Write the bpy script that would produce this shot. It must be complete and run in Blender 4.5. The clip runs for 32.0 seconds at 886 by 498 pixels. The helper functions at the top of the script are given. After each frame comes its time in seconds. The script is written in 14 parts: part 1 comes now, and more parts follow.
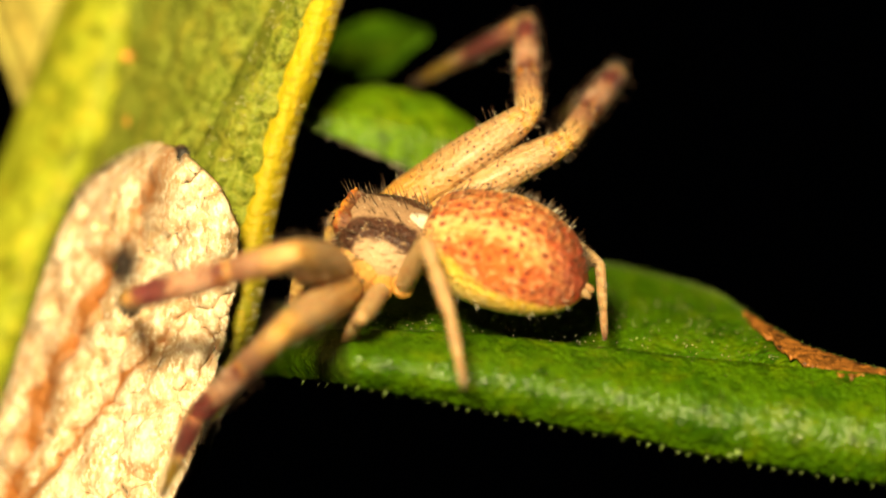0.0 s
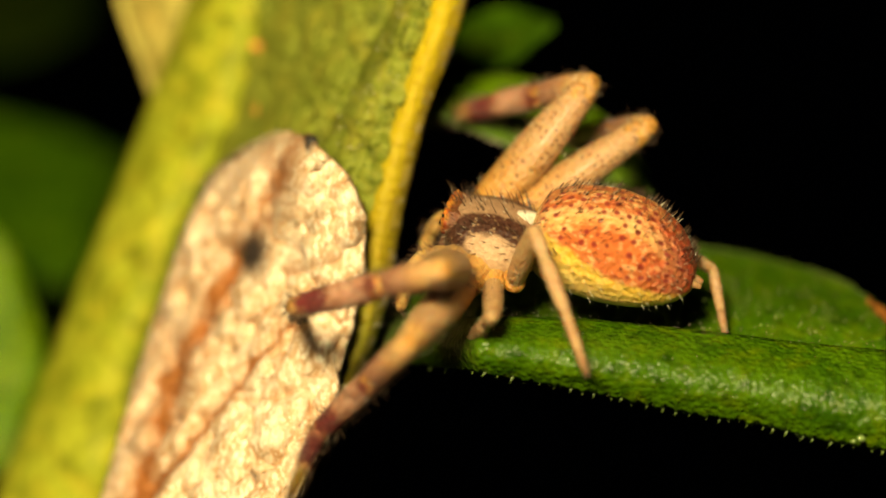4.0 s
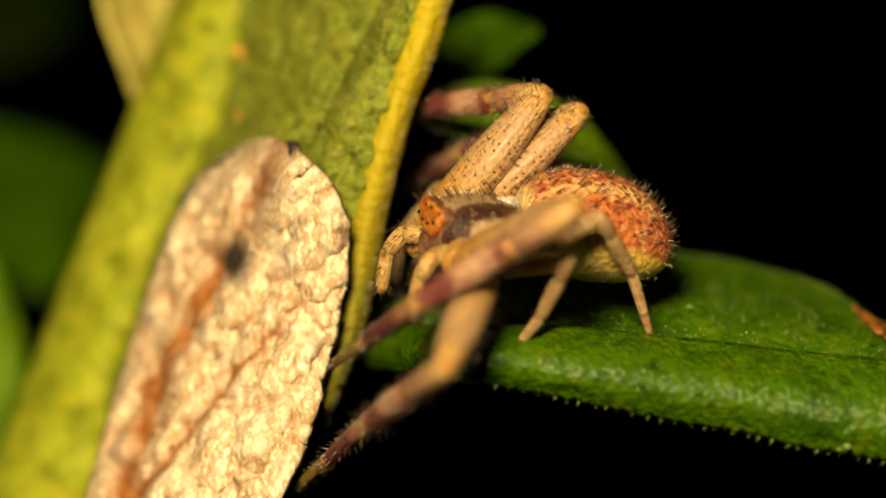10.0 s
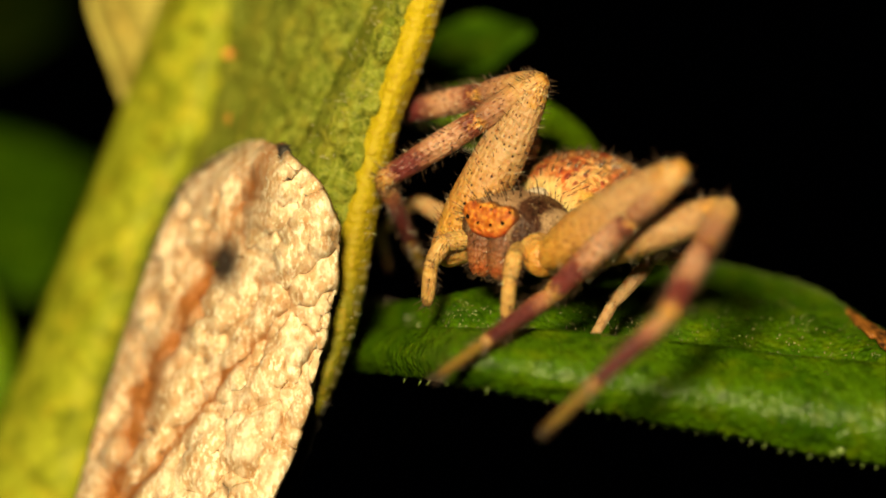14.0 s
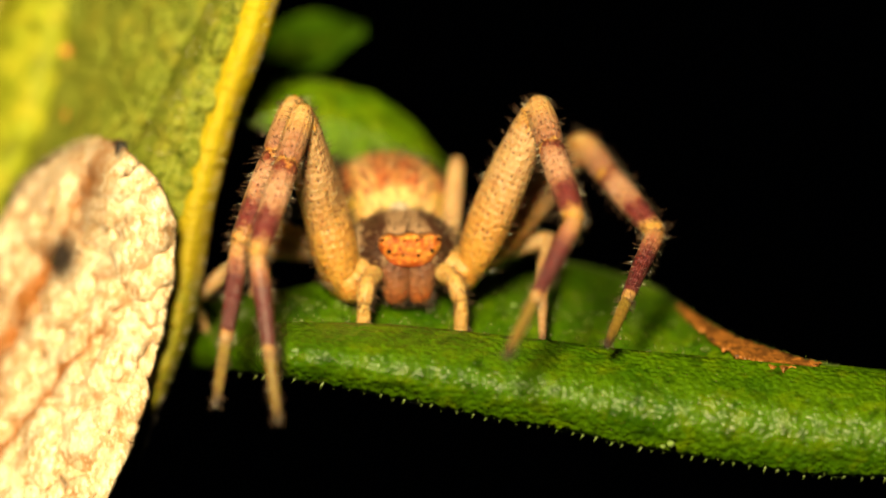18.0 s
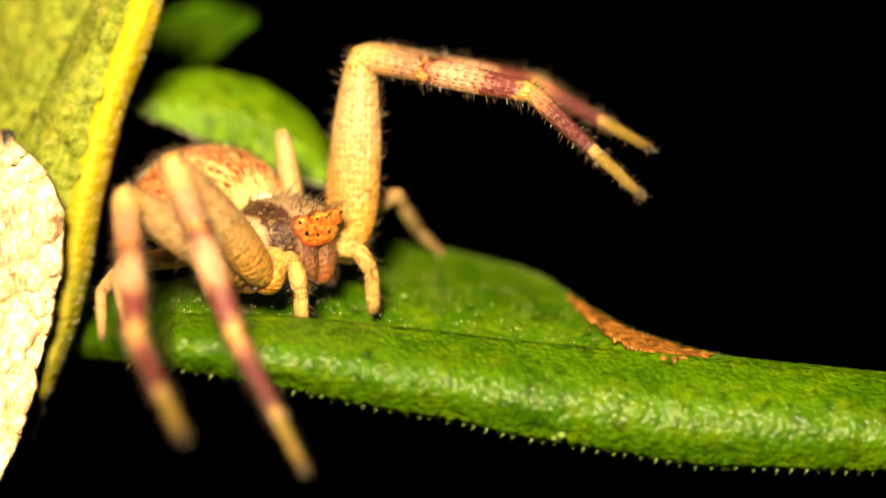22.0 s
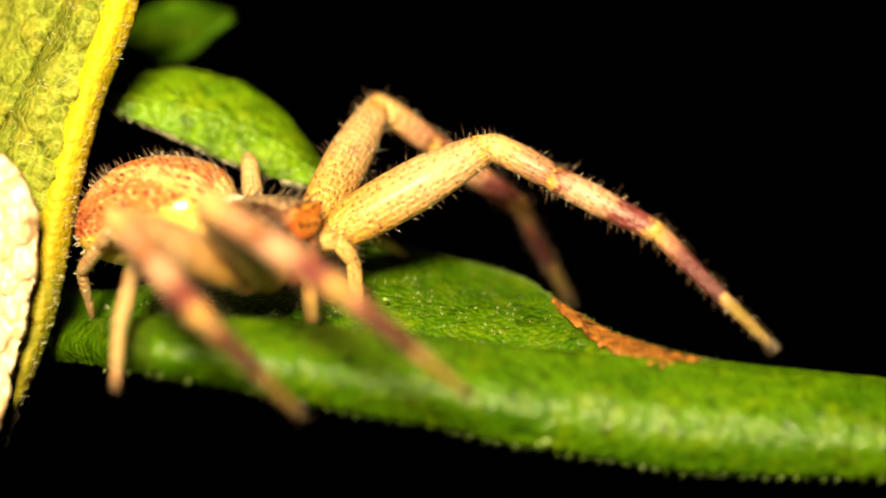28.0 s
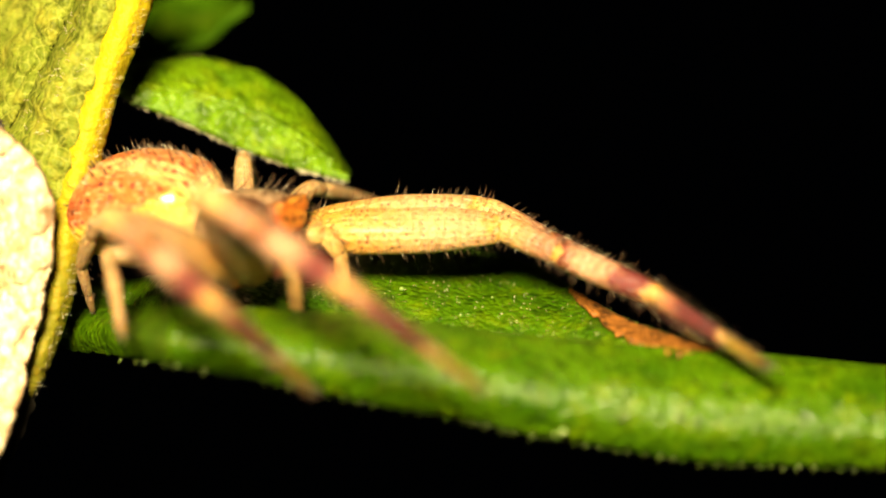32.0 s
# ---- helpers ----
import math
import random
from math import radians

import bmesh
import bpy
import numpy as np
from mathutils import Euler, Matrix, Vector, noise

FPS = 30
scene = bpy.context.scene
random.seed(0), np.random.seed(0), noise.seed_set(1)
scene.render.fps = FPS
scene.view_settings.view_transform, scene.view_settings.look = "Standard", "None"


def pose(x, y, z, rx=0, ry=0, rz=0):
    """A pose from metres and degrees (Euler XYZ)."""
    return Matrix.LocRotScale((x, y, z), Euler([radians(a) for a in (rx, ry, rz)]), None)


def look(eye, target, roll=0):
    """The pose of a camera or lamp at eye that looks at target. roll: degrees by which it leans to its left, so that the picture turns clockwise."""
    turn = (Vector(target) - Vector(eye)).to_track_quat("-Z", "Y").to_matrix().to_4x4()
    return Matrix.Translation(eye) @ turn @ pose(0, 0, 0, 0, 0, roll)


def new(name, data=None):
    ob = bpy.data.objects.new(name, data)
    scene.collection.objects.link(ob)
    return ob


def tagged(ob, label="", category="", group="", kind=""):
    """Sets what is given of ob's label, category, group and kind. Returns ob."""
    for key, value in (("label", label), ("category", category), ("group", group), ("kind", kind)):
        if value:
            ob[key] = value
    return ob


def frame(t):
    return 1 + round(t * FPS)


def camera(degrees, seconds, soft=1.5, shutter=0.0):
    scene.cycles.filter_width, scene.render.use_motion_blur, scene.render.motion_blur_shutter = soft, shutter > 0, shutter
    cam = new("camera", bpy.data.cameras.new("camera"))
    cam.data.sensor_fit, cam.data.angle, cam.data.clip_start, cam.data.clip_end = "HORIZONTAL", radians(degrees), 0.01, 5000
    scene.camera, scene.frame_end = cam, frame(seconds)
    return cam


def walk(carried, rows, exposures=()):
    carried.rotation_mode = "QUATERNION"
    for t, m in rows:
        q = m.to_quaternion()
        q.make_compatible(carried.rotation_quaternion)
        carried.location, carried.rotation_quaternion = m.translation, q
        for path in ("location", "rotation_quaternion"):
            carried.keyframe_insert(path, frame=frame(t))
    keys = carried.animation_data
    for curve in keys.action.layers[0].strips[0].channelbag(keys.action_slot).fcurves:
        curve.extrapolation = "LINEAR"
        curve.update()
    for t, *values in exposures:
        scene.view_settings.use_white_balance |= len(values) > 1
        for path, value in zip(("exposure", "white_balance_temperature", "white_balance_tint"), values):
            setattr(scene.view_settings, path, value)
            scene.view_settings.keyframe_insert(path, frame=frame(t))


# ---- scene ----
MM = 0.001


def mm(x, y, z, rx=0, ry=0, rz=0):
    """A pose from millimetres and degrees."""
    return pose(x * MM, y * MM, z * MM, rx, ry, rz)


# ---- camera: a macro lens 90 mm from the spider, that swings from side to side and leans in by up to 2 mm ----
cam = camera(10, 32.0, soft=1.7)
cam.data.dof.use_dof = True
cam.data.dof.focus_distance = 0.0904
cam.data.dof.aperture_fstop = 43


def view(x, z, lean):
    """The eye leans in by that many millimetres and looks along (x, 90, z)."""
    near = 90 - lean
    return look((0, -near * MM, 0), (x * near / 90 * MM, 0, z * near / 90 * MM))


EXPOSURES = [(0, 0.38), (2, 0.05), (4, -0.05), (7, -0.18), (13.5, -0.25), (16, -0.22), (17.5, 0.08), (19, 0.48), (21, 0.80), (23, 1.0), (32, 1.0)]
walk(cam, [
    (0, view(-0.623, 0.080, 0.3)), (0.5, view(-0.974, 0.040, 0.2)), (1, view(-1.004, 0.080, 0.1)), (1.5, view(-1.306, 0.010, 0)),
    (2, view(-1.627, -0.050, -0.3)), (2.5, view(-2.089, -0.090, -0.6)), (3, view(-2.099, -0.080, -0.6)), (3.5, view(-2.471, -0.090, -0.6)),
    (4, view(-2.852, -0.141, -0.6)), (4.5, view(-2.872, -0.110, -0.6)), (6.5, view(-2.682, -0.020, -0.6)), (7, view(-2.651, -0.020, -0.6)),
    (7.5, view(-2.672, -0.060, -0.6)), (8, view(-2.621, -0.030, -0.6)), (8.5, view(-2.672, -0.030, -0.6)), (9, view(-2.672, 0.000, -0.6)),
    (9.5, view(-2.621, 0.010, -0.33)), (10, view(-2.581, -0.020, -0.07)), (10.5, view(-2.551, 0.010, 0.2)), (11, view(-2.481, 0.010, 0.33)),
    (11.5, view(-2.501, 0.060, 0.47)), (12, view(-2.531, 0.040, 0.6)), (12.5, view(-2.621, 0.040, 0.6)), (13, view(-2.651, 0.080, 0.6)),
    (13.5, view(-2.581, 0.040, 0.6)), (15.5, view(-1.255, 0.040, -0.2)), (16, view(-0.683, -0.070, -0.4)), (16.5, view(-0.512, -0.060, -0.6)),
    (17, view(0.221, -0.050, -0.59)), (17.5, view(0.372, -0.100, -0.57)), (18, view(0.522, -0.040, -0.56)), (18.5, view(1.065, -0.040, -0.55)),
    (19, view(1.416, -0.090, -0.54)), (19.5, view(2.029, -0.151, -0.53)), (20, view(2.149, -0.171, -0.51)), (20.5, view(2.179, -0.161, -0.5)),
    (21, view(2.240, -0.201, -0.35)), (21.5, view(2.511, -0.161, -0.2)), (22, view(2.481, -0.211, -0.05)), (22.5, view(2.541, -0.211, 0.1)),
    (23, view(2.571, -0.121, 0.37)), (23.5, view(2.501, -0.151, 0.63)), (24, view(2.491, -0.211, 0.9)), (24.5, view(2.471, -0.211, 1.05)),
    (26.5, view(2.601, -0.271, 1.65)), (27, view(2.722, -0.181, 1.8)), (27.5, view(2.842, -0.171, 1.8)), (28, view(2.852, -0.171, 1.8)),
    (28.5, view(2.832, -0.131, 1.8)), (29, view(2.842, -0.211, 1.8)), (29.5, view(2.621, -0.131, 1.8)), (30, view(2.702, -0.121, 1.8)),
    (30.5, view(2.792, -0.131, 1.8)), (31, view(2.641, -0.281, 1.8)), (31.5, view(2.611, -0.301, 1.9)), (32, view(2.561, -0.362, 2)),
], EXPOSURES)

# ---- light: one lamp above and beside the lens, night all round ----
world = bpy.data.worlds.new("night")
world.use_nodes = True
world.node_tree.nodes["Background"].inputs["Color"].default_value = (0.5, 0.6, 0.8, 1)
world.node_tree.nodes["Background"].inputs["Strength"].default_value = 0.0002
scene.world = world
lamp_data = bpy.data.lights.new("ring_lamp", "AREA")
lamp_data.shape, lamp_data.size, lamp_data.energy = "DISK", 0.017, 0.205
lamp_data.color = (1.0, 0.80, 0.44)
lamp = new("video_lamp", lamp_data)
lamp.matrix_basis = look((-0.011, -0.080, 0.025), (0, 0, -0.001))


# ---- materials ----
def nodes_of(name):
    m = bpy.data.materials.new(name)
    m.use_nodes = True
    nt = m.node_tree
    return m, nt, nt.nodes["Principled BSDF"]


def node(nt, kind, links=(), **values):
    n = nt.nodes.new(kind)
    for key, value in values.items():
        if key in n.inputs.keys() or key.isdigit():
            n.inputs[int(key) if key.isdigit() else key].default_value = value
    for key, socket in links:
        nt.links.new(socket, n.inputs[key])
    return n


def ramp(nt, fac, stops, mode="LINEAR"):
    n = nt.nodes.new("ShaderNodeValToRGB")
    n.color_ramp.interpolation = mode
    e = n.color_ramp.elements
    while len(e) < len(stops):
        e.new(0.5)
    for el, (p, c) in zip(e, stops):
        el.position, el.color = p, (*c, 1) if len(c) == 3 else c
    nt.links.new(fac, n.inputs[0])
    return n.outputs[0]


def mix(nt, fac, a, b, blend="MIX"):
    n = nt.nodes.new("ShaderNodeMix")
    n.data_type, n.blend_type = "RGBA", blend
    for key, v in ((0, fac), (6, a), (7, b)):
        if isinstance(v, (int, float)):
            n.inputs[key].default_value = v
        elif isinstance(v, tuple):
            n.inputs[key].default_value = (*v, 1)
        else:
            nt.links.new(v, n.inputs[key])
    return n.outputs[2]


def math_node(nt, op, a, b=0.0):
    n = nt.nodes.new("ShaderNodeMath")
    n.operation = op
    for k, v in ((0, a), (1, b)):
        if isinstance(v, (int, float)):
            n.inputs[k].default_value = v
        else:
            nt.links.new(v, n.inputs[k])
    return n.outputs[0]


def coords(nt, scale=(1, 1, 1)):
    """Object coordinates in millimetres, times scale."""
    tc = nt.nodes.new("ShaderNodeTexCoord")
    mp = nt.nodes.new("ShaderNodeMapping")
    mp.inputs["Scale"].default_value = tuple(1000 * s for s in scale)
    nt.links.new(tc.outputs["Object"], mp.inputs[0])
    return mp.outputs[0], tc


def noise_tex(nt, vec, scale, detail=3.0, rough=0.55):
    n = nt.nodes.new("ShaderNodeTexNoise")
    n.inputs["Scale"].default_value, n.inputs["Detail"].default_value, n.inputs["Roughness"].default_value = scale, detail, rough
    nt.links.new(vec, n.inputs["Vector"])
    return n.outputs[0]


def voronoi(nt, vec, scale, feature="F1", rand=1.0):
    n = nt.nodes.new("ShaderNodeTexVoronoi")
    n.feature = feature
    n.inputs["Scale"].default_value, n.inputs["Randomness"].default_value = scale, rand
    nt.links.new(vec, n.inputs["Vector"])
    return n.outputs["Distance"]


def bump(nt, bs, height, dist, strength=0.6):
    n = nt.nodes.new("ShaderNodeBump")
    n.inputs["Strength"].default_value, n.inputs["Distance"].default_value = strength, dist * MM
    nt.links.new(height, n.inputs["Height"])
    nt.links.new(n.outputs[0], bs.inputs["Normal"])


def finish(nt, bs, colour, rough=0.5, sss=0.0, spec=0.5):
    if isinstance(colour, tuple):
        bs.inputs["Base Color"].default_value = (*colour, 1)
    else:
        nt.links.new(colour, bs.inputs["Base Color"])
    bs.inputs["Roughness"].default_value = rough
    bs.inputs["Specular IOR Level"].default_value = spec
    if sss:
        bs.inputs["Subsurface Weight"].default_value = sss
        bs.inputs["Subsurface Radius"].default_value = (1.0, 0.45, 0.2)
        bs.inputs["Subsurface Scale"].default_value = 0.06 * MM


def skin(name, stops, dots=0.0, dot_scale=7.0, rough=0.38, dark=(0.06, 0.016, 0.008)):
    """Spider skin: colour bands along the piece, fine mottling, rows of dark dots where the hairs stand."""
    m, nt, bs = nodes_of(name)
    v, tc = coords(nt)
    sep = node(nt, "ShaderNodeSeparateXYZ", [("Vector", tc.outputs["Generated"])])
    n1 = noise_tex(nt, v, 5.0, 4)
    x = math_node(nt, "ADD", sep.outputs[0], math_node(nt, "MULTIPLY", math_node(nt, "SUBTRACT", n1, 0.5), 0.36))
    col = ramp(nt, x, stops)
    col = mix(nt, ramp(nt, noise_tex(nt, v, 7.0, 5, 0.65), [(0.48, (0, 0, 0)), (0.64, (0.55, 0.55, 0.55))]), col, (0.68, 0.54, 0.47), "MULTIPLY")
    if dots:
        p = node(nt, "ShaderNodeSeparateXYZ", [("Vector", v)])
        turn = math_node(nt, "MULTIPLY", math_node(nt, "ARCTAN2", p.outputs[1], p.outputs[2]), 0.4)
        flat = node(nt, "ShaderNodeCombineXYZ", [("X", math_node(nt, "MULTIPLY", p.outputs[0], 0.8)), ("Y", turn)])
        d = voronoi(nt, flat.outputs[0], dot_scale, rand=0.4)
        spot = ramp(nt, d, [(0.0, (dots, dots, dots)), (0.14, (dots, dots, dots)), (0.25, (0, 0, 0))])
        col = mix(nt, spot, col, dark)
    finish(nt, bs, col, rough + 0.14, 0.5, 0.45)
    bs.inputs["Subsurface Scale"].default_value = 0.16 * MM
    bs.inputs["Coat Weight"].default_value, bs.inputs["Coat Roughness"].default_value = 0.1, 0.24
    relief = noise_tex(nt, v, 8.0, 4, 0.6)
    if dots:
        relief = math_node(nt, "ADD", relief, math_node(nt, "MULTIPLY", d, 0.6))
    bump(nt, bs, relief, 0.08, 0.75)
    return m


CREAM, TAN, AMBER = (0.44, 0.268, 0.125), (0.36, 0.21, 0.095), (0.49, 0.25, 0.04)
PLUM, PALE = (0.15, 0.030, 0.030), (0.46, 0.30, 0.135)
FEMUR = skin("femur_skin", [(0.0, AMBER), (0.14, AMBER), (0.30, (0.46, 0.24, 0.06)), (0.6, CREAM), (0.86, CREAM), (0.93, AMBER), (0.97, (0.58, 0.37, 0.15)), (1.0, (0.58, 0.37, 0.15))], 0.95, 9.0, 0.30)
PATELLA = skin("patella_skin", [(0.0, AMBER), (0.15, (0.56, 0.35, 0.14)), (0.4, (0.46, 0.26, 0.10)), (0.6, (0.36, 0.19, 0.10)), (0.92, (0.27, 0.12, 0.07)), (1.0, AMBER)], 0.85, 6.8, 0.34)
TIBIA = skin("tibia_skin", [(0.0, AMBER), (0.05, (0.56, 0.28, 0.08)), (0.10, (0.13, 0.018, 0.014)), (0.18, (0.32, 0.15, 0.09)), (0.32, (0.50, 0.29, 0.185)), (0.52, (0.38, 0.19, 0.11)), (0.64, PLUM), (0.82, PLUM), (0.90, (0.44, 0.24, 0.085)), (1.0, AMBER)], 0.95, 7.0, 0.26, (0.05, 0.006, 0.008))
METATARSUS = skin("metatarsus_skin", [(0.0, AMBER), (0.10, (0.42, 0.23, 0.085)), (0.24, (0.32, 0.13, 0.07)), (0.42, (0.105, 0.020, 0.021)), (0.88, (0.085, 0.015, 0.017)), (0.94, (0.42, 0.24, 0.08)), (1.0, TAN)], 0.85, 8.0, 0.3, (0.03, 0.006, 0.008))
TARSUS = skin("tarsus_skin", [(0.0, TAN), (0.15, (0.21, 0.14, 0.016)), (0.7, (0.17, 0.105, 0.010)), (0.9, (0.05, 0.026, 0.006)), (1.0, (0.02, 0.012, 0.01))], 0.5, 9.0)
SHORT_LEG = skin("short_leg_skin", [(0.0, PALE), (0.5, CREAM), (0.9, PALE), (1.0, TAN)], 0.45, 8.0, 0.32)
SHORT_TIP = skin("short_leg_tip_skin", [(0.0, CREAM), (0.6, TAN), (1.0, (0.06, 0.03, 0.02))], 0.4, 8.0)
PALP = skin("palp_skin", [(0.0, (0.54, 0.32, 0.08)), (0.4, (0.52, 0.32, 0.10)), (0.85, (0.42, 0.25, 0.07)), (1.0, (0.22, 0.13, 0.05))], 0.4, 9.0)
COXA_SKIN = skin("coxa_skin", [(0.0, (0.50, 0.31, 0.11)), (0.6, (0.48, 0.27, 0.075)), (1.0, (0.50, 0.235, 0.035))], 0.2, 7.0, 0.2)
BELLY = skin("belly_skin", [(0.0, (0.6, 0.32, 0.07)), (1.0, (0.66, 0.40, 0.14))], 0.0)


def carapace_material():
    m, nt, bs = nodes_of("carapace_skin")
    v, tc = coords(nt)
    sep = node(nt, "ShaderNodeSeparateXYZ", [("Vector", v)])
    y = math_node(nt, "ABSOLUTE", sep.outputs[1])
    front = math_node(nt, "MULTIPLY", math_node(nt, "MAXIMUM", math_node(nt, "SUBTRACT", sep.outputs[0], 1.0), 0.0), 0.28)
    y = math_node(nt, "SUBTRACT", y, front)
    y = math_node(nt, "ADD", y, math_node(nt, "MULTIPLY", math_node(nt, "SUBTRACT", noise_tex(nt, v, 3.0, 5, 0.7), 0.5), 0.26))
    grain = noise_tex(nt, v, 15.0, 4, 0.7)
    col = ramp(nt, y, [(0.25, (0.30, 0.185, 0.105)), (0.34, (0.045, 0.016, 0.010)), (0.55, (0.022, 0.007, 0.004)), (0.72, (0.035, 0.012, 0.007)), (0.80, (0.42, 0.275, 0.155)), (1.0, (0.48, 0.32, 0.18))])
    col = mix(nt, ramp(nt, grain, [(0.42, (0, 0, 0)), (0.7, (0.4, 0.4, 0.4))]), col, (0.16, 0.075, 0.04))
    col = mix(nt, ramp(nt, noise_tex(nt, v, 8.0, 3), [(0.58, (0, 0, 0)), (0.7, (0.5, 0.5, 0.5))]), col, (0.42, 0.27, 0.14))
    # thin dark seam above the pale lower rim
    seam = ramp(nt, math_node(nt, "ABSOLUTE", math_node(nt, "ADD", sep.outputs[2], 0.27)), [(0.012, (0.8, 0.8, 0.8)), (0.03, (0, 0, 0))])
    col = mix(nt, seam, col, (0.12, 0.04, 0.015))
    finish(nt, bs, col, 0.42, 0, 0.25)
    bump(nt, bs, math_node(nt, "ADD", grain, voronoi(nt, v, 9.0)), 0.03, 0.7)
    return m


def abdomen_material():
    m, nt, bs = nodes_of("abdomen_skin")
    v, tc = coords(nt)
    sep = node(nt, "ShaderNodeSeparateXYZ", [("Vector", v)])
    streak, _ = coords(nt, (0.62, 1.5, 1.0))
    n1 = noise_tex(nt, streak, 4.6, 5, 0.68)
    n2 = noise_tex(nt, v, 9.0, 3)
    x, y, z = sep.outputs
    # bands along the back: tan brown middle, broken cream streak on each shoulder, rusty edge
    ay = math_node(nt, "ADD", math_node(nt, "ABSOLUTE", y), math_node(nt, "MULTIPLY", math_node(nt, "SUBTRACT", n1, 0.5), 0.55))
    band = ramp(nt, ay, [(0.06, (0.50, 0.19, 0.05)), (0.26, (0.46, 0.10, 0.018)), (0.38, (0.56, 0.17, 0.035)), (0.48, (0.76, 0.42, 0.16)), (0.72, (0.74, 0.38, 0.11)), (0.84, (0.54, 0.125, 0.024)), (1.0, (0.56, 0.15, 0.03))])
    # mottled by pale and rusty dashes
    pale = ramp(nt, noise_tex(nt, streak, 8.0, 4, 0.6), [(0.53, (0, 0, 0)), (0.60, (0.65, 0.65, 0.65))])
    back = mix(nt, pale, band, (0.84, 0.53, 0.22))
    rust = ramp(nt, noise_tex(nt, streak, 5.2, 4, 0.7), [(0.40, (0.6, 0.6, 0.6)), (0.48, (0, 0, 0))])
    back = mix(nt, rust, back, (0.56, 0.12, 0.024))
    # the rear end is dark red, the front edge red
    rear = ramp(nt, math_node(nt, "MULTIPLY", math_node(nt, "ADD", x, math_node(nt, "MULTIPLY", n1, 0.8)), -0.3), [(0.42, (0, 0, 0)), (0.64, (0.8, 0.8, 0.8))])
    back = mix(nt, rear, back, (0.34, 0.035, 0.012))
    # rows of small dark red dots
    turn = math_node(nt, "MULTIPLY", math_node(nt, "ARCTAN2", y, z), 0.95)
    flat = node(nt, "ShaderNodeCombineXYZ", [("X", math_node(nt, "MULTIPLY", x, 0.8)), ("Y", turn)])
    spot = ramp(nt, voronoi(nt, flat.outputs[0], 5.8, rand=0.4), [(0.20, (0.95, 0.95, 0.95)), (0.32, (0, 0, 0))])
    back = mix(nt, spot, back, (0.24, 0.022, 0.010))
    # yellow flank that rises towards the front
    rise = math_node(nt, "SUBTRACT", z, math_node(nt, "MULTIPLY", math_node(nt, "ADD", x, 1.5), 0.30))
    rise = math_node(nt, "ADD", rise, math_node(nt, "MULTIPLY", math_node(nt, "SUBTRACT", noise_tex(nt, v, 3.0, 4), 0.5), 0.3))
    side = ramp(nt, math_node(nt, "ADD", rise, 0.5), [(0.68, (0, 0, 0)), (0.78, (1, 1, 1))])
    inner = ramp(nt, math_node(nt, "ABSOLUTE", y), [(0.62, (1, 1, 1)), (0.84, (0, 0, 0))])
    side = math_node(nt, "MAXIMUM", side, math_node(nt, "MULTIPLY", inner, ramp(nt, math_node(nt, "ADD", z, 0.5), [(0.42, (0, 0, 0)), (0.5, (1, 1, 1))])))
    yellow = mix(nt, ramp(nt, n2, [(0.4, (0, 0, 0)), (0.7, (1, 1, 1))]), (0.76, 0.47, 0.045), (0.80, 0.54, 0.12))
    belly = ramp(nt, math_node(nt, "ADD", rise, 1.0), [(0.74, (1, 1, 1)), (1.10, (0, 0, 0))])
    yellow = mix(nt, belly, yellow, (0.70, 0.48, 0.12))
    # cream on the front face
    fore = ramp(nt, math_node(nt, "ADD", math_node(nt, "ADD", x, 0.8), math_node(nt, "MULTIPLY", math_node(nt, "SUBTRACT", n1, 0.5), 0.4)), [(0.90, (0, 0, 0)), (0.98, (1, 1, 1))])
    back = mix(nt, fore, back, (0.74, 0.52, 0.20))
    finish(nt, bs, mix(nt, side, yellow, back), 0.4, 0.2)
    # the smooth flank shines, the bristly back is dull
    nt.links.new(ramp(nt, side, [(0.0, (0.5, 0.5, 0.5)), (0.8, (0, 0, 0))]), bs.inputs["Coat Weight"])
    bs.inputs["Coat Roughness"].default_value = 0.2
    bump(nt, bs, math_node(nt, "ADD", noise_tex(nt, v, 9.0, 5, 0.7), math_node(nt, "MULTIPLY", voronoi(nt, v, 7.0), 0.7)), 0.12, 0.9)
    return m


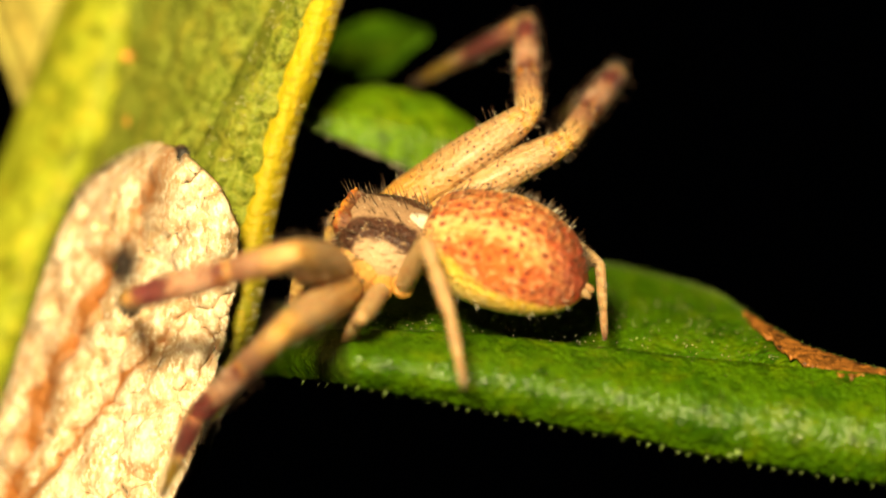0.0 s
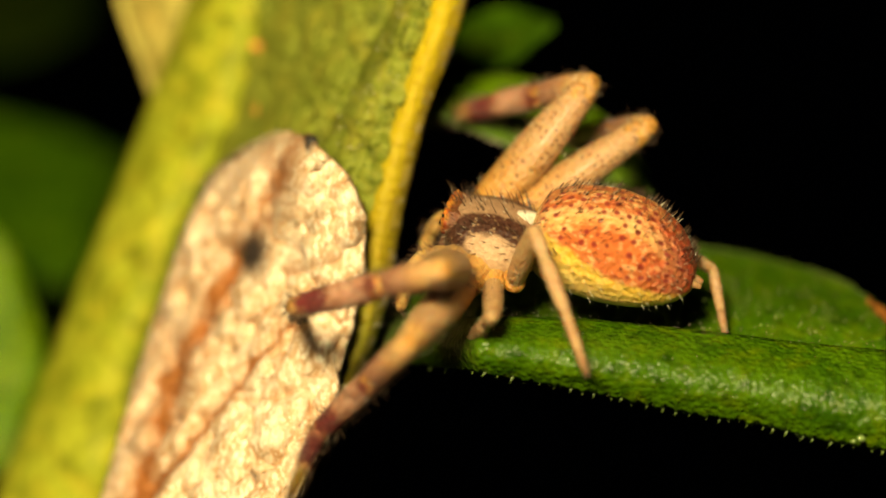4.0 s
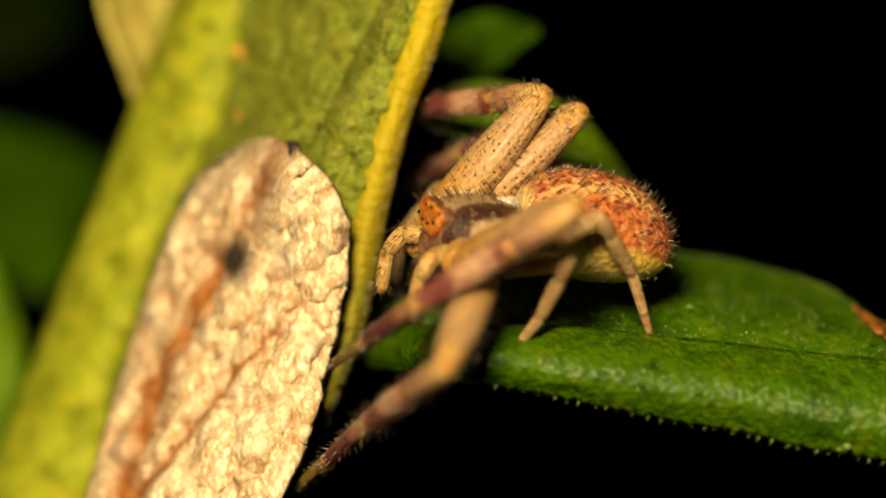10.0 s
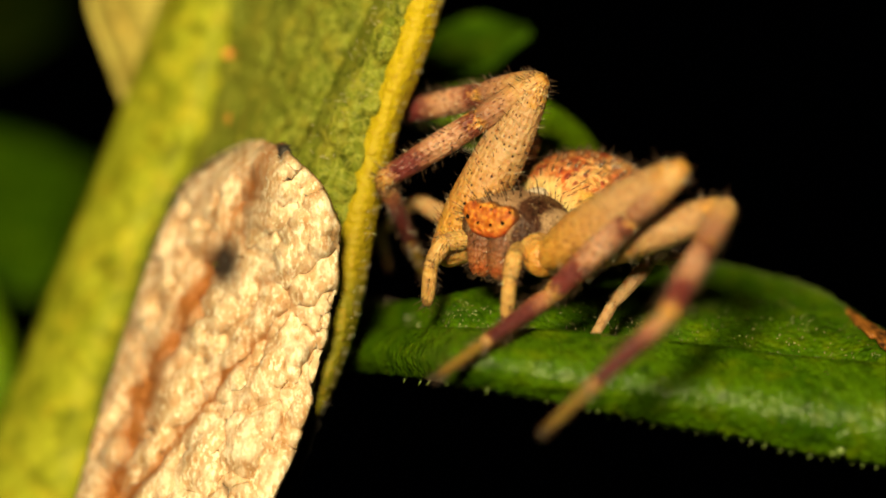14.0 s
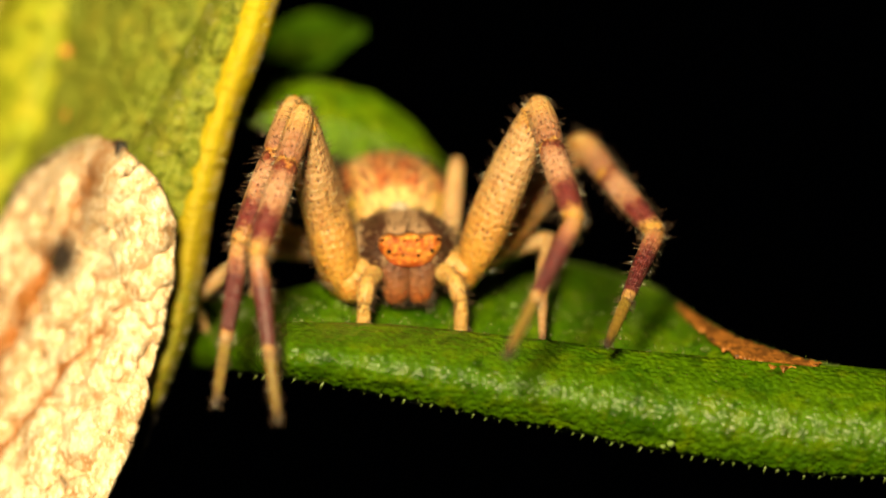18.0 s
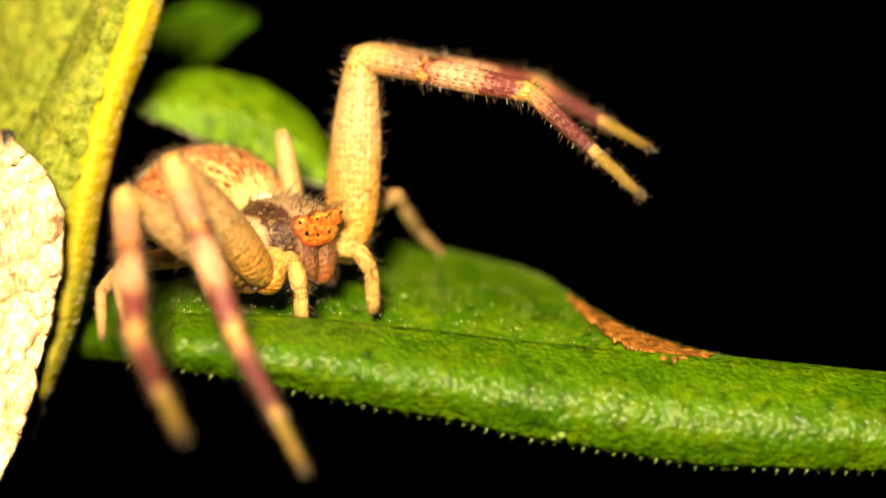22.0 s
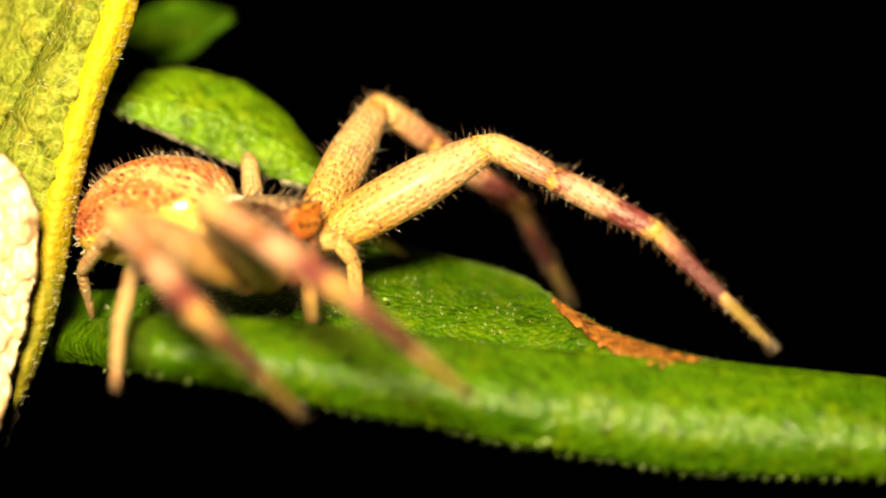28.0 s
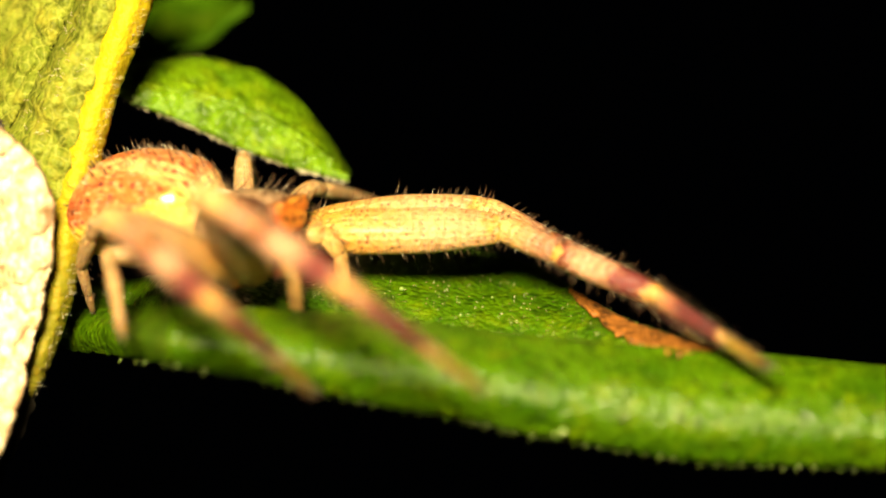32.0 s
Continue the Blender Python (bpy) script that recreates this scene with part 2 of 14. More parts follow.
def face_material():
    m, nt, bs = nodes_of("face_skin")
    v, tc = coords(nt)
    sep = node(nt, "ShaderNodeSeparateXYZ", [("Vector", v)])
    n = noise_tex(nt, v, 8.0, 4)
    col = ramp(nt, n, [(0.35, (0.30, 0.05, 0.006)), (0.46, (0.56, 0.15, 0.011)), (0.58, (0.70, 0.30, 0.04))])
    grain = voronoi(nt, v, 9.0)
    col = mix(nt, ramp(nt, grain, [(0.42, (0, 0, 0)), (0.7, (0.45, 0.45, 0.45))]), col, (0.22, 0.045, 0.006))
    # brown cheeks and red lower rim
    side = math_node(nt, "MAXIMUM", math_node(nt, "SUBTRACT", math_node(nt, "ABSOLUTE", sep.outputs[1]), 0.24), 0.0)
    low = math_node(nt, "SUBTRACT", sep.outputs[2], math_node(nt, "MULTIPLY", side, 0.7))
    low = math_node(nt, "ADD", low, math_node(nt, "MULTIPLY", math_node(nt, "SUBTRACT", n, 0.5), 0.12))
    red = ramp(nt, math_node(nt, "ADD", low, 0.5), [(0.40, (1, 1, 1)), (0.56, (0, 0, 0))])
    col = mix(nt, red, col, (0.42, 0.055, 0.008))
    dark = ramp(nt, math_node(nt, "ADD", low, 0.5), [(0.24, (1, 1, 1)), (0.34, (0, 0, 0))])
    col = mix(nt, dark, col, (0.09, 0.03, 0.014))
    # the sides of the head are brown
    cheek = ramp(nt, math_node(nt, "SUBTRACT", 2.4, sep.outputs[0]), [(0.62, (0, 0, 0)), (0.74, (0.9, 0.9, 0.9))])
    col = mix(nt, cheek, col, (0.11, 0.04, 0.018))
    finish(nt, bs, col, 0.35, 0.1)
    bump(nt, bs, math_node(nt, "ADD", noise_tex(nt, v, 11.0, 4, 0.7), math_node(nt, "MULTIPLY", grain, -0.4)), 0.06, 0.9)
    return m


def plain(name, colour, rough=0.5, vary=0.35, scale=8.0, depth=0.02):
    m, nt, bs = nodes_of(name)
    v, tc = coords(nt)
    n = noise_tex(nt, v, scale, 4)
    dark = tuple(c * (1 - vary) for c in colour)
    lite = tuple(min(1, c * (1 + vary)) for c in colour)
    finish(nt, bs, ramp(nt, n, [(0.3, dark), (0.7, lite)]), rough)
    if depth:
        bump(nt, bs, noise_tex(nt, v, scale * 3, 3), depth, 0.6)
    return m


def leaf_material(name, deep, light, vein_scale=3.2, gloss=0.4, relief=0.05, grain=14.0, spec=0.05, net=None):
    """Leaf skin: cells between fine veins, two scales of colour, small bumps."""
    m, nt, bs = nodes_of(name)
    v, tc = coords(nt)
    n1, n2 = noise_tex(nt, v, 0.9, 4), noise_tex(nt, v, grain, 3)
    col = mix(nt, ramp(nt, n1, [(0.3, (0, 0, 0)), (0.7, (1, 1, 1))]), deep, light)
    col = mix(nt, ramp(nt, n2, [(0.45, (0, 0, 0)), (0.75, (0.4, 0.4, 0.4))]), col, tuple(min(1, 1.9 * c) for c in light))
    patch = ramp(nt, noise_tex(nt, v, 2.2, 4, 0.6), [(0.50, (0, 0, 0)), (0.64, (0.65, 0.65, 0.65))])
    col = mix(nt, patch, col, (1.35 * light[0] + 0.012, 1.12 * light[1], light[2]))
    n3 = noise_tex(nt, v, grain * 0.35, 4)
    col = mix(nt, ramp(nt, n3, [(0.32, (0.75, 0.75, 0.75)), (0.5, (0, 0, 0))]), col, tuple(0.4 * c for c in deep))
    vein = voronoi(nt, v, vein_scale, "DISTANCE_TO_EDGE")
    col = mix(nt, ramp(nt, vein, [(0.0, (0.45, 0.45, 0.45)), (0.10, (0, 0, 0))]), col, net or tuple(0.55 * c for c in deep))
    finish(nt, bs, col, gloss, 0, spec)
    pad = voronoi(nt, v, grain * 0.8)
    h = math_node(nt, "ADD", math_node(nt, "MULTIPLY", ramp(nt, vein, [(0.0, (0, 0, 0)), (0.2, (1, 1, 1))]), 0.12), math_node(nt, "MULTIPLY", n2, 0.4))
    h = math_node(nt, "SUBTRACT", h, math_node(nt, "MULTIPLY", pad, 0.55))
    bump(nt, bs, h, relief, 0.8)
    return m


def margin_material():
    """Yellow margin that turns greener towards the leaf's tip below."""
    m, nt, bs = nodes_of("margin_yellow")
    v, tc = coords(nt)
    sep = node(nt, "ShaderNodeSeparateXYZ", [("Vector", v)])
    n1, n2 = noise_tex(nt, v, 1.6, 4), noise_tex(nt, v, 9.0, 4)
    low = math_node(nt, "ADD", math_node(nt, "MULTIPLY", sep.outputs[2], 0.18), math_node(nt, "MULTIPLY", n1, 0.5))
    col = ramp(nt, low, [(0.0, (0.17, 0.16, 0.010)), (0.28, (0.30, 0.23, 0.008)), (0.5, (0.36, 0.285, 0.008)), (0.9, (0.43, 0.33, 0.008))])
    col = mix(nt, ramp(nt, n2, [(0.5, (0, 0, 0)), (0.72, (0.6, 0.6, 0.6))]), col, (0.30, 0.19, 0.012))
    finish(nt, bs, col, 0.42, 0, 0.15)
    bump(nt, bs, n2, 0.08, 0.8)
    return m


def cocoon_material():
    m, nt, bs = nodes_of("cocoon_silk")
    v, tc = coords(nt)
    fibre, _ = coords(nt, (1.3, 0.45, 0.75))
    n1, n2, n3 = noise_tex(nt, v, 1.1, 5, 0.6), noise_tex(nt, fibre, 10.0, 4, 0.6), noise_tex(nt, fibre, 4.0, 5, 0.6)
    col = ramp(nt, n1, [(0.34, (0.53, 0.39, 0.22)), (0.46, (0.68, 0.53, 0.34)), (0.6, (0.82, 0.71, 0.52))])
    # woven cells of silk: pale pads with a tan net between them
    slant = nt.nodes.new("ShaderNodeMapping")
    slant.inputs["Rotation"].default_value = (0, math.radians(28), 0)
    slant.inputs["Scale"].default_value = (1.5, 1.0, 0.8)
    warp = mix(nt, 0.12, v, nt.nodes.new("ShaderNodeTexNoise").outputs[1], "ADD")
    nt.links.new(warp, slant.inputs[0])
    cell = voronoi(nt, slant.outputs[0], 2.3, "DISTANCE_TO_EDGE")
    col = mix(nt, ramp(nt, math_node(nt, "ADD", cell, math_node(nt, "MULTIPLY", math_node(nt, "SUBTRACT", n2, 0.5), 0.25)), [(0.0, (0.45, 0.45, 0.45)), (0.2, (0, 0, 0))]), col, (0.47, 0.255, 0.11))
    col = mix(nt, ramp(nt, n3, [(0.37, (0.8, 0.8, 0.8)), (0.48, (0, 0, 0))]), col, (0.46, 0.27, 0.11))
    col = mix(nt, ramp(nt, n2, [(0.32, (0.4, 0.4, 0.4)), (0.42, (0, 0, 0))]), col, (0.34, 0.18, 0.07))
    col = mix(nt, ramp(nt, n2, [(0.52, (0, 0, 0)), (0.62, (0.9, 0.9, 0.9))]), col, (0.88, 0.80, 0.62))
    # rusty seam, brown grooves; shade of pits and left flank put into the colour
    a = nt.nodes.new("ShaderNodeAttribute")
    a.attribute_name = "seam"
    col = mix(nt, math_node(nt, "MULTIPLY", a.outputs["Fac"], 1.0), col, (0.29, 0.10, 0.016))
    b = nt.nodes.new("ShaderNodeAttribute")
    b.attribute_name = "pit_shade"
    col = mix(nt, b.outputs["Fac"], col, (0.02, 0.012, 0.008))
    finish(nt, bs, col, 0.75, 0.1)
    bump(nt, bs, math_node(nt, "ADD", math_node(nt, "ADD", math_node(nt, "MULTIPLY", n2, 0.25), math_node(nt, "MULTIPLY", n3, 0.6)), math_node(nt, "MULTIPLY", cell, 0.4)), 0.11, 0.75)
    return m


CARAPACE, ABDOMEN, FACE = carapace_material(), abdomen_material(), face_material()
EYE_BLACK = plain("eye_black", (0.008, 0.006, 0.006), 0.08, 0.2, 8, 0)
GREEN_HAIR = plain("hair_green", (0.11, 0.17, 0.03), 0.35, 0.3, 8, 0)
BRISTLE = plain("bristle_dark", (0.075, 0.048, 0.032), 0.2, 0.3, 8, 0)
WHITE_HAIR = plain("hair_pale", (0.55, 0.5, 0.38), 0.4, 0.3, 8, 0)
WAIST = plain("waist_pale", (0.55, 0.47, 0.36), 0.5, 0.3, 9.0, 0.04)
JAW = skin("jaw_skin", [(0.0, (0.09, 0.030, 0.016)), (0.4, (0.19, 0.075, 0.032)), (0.7, (0.30, 0.105, 0.032)), (0.9, (0.40, 0.10, 0.018)), (1.0, (0.26, 0.12, 0.05))], 0.35, 12.0, 0.4, (0.10, 0.012, 0.008))
GREEN = leaf_material("leaf_green", (0.016, 0.056, 0.0004), (0.057, 0.124, 0.0008), 2.6, 0.32, 0.085, 11.0, 0.24, (0.030, 0.080, 0.0005))
# darker copy of the leaf green: weak light far back is put into the colour
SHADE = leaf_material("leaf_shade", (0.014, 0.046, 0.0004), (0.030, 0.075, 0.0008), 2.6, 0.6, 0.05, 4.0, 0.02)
FAR = leaf_material("leaf_far", (0.024, 0.066, 0.001), (0.045, 0.105, 0.002), 2.0, 0.6, 0.05, 4.0, 0.03)
# almost black green: the missing light in the corner is painted in
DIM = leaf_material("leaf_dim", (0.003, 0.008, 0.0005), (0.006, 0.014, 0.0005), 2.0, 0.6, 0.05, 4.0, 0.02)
LIME = leaf_material("leaf_lime", (0.058, 0.140, 0.001), (0.118, 0.215, 0.002), 2.0, 0.36, 0.16, 9.0, 0.25)
OLIVE = leaf_material("leaf_olive", (0.090, 0.118, 0.009), (0.170, 0.199, 0.022), 4.2, 0.5, 0.09, 9.0, 0.08, (0.30, 0.31, 0.05))
RIB = leaf_material("rib_green", (0.20, 0.232, 0.010), (0.308, 0.335, 0.022), 1.0, 0.45, 0.03, 5.0)
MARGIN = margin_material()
STRAW = leaf_material("leaf_straw", (0.33, 0.28, 0.055), (0.47, 0.41, 0.10), 1.0, 0.5, 0.06, 4.0)
DRY = plain("dry_leaf_edge", (0.26, 0.095, 0.014), 0.45, 0.92, 4.5, 0.14)
COCOON = cocoon_material()
NEAR_BLACK = plain("near_black", (0.02, 0.016, 0.012), 0.7, 0.5, 6, 0.03)
DEW = plain("dew_speck", (0.16, 0.24, 0.06), 0.08, 0.1, 8, 0)
ORANGE = plain("orange_speck", (0.55, 0.2, 0.02), 0.5, 0.2, 8, 0)
RED_SPECK = plain("red_speck", (0.5, 0.06, 0.01), 0.4, 0.2, 8, 0)


# ---- mesh helpers, in millimetres ----
def mesh_from(name, verts, faces, material, smooth=True):
    me = bpy.data.meshes.new(name)
    me.from_pydata([(x * MM, y * MM, z * MM) for x, y, z in verts], [], faces)
    me.materials.append(material)
    if smooth:
        me.polygons.foreach_set("use_smooth", [True] * len(me.polygons))
    me.update()
    return me


def part(name, verts_faces, material, parent=None, label="", at=None):
    ob = new(name, mesh_from(name, verts_faces[0], verts_faces[1], material))
    if parent is not None:
        ob.parent = parent
    if at is not None:
        ob.matrix_basis = at
    if label:
        tagged(ob, label)
    return ob


def tube(rings, n=20, squash=2.0):
    """A closed skin over rings (centre, half width, half height) that run along x; squash bends the section towards a box."""
    verts, faces = [], []
    for (x, y, z), ry, rz in rings:
        for k in range(n):
            a = 2 * math.pi * k / n
            c, s = math.cos(a), math.sin(a)
            verts.append((x, y + ry * math.copysign(abs(c) ** (2 / squash), c), z + rz * math.copysign(abs(s) ** (2 / squash), s)))
    for r in range(len(rings) - 1):
        for k in range(n):
            a, b = r * n + k, r * n + (k + 1) % n
            faces.append((a, b, b + n, a + n))
    faces.append(tuple(range(n - 1, -1, -1)))
    faces.append(tuple(range((len(rings) - 1) * n, len(rings) * n)))
    return verts, faces


def profile(points, steps):
    """Rings along x from (x, z, half width, half height) rows, eased between rows."""
    points = sorted(points)
    xs = np.array([p[0] for p in points])
    # finer towards both ends
    s = 0.5 - 0.5 * np.cos(np.linspace(0, math.pi, steps))
    t = xs[0] + (xs[-1] - xs[0]) * s
    cols = [np.interp(t, xs, [p[i] for p in points]) for i in (1, 2, 3)]
    for _ in range(2):
        cols = [np.concatenate([[c[0]], (c[:-2] + 2 * c[1:-1] + c[2:]) / 4, [c[-1]]]) for c in cols]
    return [((t[i], 0, cols[0][i]), cols[1][i], cols[2][i]) for i in range(steps)]


def spikes(items, r, sides=3, bend=0.0):
    """Thin hairs: items of (root, direction, length)."""
    verts, faces = [], []
    for p, d, h in items:
        p, d = Vector(p), Vector(d).normalized()
        a = d.orthogonal().normalized()
        b = d.cross(a)
        i = len(verts)
        for k in range(sides):
            w = 2 * math.pi * k / sides
            verts.append(p + (a * math.cos(w) + b * math.sin(w)) * r - d * r)
        q = p + d * h * 0.55 + Vector((0, 0, bend * h))
        for k in range(sides):
            w = 2 * math.pi * k / sides
            verts.append(q + (a * math.cos(w) + b * math.sin(w)) * r * 0.6)
        verts.append(p + d * h)
        for k in range(sides):
            k2 = (k + 1) % sides
            faces.append((i + k, i + k2, i + sides + k2, i + sides + k))
            faces.append((i + sides + k, i + sides + k2, i + 2 * sides))
    return verts, faces


def blob(c, rx, ry, rz, n=10):
    """A small rounded bead."""
    rings = [((c[0] + rx * math.sin(a), c[1], c[2]), ry * max(math.cos(a), 0.05), rz * max(math.cos(a), 0.05)) for a in np.linspace(-math.pi / 2, math.pi / 2, 8)]
    return tube(rings, n)


def sheet(u, v, y):
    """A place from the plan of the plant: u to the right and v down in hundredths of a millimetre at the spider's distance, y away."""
    k = 0.0100435 * (90 + y) / 90
    return ((u - 1050) * k, y, (441 - v) * k)


def grid(rows):
    verts, faces = [], []
    n = len(rows[0])
    for row in rows:
        verts.extend(row)
    for i in range(len(rows) - 1):
        for j in range(n - 1):
            a = i * n + j
            faces.append((a, a + 1, a + n + 1, a + n))
    return verts, faces


def thick(ob, t):
    mod = ob.modifiers.new("thickness", "SOLIDIFY")
    mod.thickness, mod.offset = t * MM, 0
    return ob


def curve(points):
    a, b = [p[0] for p in points], [p[1] for p in points]
    return lambda q: float(np.interp(q, a, b))


def soft(points, w=40):
    f = curve(points)
    return lambda q: (f(q - w) + f(q - w / 2) + 2 * f(q) + f(q + w / 2) + f(q + w)) / 6


# ---- the hanging leaf with its midrib, folded blade and yellow margin ----
hanging_leaf = tagged(new("hanging_leaf"), "yellow-green wilting leaf seen from its netted underside", "leaf")
RIB_L = lambda v: 320 - 0.39 * v
RIB_R = soft([(-80, 462), (0, 450), (200, 415), (300, 365), (441, 290), (711, 209), (882, 175), (980, 150)])
FOLD = soft([(-80, 728), (0, 690), (120, 635), (297, 540), (441, 480), (735, 400)])
BAND = soft([(-80, 785), (0, 757), (257, 675), (405, 638), (576, 618), (711, 580), (760, 570)])
EDGE = soft([(-80, 835), (0, 805), (67, 787), (203, 733), (378, 689), (441, 679), (562, 655), (664, 621), (720, 596), (760, 572)], 20)


def hung(u, v, y):
    """A place on the hanging leaf, which hangs a little behind the spider."""
    return sheet(u, v, y + 1.4)


def build_hanging_leaf():
    rows = []
    for v in np.linspace(-90, 980, 90):
        a, b = RIB_L(v), RIB_R(v)
        row = []
        for s in np.linspace(0, 1, 22):
            y = 6.4 - 0.65 * math.sin(math.pi * min(1, s * 1.02)) ** 0.7 - 1.3 * s
            if s == 0:
                y = 7.0
            y += 0.06 * noise.noise(Vector((s * 5, v / 90, 0)))
            row.append(hung(a + (b - a) * s, v, y))
        rows.append(row)
    thick(part("midrib", grid(rows), RIB, hanging_leaf, "thick smooth pale green midrib"), 0.2)
    rows = []
    for v in np.linspace(-90, 742, 150):
        a, b, c = RIB_R(v) - 14, FOLD(v), BAND(v)
        row = []
        for s in np.linspace(0, 1, 60):
            if s < 0.72:
                q = s / 0.72
                u = a + (b - a) * q
                y = 5.2 - 4.1 * q - 0.2 * math.sin(math.pi * q) + 0.7 * q ** 9
                amp = 0.24
            else:
                q = (s - 0.72) / 0.28
                u = b + (c - b) * q
                y = 1.8 - 1.1 * q ** 0.6 - 0.35 * math.sin(math.pi * q)
                amp = 0.2
            cell = noise.voronoi(Vector((u / 62, v / 74, 0.3)))[0]
            y -= amp * min(1.0, (cell[1] - cell[0]) * 2.0) + 0.14 * noise.noise(Vector((u / 15, v / 15, 2)))
            row.append(hung(u, v, y))
        rows.append(row)
    thick(part("blade", grid(rows), OLIVE, hanging_leaf, "olive green blade puckered between its veins"), 0.12)
    rows = []
    for v in np.linspace(-90, 738, 240):
        a, b = BAND(v) - 6, EDGE(v)
        row = []
        for s in np.linspace(0, 1, 16):
            y = 0.68 + 0.25 * s - 0.3 * math.sin(math.pi * s) ** 0.8 + 0.02 * noise.noise(Vector((s * 3, v / 25, 5)))
            wart = noise.voronoi(Vector((s * 4.5, v / 9, 4)))[0][0]
            y += 0.02 * wart + 0.04 * noise.noise(Vector((s * 5, v / 9, 7)))
            row.append(hung(a + (b - a) * s + 2.5 * s * noise.noise(Vector((v / 11, 0, 3))) + 1.5 * noise.noise(Vector((v / 40, s, 1))), v, y))
        rows.append(row)
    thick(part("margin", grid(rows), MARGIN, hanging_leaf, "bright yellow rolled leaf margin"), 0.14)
    rnd = random.Random(3)
    hairs = []
    for _ in range(800):
        v = rnd.uniform(-60, 735)
        s = rnd.random()
        u = BAND(v) + (EDGE(v) - BAND(v)) * s if rnd.random() < 0.6 else FOLD(v) + (BAND(v) - FOLD(v)) * s
        side = 1 if s > 0.5 else -0.4
        hairs.append((hung(u, v, 0.52 + 0.35 * abs(s - 0.5)), (side + rnd.uniform(-0.5, 0.5), -0.7, rnd.uniform(-0.2, 0.8)), rnd.uniform(0.06, 0.19)))
    part("hair_fringe", spikes(hairs, 0.006), WHITE_HAIR, hanging_leaf, "short pale hairs along the margin")
    part("speck", blob(hung(433, 208, 4.0), 0.07, 0.05, 0.1), ORANGE, hanging_leaf, "small orange speck")
    part("speck", blob(hung(430, 93, 4.65), 0.11, 0.05, 0.1), ORANGE, hanging_leaf, "small orange speck")


build_hanging_leaf()

# ---- the cocoon that clings to the hanging leaf ----
cocoon = tagged(new("cocoon"), "cream papery cocoon with pits and rusty seam on a leaf", "cocoon")
SHELL_L = soft([(250, 478), (258, 462), (285, 405), (330, 350), (450, 300), (600, 250), (750, 203), (980, 140)], 16)
SHELL_R = soft([(250, 528), (285, 540), (300, 562), (330, 592), (400, 621), (500, 618), (600, 597), (700, 574), (800, 542), (880, 504), (980, 450)], 12)
SEAM = soft([(250, 518), (300, 490), (470, 405), (560, 350), (700, 285), (980, 190)], 20)


def build_cocoon():
    rows, seam, pit_shade = [], [], []
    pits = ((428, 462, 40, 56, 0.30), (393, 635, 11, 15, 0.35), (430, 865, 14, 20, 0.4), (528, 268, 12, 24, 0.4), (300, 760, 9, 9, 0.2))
    for v in np.linspace(252, 980, 170):
        a, b, g = SHELL_L(v), SHELL_R(v), SEAM(v)
        row = []
        for s in np.linspace(0, 1, 90):
            u = a + (b - a) * s
            y = 3.4 - 3.4 * s - 0.75 * math.sin(math.pi * s) ** 0.55 * min(1, (v - 248) / 50) ** 0.5
            d = (u - g) / 24
            y += (0.45 if v < 470 else 0.28) * math.exp(-d * d)
            y -= 0.35 * math.exp(-((u - 545) / 70) ** 2 - ((v - 400) / 110) ** 2)
            line = 470 - 0.78 * (v - 620) + 10 * noise.noise(Vector((v / 40, 0, 6)))
            crack = (u - line) / (11 if u > line else 20)
            along = min(1, max(0, (v - 500) / 90))
            y += 0.26 * along * math.exp(-crack * crack)
            pad = noise.voronoi(Vector(((u + 0.5 * v) / 40, (v - 0.4 * u) / 95, 1.7)))[0]
            y -= 0.05 * min(1, (pad[1] - pad[0]) * 2.2) + 0.02 * noise.noise(Vector((u / 9, v / 9, 8)))
            y -= 0.2 * noise.noise(Vector(((u + 0.5 * v) / 34, (v - 0.4 * u) / 78, 2.2)))
            y -= 1.2 * max(0.0, v - 600) / 380
            y += 0.12 * noise.noise(Vector((u / 40, v / 70, 9)))
            wob = 14 * noise.noise(Vector((u / 30, v / 30, 5)))
            cell = noise.voronoi(Vector(((u + 0.45 * v + 1.6 * wob) / 78, (v + wob) / 150, 0.7)))[0]
            edge = min(1, (cell[1] - cell[0]) * 3.0)
            y -= 0.34 * edge
            y -= 0.03 * noise.noise(Vector(((u + 0.45 * v) / 13, v / 24, 3.7)))
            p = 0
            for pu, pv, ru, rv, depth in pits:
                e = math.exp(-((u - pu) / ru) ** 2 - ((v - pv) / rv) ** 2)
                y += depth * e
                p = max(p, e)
            # the 0.18 left of the seam paints that flank's shade, the rest is brown grooves
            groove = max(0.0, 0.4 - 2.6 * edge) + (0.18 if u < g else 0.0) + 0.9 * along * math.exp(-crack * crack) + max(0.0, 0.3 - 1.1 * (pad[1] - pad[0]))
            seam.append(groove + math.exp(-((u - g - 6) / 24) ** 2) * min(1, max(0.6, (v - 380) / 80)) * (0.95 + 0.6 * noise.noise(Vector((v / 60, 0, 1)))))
            # near-black colour paints the shade inside each pit
            pit_shade.append(min(1, max(0, p * 1.7 - 0.5)))
            row.append(hung(u + 3 * noise.noise(Vector((v / 14, s, 4))), v, y))
        rows.append(row)
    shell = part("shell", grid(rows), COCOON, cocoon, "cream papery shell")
    for name, values in (("seam", seam), ("pit_shade", pit_shade)):
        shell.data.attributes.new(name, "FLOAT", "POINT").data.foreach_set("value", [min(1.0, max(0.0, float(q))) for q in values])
    thick(shell, 0.2)
    rnd = random.Random(8)
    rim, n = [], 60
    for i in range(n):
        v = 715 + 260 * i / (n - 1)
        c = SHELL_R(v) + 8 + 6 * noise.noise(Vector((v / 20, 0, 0)))
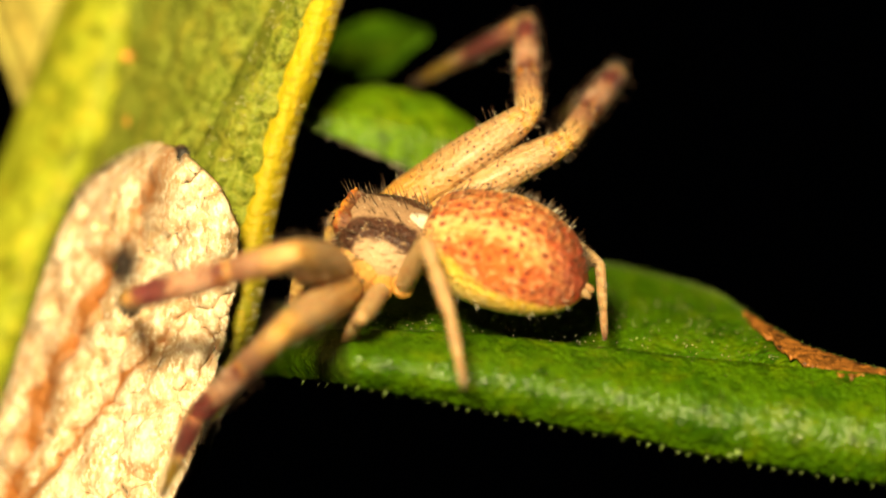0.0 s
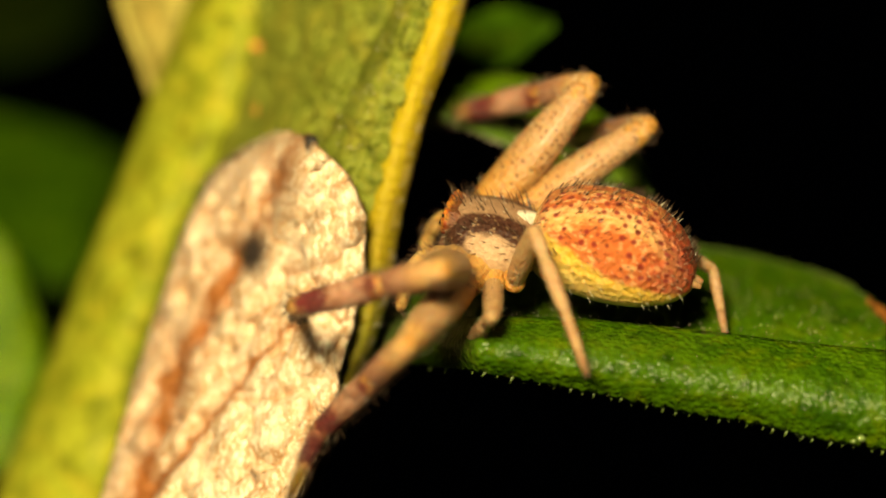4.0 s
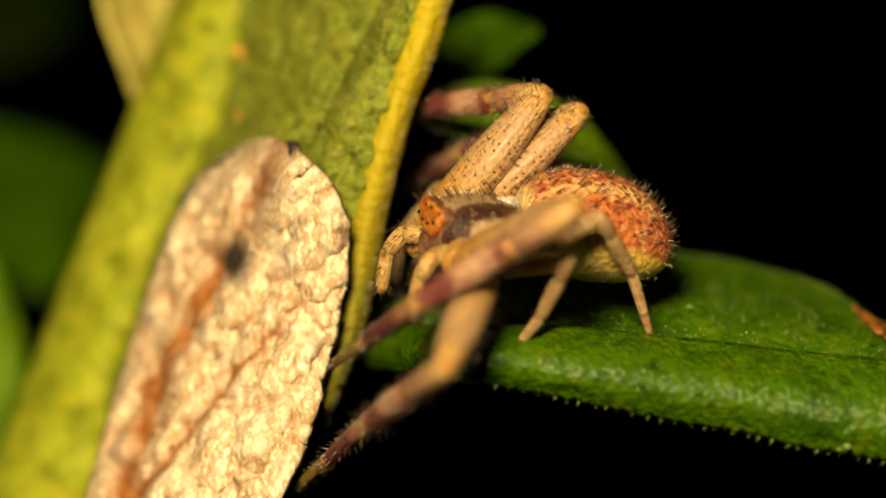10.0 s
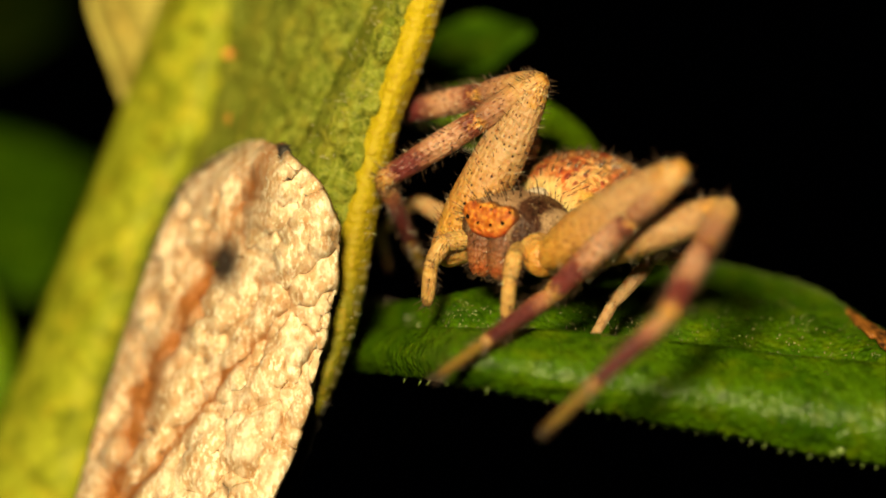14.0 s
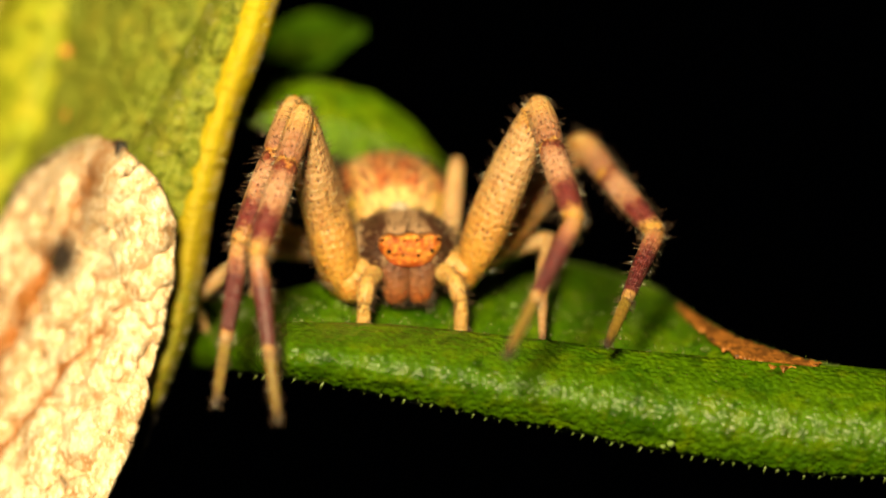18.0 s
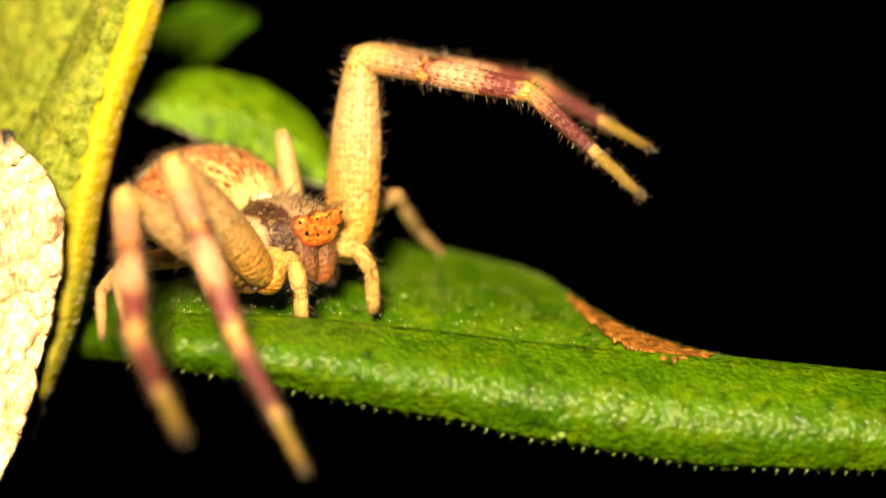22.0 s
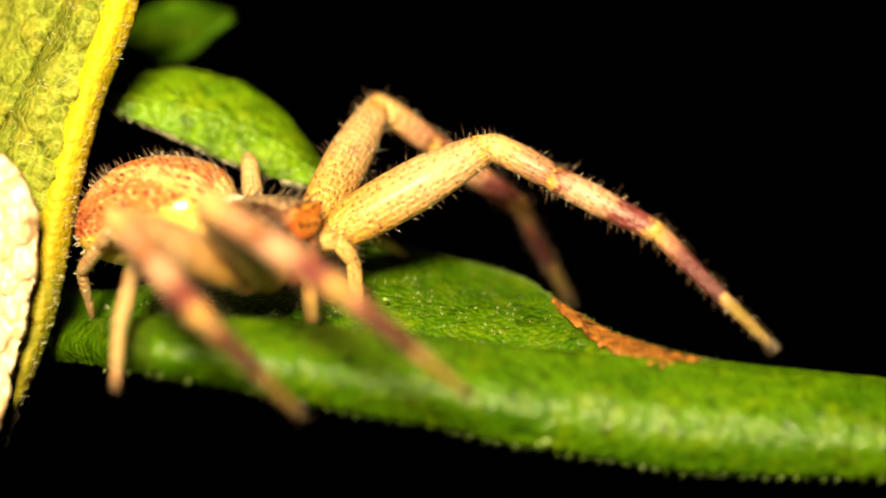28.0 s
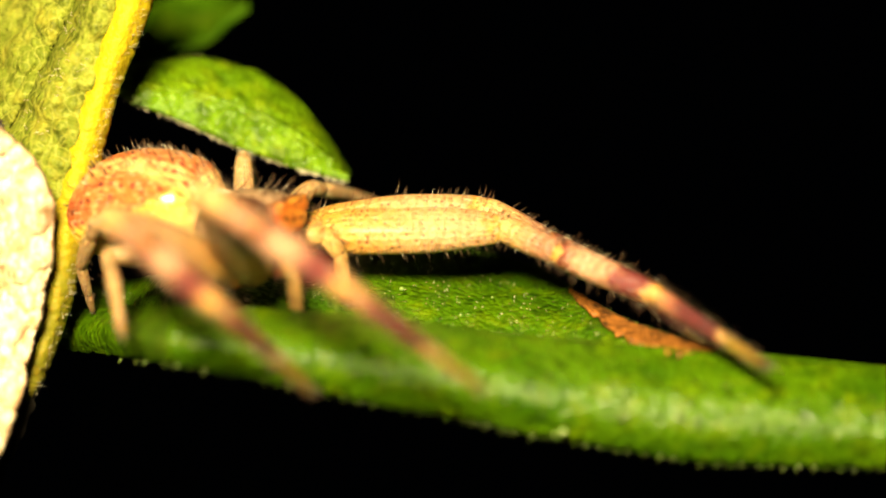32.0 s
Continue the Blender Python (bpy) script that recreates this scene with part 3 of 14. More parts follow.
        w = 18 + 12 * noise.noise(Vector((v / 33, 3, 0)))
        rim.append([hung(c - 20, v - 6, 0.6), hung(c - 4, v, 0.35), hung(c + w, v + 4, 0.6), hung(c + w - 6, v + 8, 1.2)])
    thick(part("underside_rim", grid(rim), NEAR_BLACK, cocoon, "near-black ragged rim"), 0.08)
    fibres = []
    for _ in range(260):
        v = rnd.uniform(715, 975)
        fibres.append((hung(SHELL_R(v) + rnd.uniform(-4, 14), v, rnd.uniform(0.3, 0.9)), (rnd.uniform(0, 1), rnd.uniform(-0.6, 0.3), rnd.uniform(-1, 0.4)), rnd.uniform(0.06, 0.2)))
    for _ in range(240):
        v = rnd.uniform(256, 420)
        left = rnd.random() < 0.6
        u = SHELL_L(v) - 4 if left else SHELL_R(v) + 3
        y = 3.4 - 1.2 * (420 - v) / 170 if left else 0.3
        fibres.append((hung(u, v, y - 0.1), (rnd.uniform(-1, 0.2) if left else rnd.uniform(-0.2, 1), -0.5, rnd.uniform(-0.3, 1)), rnd.uniform(0.06, 0.18)))
    # added black bead: stands in for the shade of a hollow at the top
    part("dent_shade", blob(hung(530, 272, 0.05), 0.12, 0.1, 0.2), NEAR_BLACK, cocoon, "small black bead painted as the shade of a hollow")
    part("fibre_fringe", spikes(fibres, 0.014), NEAR_BLACK, cocoon, "dark loose fibres round the rim")
    pale = []
    for _ in range(500):
        v = rnd.uniform(265, 870)
        u = SHELL_R(v) - rnd.uniform(-4, 40)
        pale.append((hung(u, v, -0.05), (rnd.uniform(-0.2, 1), -0.6, rnd.uniform(-0.6, 0.6)), rnd.uniform(0.04, 0.12)))
    part("silk_fringe", spikes(pale, 0.006), WHITE_HAIR, cocoon, "fine pale silk hairs")


build_cocoon()

# ---- the green leaf on which the spider stands ----
perch_leaf = tagged(new("perch_leaf"), "glossy green hairy leaf, folded lengthwise, with a dry brown patch", "leaf")
RIDGE = soft([(560, 596), (650, 588), (800, 582), (1000, 585), (1160, 601), (1300, 616), (1400, 629), (1560, 643), (1760, 662), (2088, 698), (2500, 740)], 50)
FRONT = soft([(560, 632), (640, 643), (740, 656), (830, 666), (920, 682), (1020, 701), (1120, 722), (1220, 744), (1320, 757), (1420, 784), (1520, 801), (1620, 818), (1760, 840), (2088, 850), (2500, 850)], 40)
BACK = soft([(560, 542), (640, 543), (690, 540), (780, 530), (900, 507), (1020, 473), (1170, 453), (1300, 469), (1420, 499), (1495, 526), (1530, 560), (1620, 610), (1760, 655), (2500, 730)], 30)


def leaf_y(u, v):
    """How far away the back half of the leaf lies, from its line in the plan."""
    return 6.0 * (RIDGE(u) - v) / 170


def bend(u):
    """How far the leaf swings back where it passes behind the hanging leaf."""
    return 4.8 * min(1.0, max(0.0, (830 - u) / 170))


def build_perch_leaf():
    rnd = random.Random(5)
    rows = []
    for u in np.linspace(600, 2450, 620):
        r, f, b = RIDGE(u), FRONT(u), BACK(u)
        phase = (u / 27 + 0.4 * noise.noise(Vector((u / 60, 0, 0)))) % 1
        tooth = 7 * (phase if phase < 0.7 else (1 - phase) * 2.3) + 5 * noise.noise(Vector((u / 9, 7, 0)))
        shut = min(1.0, max(0.0, (1640 - u) / 120))
        fold = 66 * min(1.0, max(0.0, (u - 760) / 160)) * shut
        away = bend(u)
        row = []
        for s in np.linspace(0, 1, 26):
            v = f + (r - f) * s
            y = -0.15 - 1.1 * math.sin(math.pi * (0.22 + 0.78 * s)) + away
            y += 0.05 * noise.noise(Vector((u / 34, v / 30, 0))) + 0.03 * noise.noise(Vector((u / 11, v / 11, 3)))
            row.append(sheet(u, v + tooth * max(0.0, 1 - s * 9), y))
        for s in np.linspace(0, 1, 40)[1:]:
            dip = s / 0.07 * math.exp(1 - s / 0.07)
            v = r + (b - r) * s + fold * dip
            y = leaf_y(u, r + (b - r) * s) + away + 0.1 + 0.8 * shut * min(1, s * 14) * (1 - s) + 0.05 * noise.noise(Vector((u / 30, s * 5, 1))) + 0.02 * noise.noise(Vector((u / 11, s * 14, 3)))
            row.append(sheet(u, v, y))
        rows.append(row)
    thick(part("blade", grid(rows), GREEN, perch_leaf, "green blade with fine bumps"), 0.16)
    rows = []
    for u in np.linspace(1518, 1775, 90):
        t = BACK(u) - 7 + 3 * noise.noise(Vector((u / 12, 0, 0)))
        w = (34 + 12 * noise.noise(Vector((u / 40, 4, 0))) + 9 * noise.noise(Vector((u / 11, 1, 0)))) * math.sin(math.pi * min(1, max(0.03, (u - 1514) / 262))) ** 0.7
        row = []
        for s in np.linspace(0, 1, 8):
            v = t + w * s
            row.append(sheet(u, v, leaf_y(u, v) - 0.22 + 0.08 * noise.noise(Vector((u / 12, s * 3, 0)))))
        rows.append(row)
    thick(part("dry_patch", grid(rows), DRY, perch_leaf, "dry orange-brown edge"), 0.08)
    hairs = []
    for k in range(58):
        u = 745 + 24.5 * k + rnd.uniform(-5, 5)
        hairs.append((sheet(u, FRONT(u) + 3, bend(u) - 0.86), (-0.7 + rnd.uniform(-0.3, 0.3), -0.3, -1), rnd.uniform(0.13, 0.2)))
    part("edge_tooth", spikes(hairs, 0.028, 5), GREEN_HAIR, perch_leaf, "small pale teeth along the leaf edge")
    hairs = []
    for _ in range(240):
        u = rnd.uniform(720, 2150)
        hairs.append((sheet(u, FRONT(u) + rnd.uniform(-6, 2), bend(u) - 0.9 + rnd.uniform(0, 0.1)), (rnd.uniform(-0.8, 0.3), rnd.uniform(-0.5, 0), -1), rnd.uniform(0.08, 0.17)))
    for _ in range(620):
        u = rnd.uniform(1120, 1800)
        hairs.append((sheet(u, BACK(u), leaf_y(u, BACK(u))), (rnd.uniform(-0.5, 0.9), -0.3, 1), rnd.uniform(0.05, 0.17)))
    part("edge_hair", spikes(hairs, 0.009), GREEN_HAIR, perch_leaf, "short pale hairs along the leaf edge")
    hairs = []
    for _ in range(70):
        u = rnd.gauss(698, 20)
        hairs.append((sheet(u, 538 + rnd.uniform(-8, 10), 4.3 + leaf_y(u, 538) - 0.2), (rnd.uniform(-1, 0.6), -0.7, rnd.uniform(-0.1, 1)), rnd.uniform(0.1, 0.26)))
    ridge = [(sheet(u, RIDGE(u) + rnd.uniform(-2, 5), bend(u) - 0.2), (rnd.uniform(-0.8, 0.8), -0.3, 1), rnd.uniform(0.03, 0.09)) for u in np.linspace(780, 2100, 420)]
    part("ridge_hair", spikes(ridge, 0.007), GREEN_HAIR, perch_leaf, "short hairs along the folded ridge")
    part("white_tuft", spikes(hairs, 0.009), WHITE_HAIR, perch_leaf, "tuft of white hairs at the leaf base")
    hairs = []
    for _ in range(1500):
        u = rnd.uniform(740, 2100)
        s = rnd.random()
        if rnd.random() < 0.5:
            v = FRONT(u) + (RIDGE(u) - FRONT(u)) * s
            p = sheet(u, v, bend(u) - 0.2 - 1.1 * math.sin(math.pi * (0.22 + 0.78 * s)))
        else:
            v = RIDGE(u) + (BACK(u) - RIDGE(u)) * s
            p = sheet(u, v, bend(u) + leaf_y(u, v) + 0.35 * (1 - s))
        hairs.append((p, (rnd.uniform(-0.5, 0.5), -0.8, rnd.uniform(0, 0.9)), rnd.uniform(0.03, 0.08)))
    part("down", spikes(hairs, 0.008), WHITE_HAIR, perch_leaf, "sparse pale down")
    for u, v, r in ((1508, 792, 0.07), (1494, 797, 0.045), (1777, 796, 0.07), (2040, 790, 0.06), (1228, 545, 0.045), (1290, 615, 0.03), (1385, 560, 0.025), (1330, 590, 0.025)):
        y = -1.2 if v > 700 else leaf_y(u, v) - 0.1
        part("dew_drop", blob(sheet(u, v, y), r, r * 0.6, r * 0.85, 10), DEW, perch_leaf, "glinting drop")
    part("red_speck", blob(sheet(1028, 599, 0.3), 0.05, 0.04, 0.035, 8), RED_SPECK, perch_leaf, "tiny red speck")


build_perch_leaf()


# ---- leaves further back ----
def simple_leaf(name, label, u0, u1, top, low, y0, y1, material, steps=60, hairs=0, curl=0.0):
    leaf = tagged(new(name), label, "leaf")
    rows = []
    for u in np.linspace(u0, u1, steps):
        row = []
        for s in np.linspace(0, 1, 16):
            v = low(u) + (top(u) - low(u)) * s
            y = y0 + (y1 - y0) * s - curl * math.sin(math.pi * s) + 0.08 * noise.noise(Vector((u / 35, v / 35, y0)))
            row.append(sheet(u, v, y))
        rows.append(row)
    thick(part("blade", grid(rows), material, leaf), 0.15)
    rib = []
    for u in np.linspace(u0, u1, 24):
        v = (low(u) + top(u)) / 2
        y = (y0 + y1) / 2 - curl - 0.06
        rib.append([sheet(u, v - 5, y), sheet(u, v - 2, y - 0.06), sheet(u, v + 2, y - 0.06), sheet(u, v + 5, y)])
    thick(part("midrib", grid(rib), material, leaf), 0.05)
    if hairs:
        rnd = random.Random(hairs)
        items = []
        for _ in range(hairs):
            u = rnd.uniform(u0 + 4, u1)
            if rnd.random() < 0.65:
                items.append((sheet(u, low(u), y0), (rnd.uniform(-0.5, 0.5), -0.4, -1), rnd.uniform(0.04, 0.13)))
            else:
                items.append((sheet(u, top(u), y1), (rnd.uniform(-0.5, 0.5), -0.4, 1), rnd.uniform(0.03, 0.1)))
        part("edge_hair", spikes(items, 0.012), WHITE_HAIR, leaf)
    return leaf


arch = simple_leaf("arched_leaf", "lime green arched leaf with a toothed hairy edge", 738, 1136,
                   soft([(700, 178), (738, 172), (790, 155), (880, 147), (980, 172), (1050, 222), (1100, 290), (1138, 356)], 12),
                   soft([(700, 200), (738, 206), (765, 222), (850, 257), (950, 302), (1030, 330), (1095, 350), (1138, 358)], 12), 4.4, 5.6, LIME, 90, 240, 0.4)
part("pale_tip", blob(sheet(766, 219, 4.2), 0.12, 0.08, 0.1), DEW, arch, "whitish tooth")
simple_leaf("far_leaf", "blurred bright green leaf with a pointed tip", 700, 962,
            soft([(690, 150), (760, 95), (800, 55), (850, 32), (885, 27), (920, 40), (962, 54)], 8),
            soft([(690, 155), (800, 142), (875, 128), (900, 112), (915, 94), (936, 76), (962, 56)], 6), 7.5, 8.8, FAR, 60)
simple_leaf("shaded_leaf", "green leaf far behind the stem, dimness put into its colour", -120, 205,
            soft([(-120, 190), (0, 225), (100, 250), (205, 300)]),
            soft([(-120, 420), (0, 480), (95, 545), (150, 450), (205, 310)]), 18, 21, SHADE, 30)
simple_leaf("straw_leaf", "pale yellow withered leaf behind the stem", 172, 350,
            soft([(172, -90), (350, -90)]), soft([(172, -60), (195, 40), (230, 130), (250, 190), (300, 260), (350, 200)], 10), 8.0, 10.0, STRAW, 30)
simple_leaf("pale_leaf", "yellow-green leaf edge out of focus", -140, 48,
            soft([(-140, 380), (-20, 420), (10, 470), (48, 640)]), soft([(-140, 900), (20, 830), (40, 720), (48, 660)]), 9, 11, LIME, 24)
simple_leaf("dim_leaf", "leaf far off, the dark of night put into its green", -160, 130,
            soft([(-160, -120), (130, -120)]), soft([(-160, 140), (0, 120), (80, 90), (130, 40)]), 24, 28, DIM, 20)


# ---- the spider: x forward, y to its left, z up ----
spider = tagged(new("spider"), "orange and cream crab spider with purple-banded spotted front legs", "spider")
legs = {}
abdomen = None


def surface_hairs(rings, count, length, rnd, lean=0.5, top_only=False, n=20, back=1.0):
    """Hairs that stand on a tube, leaning along x."""
    items = []
    for _ in range(count):
        i = rnd.randrange(1, len(rings) - 1)
        (x, y, z), ry, rz = rings[i]
        (x2, y2, z2), ry2, rz2 = rings[i + 1]
        f = rnd.random()
        a = rnd.uniform(0.15, math.pi - 0.15) if top_only else rnd.uniform(0, 2 * math.pi)
        q = Vector((x + (x2 - x) * f, y + (y2 - y) * f + (ry + (ry2 - ry) * f) * math.cos(a), z + (z2 - z) * f + (rz + (rz2 - rz) * f) * math.sin(a)))
        items.append((q, Vector((lean * back, math.cos(a), math.sin(a))), length * rnd.uniform(0.6, 1.3)))
    return items


def leg_piece(name, rows, steps, material, label, hair, hair_len, rnd, squash=2.0):
    rings = profile(rows, steps)
    ob = part(name, tube(rings, 16, squash), material, spider, label)
    if hair:
        part("bristles", spikes(surface_hairs(rings, int(hair * 1.3), hair_len * 0.85, rnd, 0.45), 0.008), BRISTLE, ob, "short dark bristles")
        part("fine_hair", spikes(surface_hairs(rings, hair // 3, hair_len * 0.6, rnd, 0.6), 0.005), WHITE_HAIR, ob, "fine pale hairs")
    if name in ("femur", "tibia") and hair >= 50:
        part("long_hair", spikes(surface_hairs(rings, 8 + hair // 6, hair_len * 1.4, rnd, 0.3), 0.007), BRISTLE, ob, "few long thin hairs")
    return ob


def build_leg(key, lengths, long_leg):
    rnd = random.Random(key)
    f, pt, mt = lengths
    pa, ti, me, ta = pt * 0.36, pt * 0.64, mt * 0.6, mt * 0.4
    pieces = {}
    if long_leg:
        w = 1.0 if key[1] == "1" else 0.94
        pieces["femur"] = leg_piece("femur", [(-0.08, 0, 0.14, 0.14), (0.05, 0, 0.26 * w, 0.28 * w), (f * 0.2, 0.03, 0.39 * w, 0.47 * w), (f * 0.6, 0.04, 0.39 * w, 0.49 * w), (f * 0.9, 0.02, 0.29 * w, 0.33 * w), (f, 0, 0.24, 0.25), (f + 0.14, 0, 0.10, 0.10)], 22, FEMUR, "cream femur with dark dots", 170, 0.2, rnd)
        pieces["patella"] = leg_piece("patella", [(-0.2, 0, 0.10, 0.10), (-0.05, 0, 0.24, 0.25), (pa * 0.5, 0.02, 0.26 * w, 0.27 * w), (pa, 0, 0.24, 0.24), (pa + 0.06, 0, 0.15, 0.15)], 14, PATELLA, "reddish tan patella", 50, 0.18, rnd)
        pieces["tibia"] = leg_piece("tibia", [(-0.08, 0, 0.14, 0.14), (0, 0, 0.24 * w, 0.24 * w), (ti * 0.4, 0, 0.26 * w, 0.26 * w), (ti * 0.92, 0, 0.20, 0.20), (ti, 0, 0.20, 0.20), (ti + 0.1, 0, 0.09, 0.09)], 20, TIBIA, "purple-banded tibia", 120, 0.2, rnd)
        pieces["metatarsus"] = leg_piece("metatarsus", [(-0.12, 0, 0.08, 0.08), (0, 0, 0.18, 0.18), (me * 0.5, -0.02, 0.16, 0.16), (me, 0, 0.12, 0.12), (me + 0.05, 0, 0.06, 0.06)], 16, METATARSUS, "plum metatarsus with pale ends", 100, 0.2, rnd)
        pieces["tarsus"] = leg_piece("tarsus", [(-0.06, 0, 0.07, 0.07), (0, 0, 0.115, 0.115), (ta * 0.5, 0.01, 0.10, 0.10), (ta * 0.95, 0, 0.07, 0.07), (ta, 0, 0.03, 0.03)], 14, TARSUS, "olive yellow tarsus with dark claws", 60, 0.14, rnd)
    else:
        pieces["femur"] = leg_piece("femur", [(-0.06, 0, 0.1, 0.1), (0.04, 0, 0.18, 0.18), (f * 0.5, 0.01, 0.2, 0.21), (f, 0, 0.15, 0.15), (f + 0.08, 0, 0.06, 0.06)], 16, SHORT_LEG, "pale straw femur", 24, 0.1, rnd)
        pieces["patella"] = leg_piece("patella", [(-0.1, 0, 0.06, 0.06), (0, 0, 0.15, 0.15), (pa * 0.6, 0, 0.15, 0.15), (pa + 0.04, 0, 0.09, 0.09)], 10, SHORT_LEG, "pale straw patella", 8, 0.1, rnd)
        pieces["tibia"] = leg_piece("tibia", [(-0.05, 0, 0.08, 0.08), (0, 0, 0.14, 0.14), (ti * 0.5, 0, 0.14, 0.14), (ti, 0, 0.11, 0.11), (ti + 0.05, 0, 0.06, 0.06)], 12, SHORT_LEG, "pale straw tibia", 18, 0.11, rnd)
        pieces["metatarsus"] = leg_piece("metatarsus", [(-0.05, 0, 0.06, 0.06), (0, 0, 0.11, 0.11), (me, 0, 0.085, 0.085), (me + 0.03, 0, 0.05, 0.05)], 10, SHORT_LEG, "pale straw metatarsus", 14, 0.1, rnd)
        pieces["tarsus"] = leg_piece("tarsus", [(-0.03, 0, 0.05, 0.05), (0, 0, 0.085, 0.085), (ta * 0.9, 0, 0.055, 0.055), (ta, 0, 0.02, 0.02)], 10, SHORT_TIP, "straw tarsus with dark tip", 10, 0.08, rnd)
    legs[key] = pieces


def build_spider():
    rnd = random.Random(11)
    # carapace
    rings = profile([(-0.08, -0.05, 0.18, 0.12), (0.1, -0.04, 0.58, 0.42), (0.35, -0.06, 0.90, 0.58), (0.75, -0.08, 1.04, 0.66), (1.15, -0.08, 0.97, 0.66), (1.5, -0.06, 0.80, 0.60), (1.64, -0.03, 0.66, 0.46), (1.72, 0.0, 0.45, 0.30)], 26)
    body = part("carapace", tube(rings, 40, 2.05), CARAPACE, spider, "brown carapace with dark side bands and pale rim")
    items = surface_hairs(rings[2:-2], 110, 0.24, rnd, 0.6, True)
    part("bristles", spikes(items, 0.010), BRISTLE, body, "stout dark bristles")
    items = surface_hairs(rings[4:-2], 34, 0.42, rnd, 0.7, True)
    part("long_bristles", spikes(items, 0.011, 4, 0.06), BRISTLE, body, "long dark curved bristles")
    items = surface_hairs(rings[1:-1], 120, 0.11, rnd, 0.9)
    part("fine_hair", spikes(items, 0.006), WHITE_HAIR, body, "fine pale hairs")
    part("waist_tuft", tube(profile([(0.10, 0.42, 0.06, 0.06), (0.20, 0.46, 0.19, 0.14), (0.38, 0.46, 0.20, 0.13), (0.54, 0.50, 0.09, 0.06)], 12), 14), WAIST, spider, "whitish spot behind the carapace")
    # face with its eyes
    rings = profile([(1.40, 0.16, 0.52, 0.24), (1.58, 0.17, 0.60, 0.31), (1.72, 0.17, 0.60, 0.31), (1.79, 0.17, 0.57, 0.30), (1.83, 0.16, 0.50, 0.26), (1.85, 0.16, 0.25, 0.14)], 20)
    verts, faces = tube(rings, 40, 3.4)
    # broad uneven brow, rounded and narrower below
    verts = [(x, 1.0 * y * (1 + 0.95 * (min(z, 0.3) - 0.3)), z + (0.03 * math.cos(y * 16) if z > 0.25 else 0.0)) for x, y, z in verts]
    face = part("face", (verts, faces), FACE, spider, "bright orange granular face")
    part("bristles", spikes(surface_hairs(rings[2:-3], 60, 0.13, rnd, 0.8), 0.008), BRISTLE, face, "short dark bristles")
    for y, z, r, x in ((0.14, 0.13, 0.030, 1.862), (0.39, 0.20, 0.044, 1.835), (0.12, 0.41, 0.028, 1.82), (0.51, 0.41, 0.032, 1.79)):
        for side in (1, -1):
            part("eye", blob((x, y * side, z), r * 0.8, r, r, 10), EYE_BLACK, spider, "shiny black eye")
            part("eye_ring", blob((x - 0.05, y * side, z), r * 0.9, r * 1.6, r * 1.6, 12), FACE, spider, "raised orange eye mound")
    # jaws, palps
    for side in (1, -1):
        rows = profile([(-0.12, 0, 0.22, 0.24), (0.05, 0, 0.32, 0.34), (0.3, 0.02, 0.30, 0.33), (0.58, 0.02, 0.25, 0.26), (0.76, 0.0, 0.19, 0.19), (0.84, -0.02, 0.10, 0.10)], 20)
        j = part("jaw", tube(rows, 20, 2.3), JAW, spider, "reddish brown bristly jaw", mm(1.44, 0.245 * side, -0.08, 0, 78, -9 * side))
        part("bristles", spikes(surface_hairs(rows, 170, 0.17, rnd, 0.7), 0.007), BRISTLE, j, "short dark bristles")
        part("fang", tube(profile([(0, 0, 0.06, 0.06), (0.12, 0.02, 0.045, 0.045), (0.22, 0.05, 0.012, 0.012)], 8), 8), EYE_BLACK, j, "small dark fang", mm(0.80, -0.10 * side, -0.03, 0, 0, -60 * side))
        for nm, q, L, r, m in (("palp_femur", mm(1.5, 0.58 * side, -0.3, 0, 2, 24 * side), 0.52, 0.19, PALP), ("palp_tibia", mm(1.96, 0.79 * side, -0.31, 0, 56, 22 * side), 0.46, 0.165, PALP), ("palp_tarsus", mm(2.2, 0.885 * side, -0.68, 0, 86, 10 * side), 0.74, 0.135, PALP)):
            rows = profile([(-0.08, 0, r * 0.55, r * 0.55), (-0.02, 0, r * 0.92, r * 0.92), (0.08, 0, r, r), (L * 0.6, 0, r * 0.97, r * 0.97), (L, 0, r * 0.85, r * 0.85), (L + 0.05, 0, r * 0.3, r * 0.3)], 12)
            p = part(nm, tube(rows, 14), m, spider, "pale straw palp segment", q)
            part("bristles", spikes(surface_hairs(rows, 46, 0.19, rnd, 0.7), 0.008), BRISTLE, p, "short dark bristles")
    part("mouth_plate", tube(profile([(1.2, -0.4, 0.3, 0.3), (1.5, -0.42, 0.5, 0.36), (1.6, -0.42, 0.44, 0.32), (1.66, -0.42, 0.2, 0.16)], 12), 24, 2.6), JAW, spider, "brown plate between the jaws")
    # underside and leg bases
    part("sternum", tube(profile([(0.0, -0.3, 0.3, 0.1), (0.3, -0.36, 0.55, 0.22), (0.9, -0.36, 0.62, 0.24), (1.4, -0.34, 0.45, 0.2), (1.6, -0.3, 0.2, 0.1)], 16), 24), BELLY, spider, "yellowish underside")
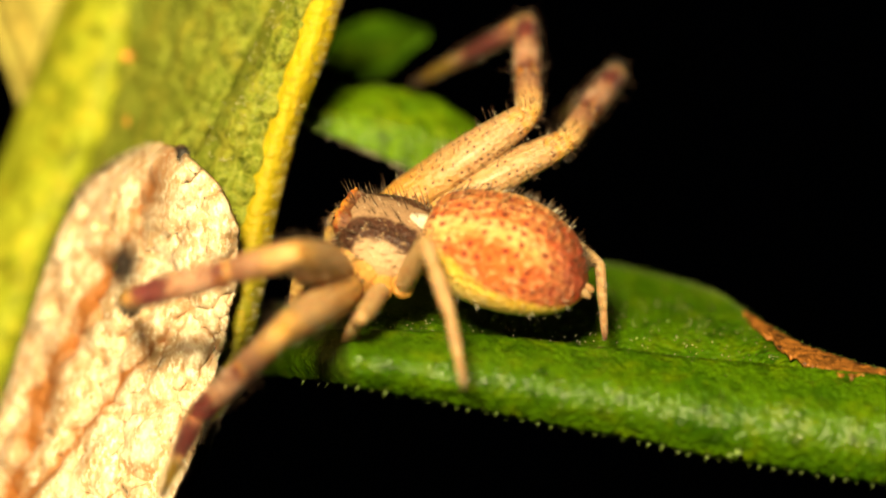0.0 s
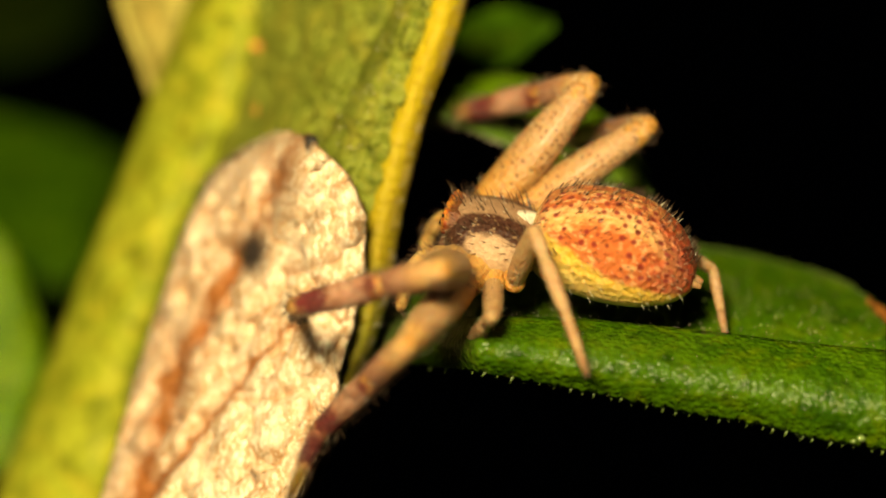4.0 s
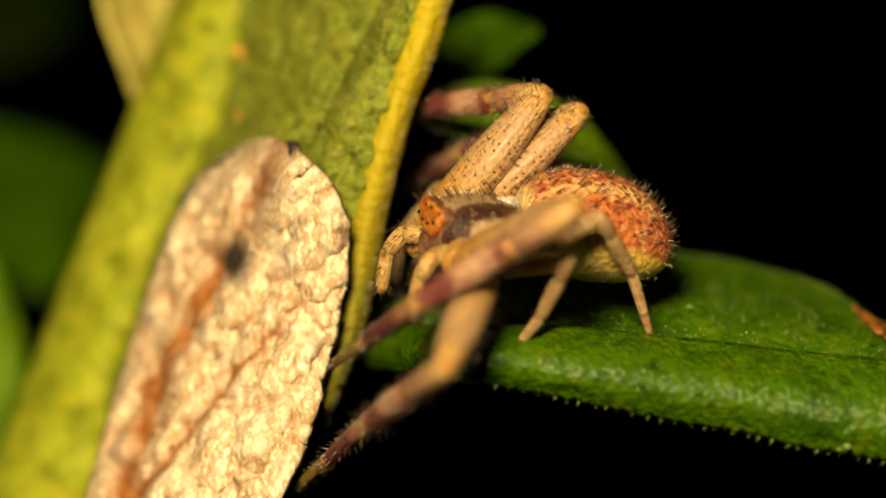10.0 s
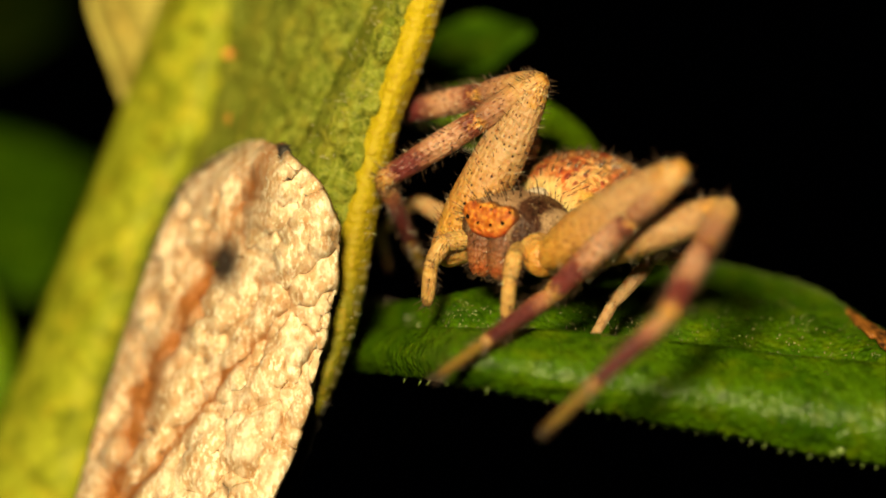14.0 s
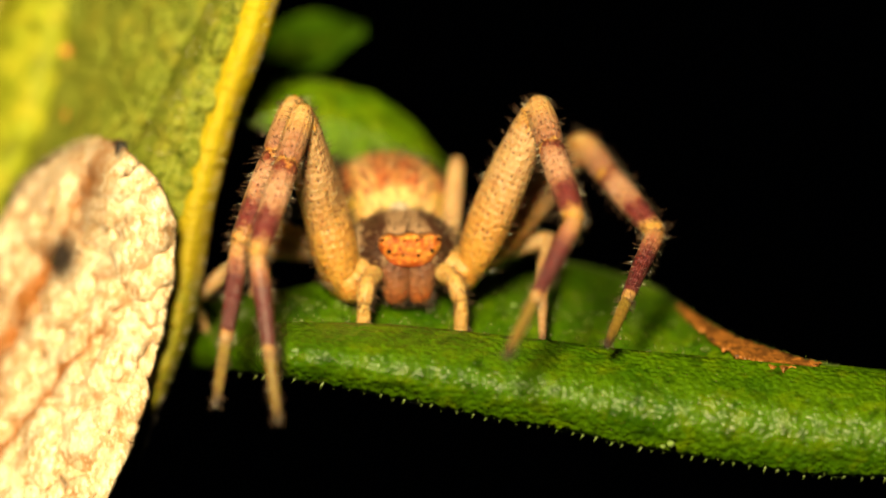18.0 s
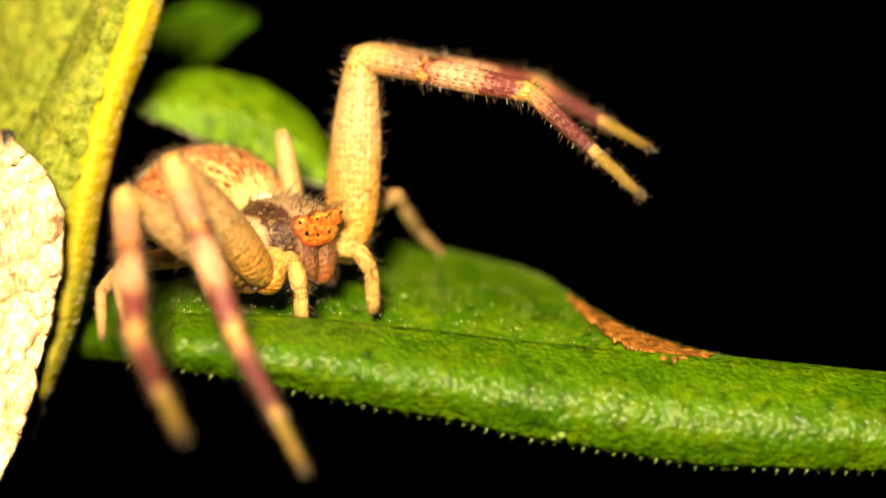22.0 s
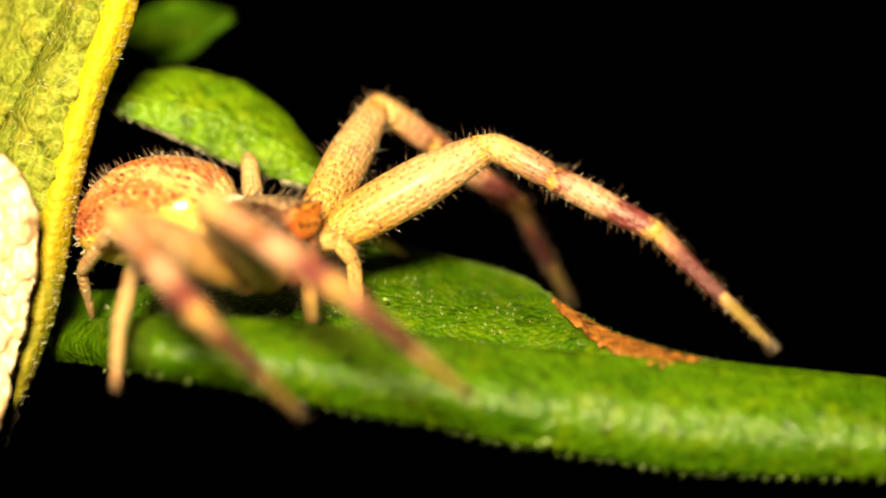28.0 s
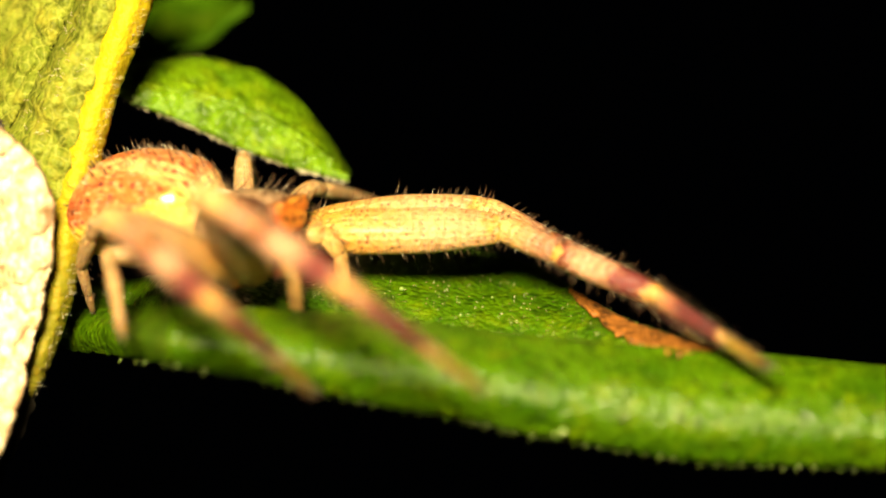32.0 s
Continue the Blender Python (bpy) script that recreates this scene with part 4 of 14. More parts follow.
    for k, (x, y, z) in {"1": (1.52, 1.12, -0.56), "2": (1.12, 1.25, -0.60), "3": (0.62, 1.12, -0.42), "4": (0.28, 0.92, -0.36)}.items():
        big = k in "12"
        for side in (1, -1):
            root = Vector(({"1": 1.15, "2": 0.95, "3": 0.72, "4": 0.5}[k], 0.45 * side, -0.25))
            # the spider leans to its right, with the bases of the long legs lower there
            d = Vector((x, y * side, z + (0.19 if big and side > 0 else 0.0))) - root
            r, L = (0.38 if big else 0.23), d.length
            rows = profile([(-0.1, 0, 0.12, 0.12), (0.1, 0, r * 0.95, r * 0.95), (L * 0.6, 0, r, r), (L * 0.8, 0, r * 0.9, r * 0.9), (L + 0.02, 0, r * 0.98, r * 0.98), (L + 0.14, 0, r * 0.75, r * 0.75), (L + 0.2, 0, r * 0.3, r * 0.3)], 18)
            turn = Matrix.Translation(root * MM) @ d.to_track_quat("X", "Z").to_matrix().to_4x4()
            part("coxa", tube(rows, 16), COXA_SKIN, spider, "pale amber leg base", turn)
    # abdomen
    rings = profile([(0.26, 0.2, 0.12, 0.12), (0.2, 0.22, 0.50, 0.50), (0.02, 0.27, 0.82, 0.78), (-0.5, 0.29, 1.06, 0.95), (-1.2, 0.29, 1.19, 1.01), (-1.85, 0.25, 1.12, 0.92), (-2.38, 0.16, 0.84, 0.68), (-2.64, 0.06, 0.54, 0.43), (-2.77, 0.0, 0.24, 0.20)], 34)
    global abdomen
    ab = abdomen = part("abdomen", tube(rings, 40), ABDOMEN, spider, "rusty orange mottled abdomen with yellow flanks")
    items = [(p, (d[0] + 0.05, d[1], d[2]), h) for p, d, h in surface_hairs(rings[1:-1], 420, 0.19, rnd, 0.5, True, back=-1.0)]
    part("bristles", spikes(items, 0.012), BRISTLE, ab, "dark curved bristles")
    items = [(p, (d[0] - 0.3, d[1], d[2]), h) for p, d, h in surface_hairs(rings[3:-1], 260, 0.11, rnd, 0.5, back=-1.0)]
    part("fine_hair", spikes(items, 0.007), WHITE_HAIR, ab, "fine pale hairs")
    part("pedicel", tube(profile([(-0.2, 0.1, 0.12, 0.12), (0, 0.12, 0.2, 0.2), (0.15, 0.1, 0.16, 0.16)], 8), 14), COXA_SKIN, spider, "pale waist")
    for y in (0.1, -0.1):
        part("spinneret", tube(profile([(0, 0, 0.09, 0.09), (0.16, 0, 0.08, 0.08), (0.26, 0, 0.03, 0.03)], 8), 10), SHORT_LEG, ab, "pale spinneret", mm(-2.68, y, -0.02, 0, 15, 180))
    for s in "LR":
        for k in "1234":
            build_leg(s + k, {"1": (3.4, 3.4, 3.05), "2": (3.4, 3.4, 3.05), "3": (1.7, 1.5, 1.25), "4": (1.8, 1.6, 1.35)}[k], k in "12")


build_spider()


def motions():
    walk(spider, [(0, mm(-0.74, 0.3, 0.1, -32, -14.7, 167.9)), (0.5, mm(-0.75, 0.3, 0.1, -31.8, -14.6, 168.2)), (1, mm(-0.77, 0.3, 0.12, -31.5, -14.4, 169)), (1.5, mm(-0.79, 0.3, 0.13, -31, -14, 169.9)), (2, mm(-0.82, 0.3, 0.14, -30.4, -13.7, 170.8)), (2.5, mm(-0.89, 0.3, 0.11, -29.5, -13.4, 171.6)), (3, mm(-0.96, 0.3, 0.04, -28.3, -13.2, 172.2)), (3.5, mm(-1.04, 0.3, -0.03, -27, -12.8, 173)), (4, mm(-1.09, 0.3, -0.07, -25.9, -12.4, 174)), (4.5, mm(-1.12, 0.3, -0.07, -24.9, -11.6, 175.3)), (5, mm(-1.13, 0.3, -0.05, -24, -10.4, 177)), (5.5, mm(-1.15, 0.3, -0.02, -23, -9.1, 179)), (6, mm(-1.16, 0.3, 0, -22.1, -7.8, -178.8)), (6.5, mm(-1.18, 0.3, 0.02, -21.3, -6.8, -176.5)), (7, mm(-1.2, 0.3, 0.01, -20.6, -6.4, -174.1)), (7.5, mm(-1.23, 0.3, -0.04, -20.1, -7, -171.3)), (8, mm(-1.26, 0.3, -0.08, -19.6, -7.6, -168.2)), (8.5, mm(-1.25, 0.3, -0.01, -18.5, -6.9, -165.4)), (9, mm(-1.16, 0.3, 0.32, -16.9, 0, -162.5)), (9.5, mm(-1.16, 0.31, 0.35, -16.3, 0.2, -160.5)), (10, mm(-1.17, 0.33, 0.36, -15.8, 0.3, -158.9)), (10.5, mm(-1.18, 0.36, 0.38, -15.4, 0.4, -158.2)), (11, mm(-1.2, 0.4, 0.4, -15.1, 0.6, -158)), (11.5, mm(-1.14, 0.47, 0.43, -14.4, 1.3, -157)), (12, mm(-1.03, 0.6, 0.48, -13.4, 2.3, -155.1)), (12.5, mm(-0.9, 0.81, 0.57, -12.3, 2.9, -151.2)), (13, mm(-0.77, 1.1, 0.65, -11.1, 3.5, -144.5)), (13.5, mm(-0.75, 1.5, 0.63, -10.1, 5.9, -133.7)), (14, mm(-0.59, 1.79, 0.61, -9.4, 7.8, -127.3)), (14.5, mm(-0.38, 2.04, 0.59, -8.7, 9.4, -121.9)), (15, mm(-0.18, 2.28, 0.58, -8, 11, -117.5)), (15.5, mm(-0.09, 2.5, 0.6, -6.7, 12.7, -112.9)), (16, mm(-0.24, 2.7, 0.65, -4, 14.7, -103.3)), (16.5, mm(-0.26, 2.75, 0.63, -2.4, 17.2, -97.9)), (17, mm(-0.25, 2.79, 0.54, -1.1, 19.5, -93.3)), (17.5, mm(-0.26, 2.8, 0.44, 0.6, 20.6, -88.2)), (18, mm(-0.31, 2.8, 0.36, 1.8, 20.1, -81.6)), (18.5, mm(-0.38, 2.8, 0.3, 3.4, 18.9, -74.5)), (19, mm(-0.48, 2.7, 0.31, 5.7, 17.4, -67.2)), (19.5, mm(-0.49, 2.6, 0.32, 7.1, 16.6, -63.8)), (20, mm(-0.52, 2.5, 0.33, 8.1, 15.9, -61)), (20.5, mm(-0.6, 2.4, 0.35, 9.3, 15.3, -58.1)), (21, mm(-0.69, 2.3, 0.37, 10.1, 14.7, -54.8)), (21.5, mm(-0.81, 2.16, 0.34, 10.6, 13.4, -50.2)), (22, mm(-0.93, 2, 0.32, 11.1, 11.7, -45)), (22.5, mm(-1.05, 1.83, 0.35, 12.1, 10.2, -38.5)), (23, mm(-1.1, 1.7, 0.37, 12.6, 8.8, -34.5)), (23.5, mm(-1.05, 1.64, 0.31, 12, 7.7, -36)), (24, mm(-1, 1.6, 0.27, 11.4, 7, -37.6)), (24.5, mm(-1, 1.58, 0.26, 11.3, 6.4, -37.1)), (25, mm(-1.02, 1.56, 0.25, 11.3, 5.8, -35.9)), (25.5, mm(-1.03, 1.54, 0.24, 11.4, 5.2, -34.2)), (26, mm(-1.06, 1.53, 0.24, 11.5, 4.7, -32.3)), (26.5, mm(-1.08, 1.52, 0.24, 11.5, 4.2, -30.4)), (27, mm(-1.11, 1.51, 0.24, 11.5, 3.8, -28.7)), (27.5, mm(-1.12, 1.5, 0.24, 11.5, 3.6, -27.5)), (28, mm(-1.13, 1.5, 0.24, 11.5, 3.5, -27.1)), (28.5, mm(-1.15, 1.5, 0.24, 11.5, 3.5, -27.1)), (29, mm(-1.21, 1.5, 0.23, 11.5, 3.5, -27.2)), (29.5, mm(-1.28, 1.5, 0.22, 11.5, 3.5, -27.4)), (30, mm(-1.38, 1.5, 0.21, 11.5, 3.4, -27.6)), (30.5, mm(-1.48, 1.5, 0.19, 11.4, 3.4, -27.8)), (31, mm(-1.56, 1.5, 0.18, 11.4, 3.4, -27.9)), (31.5, mm(-1.62, 1.5, 0.17, 11.4, 3.4, -28.1)), (32, mm(-1.65, 1.5, 0.16, 11.4, 3.4, -28.1))])
    walk(abdomen, [(0, mm(0, 0, 0, 0, 0, 0)), (1, mm(-0.01, 0, 0, 0, 0, 0)), (2, mm(-0.01, 0, 0, 0, 0, 0)), (3, mm(-0.01, 0, 0, 0, 0, 0)), (4, mm(-0.02, 0, 0, 0, 0, 0)), (5, mm(-0.05, 0, -0.03, 0, -2.42, 0)), (6, mm(-0.09, 0, -0.02, 0, -4.2, 0)), (7, mm(-0.12, 0, -0.02, 0, -5.0, 0)), (8, mm(-0.11, 0, -0.02, 0, -5.6, 0)), (9, mm(-0.1, 0, -0.07, 0, -6.4, 0)), (10, mm(-0.08, 0, -0.1, 0, -6.94, 0)), (11, mm(-0.06, 0, -0.09, 0, -6.89, 0)), (12, mm(-0.03, 0, -0.09, 0, -5.83, 0)), (13, mm(0, 0, -0.08, 0, -4.78, 0)), (14, mm(0, 0, -0.09, 0, -6.25, 0)), (15, mm(0, 0, -0.09, 0, -9.75, 0)), (16, mm(0, 0, -0.1, 0, -11.14, 0)), (17, mm(0, 0, -0.2, 0, -13.43, 0)), (18, mm(0, 0, -0.05, 0, -10.71, 0)), (19, mm(0, 0, -0.03, 0, -10.5, 0)), (20, mm(0, 0, 0, 0, -9, 0)), (21, mm(0, 0, 0, 0, -8, 0)), (22, mm(0, 0, 0, 0, -7, 0)), (23, mm(0, 0, 0, 0, -6, 0)), (24, mm(0, 0, 0, 0, -5.78, 0)), (25, mm(0, 0, 0, 0, -5.56, 0)), (26, mm(0, 0, 0, 0, -5.33, 0)), (27, mm(0, 0, 0, 0, -5.11, 0)), (28, mm(0, 0, 0, 0, -4.89, 0)), (29, mm(0, 0, 0, 0, -4.67, 0)), (30, mm(0, 0, 0, 0, -4.44, 0)), (31, mm(0, 0, 0, 0, -4.22, 0)), (32, mm(0, 0, 0, 0, -4, 0))])
    walk(legs["L1"]["femur"], [(0, mm(1.52, 1.12, -0.37, -64, -39, 91.1)), (0.5, mm(1.52, 1.12, -0.37, -63.7, -37.8, 91.1)), (1, mm(1.52, 1.12, -0.37, -63.3, -35, 91.5)), (1.5, mm(1.52, 1.12, -0.37, -62.5, -32, 91.8)), (2, mm(1.52, 1.12, -0.37, -62, -30.2, 92.4)), (2.5, mm(1.52, 1.12, -0.37, -62.4, -29.3, 93.1)), (3, mm(1.52, 1.12, -0.37, -63.4, -28.6, 94.1)), (3.5, mm(1.52, 1.12, -0.37, -65, -28, 95.6)), (4, mm(1.52, 1.12, -0.37, -66.7, -27.8, 97.3)), (4.5, mm(1.52, 1.12, -0.37, -68.6, -28.5, 100.1)), (5, mm(1.52, 1.12, -0.37, -71, -30.2, 104.9)), (5.5, mm(1.52, 1.12, -0.37, -73.3, -32.4, 110.7)), (6, mm(1.52, 1.12, -0.37, -75.2, -34.4, 116.4)), (6.5, mm(1.52, 1.12, -0.37, -76.3, -35.8, 121)), (7, mm(1.52, 1.12, -0.37, -76.3, -36.9, 122.7)), (7.5, mm(1.52, 1.12, -0.37, -72.9, -37.8, 119.5)), (8, mm(1.52, 1.12, -0.37, -68.4, -38.1, 114.7)), (8.5, mm(1.52, 1.12, -0.37, -67.5, -35.7, 112.5)), (9, mm(1.52, 1.12, -0.37, -68.2, -33, 110.7)), (9.5, mm(1.52, 1.12, -0.37, -68.2, -32, 109.4)), (10, mm(1.52, 1.12, -0.37, -67.3, -31.4, 108)), (10.5, mm(1.52, 1.12, -0.37, -66.2, -30.6, 108)), (11, mm(1.52, 1.12, -0.37, -64.8, -29.4, 108.4)), (11.5, mm(1.52, 1.12, -0.37, -61.7, -27.9, 106.6)), (12, mm(1.52, 1.12, -0.37, -59.2, -26.3, 105.7)), (12.5, mm(1.52, 1.12, -0.37, -57.4, -25.8, 105.8)), (13, mm(1.52, 1.12, -0.37, -55.1, -26, 103.7)), (13.5, mm(1.52, 1.12, -0.37, -30.1, -31.8, 94.8)), (14, mm(1.52, 1.12, -0.37, -32.1, -36, 90.6)), (14.5, mm(1.52, 1.12, -0.37, -42.4, -39.9, 86.9)), (15, mm(1.52, 1.12, -0.37, -50, -43.3, 84.1)), (15.5, mm(1.52, 1.12, -0.37, -55.1, -46, 82.9)), (16, mm(1.52, 1.12, -0.37, -58.4, -48.1, 78.9)), (16.5, mm(1.52, 1.12, -0.37, -63.9, -52.4, 80.7)), (17, mm(1.52, 1.12, -0.37, -70, -58.1, 85.2)), (17.5, mm(1.52, 1.12, -0.37, -74.5, -63.6, 88.1)), (18, mm(1.52, 1.12, -0.37, -73.4, -69.6, 84.7)), (18.5, mm(1.52, 1.12, -0.37, -69.2, -74.8, 78.3)), (19, mm(1.52, 1.12, -0.37, -67, -78.6, 74.5)), (19.5, mm(1.52, 1.12, -0.37, -75.6, -81.1, 83.4)), (20, mm(1.52, 1.12, -0.37, -100.4, -81.8, 109.2)), (20.5, mm(1.52, 1.12, -0.37, -113.6, -76.8, 123.5)), (21, mm(1.52, 1.12, -0.37, -114.6, -72.8, 126.5)), (21.5, mm(1.52, 1.12, -0.37, -115.1, -74.2, 129.7)), (22, mm(1.52, 1.12, -0.37, -111.2, -75.9, 128.7)), (22.5, mm(1.52, 1.12, -0.37, -95.6, -76, 115.6)), (23, mm(1.52, 1.12, -0.37, -93.4, -76.8, 116.2)), (23.5, mm(1.52, 1.12, -0.37, -83.8, -77.3, 106.7)), (24, mm(1.52, 1.12, -0.37, -90.1, -78.1, 112.5)), (24.5, mm(1.52, 1.12, -0.37, -84.2, -78.6, 111.6)), (25, mm(1.52, 1.12, -0.37, -70.3, -78, 98.4)), (25.5, mm(1.52, 1.12, -0.37, -53.7, -74.7, 76.7)), (26, mm(1.52, 1.12, -0.37, -45.1, -68.5, 59.2)), (26.5, mm(1.52, 1.12, -0.37, -44, -62.2, 49.6)), (27, mm(1.52, 1.12, -0.37, -40.2, -52.4, 41.4)), (27.5, mm(1.52, 1.12, -0.37, -33, -38.6, 34.7)), (28, mm(1.52, 1.12, -0.37, -27.7, -26.9, 31.1)), (28.5, mm(1.52, 1.12, -0.37, -28.3, -17, 26.5)), (29, mm(1.52, 1.12, -0.37, -34.8, -10.7, 27.6)), (29.5, mm(1.52, 1.12, -0.37, -39.1, -8.8, 27.4)), (30, mm(1.52, 1.12, -0.37, -41.9, -5.7, 27)), (30.5, mm(1.52, 1.12, -0.37, -44, -2.1, 26.5)), (31, mm(1.52, 1.12, -0.37, -46, 1.4, 25.8)), (31.5, mm(1.52, 1.12, -0.37, -48.1, 1.8, 26.1)), (32, mm(1.52, 1.12, -0.37, -49.7, 0.9, 26.3))])
    walk(legs["L1"]["patella"], [(0, mm(1.47, 3.76, 1.77, -54, 31.4, 2.7)), (0.5, mm(1.47, 3.81, 1.71, -55.3, 32.5, 1.2)), (1, mm(1.45, 3.91, 1.58, -58.5, 34.4, -2)), (1.5, mm(1.43, 4, 1.43, -62.7, 36.4, -5.7)), (2, mm(1.4, 4.06, 1.34, -66.7, 37, -9)), (2.5, mm(1.36, 4.08, 1.29, -69.9, 36.3, -12)), (3, mm(1.31, 4.1, 1.26, -72.8, 35.5, -15.4)), (3.5, mm(1.23, 4.11, 1.23, -75.2, 34.4, -18.5)), (4, mm(1.14, 4.1, 1.22, -77.2, 33.7, -21.3)), (4.5, mm(1, 4.06, 1.25, -78.5, 33.8, -22.9)), (5, mm(0.76, 3.96, 1.34, -79.1, 34.8, -23.3)), (5.5, mm(0.5, 3.81, 1.45, -79.4, 36.2, -22.7)), (6, mm(0.27, 3.63, 1.55, -79.9, 37.7, -21.8)), (6.5, mm(0.1, 3.48, 1.62, -80.3, 38.8, -20.8)), (7, mm(0.05, 3.41, 1.67, -81, 39.7, -20.8)), (7.5, mm(0.2, 3.46, 1.72, -83.9, 42.3, -24.2)), (8, mm(0.4, 3.55, 1.73, -88.2, 44.7, -29.3)), (8.5, mm(0.46, 3.67, 1.62, -92.3, 41.8, -36.1)), (9, mm(0.51, 3.79, 1.48, -94.4, 38.4, -41.2)), (9.5, mm(0.56, 3.84, 1.43, -93.1, 38.2, -40.1)), (10, mm(0.62, 3.88, 1.4, -90.8, 38.9, -35.7)), (10.5, mm(0.62, 3.9, 1.36, -88.3, 39.6, -29.7)), (11, mm(0.58, 3.93, 1.3, -87.9, 40.2, -25.9)), (11.5, mm(0.66, 4, 1.22, -95.4, 41.3, -34.4)), (12, mm(0.7, 4.05, 1.14, -103.3, 41.1, -43.3)), (12.5, mm(0.69, 4.07, 1.11, -105.3, 41.8, -44.2)), (13, mm(0.8, 4.09, 1.12, -108.2, 42.3, -47.8)), (13.5, mm(1.28, 4, 1.42, -152.9, 43.8, -88.3)), (14, mm(1.49, 3.87, 1.63, -142.1, 47.4, -79.3)), (14.5, mm(1.66, 3.72, 1.81, -97.2, 48.3, -39.6)), (15, mm(1.77, 3.58, 1.96, -60.9, 34.7, -6)), (15.5, mm(1.81, 3.46, 2.08, -49.3, 26.2, 3.7)), (16, mm(1.96, 3.35, 2.16, -48.7, 25.2, -3.3)), (16.5, mm(1.85, 3.17, 2.32, -44.5, 24.3, -3.4)), (17, mm(1.67, 2.91, 2.52, -39.3, 23, -1.1)), (17.5, mm(1.57, 2.63, 2.67, -34, 21, 1)), (18, mm(1.63, 2.3, 2.82, -28.2, 17.2, 2.7)), (18.5, mm(1.7, 1.99, 2.91, -22.9, 14.3, 3.5)), (19, mm(1.7, 1.77, 2.96, -18.4, 14.1, 2.9)), (19.5, mm(1.58, 1.64, 2.99, -14.5, 12.2, 5.7)), (20, mm(1.36, 1.58, 2.99, -12.1, 10.8, 7.4)), (20.5, mm(1.09, 1.77, 2.94, -12.5, 10.9, 8.3)), (21, mm(0.92, 1.93, 2.88, -13.6, 10.6, 10.9)), (21.5, mm(0.93, 1.83, 2.9, -13.9, 8.1, 15.8)), (22, mm(1, 1.77, 2.93, -13.8, 4.4, 19.7)), (22.5, mm(1.16, 1.86, 2.93, -13.9, -0.7, 17)), (23, mm(1.18, 1.82, 2.94, -13.8, 1.3, 32.4)), (23.5, mm(1.31, 1.83, 2.95, -13.5, -6.3, 24.2)), (24, mm(1.25, 1.77, 2.96, -15.3, -7.8, 37.1)), (24.5, mm(1.27, 1.74, 2.96, -12.8, -2.5, 35.5)), (25, mm(1.42, 1.82, 2.96, -12, 0.7, 33.6)), (25.5, mm(1.73, 1.99, 2.91, -12.4, 1.6, 19.9)), (26, mm(2.16, 2.19, 2.79, -15, 0.9, 3.4)), (26.5, mm(2.55, 2.33, 2.64, -18.5, 1.8, -3.7)), (27, mm(3.08, 2.49, 2.32, -22, 9.3, -2.1)), (27.5, mm(3.7, 2.63, 1.75, -22.5, 20.4, 4.3)), (28, mm(4.12, 2.69, 1.17, -22, 26, 8.1)), (28.5, mm(4.43, 2.57, 0.63, -28.4, 27.3, 2.5)), (29, mm(4.48, 2.67, 0.26, -37.5, 27.2, -4.4)), (29.5, mm(4.5, 2.67, 0.15, -43.6, 23.6, -9.1)), (30, mm(4.53, 2.66, -0.03, -46.6, 20.3, -10.3)), (30.5, mm(4.56, 2.64, -0.24, -48.1, 18.5, -8.3)), (31, mm(4.58, 2.6, -0.45, -49.5, 17.4, -5.2)), (31.5, mm(4.57, 2.61, -0.47, -52.5, 16, -6.8)), (32, mm(4.57, 2.63, -0.42, -55, 15.4, -9.1))])
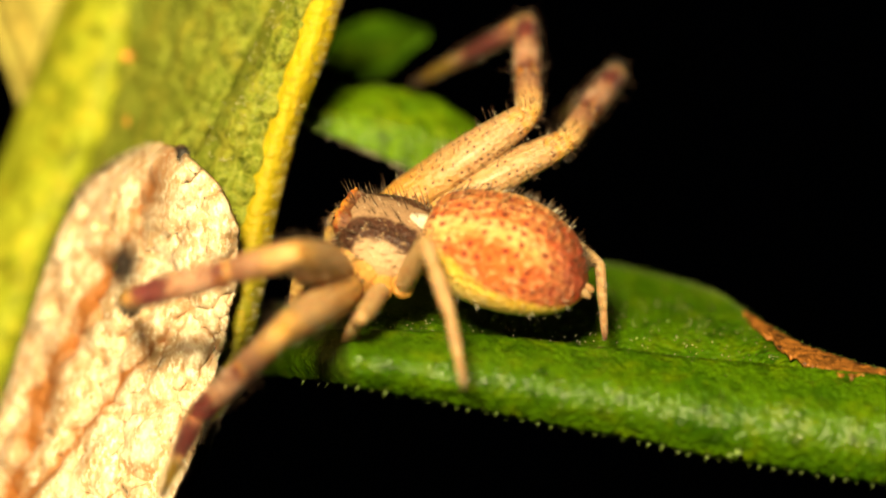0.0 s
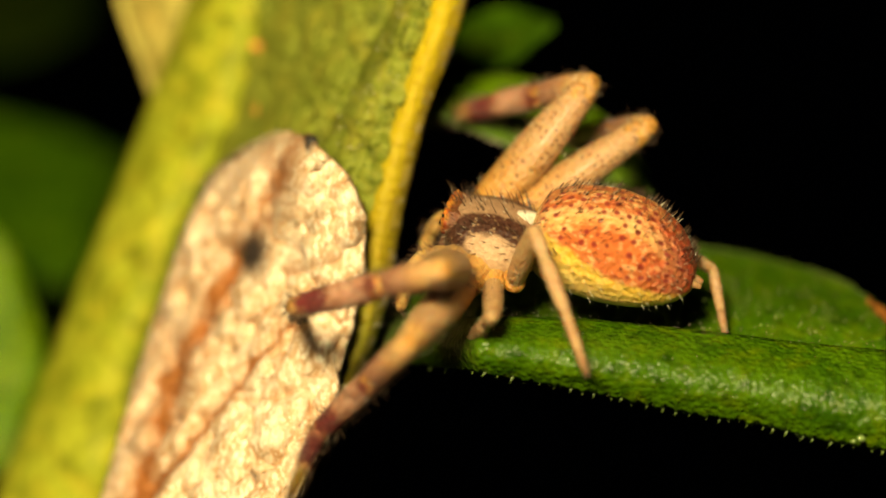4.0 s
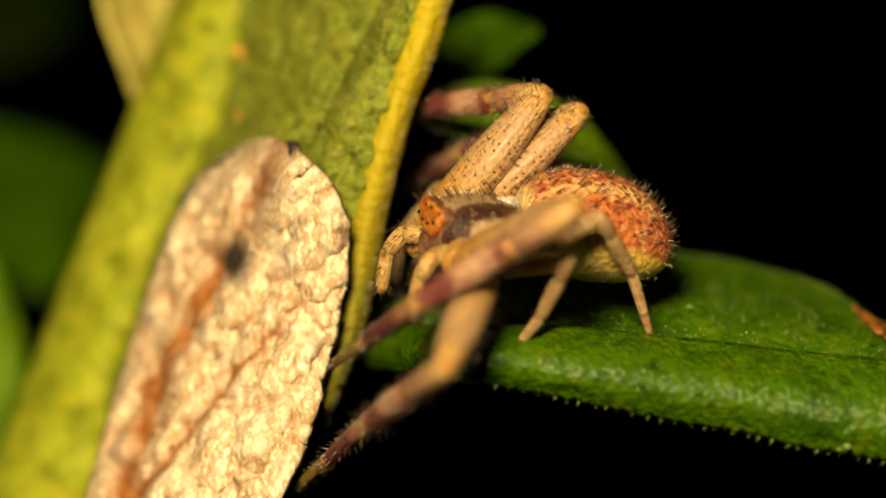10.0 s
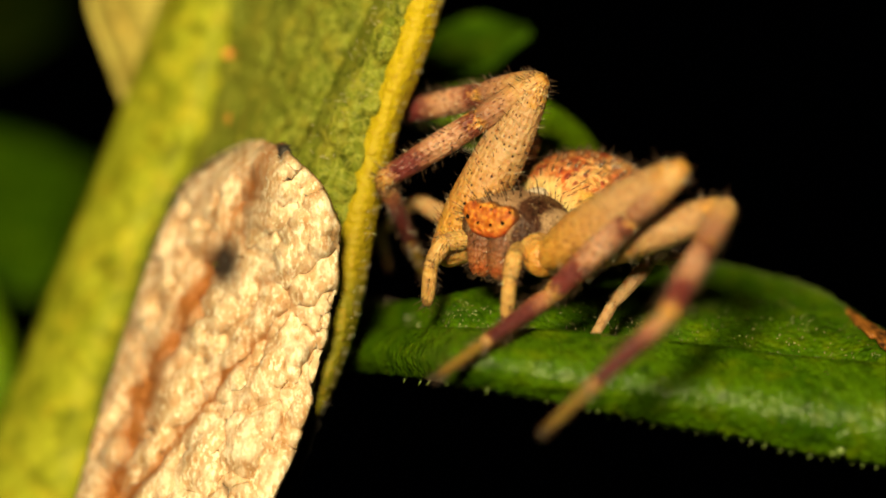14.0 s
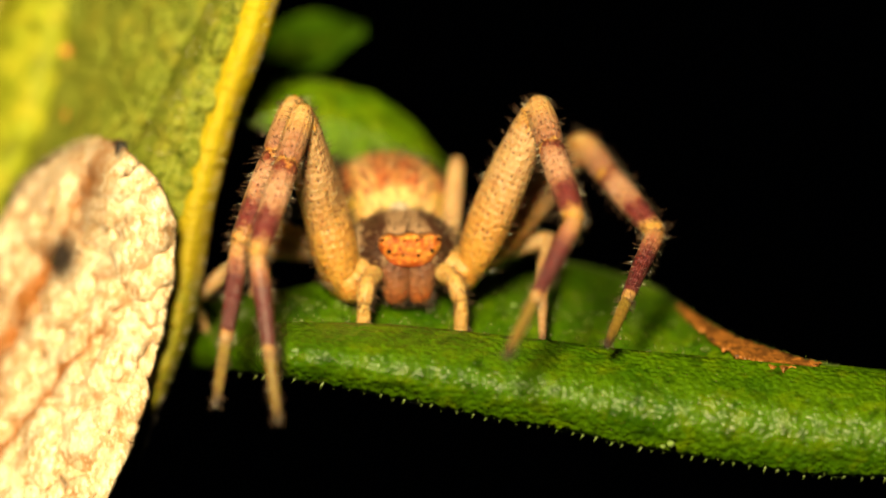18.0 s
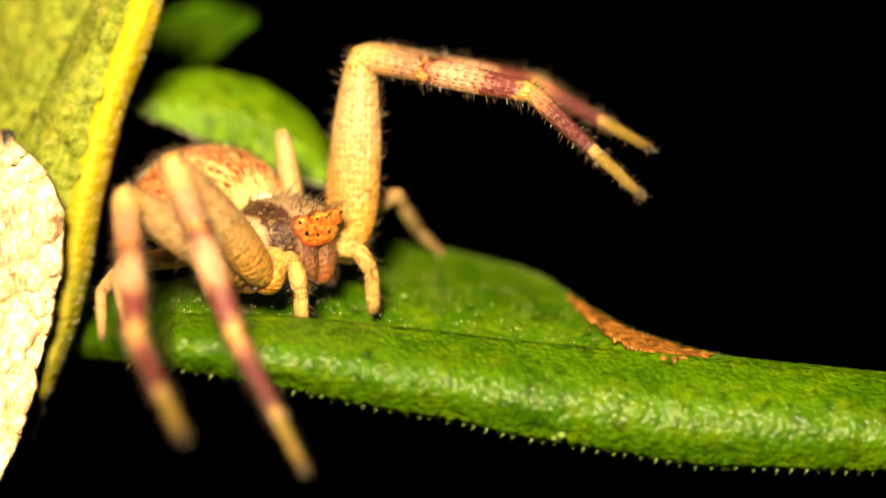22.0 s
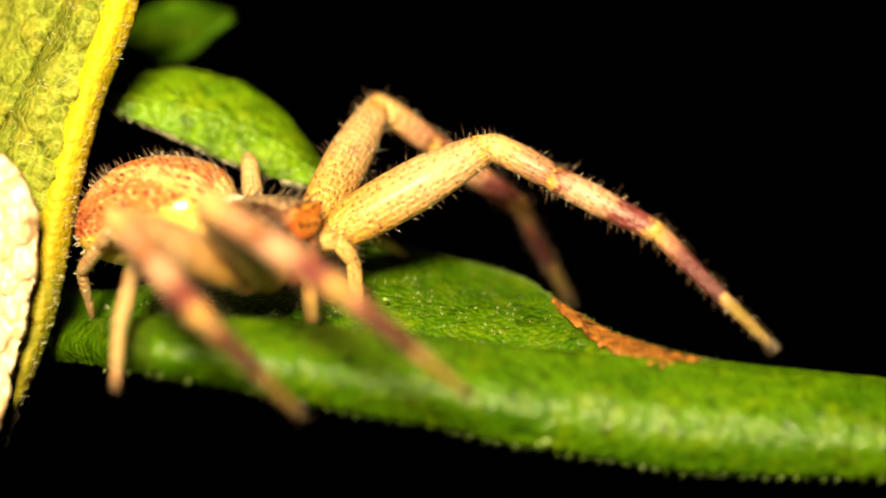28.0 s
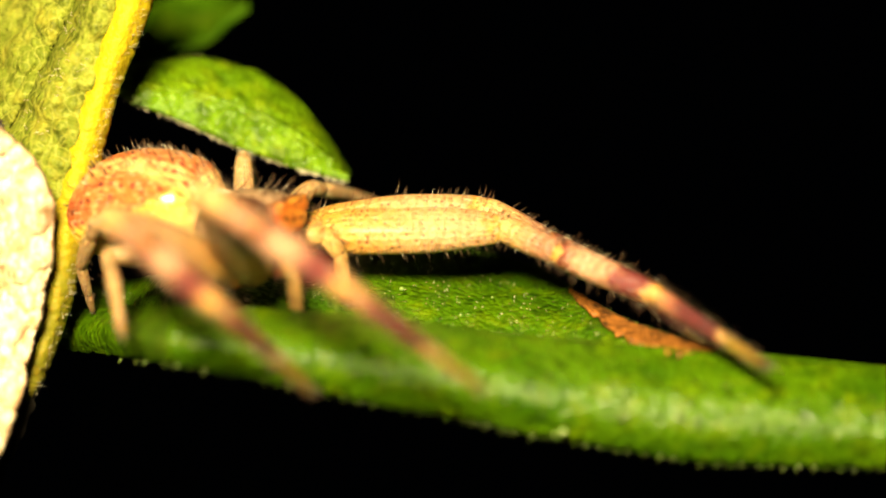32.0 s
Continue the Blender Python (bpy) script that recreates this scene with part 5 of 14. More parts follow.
    walk(legs["L1"]["tibia"], [(0, mm(2.51, 3.81, 1.13, -54, 31.4, 2.7)), (0.5, mm(2.5, 3.83, 1.05, -55.3, 32.5, 1.2)), (1, mm(2.46, 3.87, 0.89, -58.5, 34.4, -2)), (1.5, mm(2.41, 3.9, 0.71, -62.7, 36.4, -5.7)), (2, mm(2.37, 3.9, 0.6, -66.7, 37, -9)), (2.5, mm(2.32, 3.88, 0.57, -69.9, 36.3, -12)), (3, mm(2.27, 3.83, 0.55, -72.8, 35.5, -15.4)), (3.5, mm(2.19, 3.79, 0.54, -75.2, 34.4, -18.5)), (4, mm(2.09, 3.73, 0.54, -77.2, 33.7, -21.3)), (4.5, mm(1.93, 3.67, 0.57, -78.5, 33.8, -22.9)), (5, mm(1.69, 3.56, 0.64, -79.1, 34.8, -23.3)), (5.5, mm(1.42, 3.42, 0.73, -79.4, 36.2, -22.7)), (6, mm(1.17, 3.27, 0.8, -79.9, 37.7, -21.8)), (6.5, mm(0.99, 3.15, 0.85, -80.3, 38.8, -20.8)), (7, mm(0.93, 3.07, 0.89, -81, 39.7, -20.8)), (7.5, mm(1.03, 3.09, 0.89, -83.9, 42.3, -24.2)), (8, mm(1.16, 3.12, 0.87, -88.2, 44.7, -29.3)), (8.5, mm(1.2, 3.13, 0.8, -92.3, 41.8, -36.1)), (9, mm(1.24, 3.15, 0.72, -94.4, 38.4, -41.2)), (9.5, mm(1.3, 3.22, 0.68, -93.1, 38.2, -40.1)), (10, mm(1.4, 3.32, 0.63, -90.8, 38.9, -35.7)), (10.5, mm(1.43, 3.44, 0.58, -88.3, 39.6, -29.7)), (11, mm(1.43, 3.52, 0.51, -87.9, 40.2, -25.9)), (11.5, mm(1.42, 3.48, 0.41, -95.4, 41.3, -34.4)), (12, mm(1.37, 3.42, 0.33, -103.3, 41.1, -43.3)), (12.5, mm(1.34, 3.43, 0.29, -105.3, 41.8, -44.2)), (13, mm(1.4, 3.42, 0.3, -108.2, 42.3, -47.8)), (13.5, mm(1.3, 3.12, 0.57, -152.9, 43.8, -88.3)), (14, mm(1.64, 3.06, 0.73, -142.1, 47.4, -79.3)), (14.5, mm(2.29, 3.21, 0.9, -97.2, 48.3, -39.6)), (15, mm(2.77, 3.48, 1.26, -60.9, 34.7, -6)), (15.5, mm(2.91, 3.53, 1.54, -49.3, 26.2, 3.7)), (16, mm(3.06, 3.28, 1.64, -48.7, 25.2, -3.3)), (16.5, mm(2.97, 3.1, 1.82, -44.5, 24.3, -3.4)), (17, mm(2.8, 2.89, 2.04, -39.3, 23, -1.1)), (17.5, mm(2.71, 2.65, 2.24, -34, 21, 1)), (18, mm(2.8, 2.35, 2.46, -28.2, 17.2, 2.7)), (18.5, mm(2.88, 2.06, 2.61, -22.9, 14.3, 3.5)), (19, mm(2.89, 1.83, 2.66, -18.4, 14.1, 2.9)), (19.5, mm(2.77, 1.76, 2.73, -14.5, 12.2, 5.7)), (20, mm(2.55, 1.74, 2.77, -12.1, 10.8, 7.4)), (20.5, mm(2.28, 1.94, 2.71, -12.5, 10.9, 8.3)), (21, mm(2.1, 2.16, 2.65, -13.6, 10.6, 10.9)), (21.5, mm(2.1, 2.16, 2.73, -13.9, 8.1, 15.8)), (22, mm(2.15, 2.18, 2.83, -13.8, 4.4, 19.7)), (22.5, mm(2.33, 2.22, 2.94, -13.9, -0.7, 17)), (23, mm(2.21, 2.47, 2.91, -13.8, 1.3, 32.4)), (23.5, mm(2.41, 2.33, 3.08, -13.5, -6.3, 24.2)), (24, mm(2.22, 2.5, 3.12, -15.3, -7.8, 37.1)), (24.5, mm(2.27, 2.45, 3.02, -12.8, -2.5, 35.5)), (25, mm(2.44, 2.49, 2.94, -12, 0.7, 33.6)), (25.5, mm(2.88, 2.41, 2.88, -12.4, 1.6, 19.9)), (26, mm(3.38, 2.26, 2.77, -15, 0.9, 3.4)), (26.5, mm(3.77, 2.25, 2.6, -18.5, 1.8, -3.7)), (27, mm(4.28, 2.45, 2.13, -22, 9.3, -2.1)), (27.5, mm(4.85, 2.72, 1.32, -22.5, 20.4, 4.3)), (28, mm(5.21, 2.84, 0.63, -22, 26, 8.1)), (28.5, mm(5.51, 2.62, 0.06, -28.4, 27.3, 2.5)), (29, mm(5.57, 2.58, -0.3, -37.5, 27.2, -4.4)), (29.5, mm(5.61, 2.49, -0.34, -43.6, 23.6, -9.1)), (30, mm(5.66, 2.45, -0.46, -46.6, 20.3, -10.3)), (30.5, mm(5.71, 2.47, -0.63, -48.1, 18.5, -8.3)), (31, mm(5.74, 2.5, -0.82, -49.5, 17.4, -5.2)), (31.5, mm(5.74, 2.47, -0.81, -52.5, 16, -6.8)), (32, mm(5.73, 2.44, -0.75, -55, 15.4, -9.1))])
    walk(legs["L1"]["metatarsus"], [(0, mm(4.37, 3.9, -0, -105.7, 38.9, -73.5)), (0.5, mm(4.34, 3.87, -0.12, -106.5, 38.6, -74.3)), (1, mm(4.25, 3.81, -0.34, -108.3, 38.2, -75.4)), (1.5, mm(4.15, 3.73, -0.58, -110.7, 37.6, -77.1)), (2, mm(4.08, 3.63, -0.7, -112.9, 36.9, -79)), (2.5, mm(4.04, 3.51, -0.72, -114.3, 35.6, -80.8)), (3, mm(3.98, 3.36, -0.72, -114.8, 33.4, -82.4)), (3.5, mm(3.89, 3.21, -0.69, -114.3, 31.6, -83.1)), (4, mm(3.77, 3.08, -0.67, -113.3, 30.8, -83)), (4.5, mm(3.6, 2.96, -0.64, -112.1, 31.1, -81.4)), (5, mm(3.33, 2.86, -0.6, -110.3, 31.5, -77.6)), (5.5, mm(3.03, 2.75, -0.56, -108.8, 31.9, -73.1)), (6, mm(2.77, 2.63, -0.53, -108, 32.1, -69.3)), (6.5, mm(2.58, 2.54, -0.51, -108.4, 32.3, -67.2)), (7, mm(2.5, 2.48, -0.5, -109.8, 32.7, -67.7)), (7.5, mm(2.49, 2.43, -0.57, -113.2, 33.5, -71)), (8, mm(2.51, 2.37, -0.66, -116.5, 34.5, -73.7)), (8.5, mm(2.51, 2.18, -0.65, -115.2, 36.3, -72.2)), (9, mm(2.52, 2.03, -0.63, -112.3, 37.8, -70.1)), (9.5, mm(2.61, 2.12, -0.67, -112.4, 37.7, -71.6)), (10, mm(2.77, 2.34, -0.73, -114.5, 36.7, -75.2)), (10.5, mm(2.89, 2.61, -0.81, -116.8, 35.4, -77.5)), (11, mm(2.92, 2.79, -0.89, -118.5, 34.1, -77.5)), (11.5, mm(2.77, 2.56, -1.02, -120.2, 32.6, -77.2)), (12, mm(2.56, 2.3, -1.1, -121.2, 31.3, -74.9)), (12.5, mm(2.5, 2.3, -1.16, -90, 29.9, -20.7)), (13, mm(2.48, 2.23, -1.17, -60.8, 11.3, 21)), (13.5, mm(1.35, 1.55, -0.93, -90.7, 24.4, -9.5)), (14, mm(1.92, 1.61, -0.88, -80.6, 22.8, -8.3)), (14.5, mm(3.4, 2.28, -0.73, -75.3, 19.6, -16.5)), (15, mm(4.55, 3.29, 0.03, -78.3, 24.3, -29.6)), (15.5, mm(4.86, 3.66, 0.58, -72.6, 28.4, -30.2)), (16, mm(5.03, 3.17, 0.72, -71.2, 31.5, -36.4)), (16.5, mm(4.95, 2.98, 0.93, -66.5, 33, -37.1)), (17, mm(4.8, 2.85, 1.18, -61.7, 32.6, -37.1)), (17.5, mm(4.74, 2.69, 1.46, -57.2, 32.5, -36.9)), (18, mm(4.87, 2.45, 1.81, -52.8, 35.1, -36.8)), (18.5, mm(4.99, 2.19, 2.07, -47, 36.1, -35.3)), (19, mm(4.99, 1.94, 2.13, -38.6, 33.7, -30.8)), (19.5, mm(4.89, 1.97, 2.27, -35.8, 35.9, -29.8)), (20, mm(4.67, 2.01, 2.36, -31.6, 37.4, -25.5)), (20.5, mm(4.39, 2.25, 2.3, -26.2, 34.5, -17.4)), (21, mm(4.2, 2.56, 2.25, -23, 31.3, -9.8)), (21.5, mm(4.17, 2.75, 2.42, -21.5, 30, -4.4)), (22, mm(4.19, 2.91, 2.67, -19.3, 28.3, 1.9)), (22.5, mm(4.42, 2.85, 2.97, -19.1, 25, 4)), (23, mm(4.05, 3.64, 2.87, -18.1, 18, 7)), (23.5, mm(4.39, 3.22, 3.32, -14.2, 10.8, 16.8)), (24, mm(3.94, 3.8, 3.42, -13.5, 6.1, 14.4)), (24.5, mm(4.04, 3.72, 3.11, -12.8, 1.6, 9.2)), (25, mm(4.25, 3.7, 2.91, -13.6, 3.3, 5.9)), (25.5, mm(4.92, 3.15, 2.82, -16.7, 7.1, -2.5)), (26, mm(5.55, 2.39, 2.74, -20.8, 12.2, -8.5)), (26.5, mm(5.94, 2.11, 2.53, -24, 17.9, -11.8)), (27, mm(6.43, 2.37, 1.77, -27.1, 27.8, -12.1)), (27.5, mm(6.88, 2.87, 0.56, -30, 37.3, -11.8)), (28, mm(7.14, 3.11, -0.32, -31.6, 38, -10.6)), (28.5, mm(7.45, 2.7, -0.93, -42.9, 26.5, -24.9)), (29, mm(7.5, 2.43, -1.29, -51.4, 18.3, -33.2)), (29.5, mm(7.58, 2.18, -1.21, -49.3, 20, -22.1)), (30, mm(7.67, 2.09, -1.21, -49.8, 22.2, -16.9)), (30.5, mm(7.75, 2.17, -1.32, -53.2, 19.2, -20)), (31, mm(7.81, 2.31, -1.47, -56.7, 15.9, -23.2)), (31.5, mm(7.82, 2.23, -1.41, -59.9, 15.1, -25.4)), (32, mm(7.8, 2.11, -1.33, -62.3, 15.1, -27))])
    walk(legs["L1"]["tarsus"], [(0, mm(4.77, 2.53, -1.15, -105.7, 38.9, -73.5)), (0.5, mm(4.72, 2.49, -1.26, -106.5, 38.6, -74.3)), (1, mm(4.61, 2.42, -1.48, -108.3, 38.2, -75.4)), (1.5, mm(4.48, 2.32, -1.7, -110.7, 37.6, -77.1)), (2, mm(4.36, 2.19, -1.8, -112.9, 36.9, -79)), (2.5, mm(4.28, 2.04, -1.79, -114.3, 35.6, -80.8)), (3, mm(4.18, 1.85, -1.73, -114.8, 33.4, -82.4)), (3.5, mm(4.08, 1.67, -1.65, -114.3, 31.6, -83.1)), (4, mm(3.97, 1.52, -1.61, -113.3, 30.8, -83)), (4.5, mm(3.83, 1.42, -1.59, -112.1, 31.1, -81.4)), (5, mm(3.66, 1.33, -1.56, -110.3, 31.5, -77.6)), (5.5, mm(3.49, 1.26, -1.52, -108.8, 31.9, -73.1)), (6, mm(3.32, 1.18, -1.5, -108, 32.1, -69.3)), (6.5, mm(3.18, 1.12, -1.49, -108.4, 32.3, -67.2)), (7, mm(3.08, 1.05, -1.49, -109.8, 32.7, -67.7)), (7.5, mm(2.99, 0.99, -1.58, -113.2, 33.5, -71)), (8, mm(2.93, 0.92, -1.7, -116.5, 34.5, -73.7)), (8.5, mm(2.96, 0.77, -1.73, -115.2, 36.3, -72.2)), (9, mm(3.01, 0.67, -1.75, -112.3, 37.8, -70.1)), (9.5, mm(3.07, 0.75, -1.79, -112.4, 37.7, -71.6)), (10, mm(3.15, 0.92, -1.83, -114.5, 36.7, -75.2)), (10.5, mm(3.21, 1.15, -1.87, -116.8, 35.4, -77.5)), (11, mm(3.25, 1.31, -1.92, -118.5, 34.1, -77.5)), (11.5, mm(3.11, 1.05, -2.01, -120.2, 32.6, -77.2)), (12, mm(2.97, 0.79, -2.05, -121.2, 31.3, -74.9)), (12.5, mm(3.99, 1.74, -2.07, -90, 29.9, -20.7)), (13, mm(4.16, 2.87, -1.53, -60.8, 11.3, 21)), (13.5, mm(2.99, 1.27, -1.69, -90.7, 24.4, -9.5)), (14, mm(3.59, 1.37, -1.58, -80.6, 22.8, -8.3)), (14.5, mm(5.06, 1.79, -1.34, -75.3, 19.6, -16.5)), (15, mm(6, 2.47, -0.73, -78.3, 24.3, -29.6)), (15.5, mm(6.25, 2.85, -0.29, -72.6, 28.4, -30.2)), (16, mm(6.28, 2.25, -0.24, -71.2, 31.5, -36.4)), (16.5, mm(6.17, 2.05, -0.07, -66.5, 33, -37.1)), (17, mm(6.03, 1.92, 0.2, -61.7, 32.6, -37.1)), (17.5, mm(5.98, 1.76, 0.47, -57.2, 32.5, -36.9)), (18, mm(6.07, 1.55, 0.76, -52.8, 35.1, -36.8)), (18.5, mm(6.2, 1.34, 0.99, -47, 36.1, -35.3)), (19, mm(6.3, 1.16, 1.12, -38.6, 33.7, -30.8)), (19.5, mm(6.17, 1.23, 1.2, -35.8, 35.9, -29.8)), (20, mm(5.98, 1.38, 1.25, -31.6, 37.4, -25.5)), (20.5, mm(5.83, 1.8, 1.26, -26.2, 34.5, -17.4)), (21, mm(5.74, 2.29, 1.3, -23, 31.3, -9.8)), (21.5, mm(5.75, 2.63, 1.51, -21.5, 30, -4.4)), (22, mm(5.81, 2.96, 1.8, -19.3, 28.3, 1.9)), (22.5, mm(6.07, 2.97, 2.2, -19.1, 25, 4)), (23, mm(5.77, 3.85, 2.3, -18.1, 18, 7)), (23.5, mm(6.11, 3.74, 2.98, -14.2, 10.8, 16.8)), (24, mm(5.7, 4.25, 3.23, -13.5, 6.1, 14.4)), (24.5, mm(5.84, 4.01, 3.06, -12.8, 1.6, 9.2)), (25, mm(6.07, 3.88, 2.81, -13.6, 3.3, 5.9)), (25.5, mm(6.74, 3.07, 2.59, -16.7, 7.1, -2.5)), (26, mm(7.32, 2.13, 2.35, -20.8, 12.2, -8.5)), (26.5, mm(7.65, 1.75, 1.97, -24, 17.9, -11.8)), (27, mm(8.01, 2.03, 0.92, -27.1, 27.8, -12.1)), (27.5, mm(8.31, 2.57, -0.55, -30, 37.3, -11.8)), (28, mm(8.56, 2.85, -1.45, -31.6, 38, -10.6)), (28.5, mm(8.93, 2.01, -1.75, -42.9, 26.5, -24.9)), (29, mm(8.95, 1.48, -1.87, -51.4, 18.3, -33.2)), (29.5, mm(9.17, 1.53, -1.84, -49.3, 20, -22.1)), (30, mm(9.29, 1.59, -1.9, -49.8, 22.2, -16.9)), (30.5, mm(9.37, 1.58, -1.92, -53.2, 19.2, -20)), (31, mm(9.43, 1.61, -1.97, -56.7, 15.9, -23.2)), (31.5, mm(9.41, 1.47, -1.89, -59.9, 15.1, -25.4)), (32, mm(9.38, 1.31, -1.81, -62.3, 15.1, -27))])
    walk(legs["L2"]["femur"], [(0, mm(1.12, 1.25, -0.41, -34.1, -18.1, 85.9)), (0.5, mm(1.12, 1.25, -0.41, -34, -17.2, 85.7)), (1, mm(1.12, 1.25, -0.41, -33.7, -15.1, 85.4)), (1.5, mm(1.12, 1.25, -0.41, -33.4, -12.5, 85)), (2, mm(1.12, 1.25, -0.41, -33.1, -10.5, 84.7)), (2.5, mm(1.12, 1.25, -0.41, -32.7, -9.3, 84.7)), (3, mm(1.12, 1.25, -0.41, -32.4, -8.3, 84.7)), (3.5, mm(1.12, 1.25, -0.41, -32.2, -7.3, 84.7)), (4, mm(1.12, 1.25, -0.41, -31.9, -6.3, 84.6)), (4.5, mm(1.12, 1.25, -0.41, -31.9, -5.1, 84.2)), (5, mm(1.12, 1.25, -0.41, -31.8, -3.9, 83.2)), (5.5, mm(1.12, 1.25, -0.41, -31.9, -2.7, 81.9)), (6, mm(1.12, 1.25, -0.41, -31.9, -1.5, 80.1)), (6.5, mm(1.12, 1.25, -0.41, -32.1, -0.5, 78.6)), (7, mm(1.12, 1.25, -0.41, -32.3, 0.7, 77.1)), (7.5, mm(1.12, 1.25, -0.41, -32, 1.5, 75.8)), (8, mm(1.12, 1.25, -0.41, -31.6, 2.5, 74.1)), (8.5, mm(1.12, 1.25, -0.41, -32.6, 4.7, 68.1)), (9, mm(1.12, 1.25, -0.41, -34.6, 7.6, 62.8)), (9.5, mm(1.12, 1.25, -0.41, -35.4, 11, 61.6)), (10, mm(1.12, 1.25, -0.41, -35.3, 15, 60.5)), (10.5, mm(1.12, 1.25, -0.41, -34.6, 18.1, 61)), (11, mm(1.12, 1.25, -0.41, -33.9, 18.9, 63.4)), (11.5, mm(1.12, 1.25, -0.41, -33.8, 13.8, 70.7)), (12, mm(1.12, 1.25, -0.41, -35.3, 5.2, 80.6)), (12.5, mm(1.12, 1.25, -0.41, -40.9, -3.9, 91.2)), (13, mm(1.12, 1.25, -0.41, -49.8, -13, 97)), (13.5, mm(1.12, 1.25, -0.41, -54, -19, 92.5)), (14, mm(1.12, 1.25, -0.41, -59.8, -23.2, 97.9)), (14.5, mm(1.12, 1.25, -0.41, -72, -27.1, 118.1)), (15, mm(1.12, 1.25, -0.41, -84.2, -26.4, 139.5)), (15.5, mm(1.12, 1.25, -0.41, -87.7, -25.3, 147.9)), (16, mm(1.12, 1.25, -0.41, -83.6, -25.9, 137.7)), (16.5, mm(1.12, 1.25, -0.41, -82.7, -26.7, 131.4)), (17, mm(1.12, 1.25, -0.41, -83.4, -27.2, 126.2)), (17.5, mm(1.12, 1.25, -0.41, -85.4, -27.9, 124)), (18, mm(1.12, 1.25, -0.41, -89.9, -29.8, 128.7)), (18.5, mm(1.12, 1.25, -0.41, -93.9, -33.1, 134.9)), (19, mm(1.12, 1.25, -0.41, -87.1, -47.9, 125.2)), (19.5, mm(1.12, 1.25, -0.41, -90.6, -47.3, 130.3)), (20, mm(1.12, 1.25, -0.41, -94.2, -46.1, 134.5)), (20.5, mm(1.12, 1.25, -0.41, -84.3, -49.6, 130)), (21, mm(1.12, 1.25, -0.41, -65.8, -55.4, 121.5)), (21.5, mm(1.12, 1.25, -0.41, -55.7, -65.5, 117.5)), (22, mm(1.12, 1.25, -0.41, -46.2, -74, 110)), (22.5, mm(1.12, 1.25, -0.41, -32.1, -74.2, 96.8)), (23, mm(1.12, 1.25, -0.41, -20.7, -73.2, 87.1)), (23.5, mm(1.12, 1.25, -0.41, -5.5, -72, 76.8)), (24, mm(1.12, 1.25, -0.41, 6.2, -70.5, 72.5)), (24.5, mm(1.12, 1.25, -0.41, -15.6, -52.4, 99.4)), (25, mm(1.12, 1.25, -0.41, -17.8, -50, 102.5)), (25.5, mm(1.12, 1.25, -0.41, -19.7, -48.7, 104.6)), (26, mm(1.12, 1.25, -0.41, -21.3, -47.5, 106.1)), (26.5, mm(1.12, 1.25, -0.41, -21.6, -45.9, 106.1)), (27, mm(1.12, 1.25, -0.41, -19.8, -43, 101.9)), (27.5, mm(1.12, 1.25, -0.41, -18.9, -39, 95.3)), (28, mm(1.12, 1.25, -0.41, -18.2, -34.4, 87.7)), (28.5, mm(1.12, 1.25, -0.41, -10.9, -23, 71.8)), (29, mm(1.12, 1.25, -0.41, -4.1, -11.8, 64.2)), (29.5, mm(1.12, 1.25, -0.41, -0.1, -14.3, 60.6)), (30, mm(1.12, 1.25, -0.41, 4.3, -13.7, 52.9)), (30.5, mm(1.12, 1.25, -0.41, 10.1, -10.3, 42.3)), (31, mm(1.12, 1.25, -0.41, 17.4, -6.6, 27.7)), (31.5, mm(1.12, 1.25, -0.41, 22.6, -4.4, 27.5)), (32, mm(1.12, 1.25, -0.41, 27, -4.6, 27.7))])
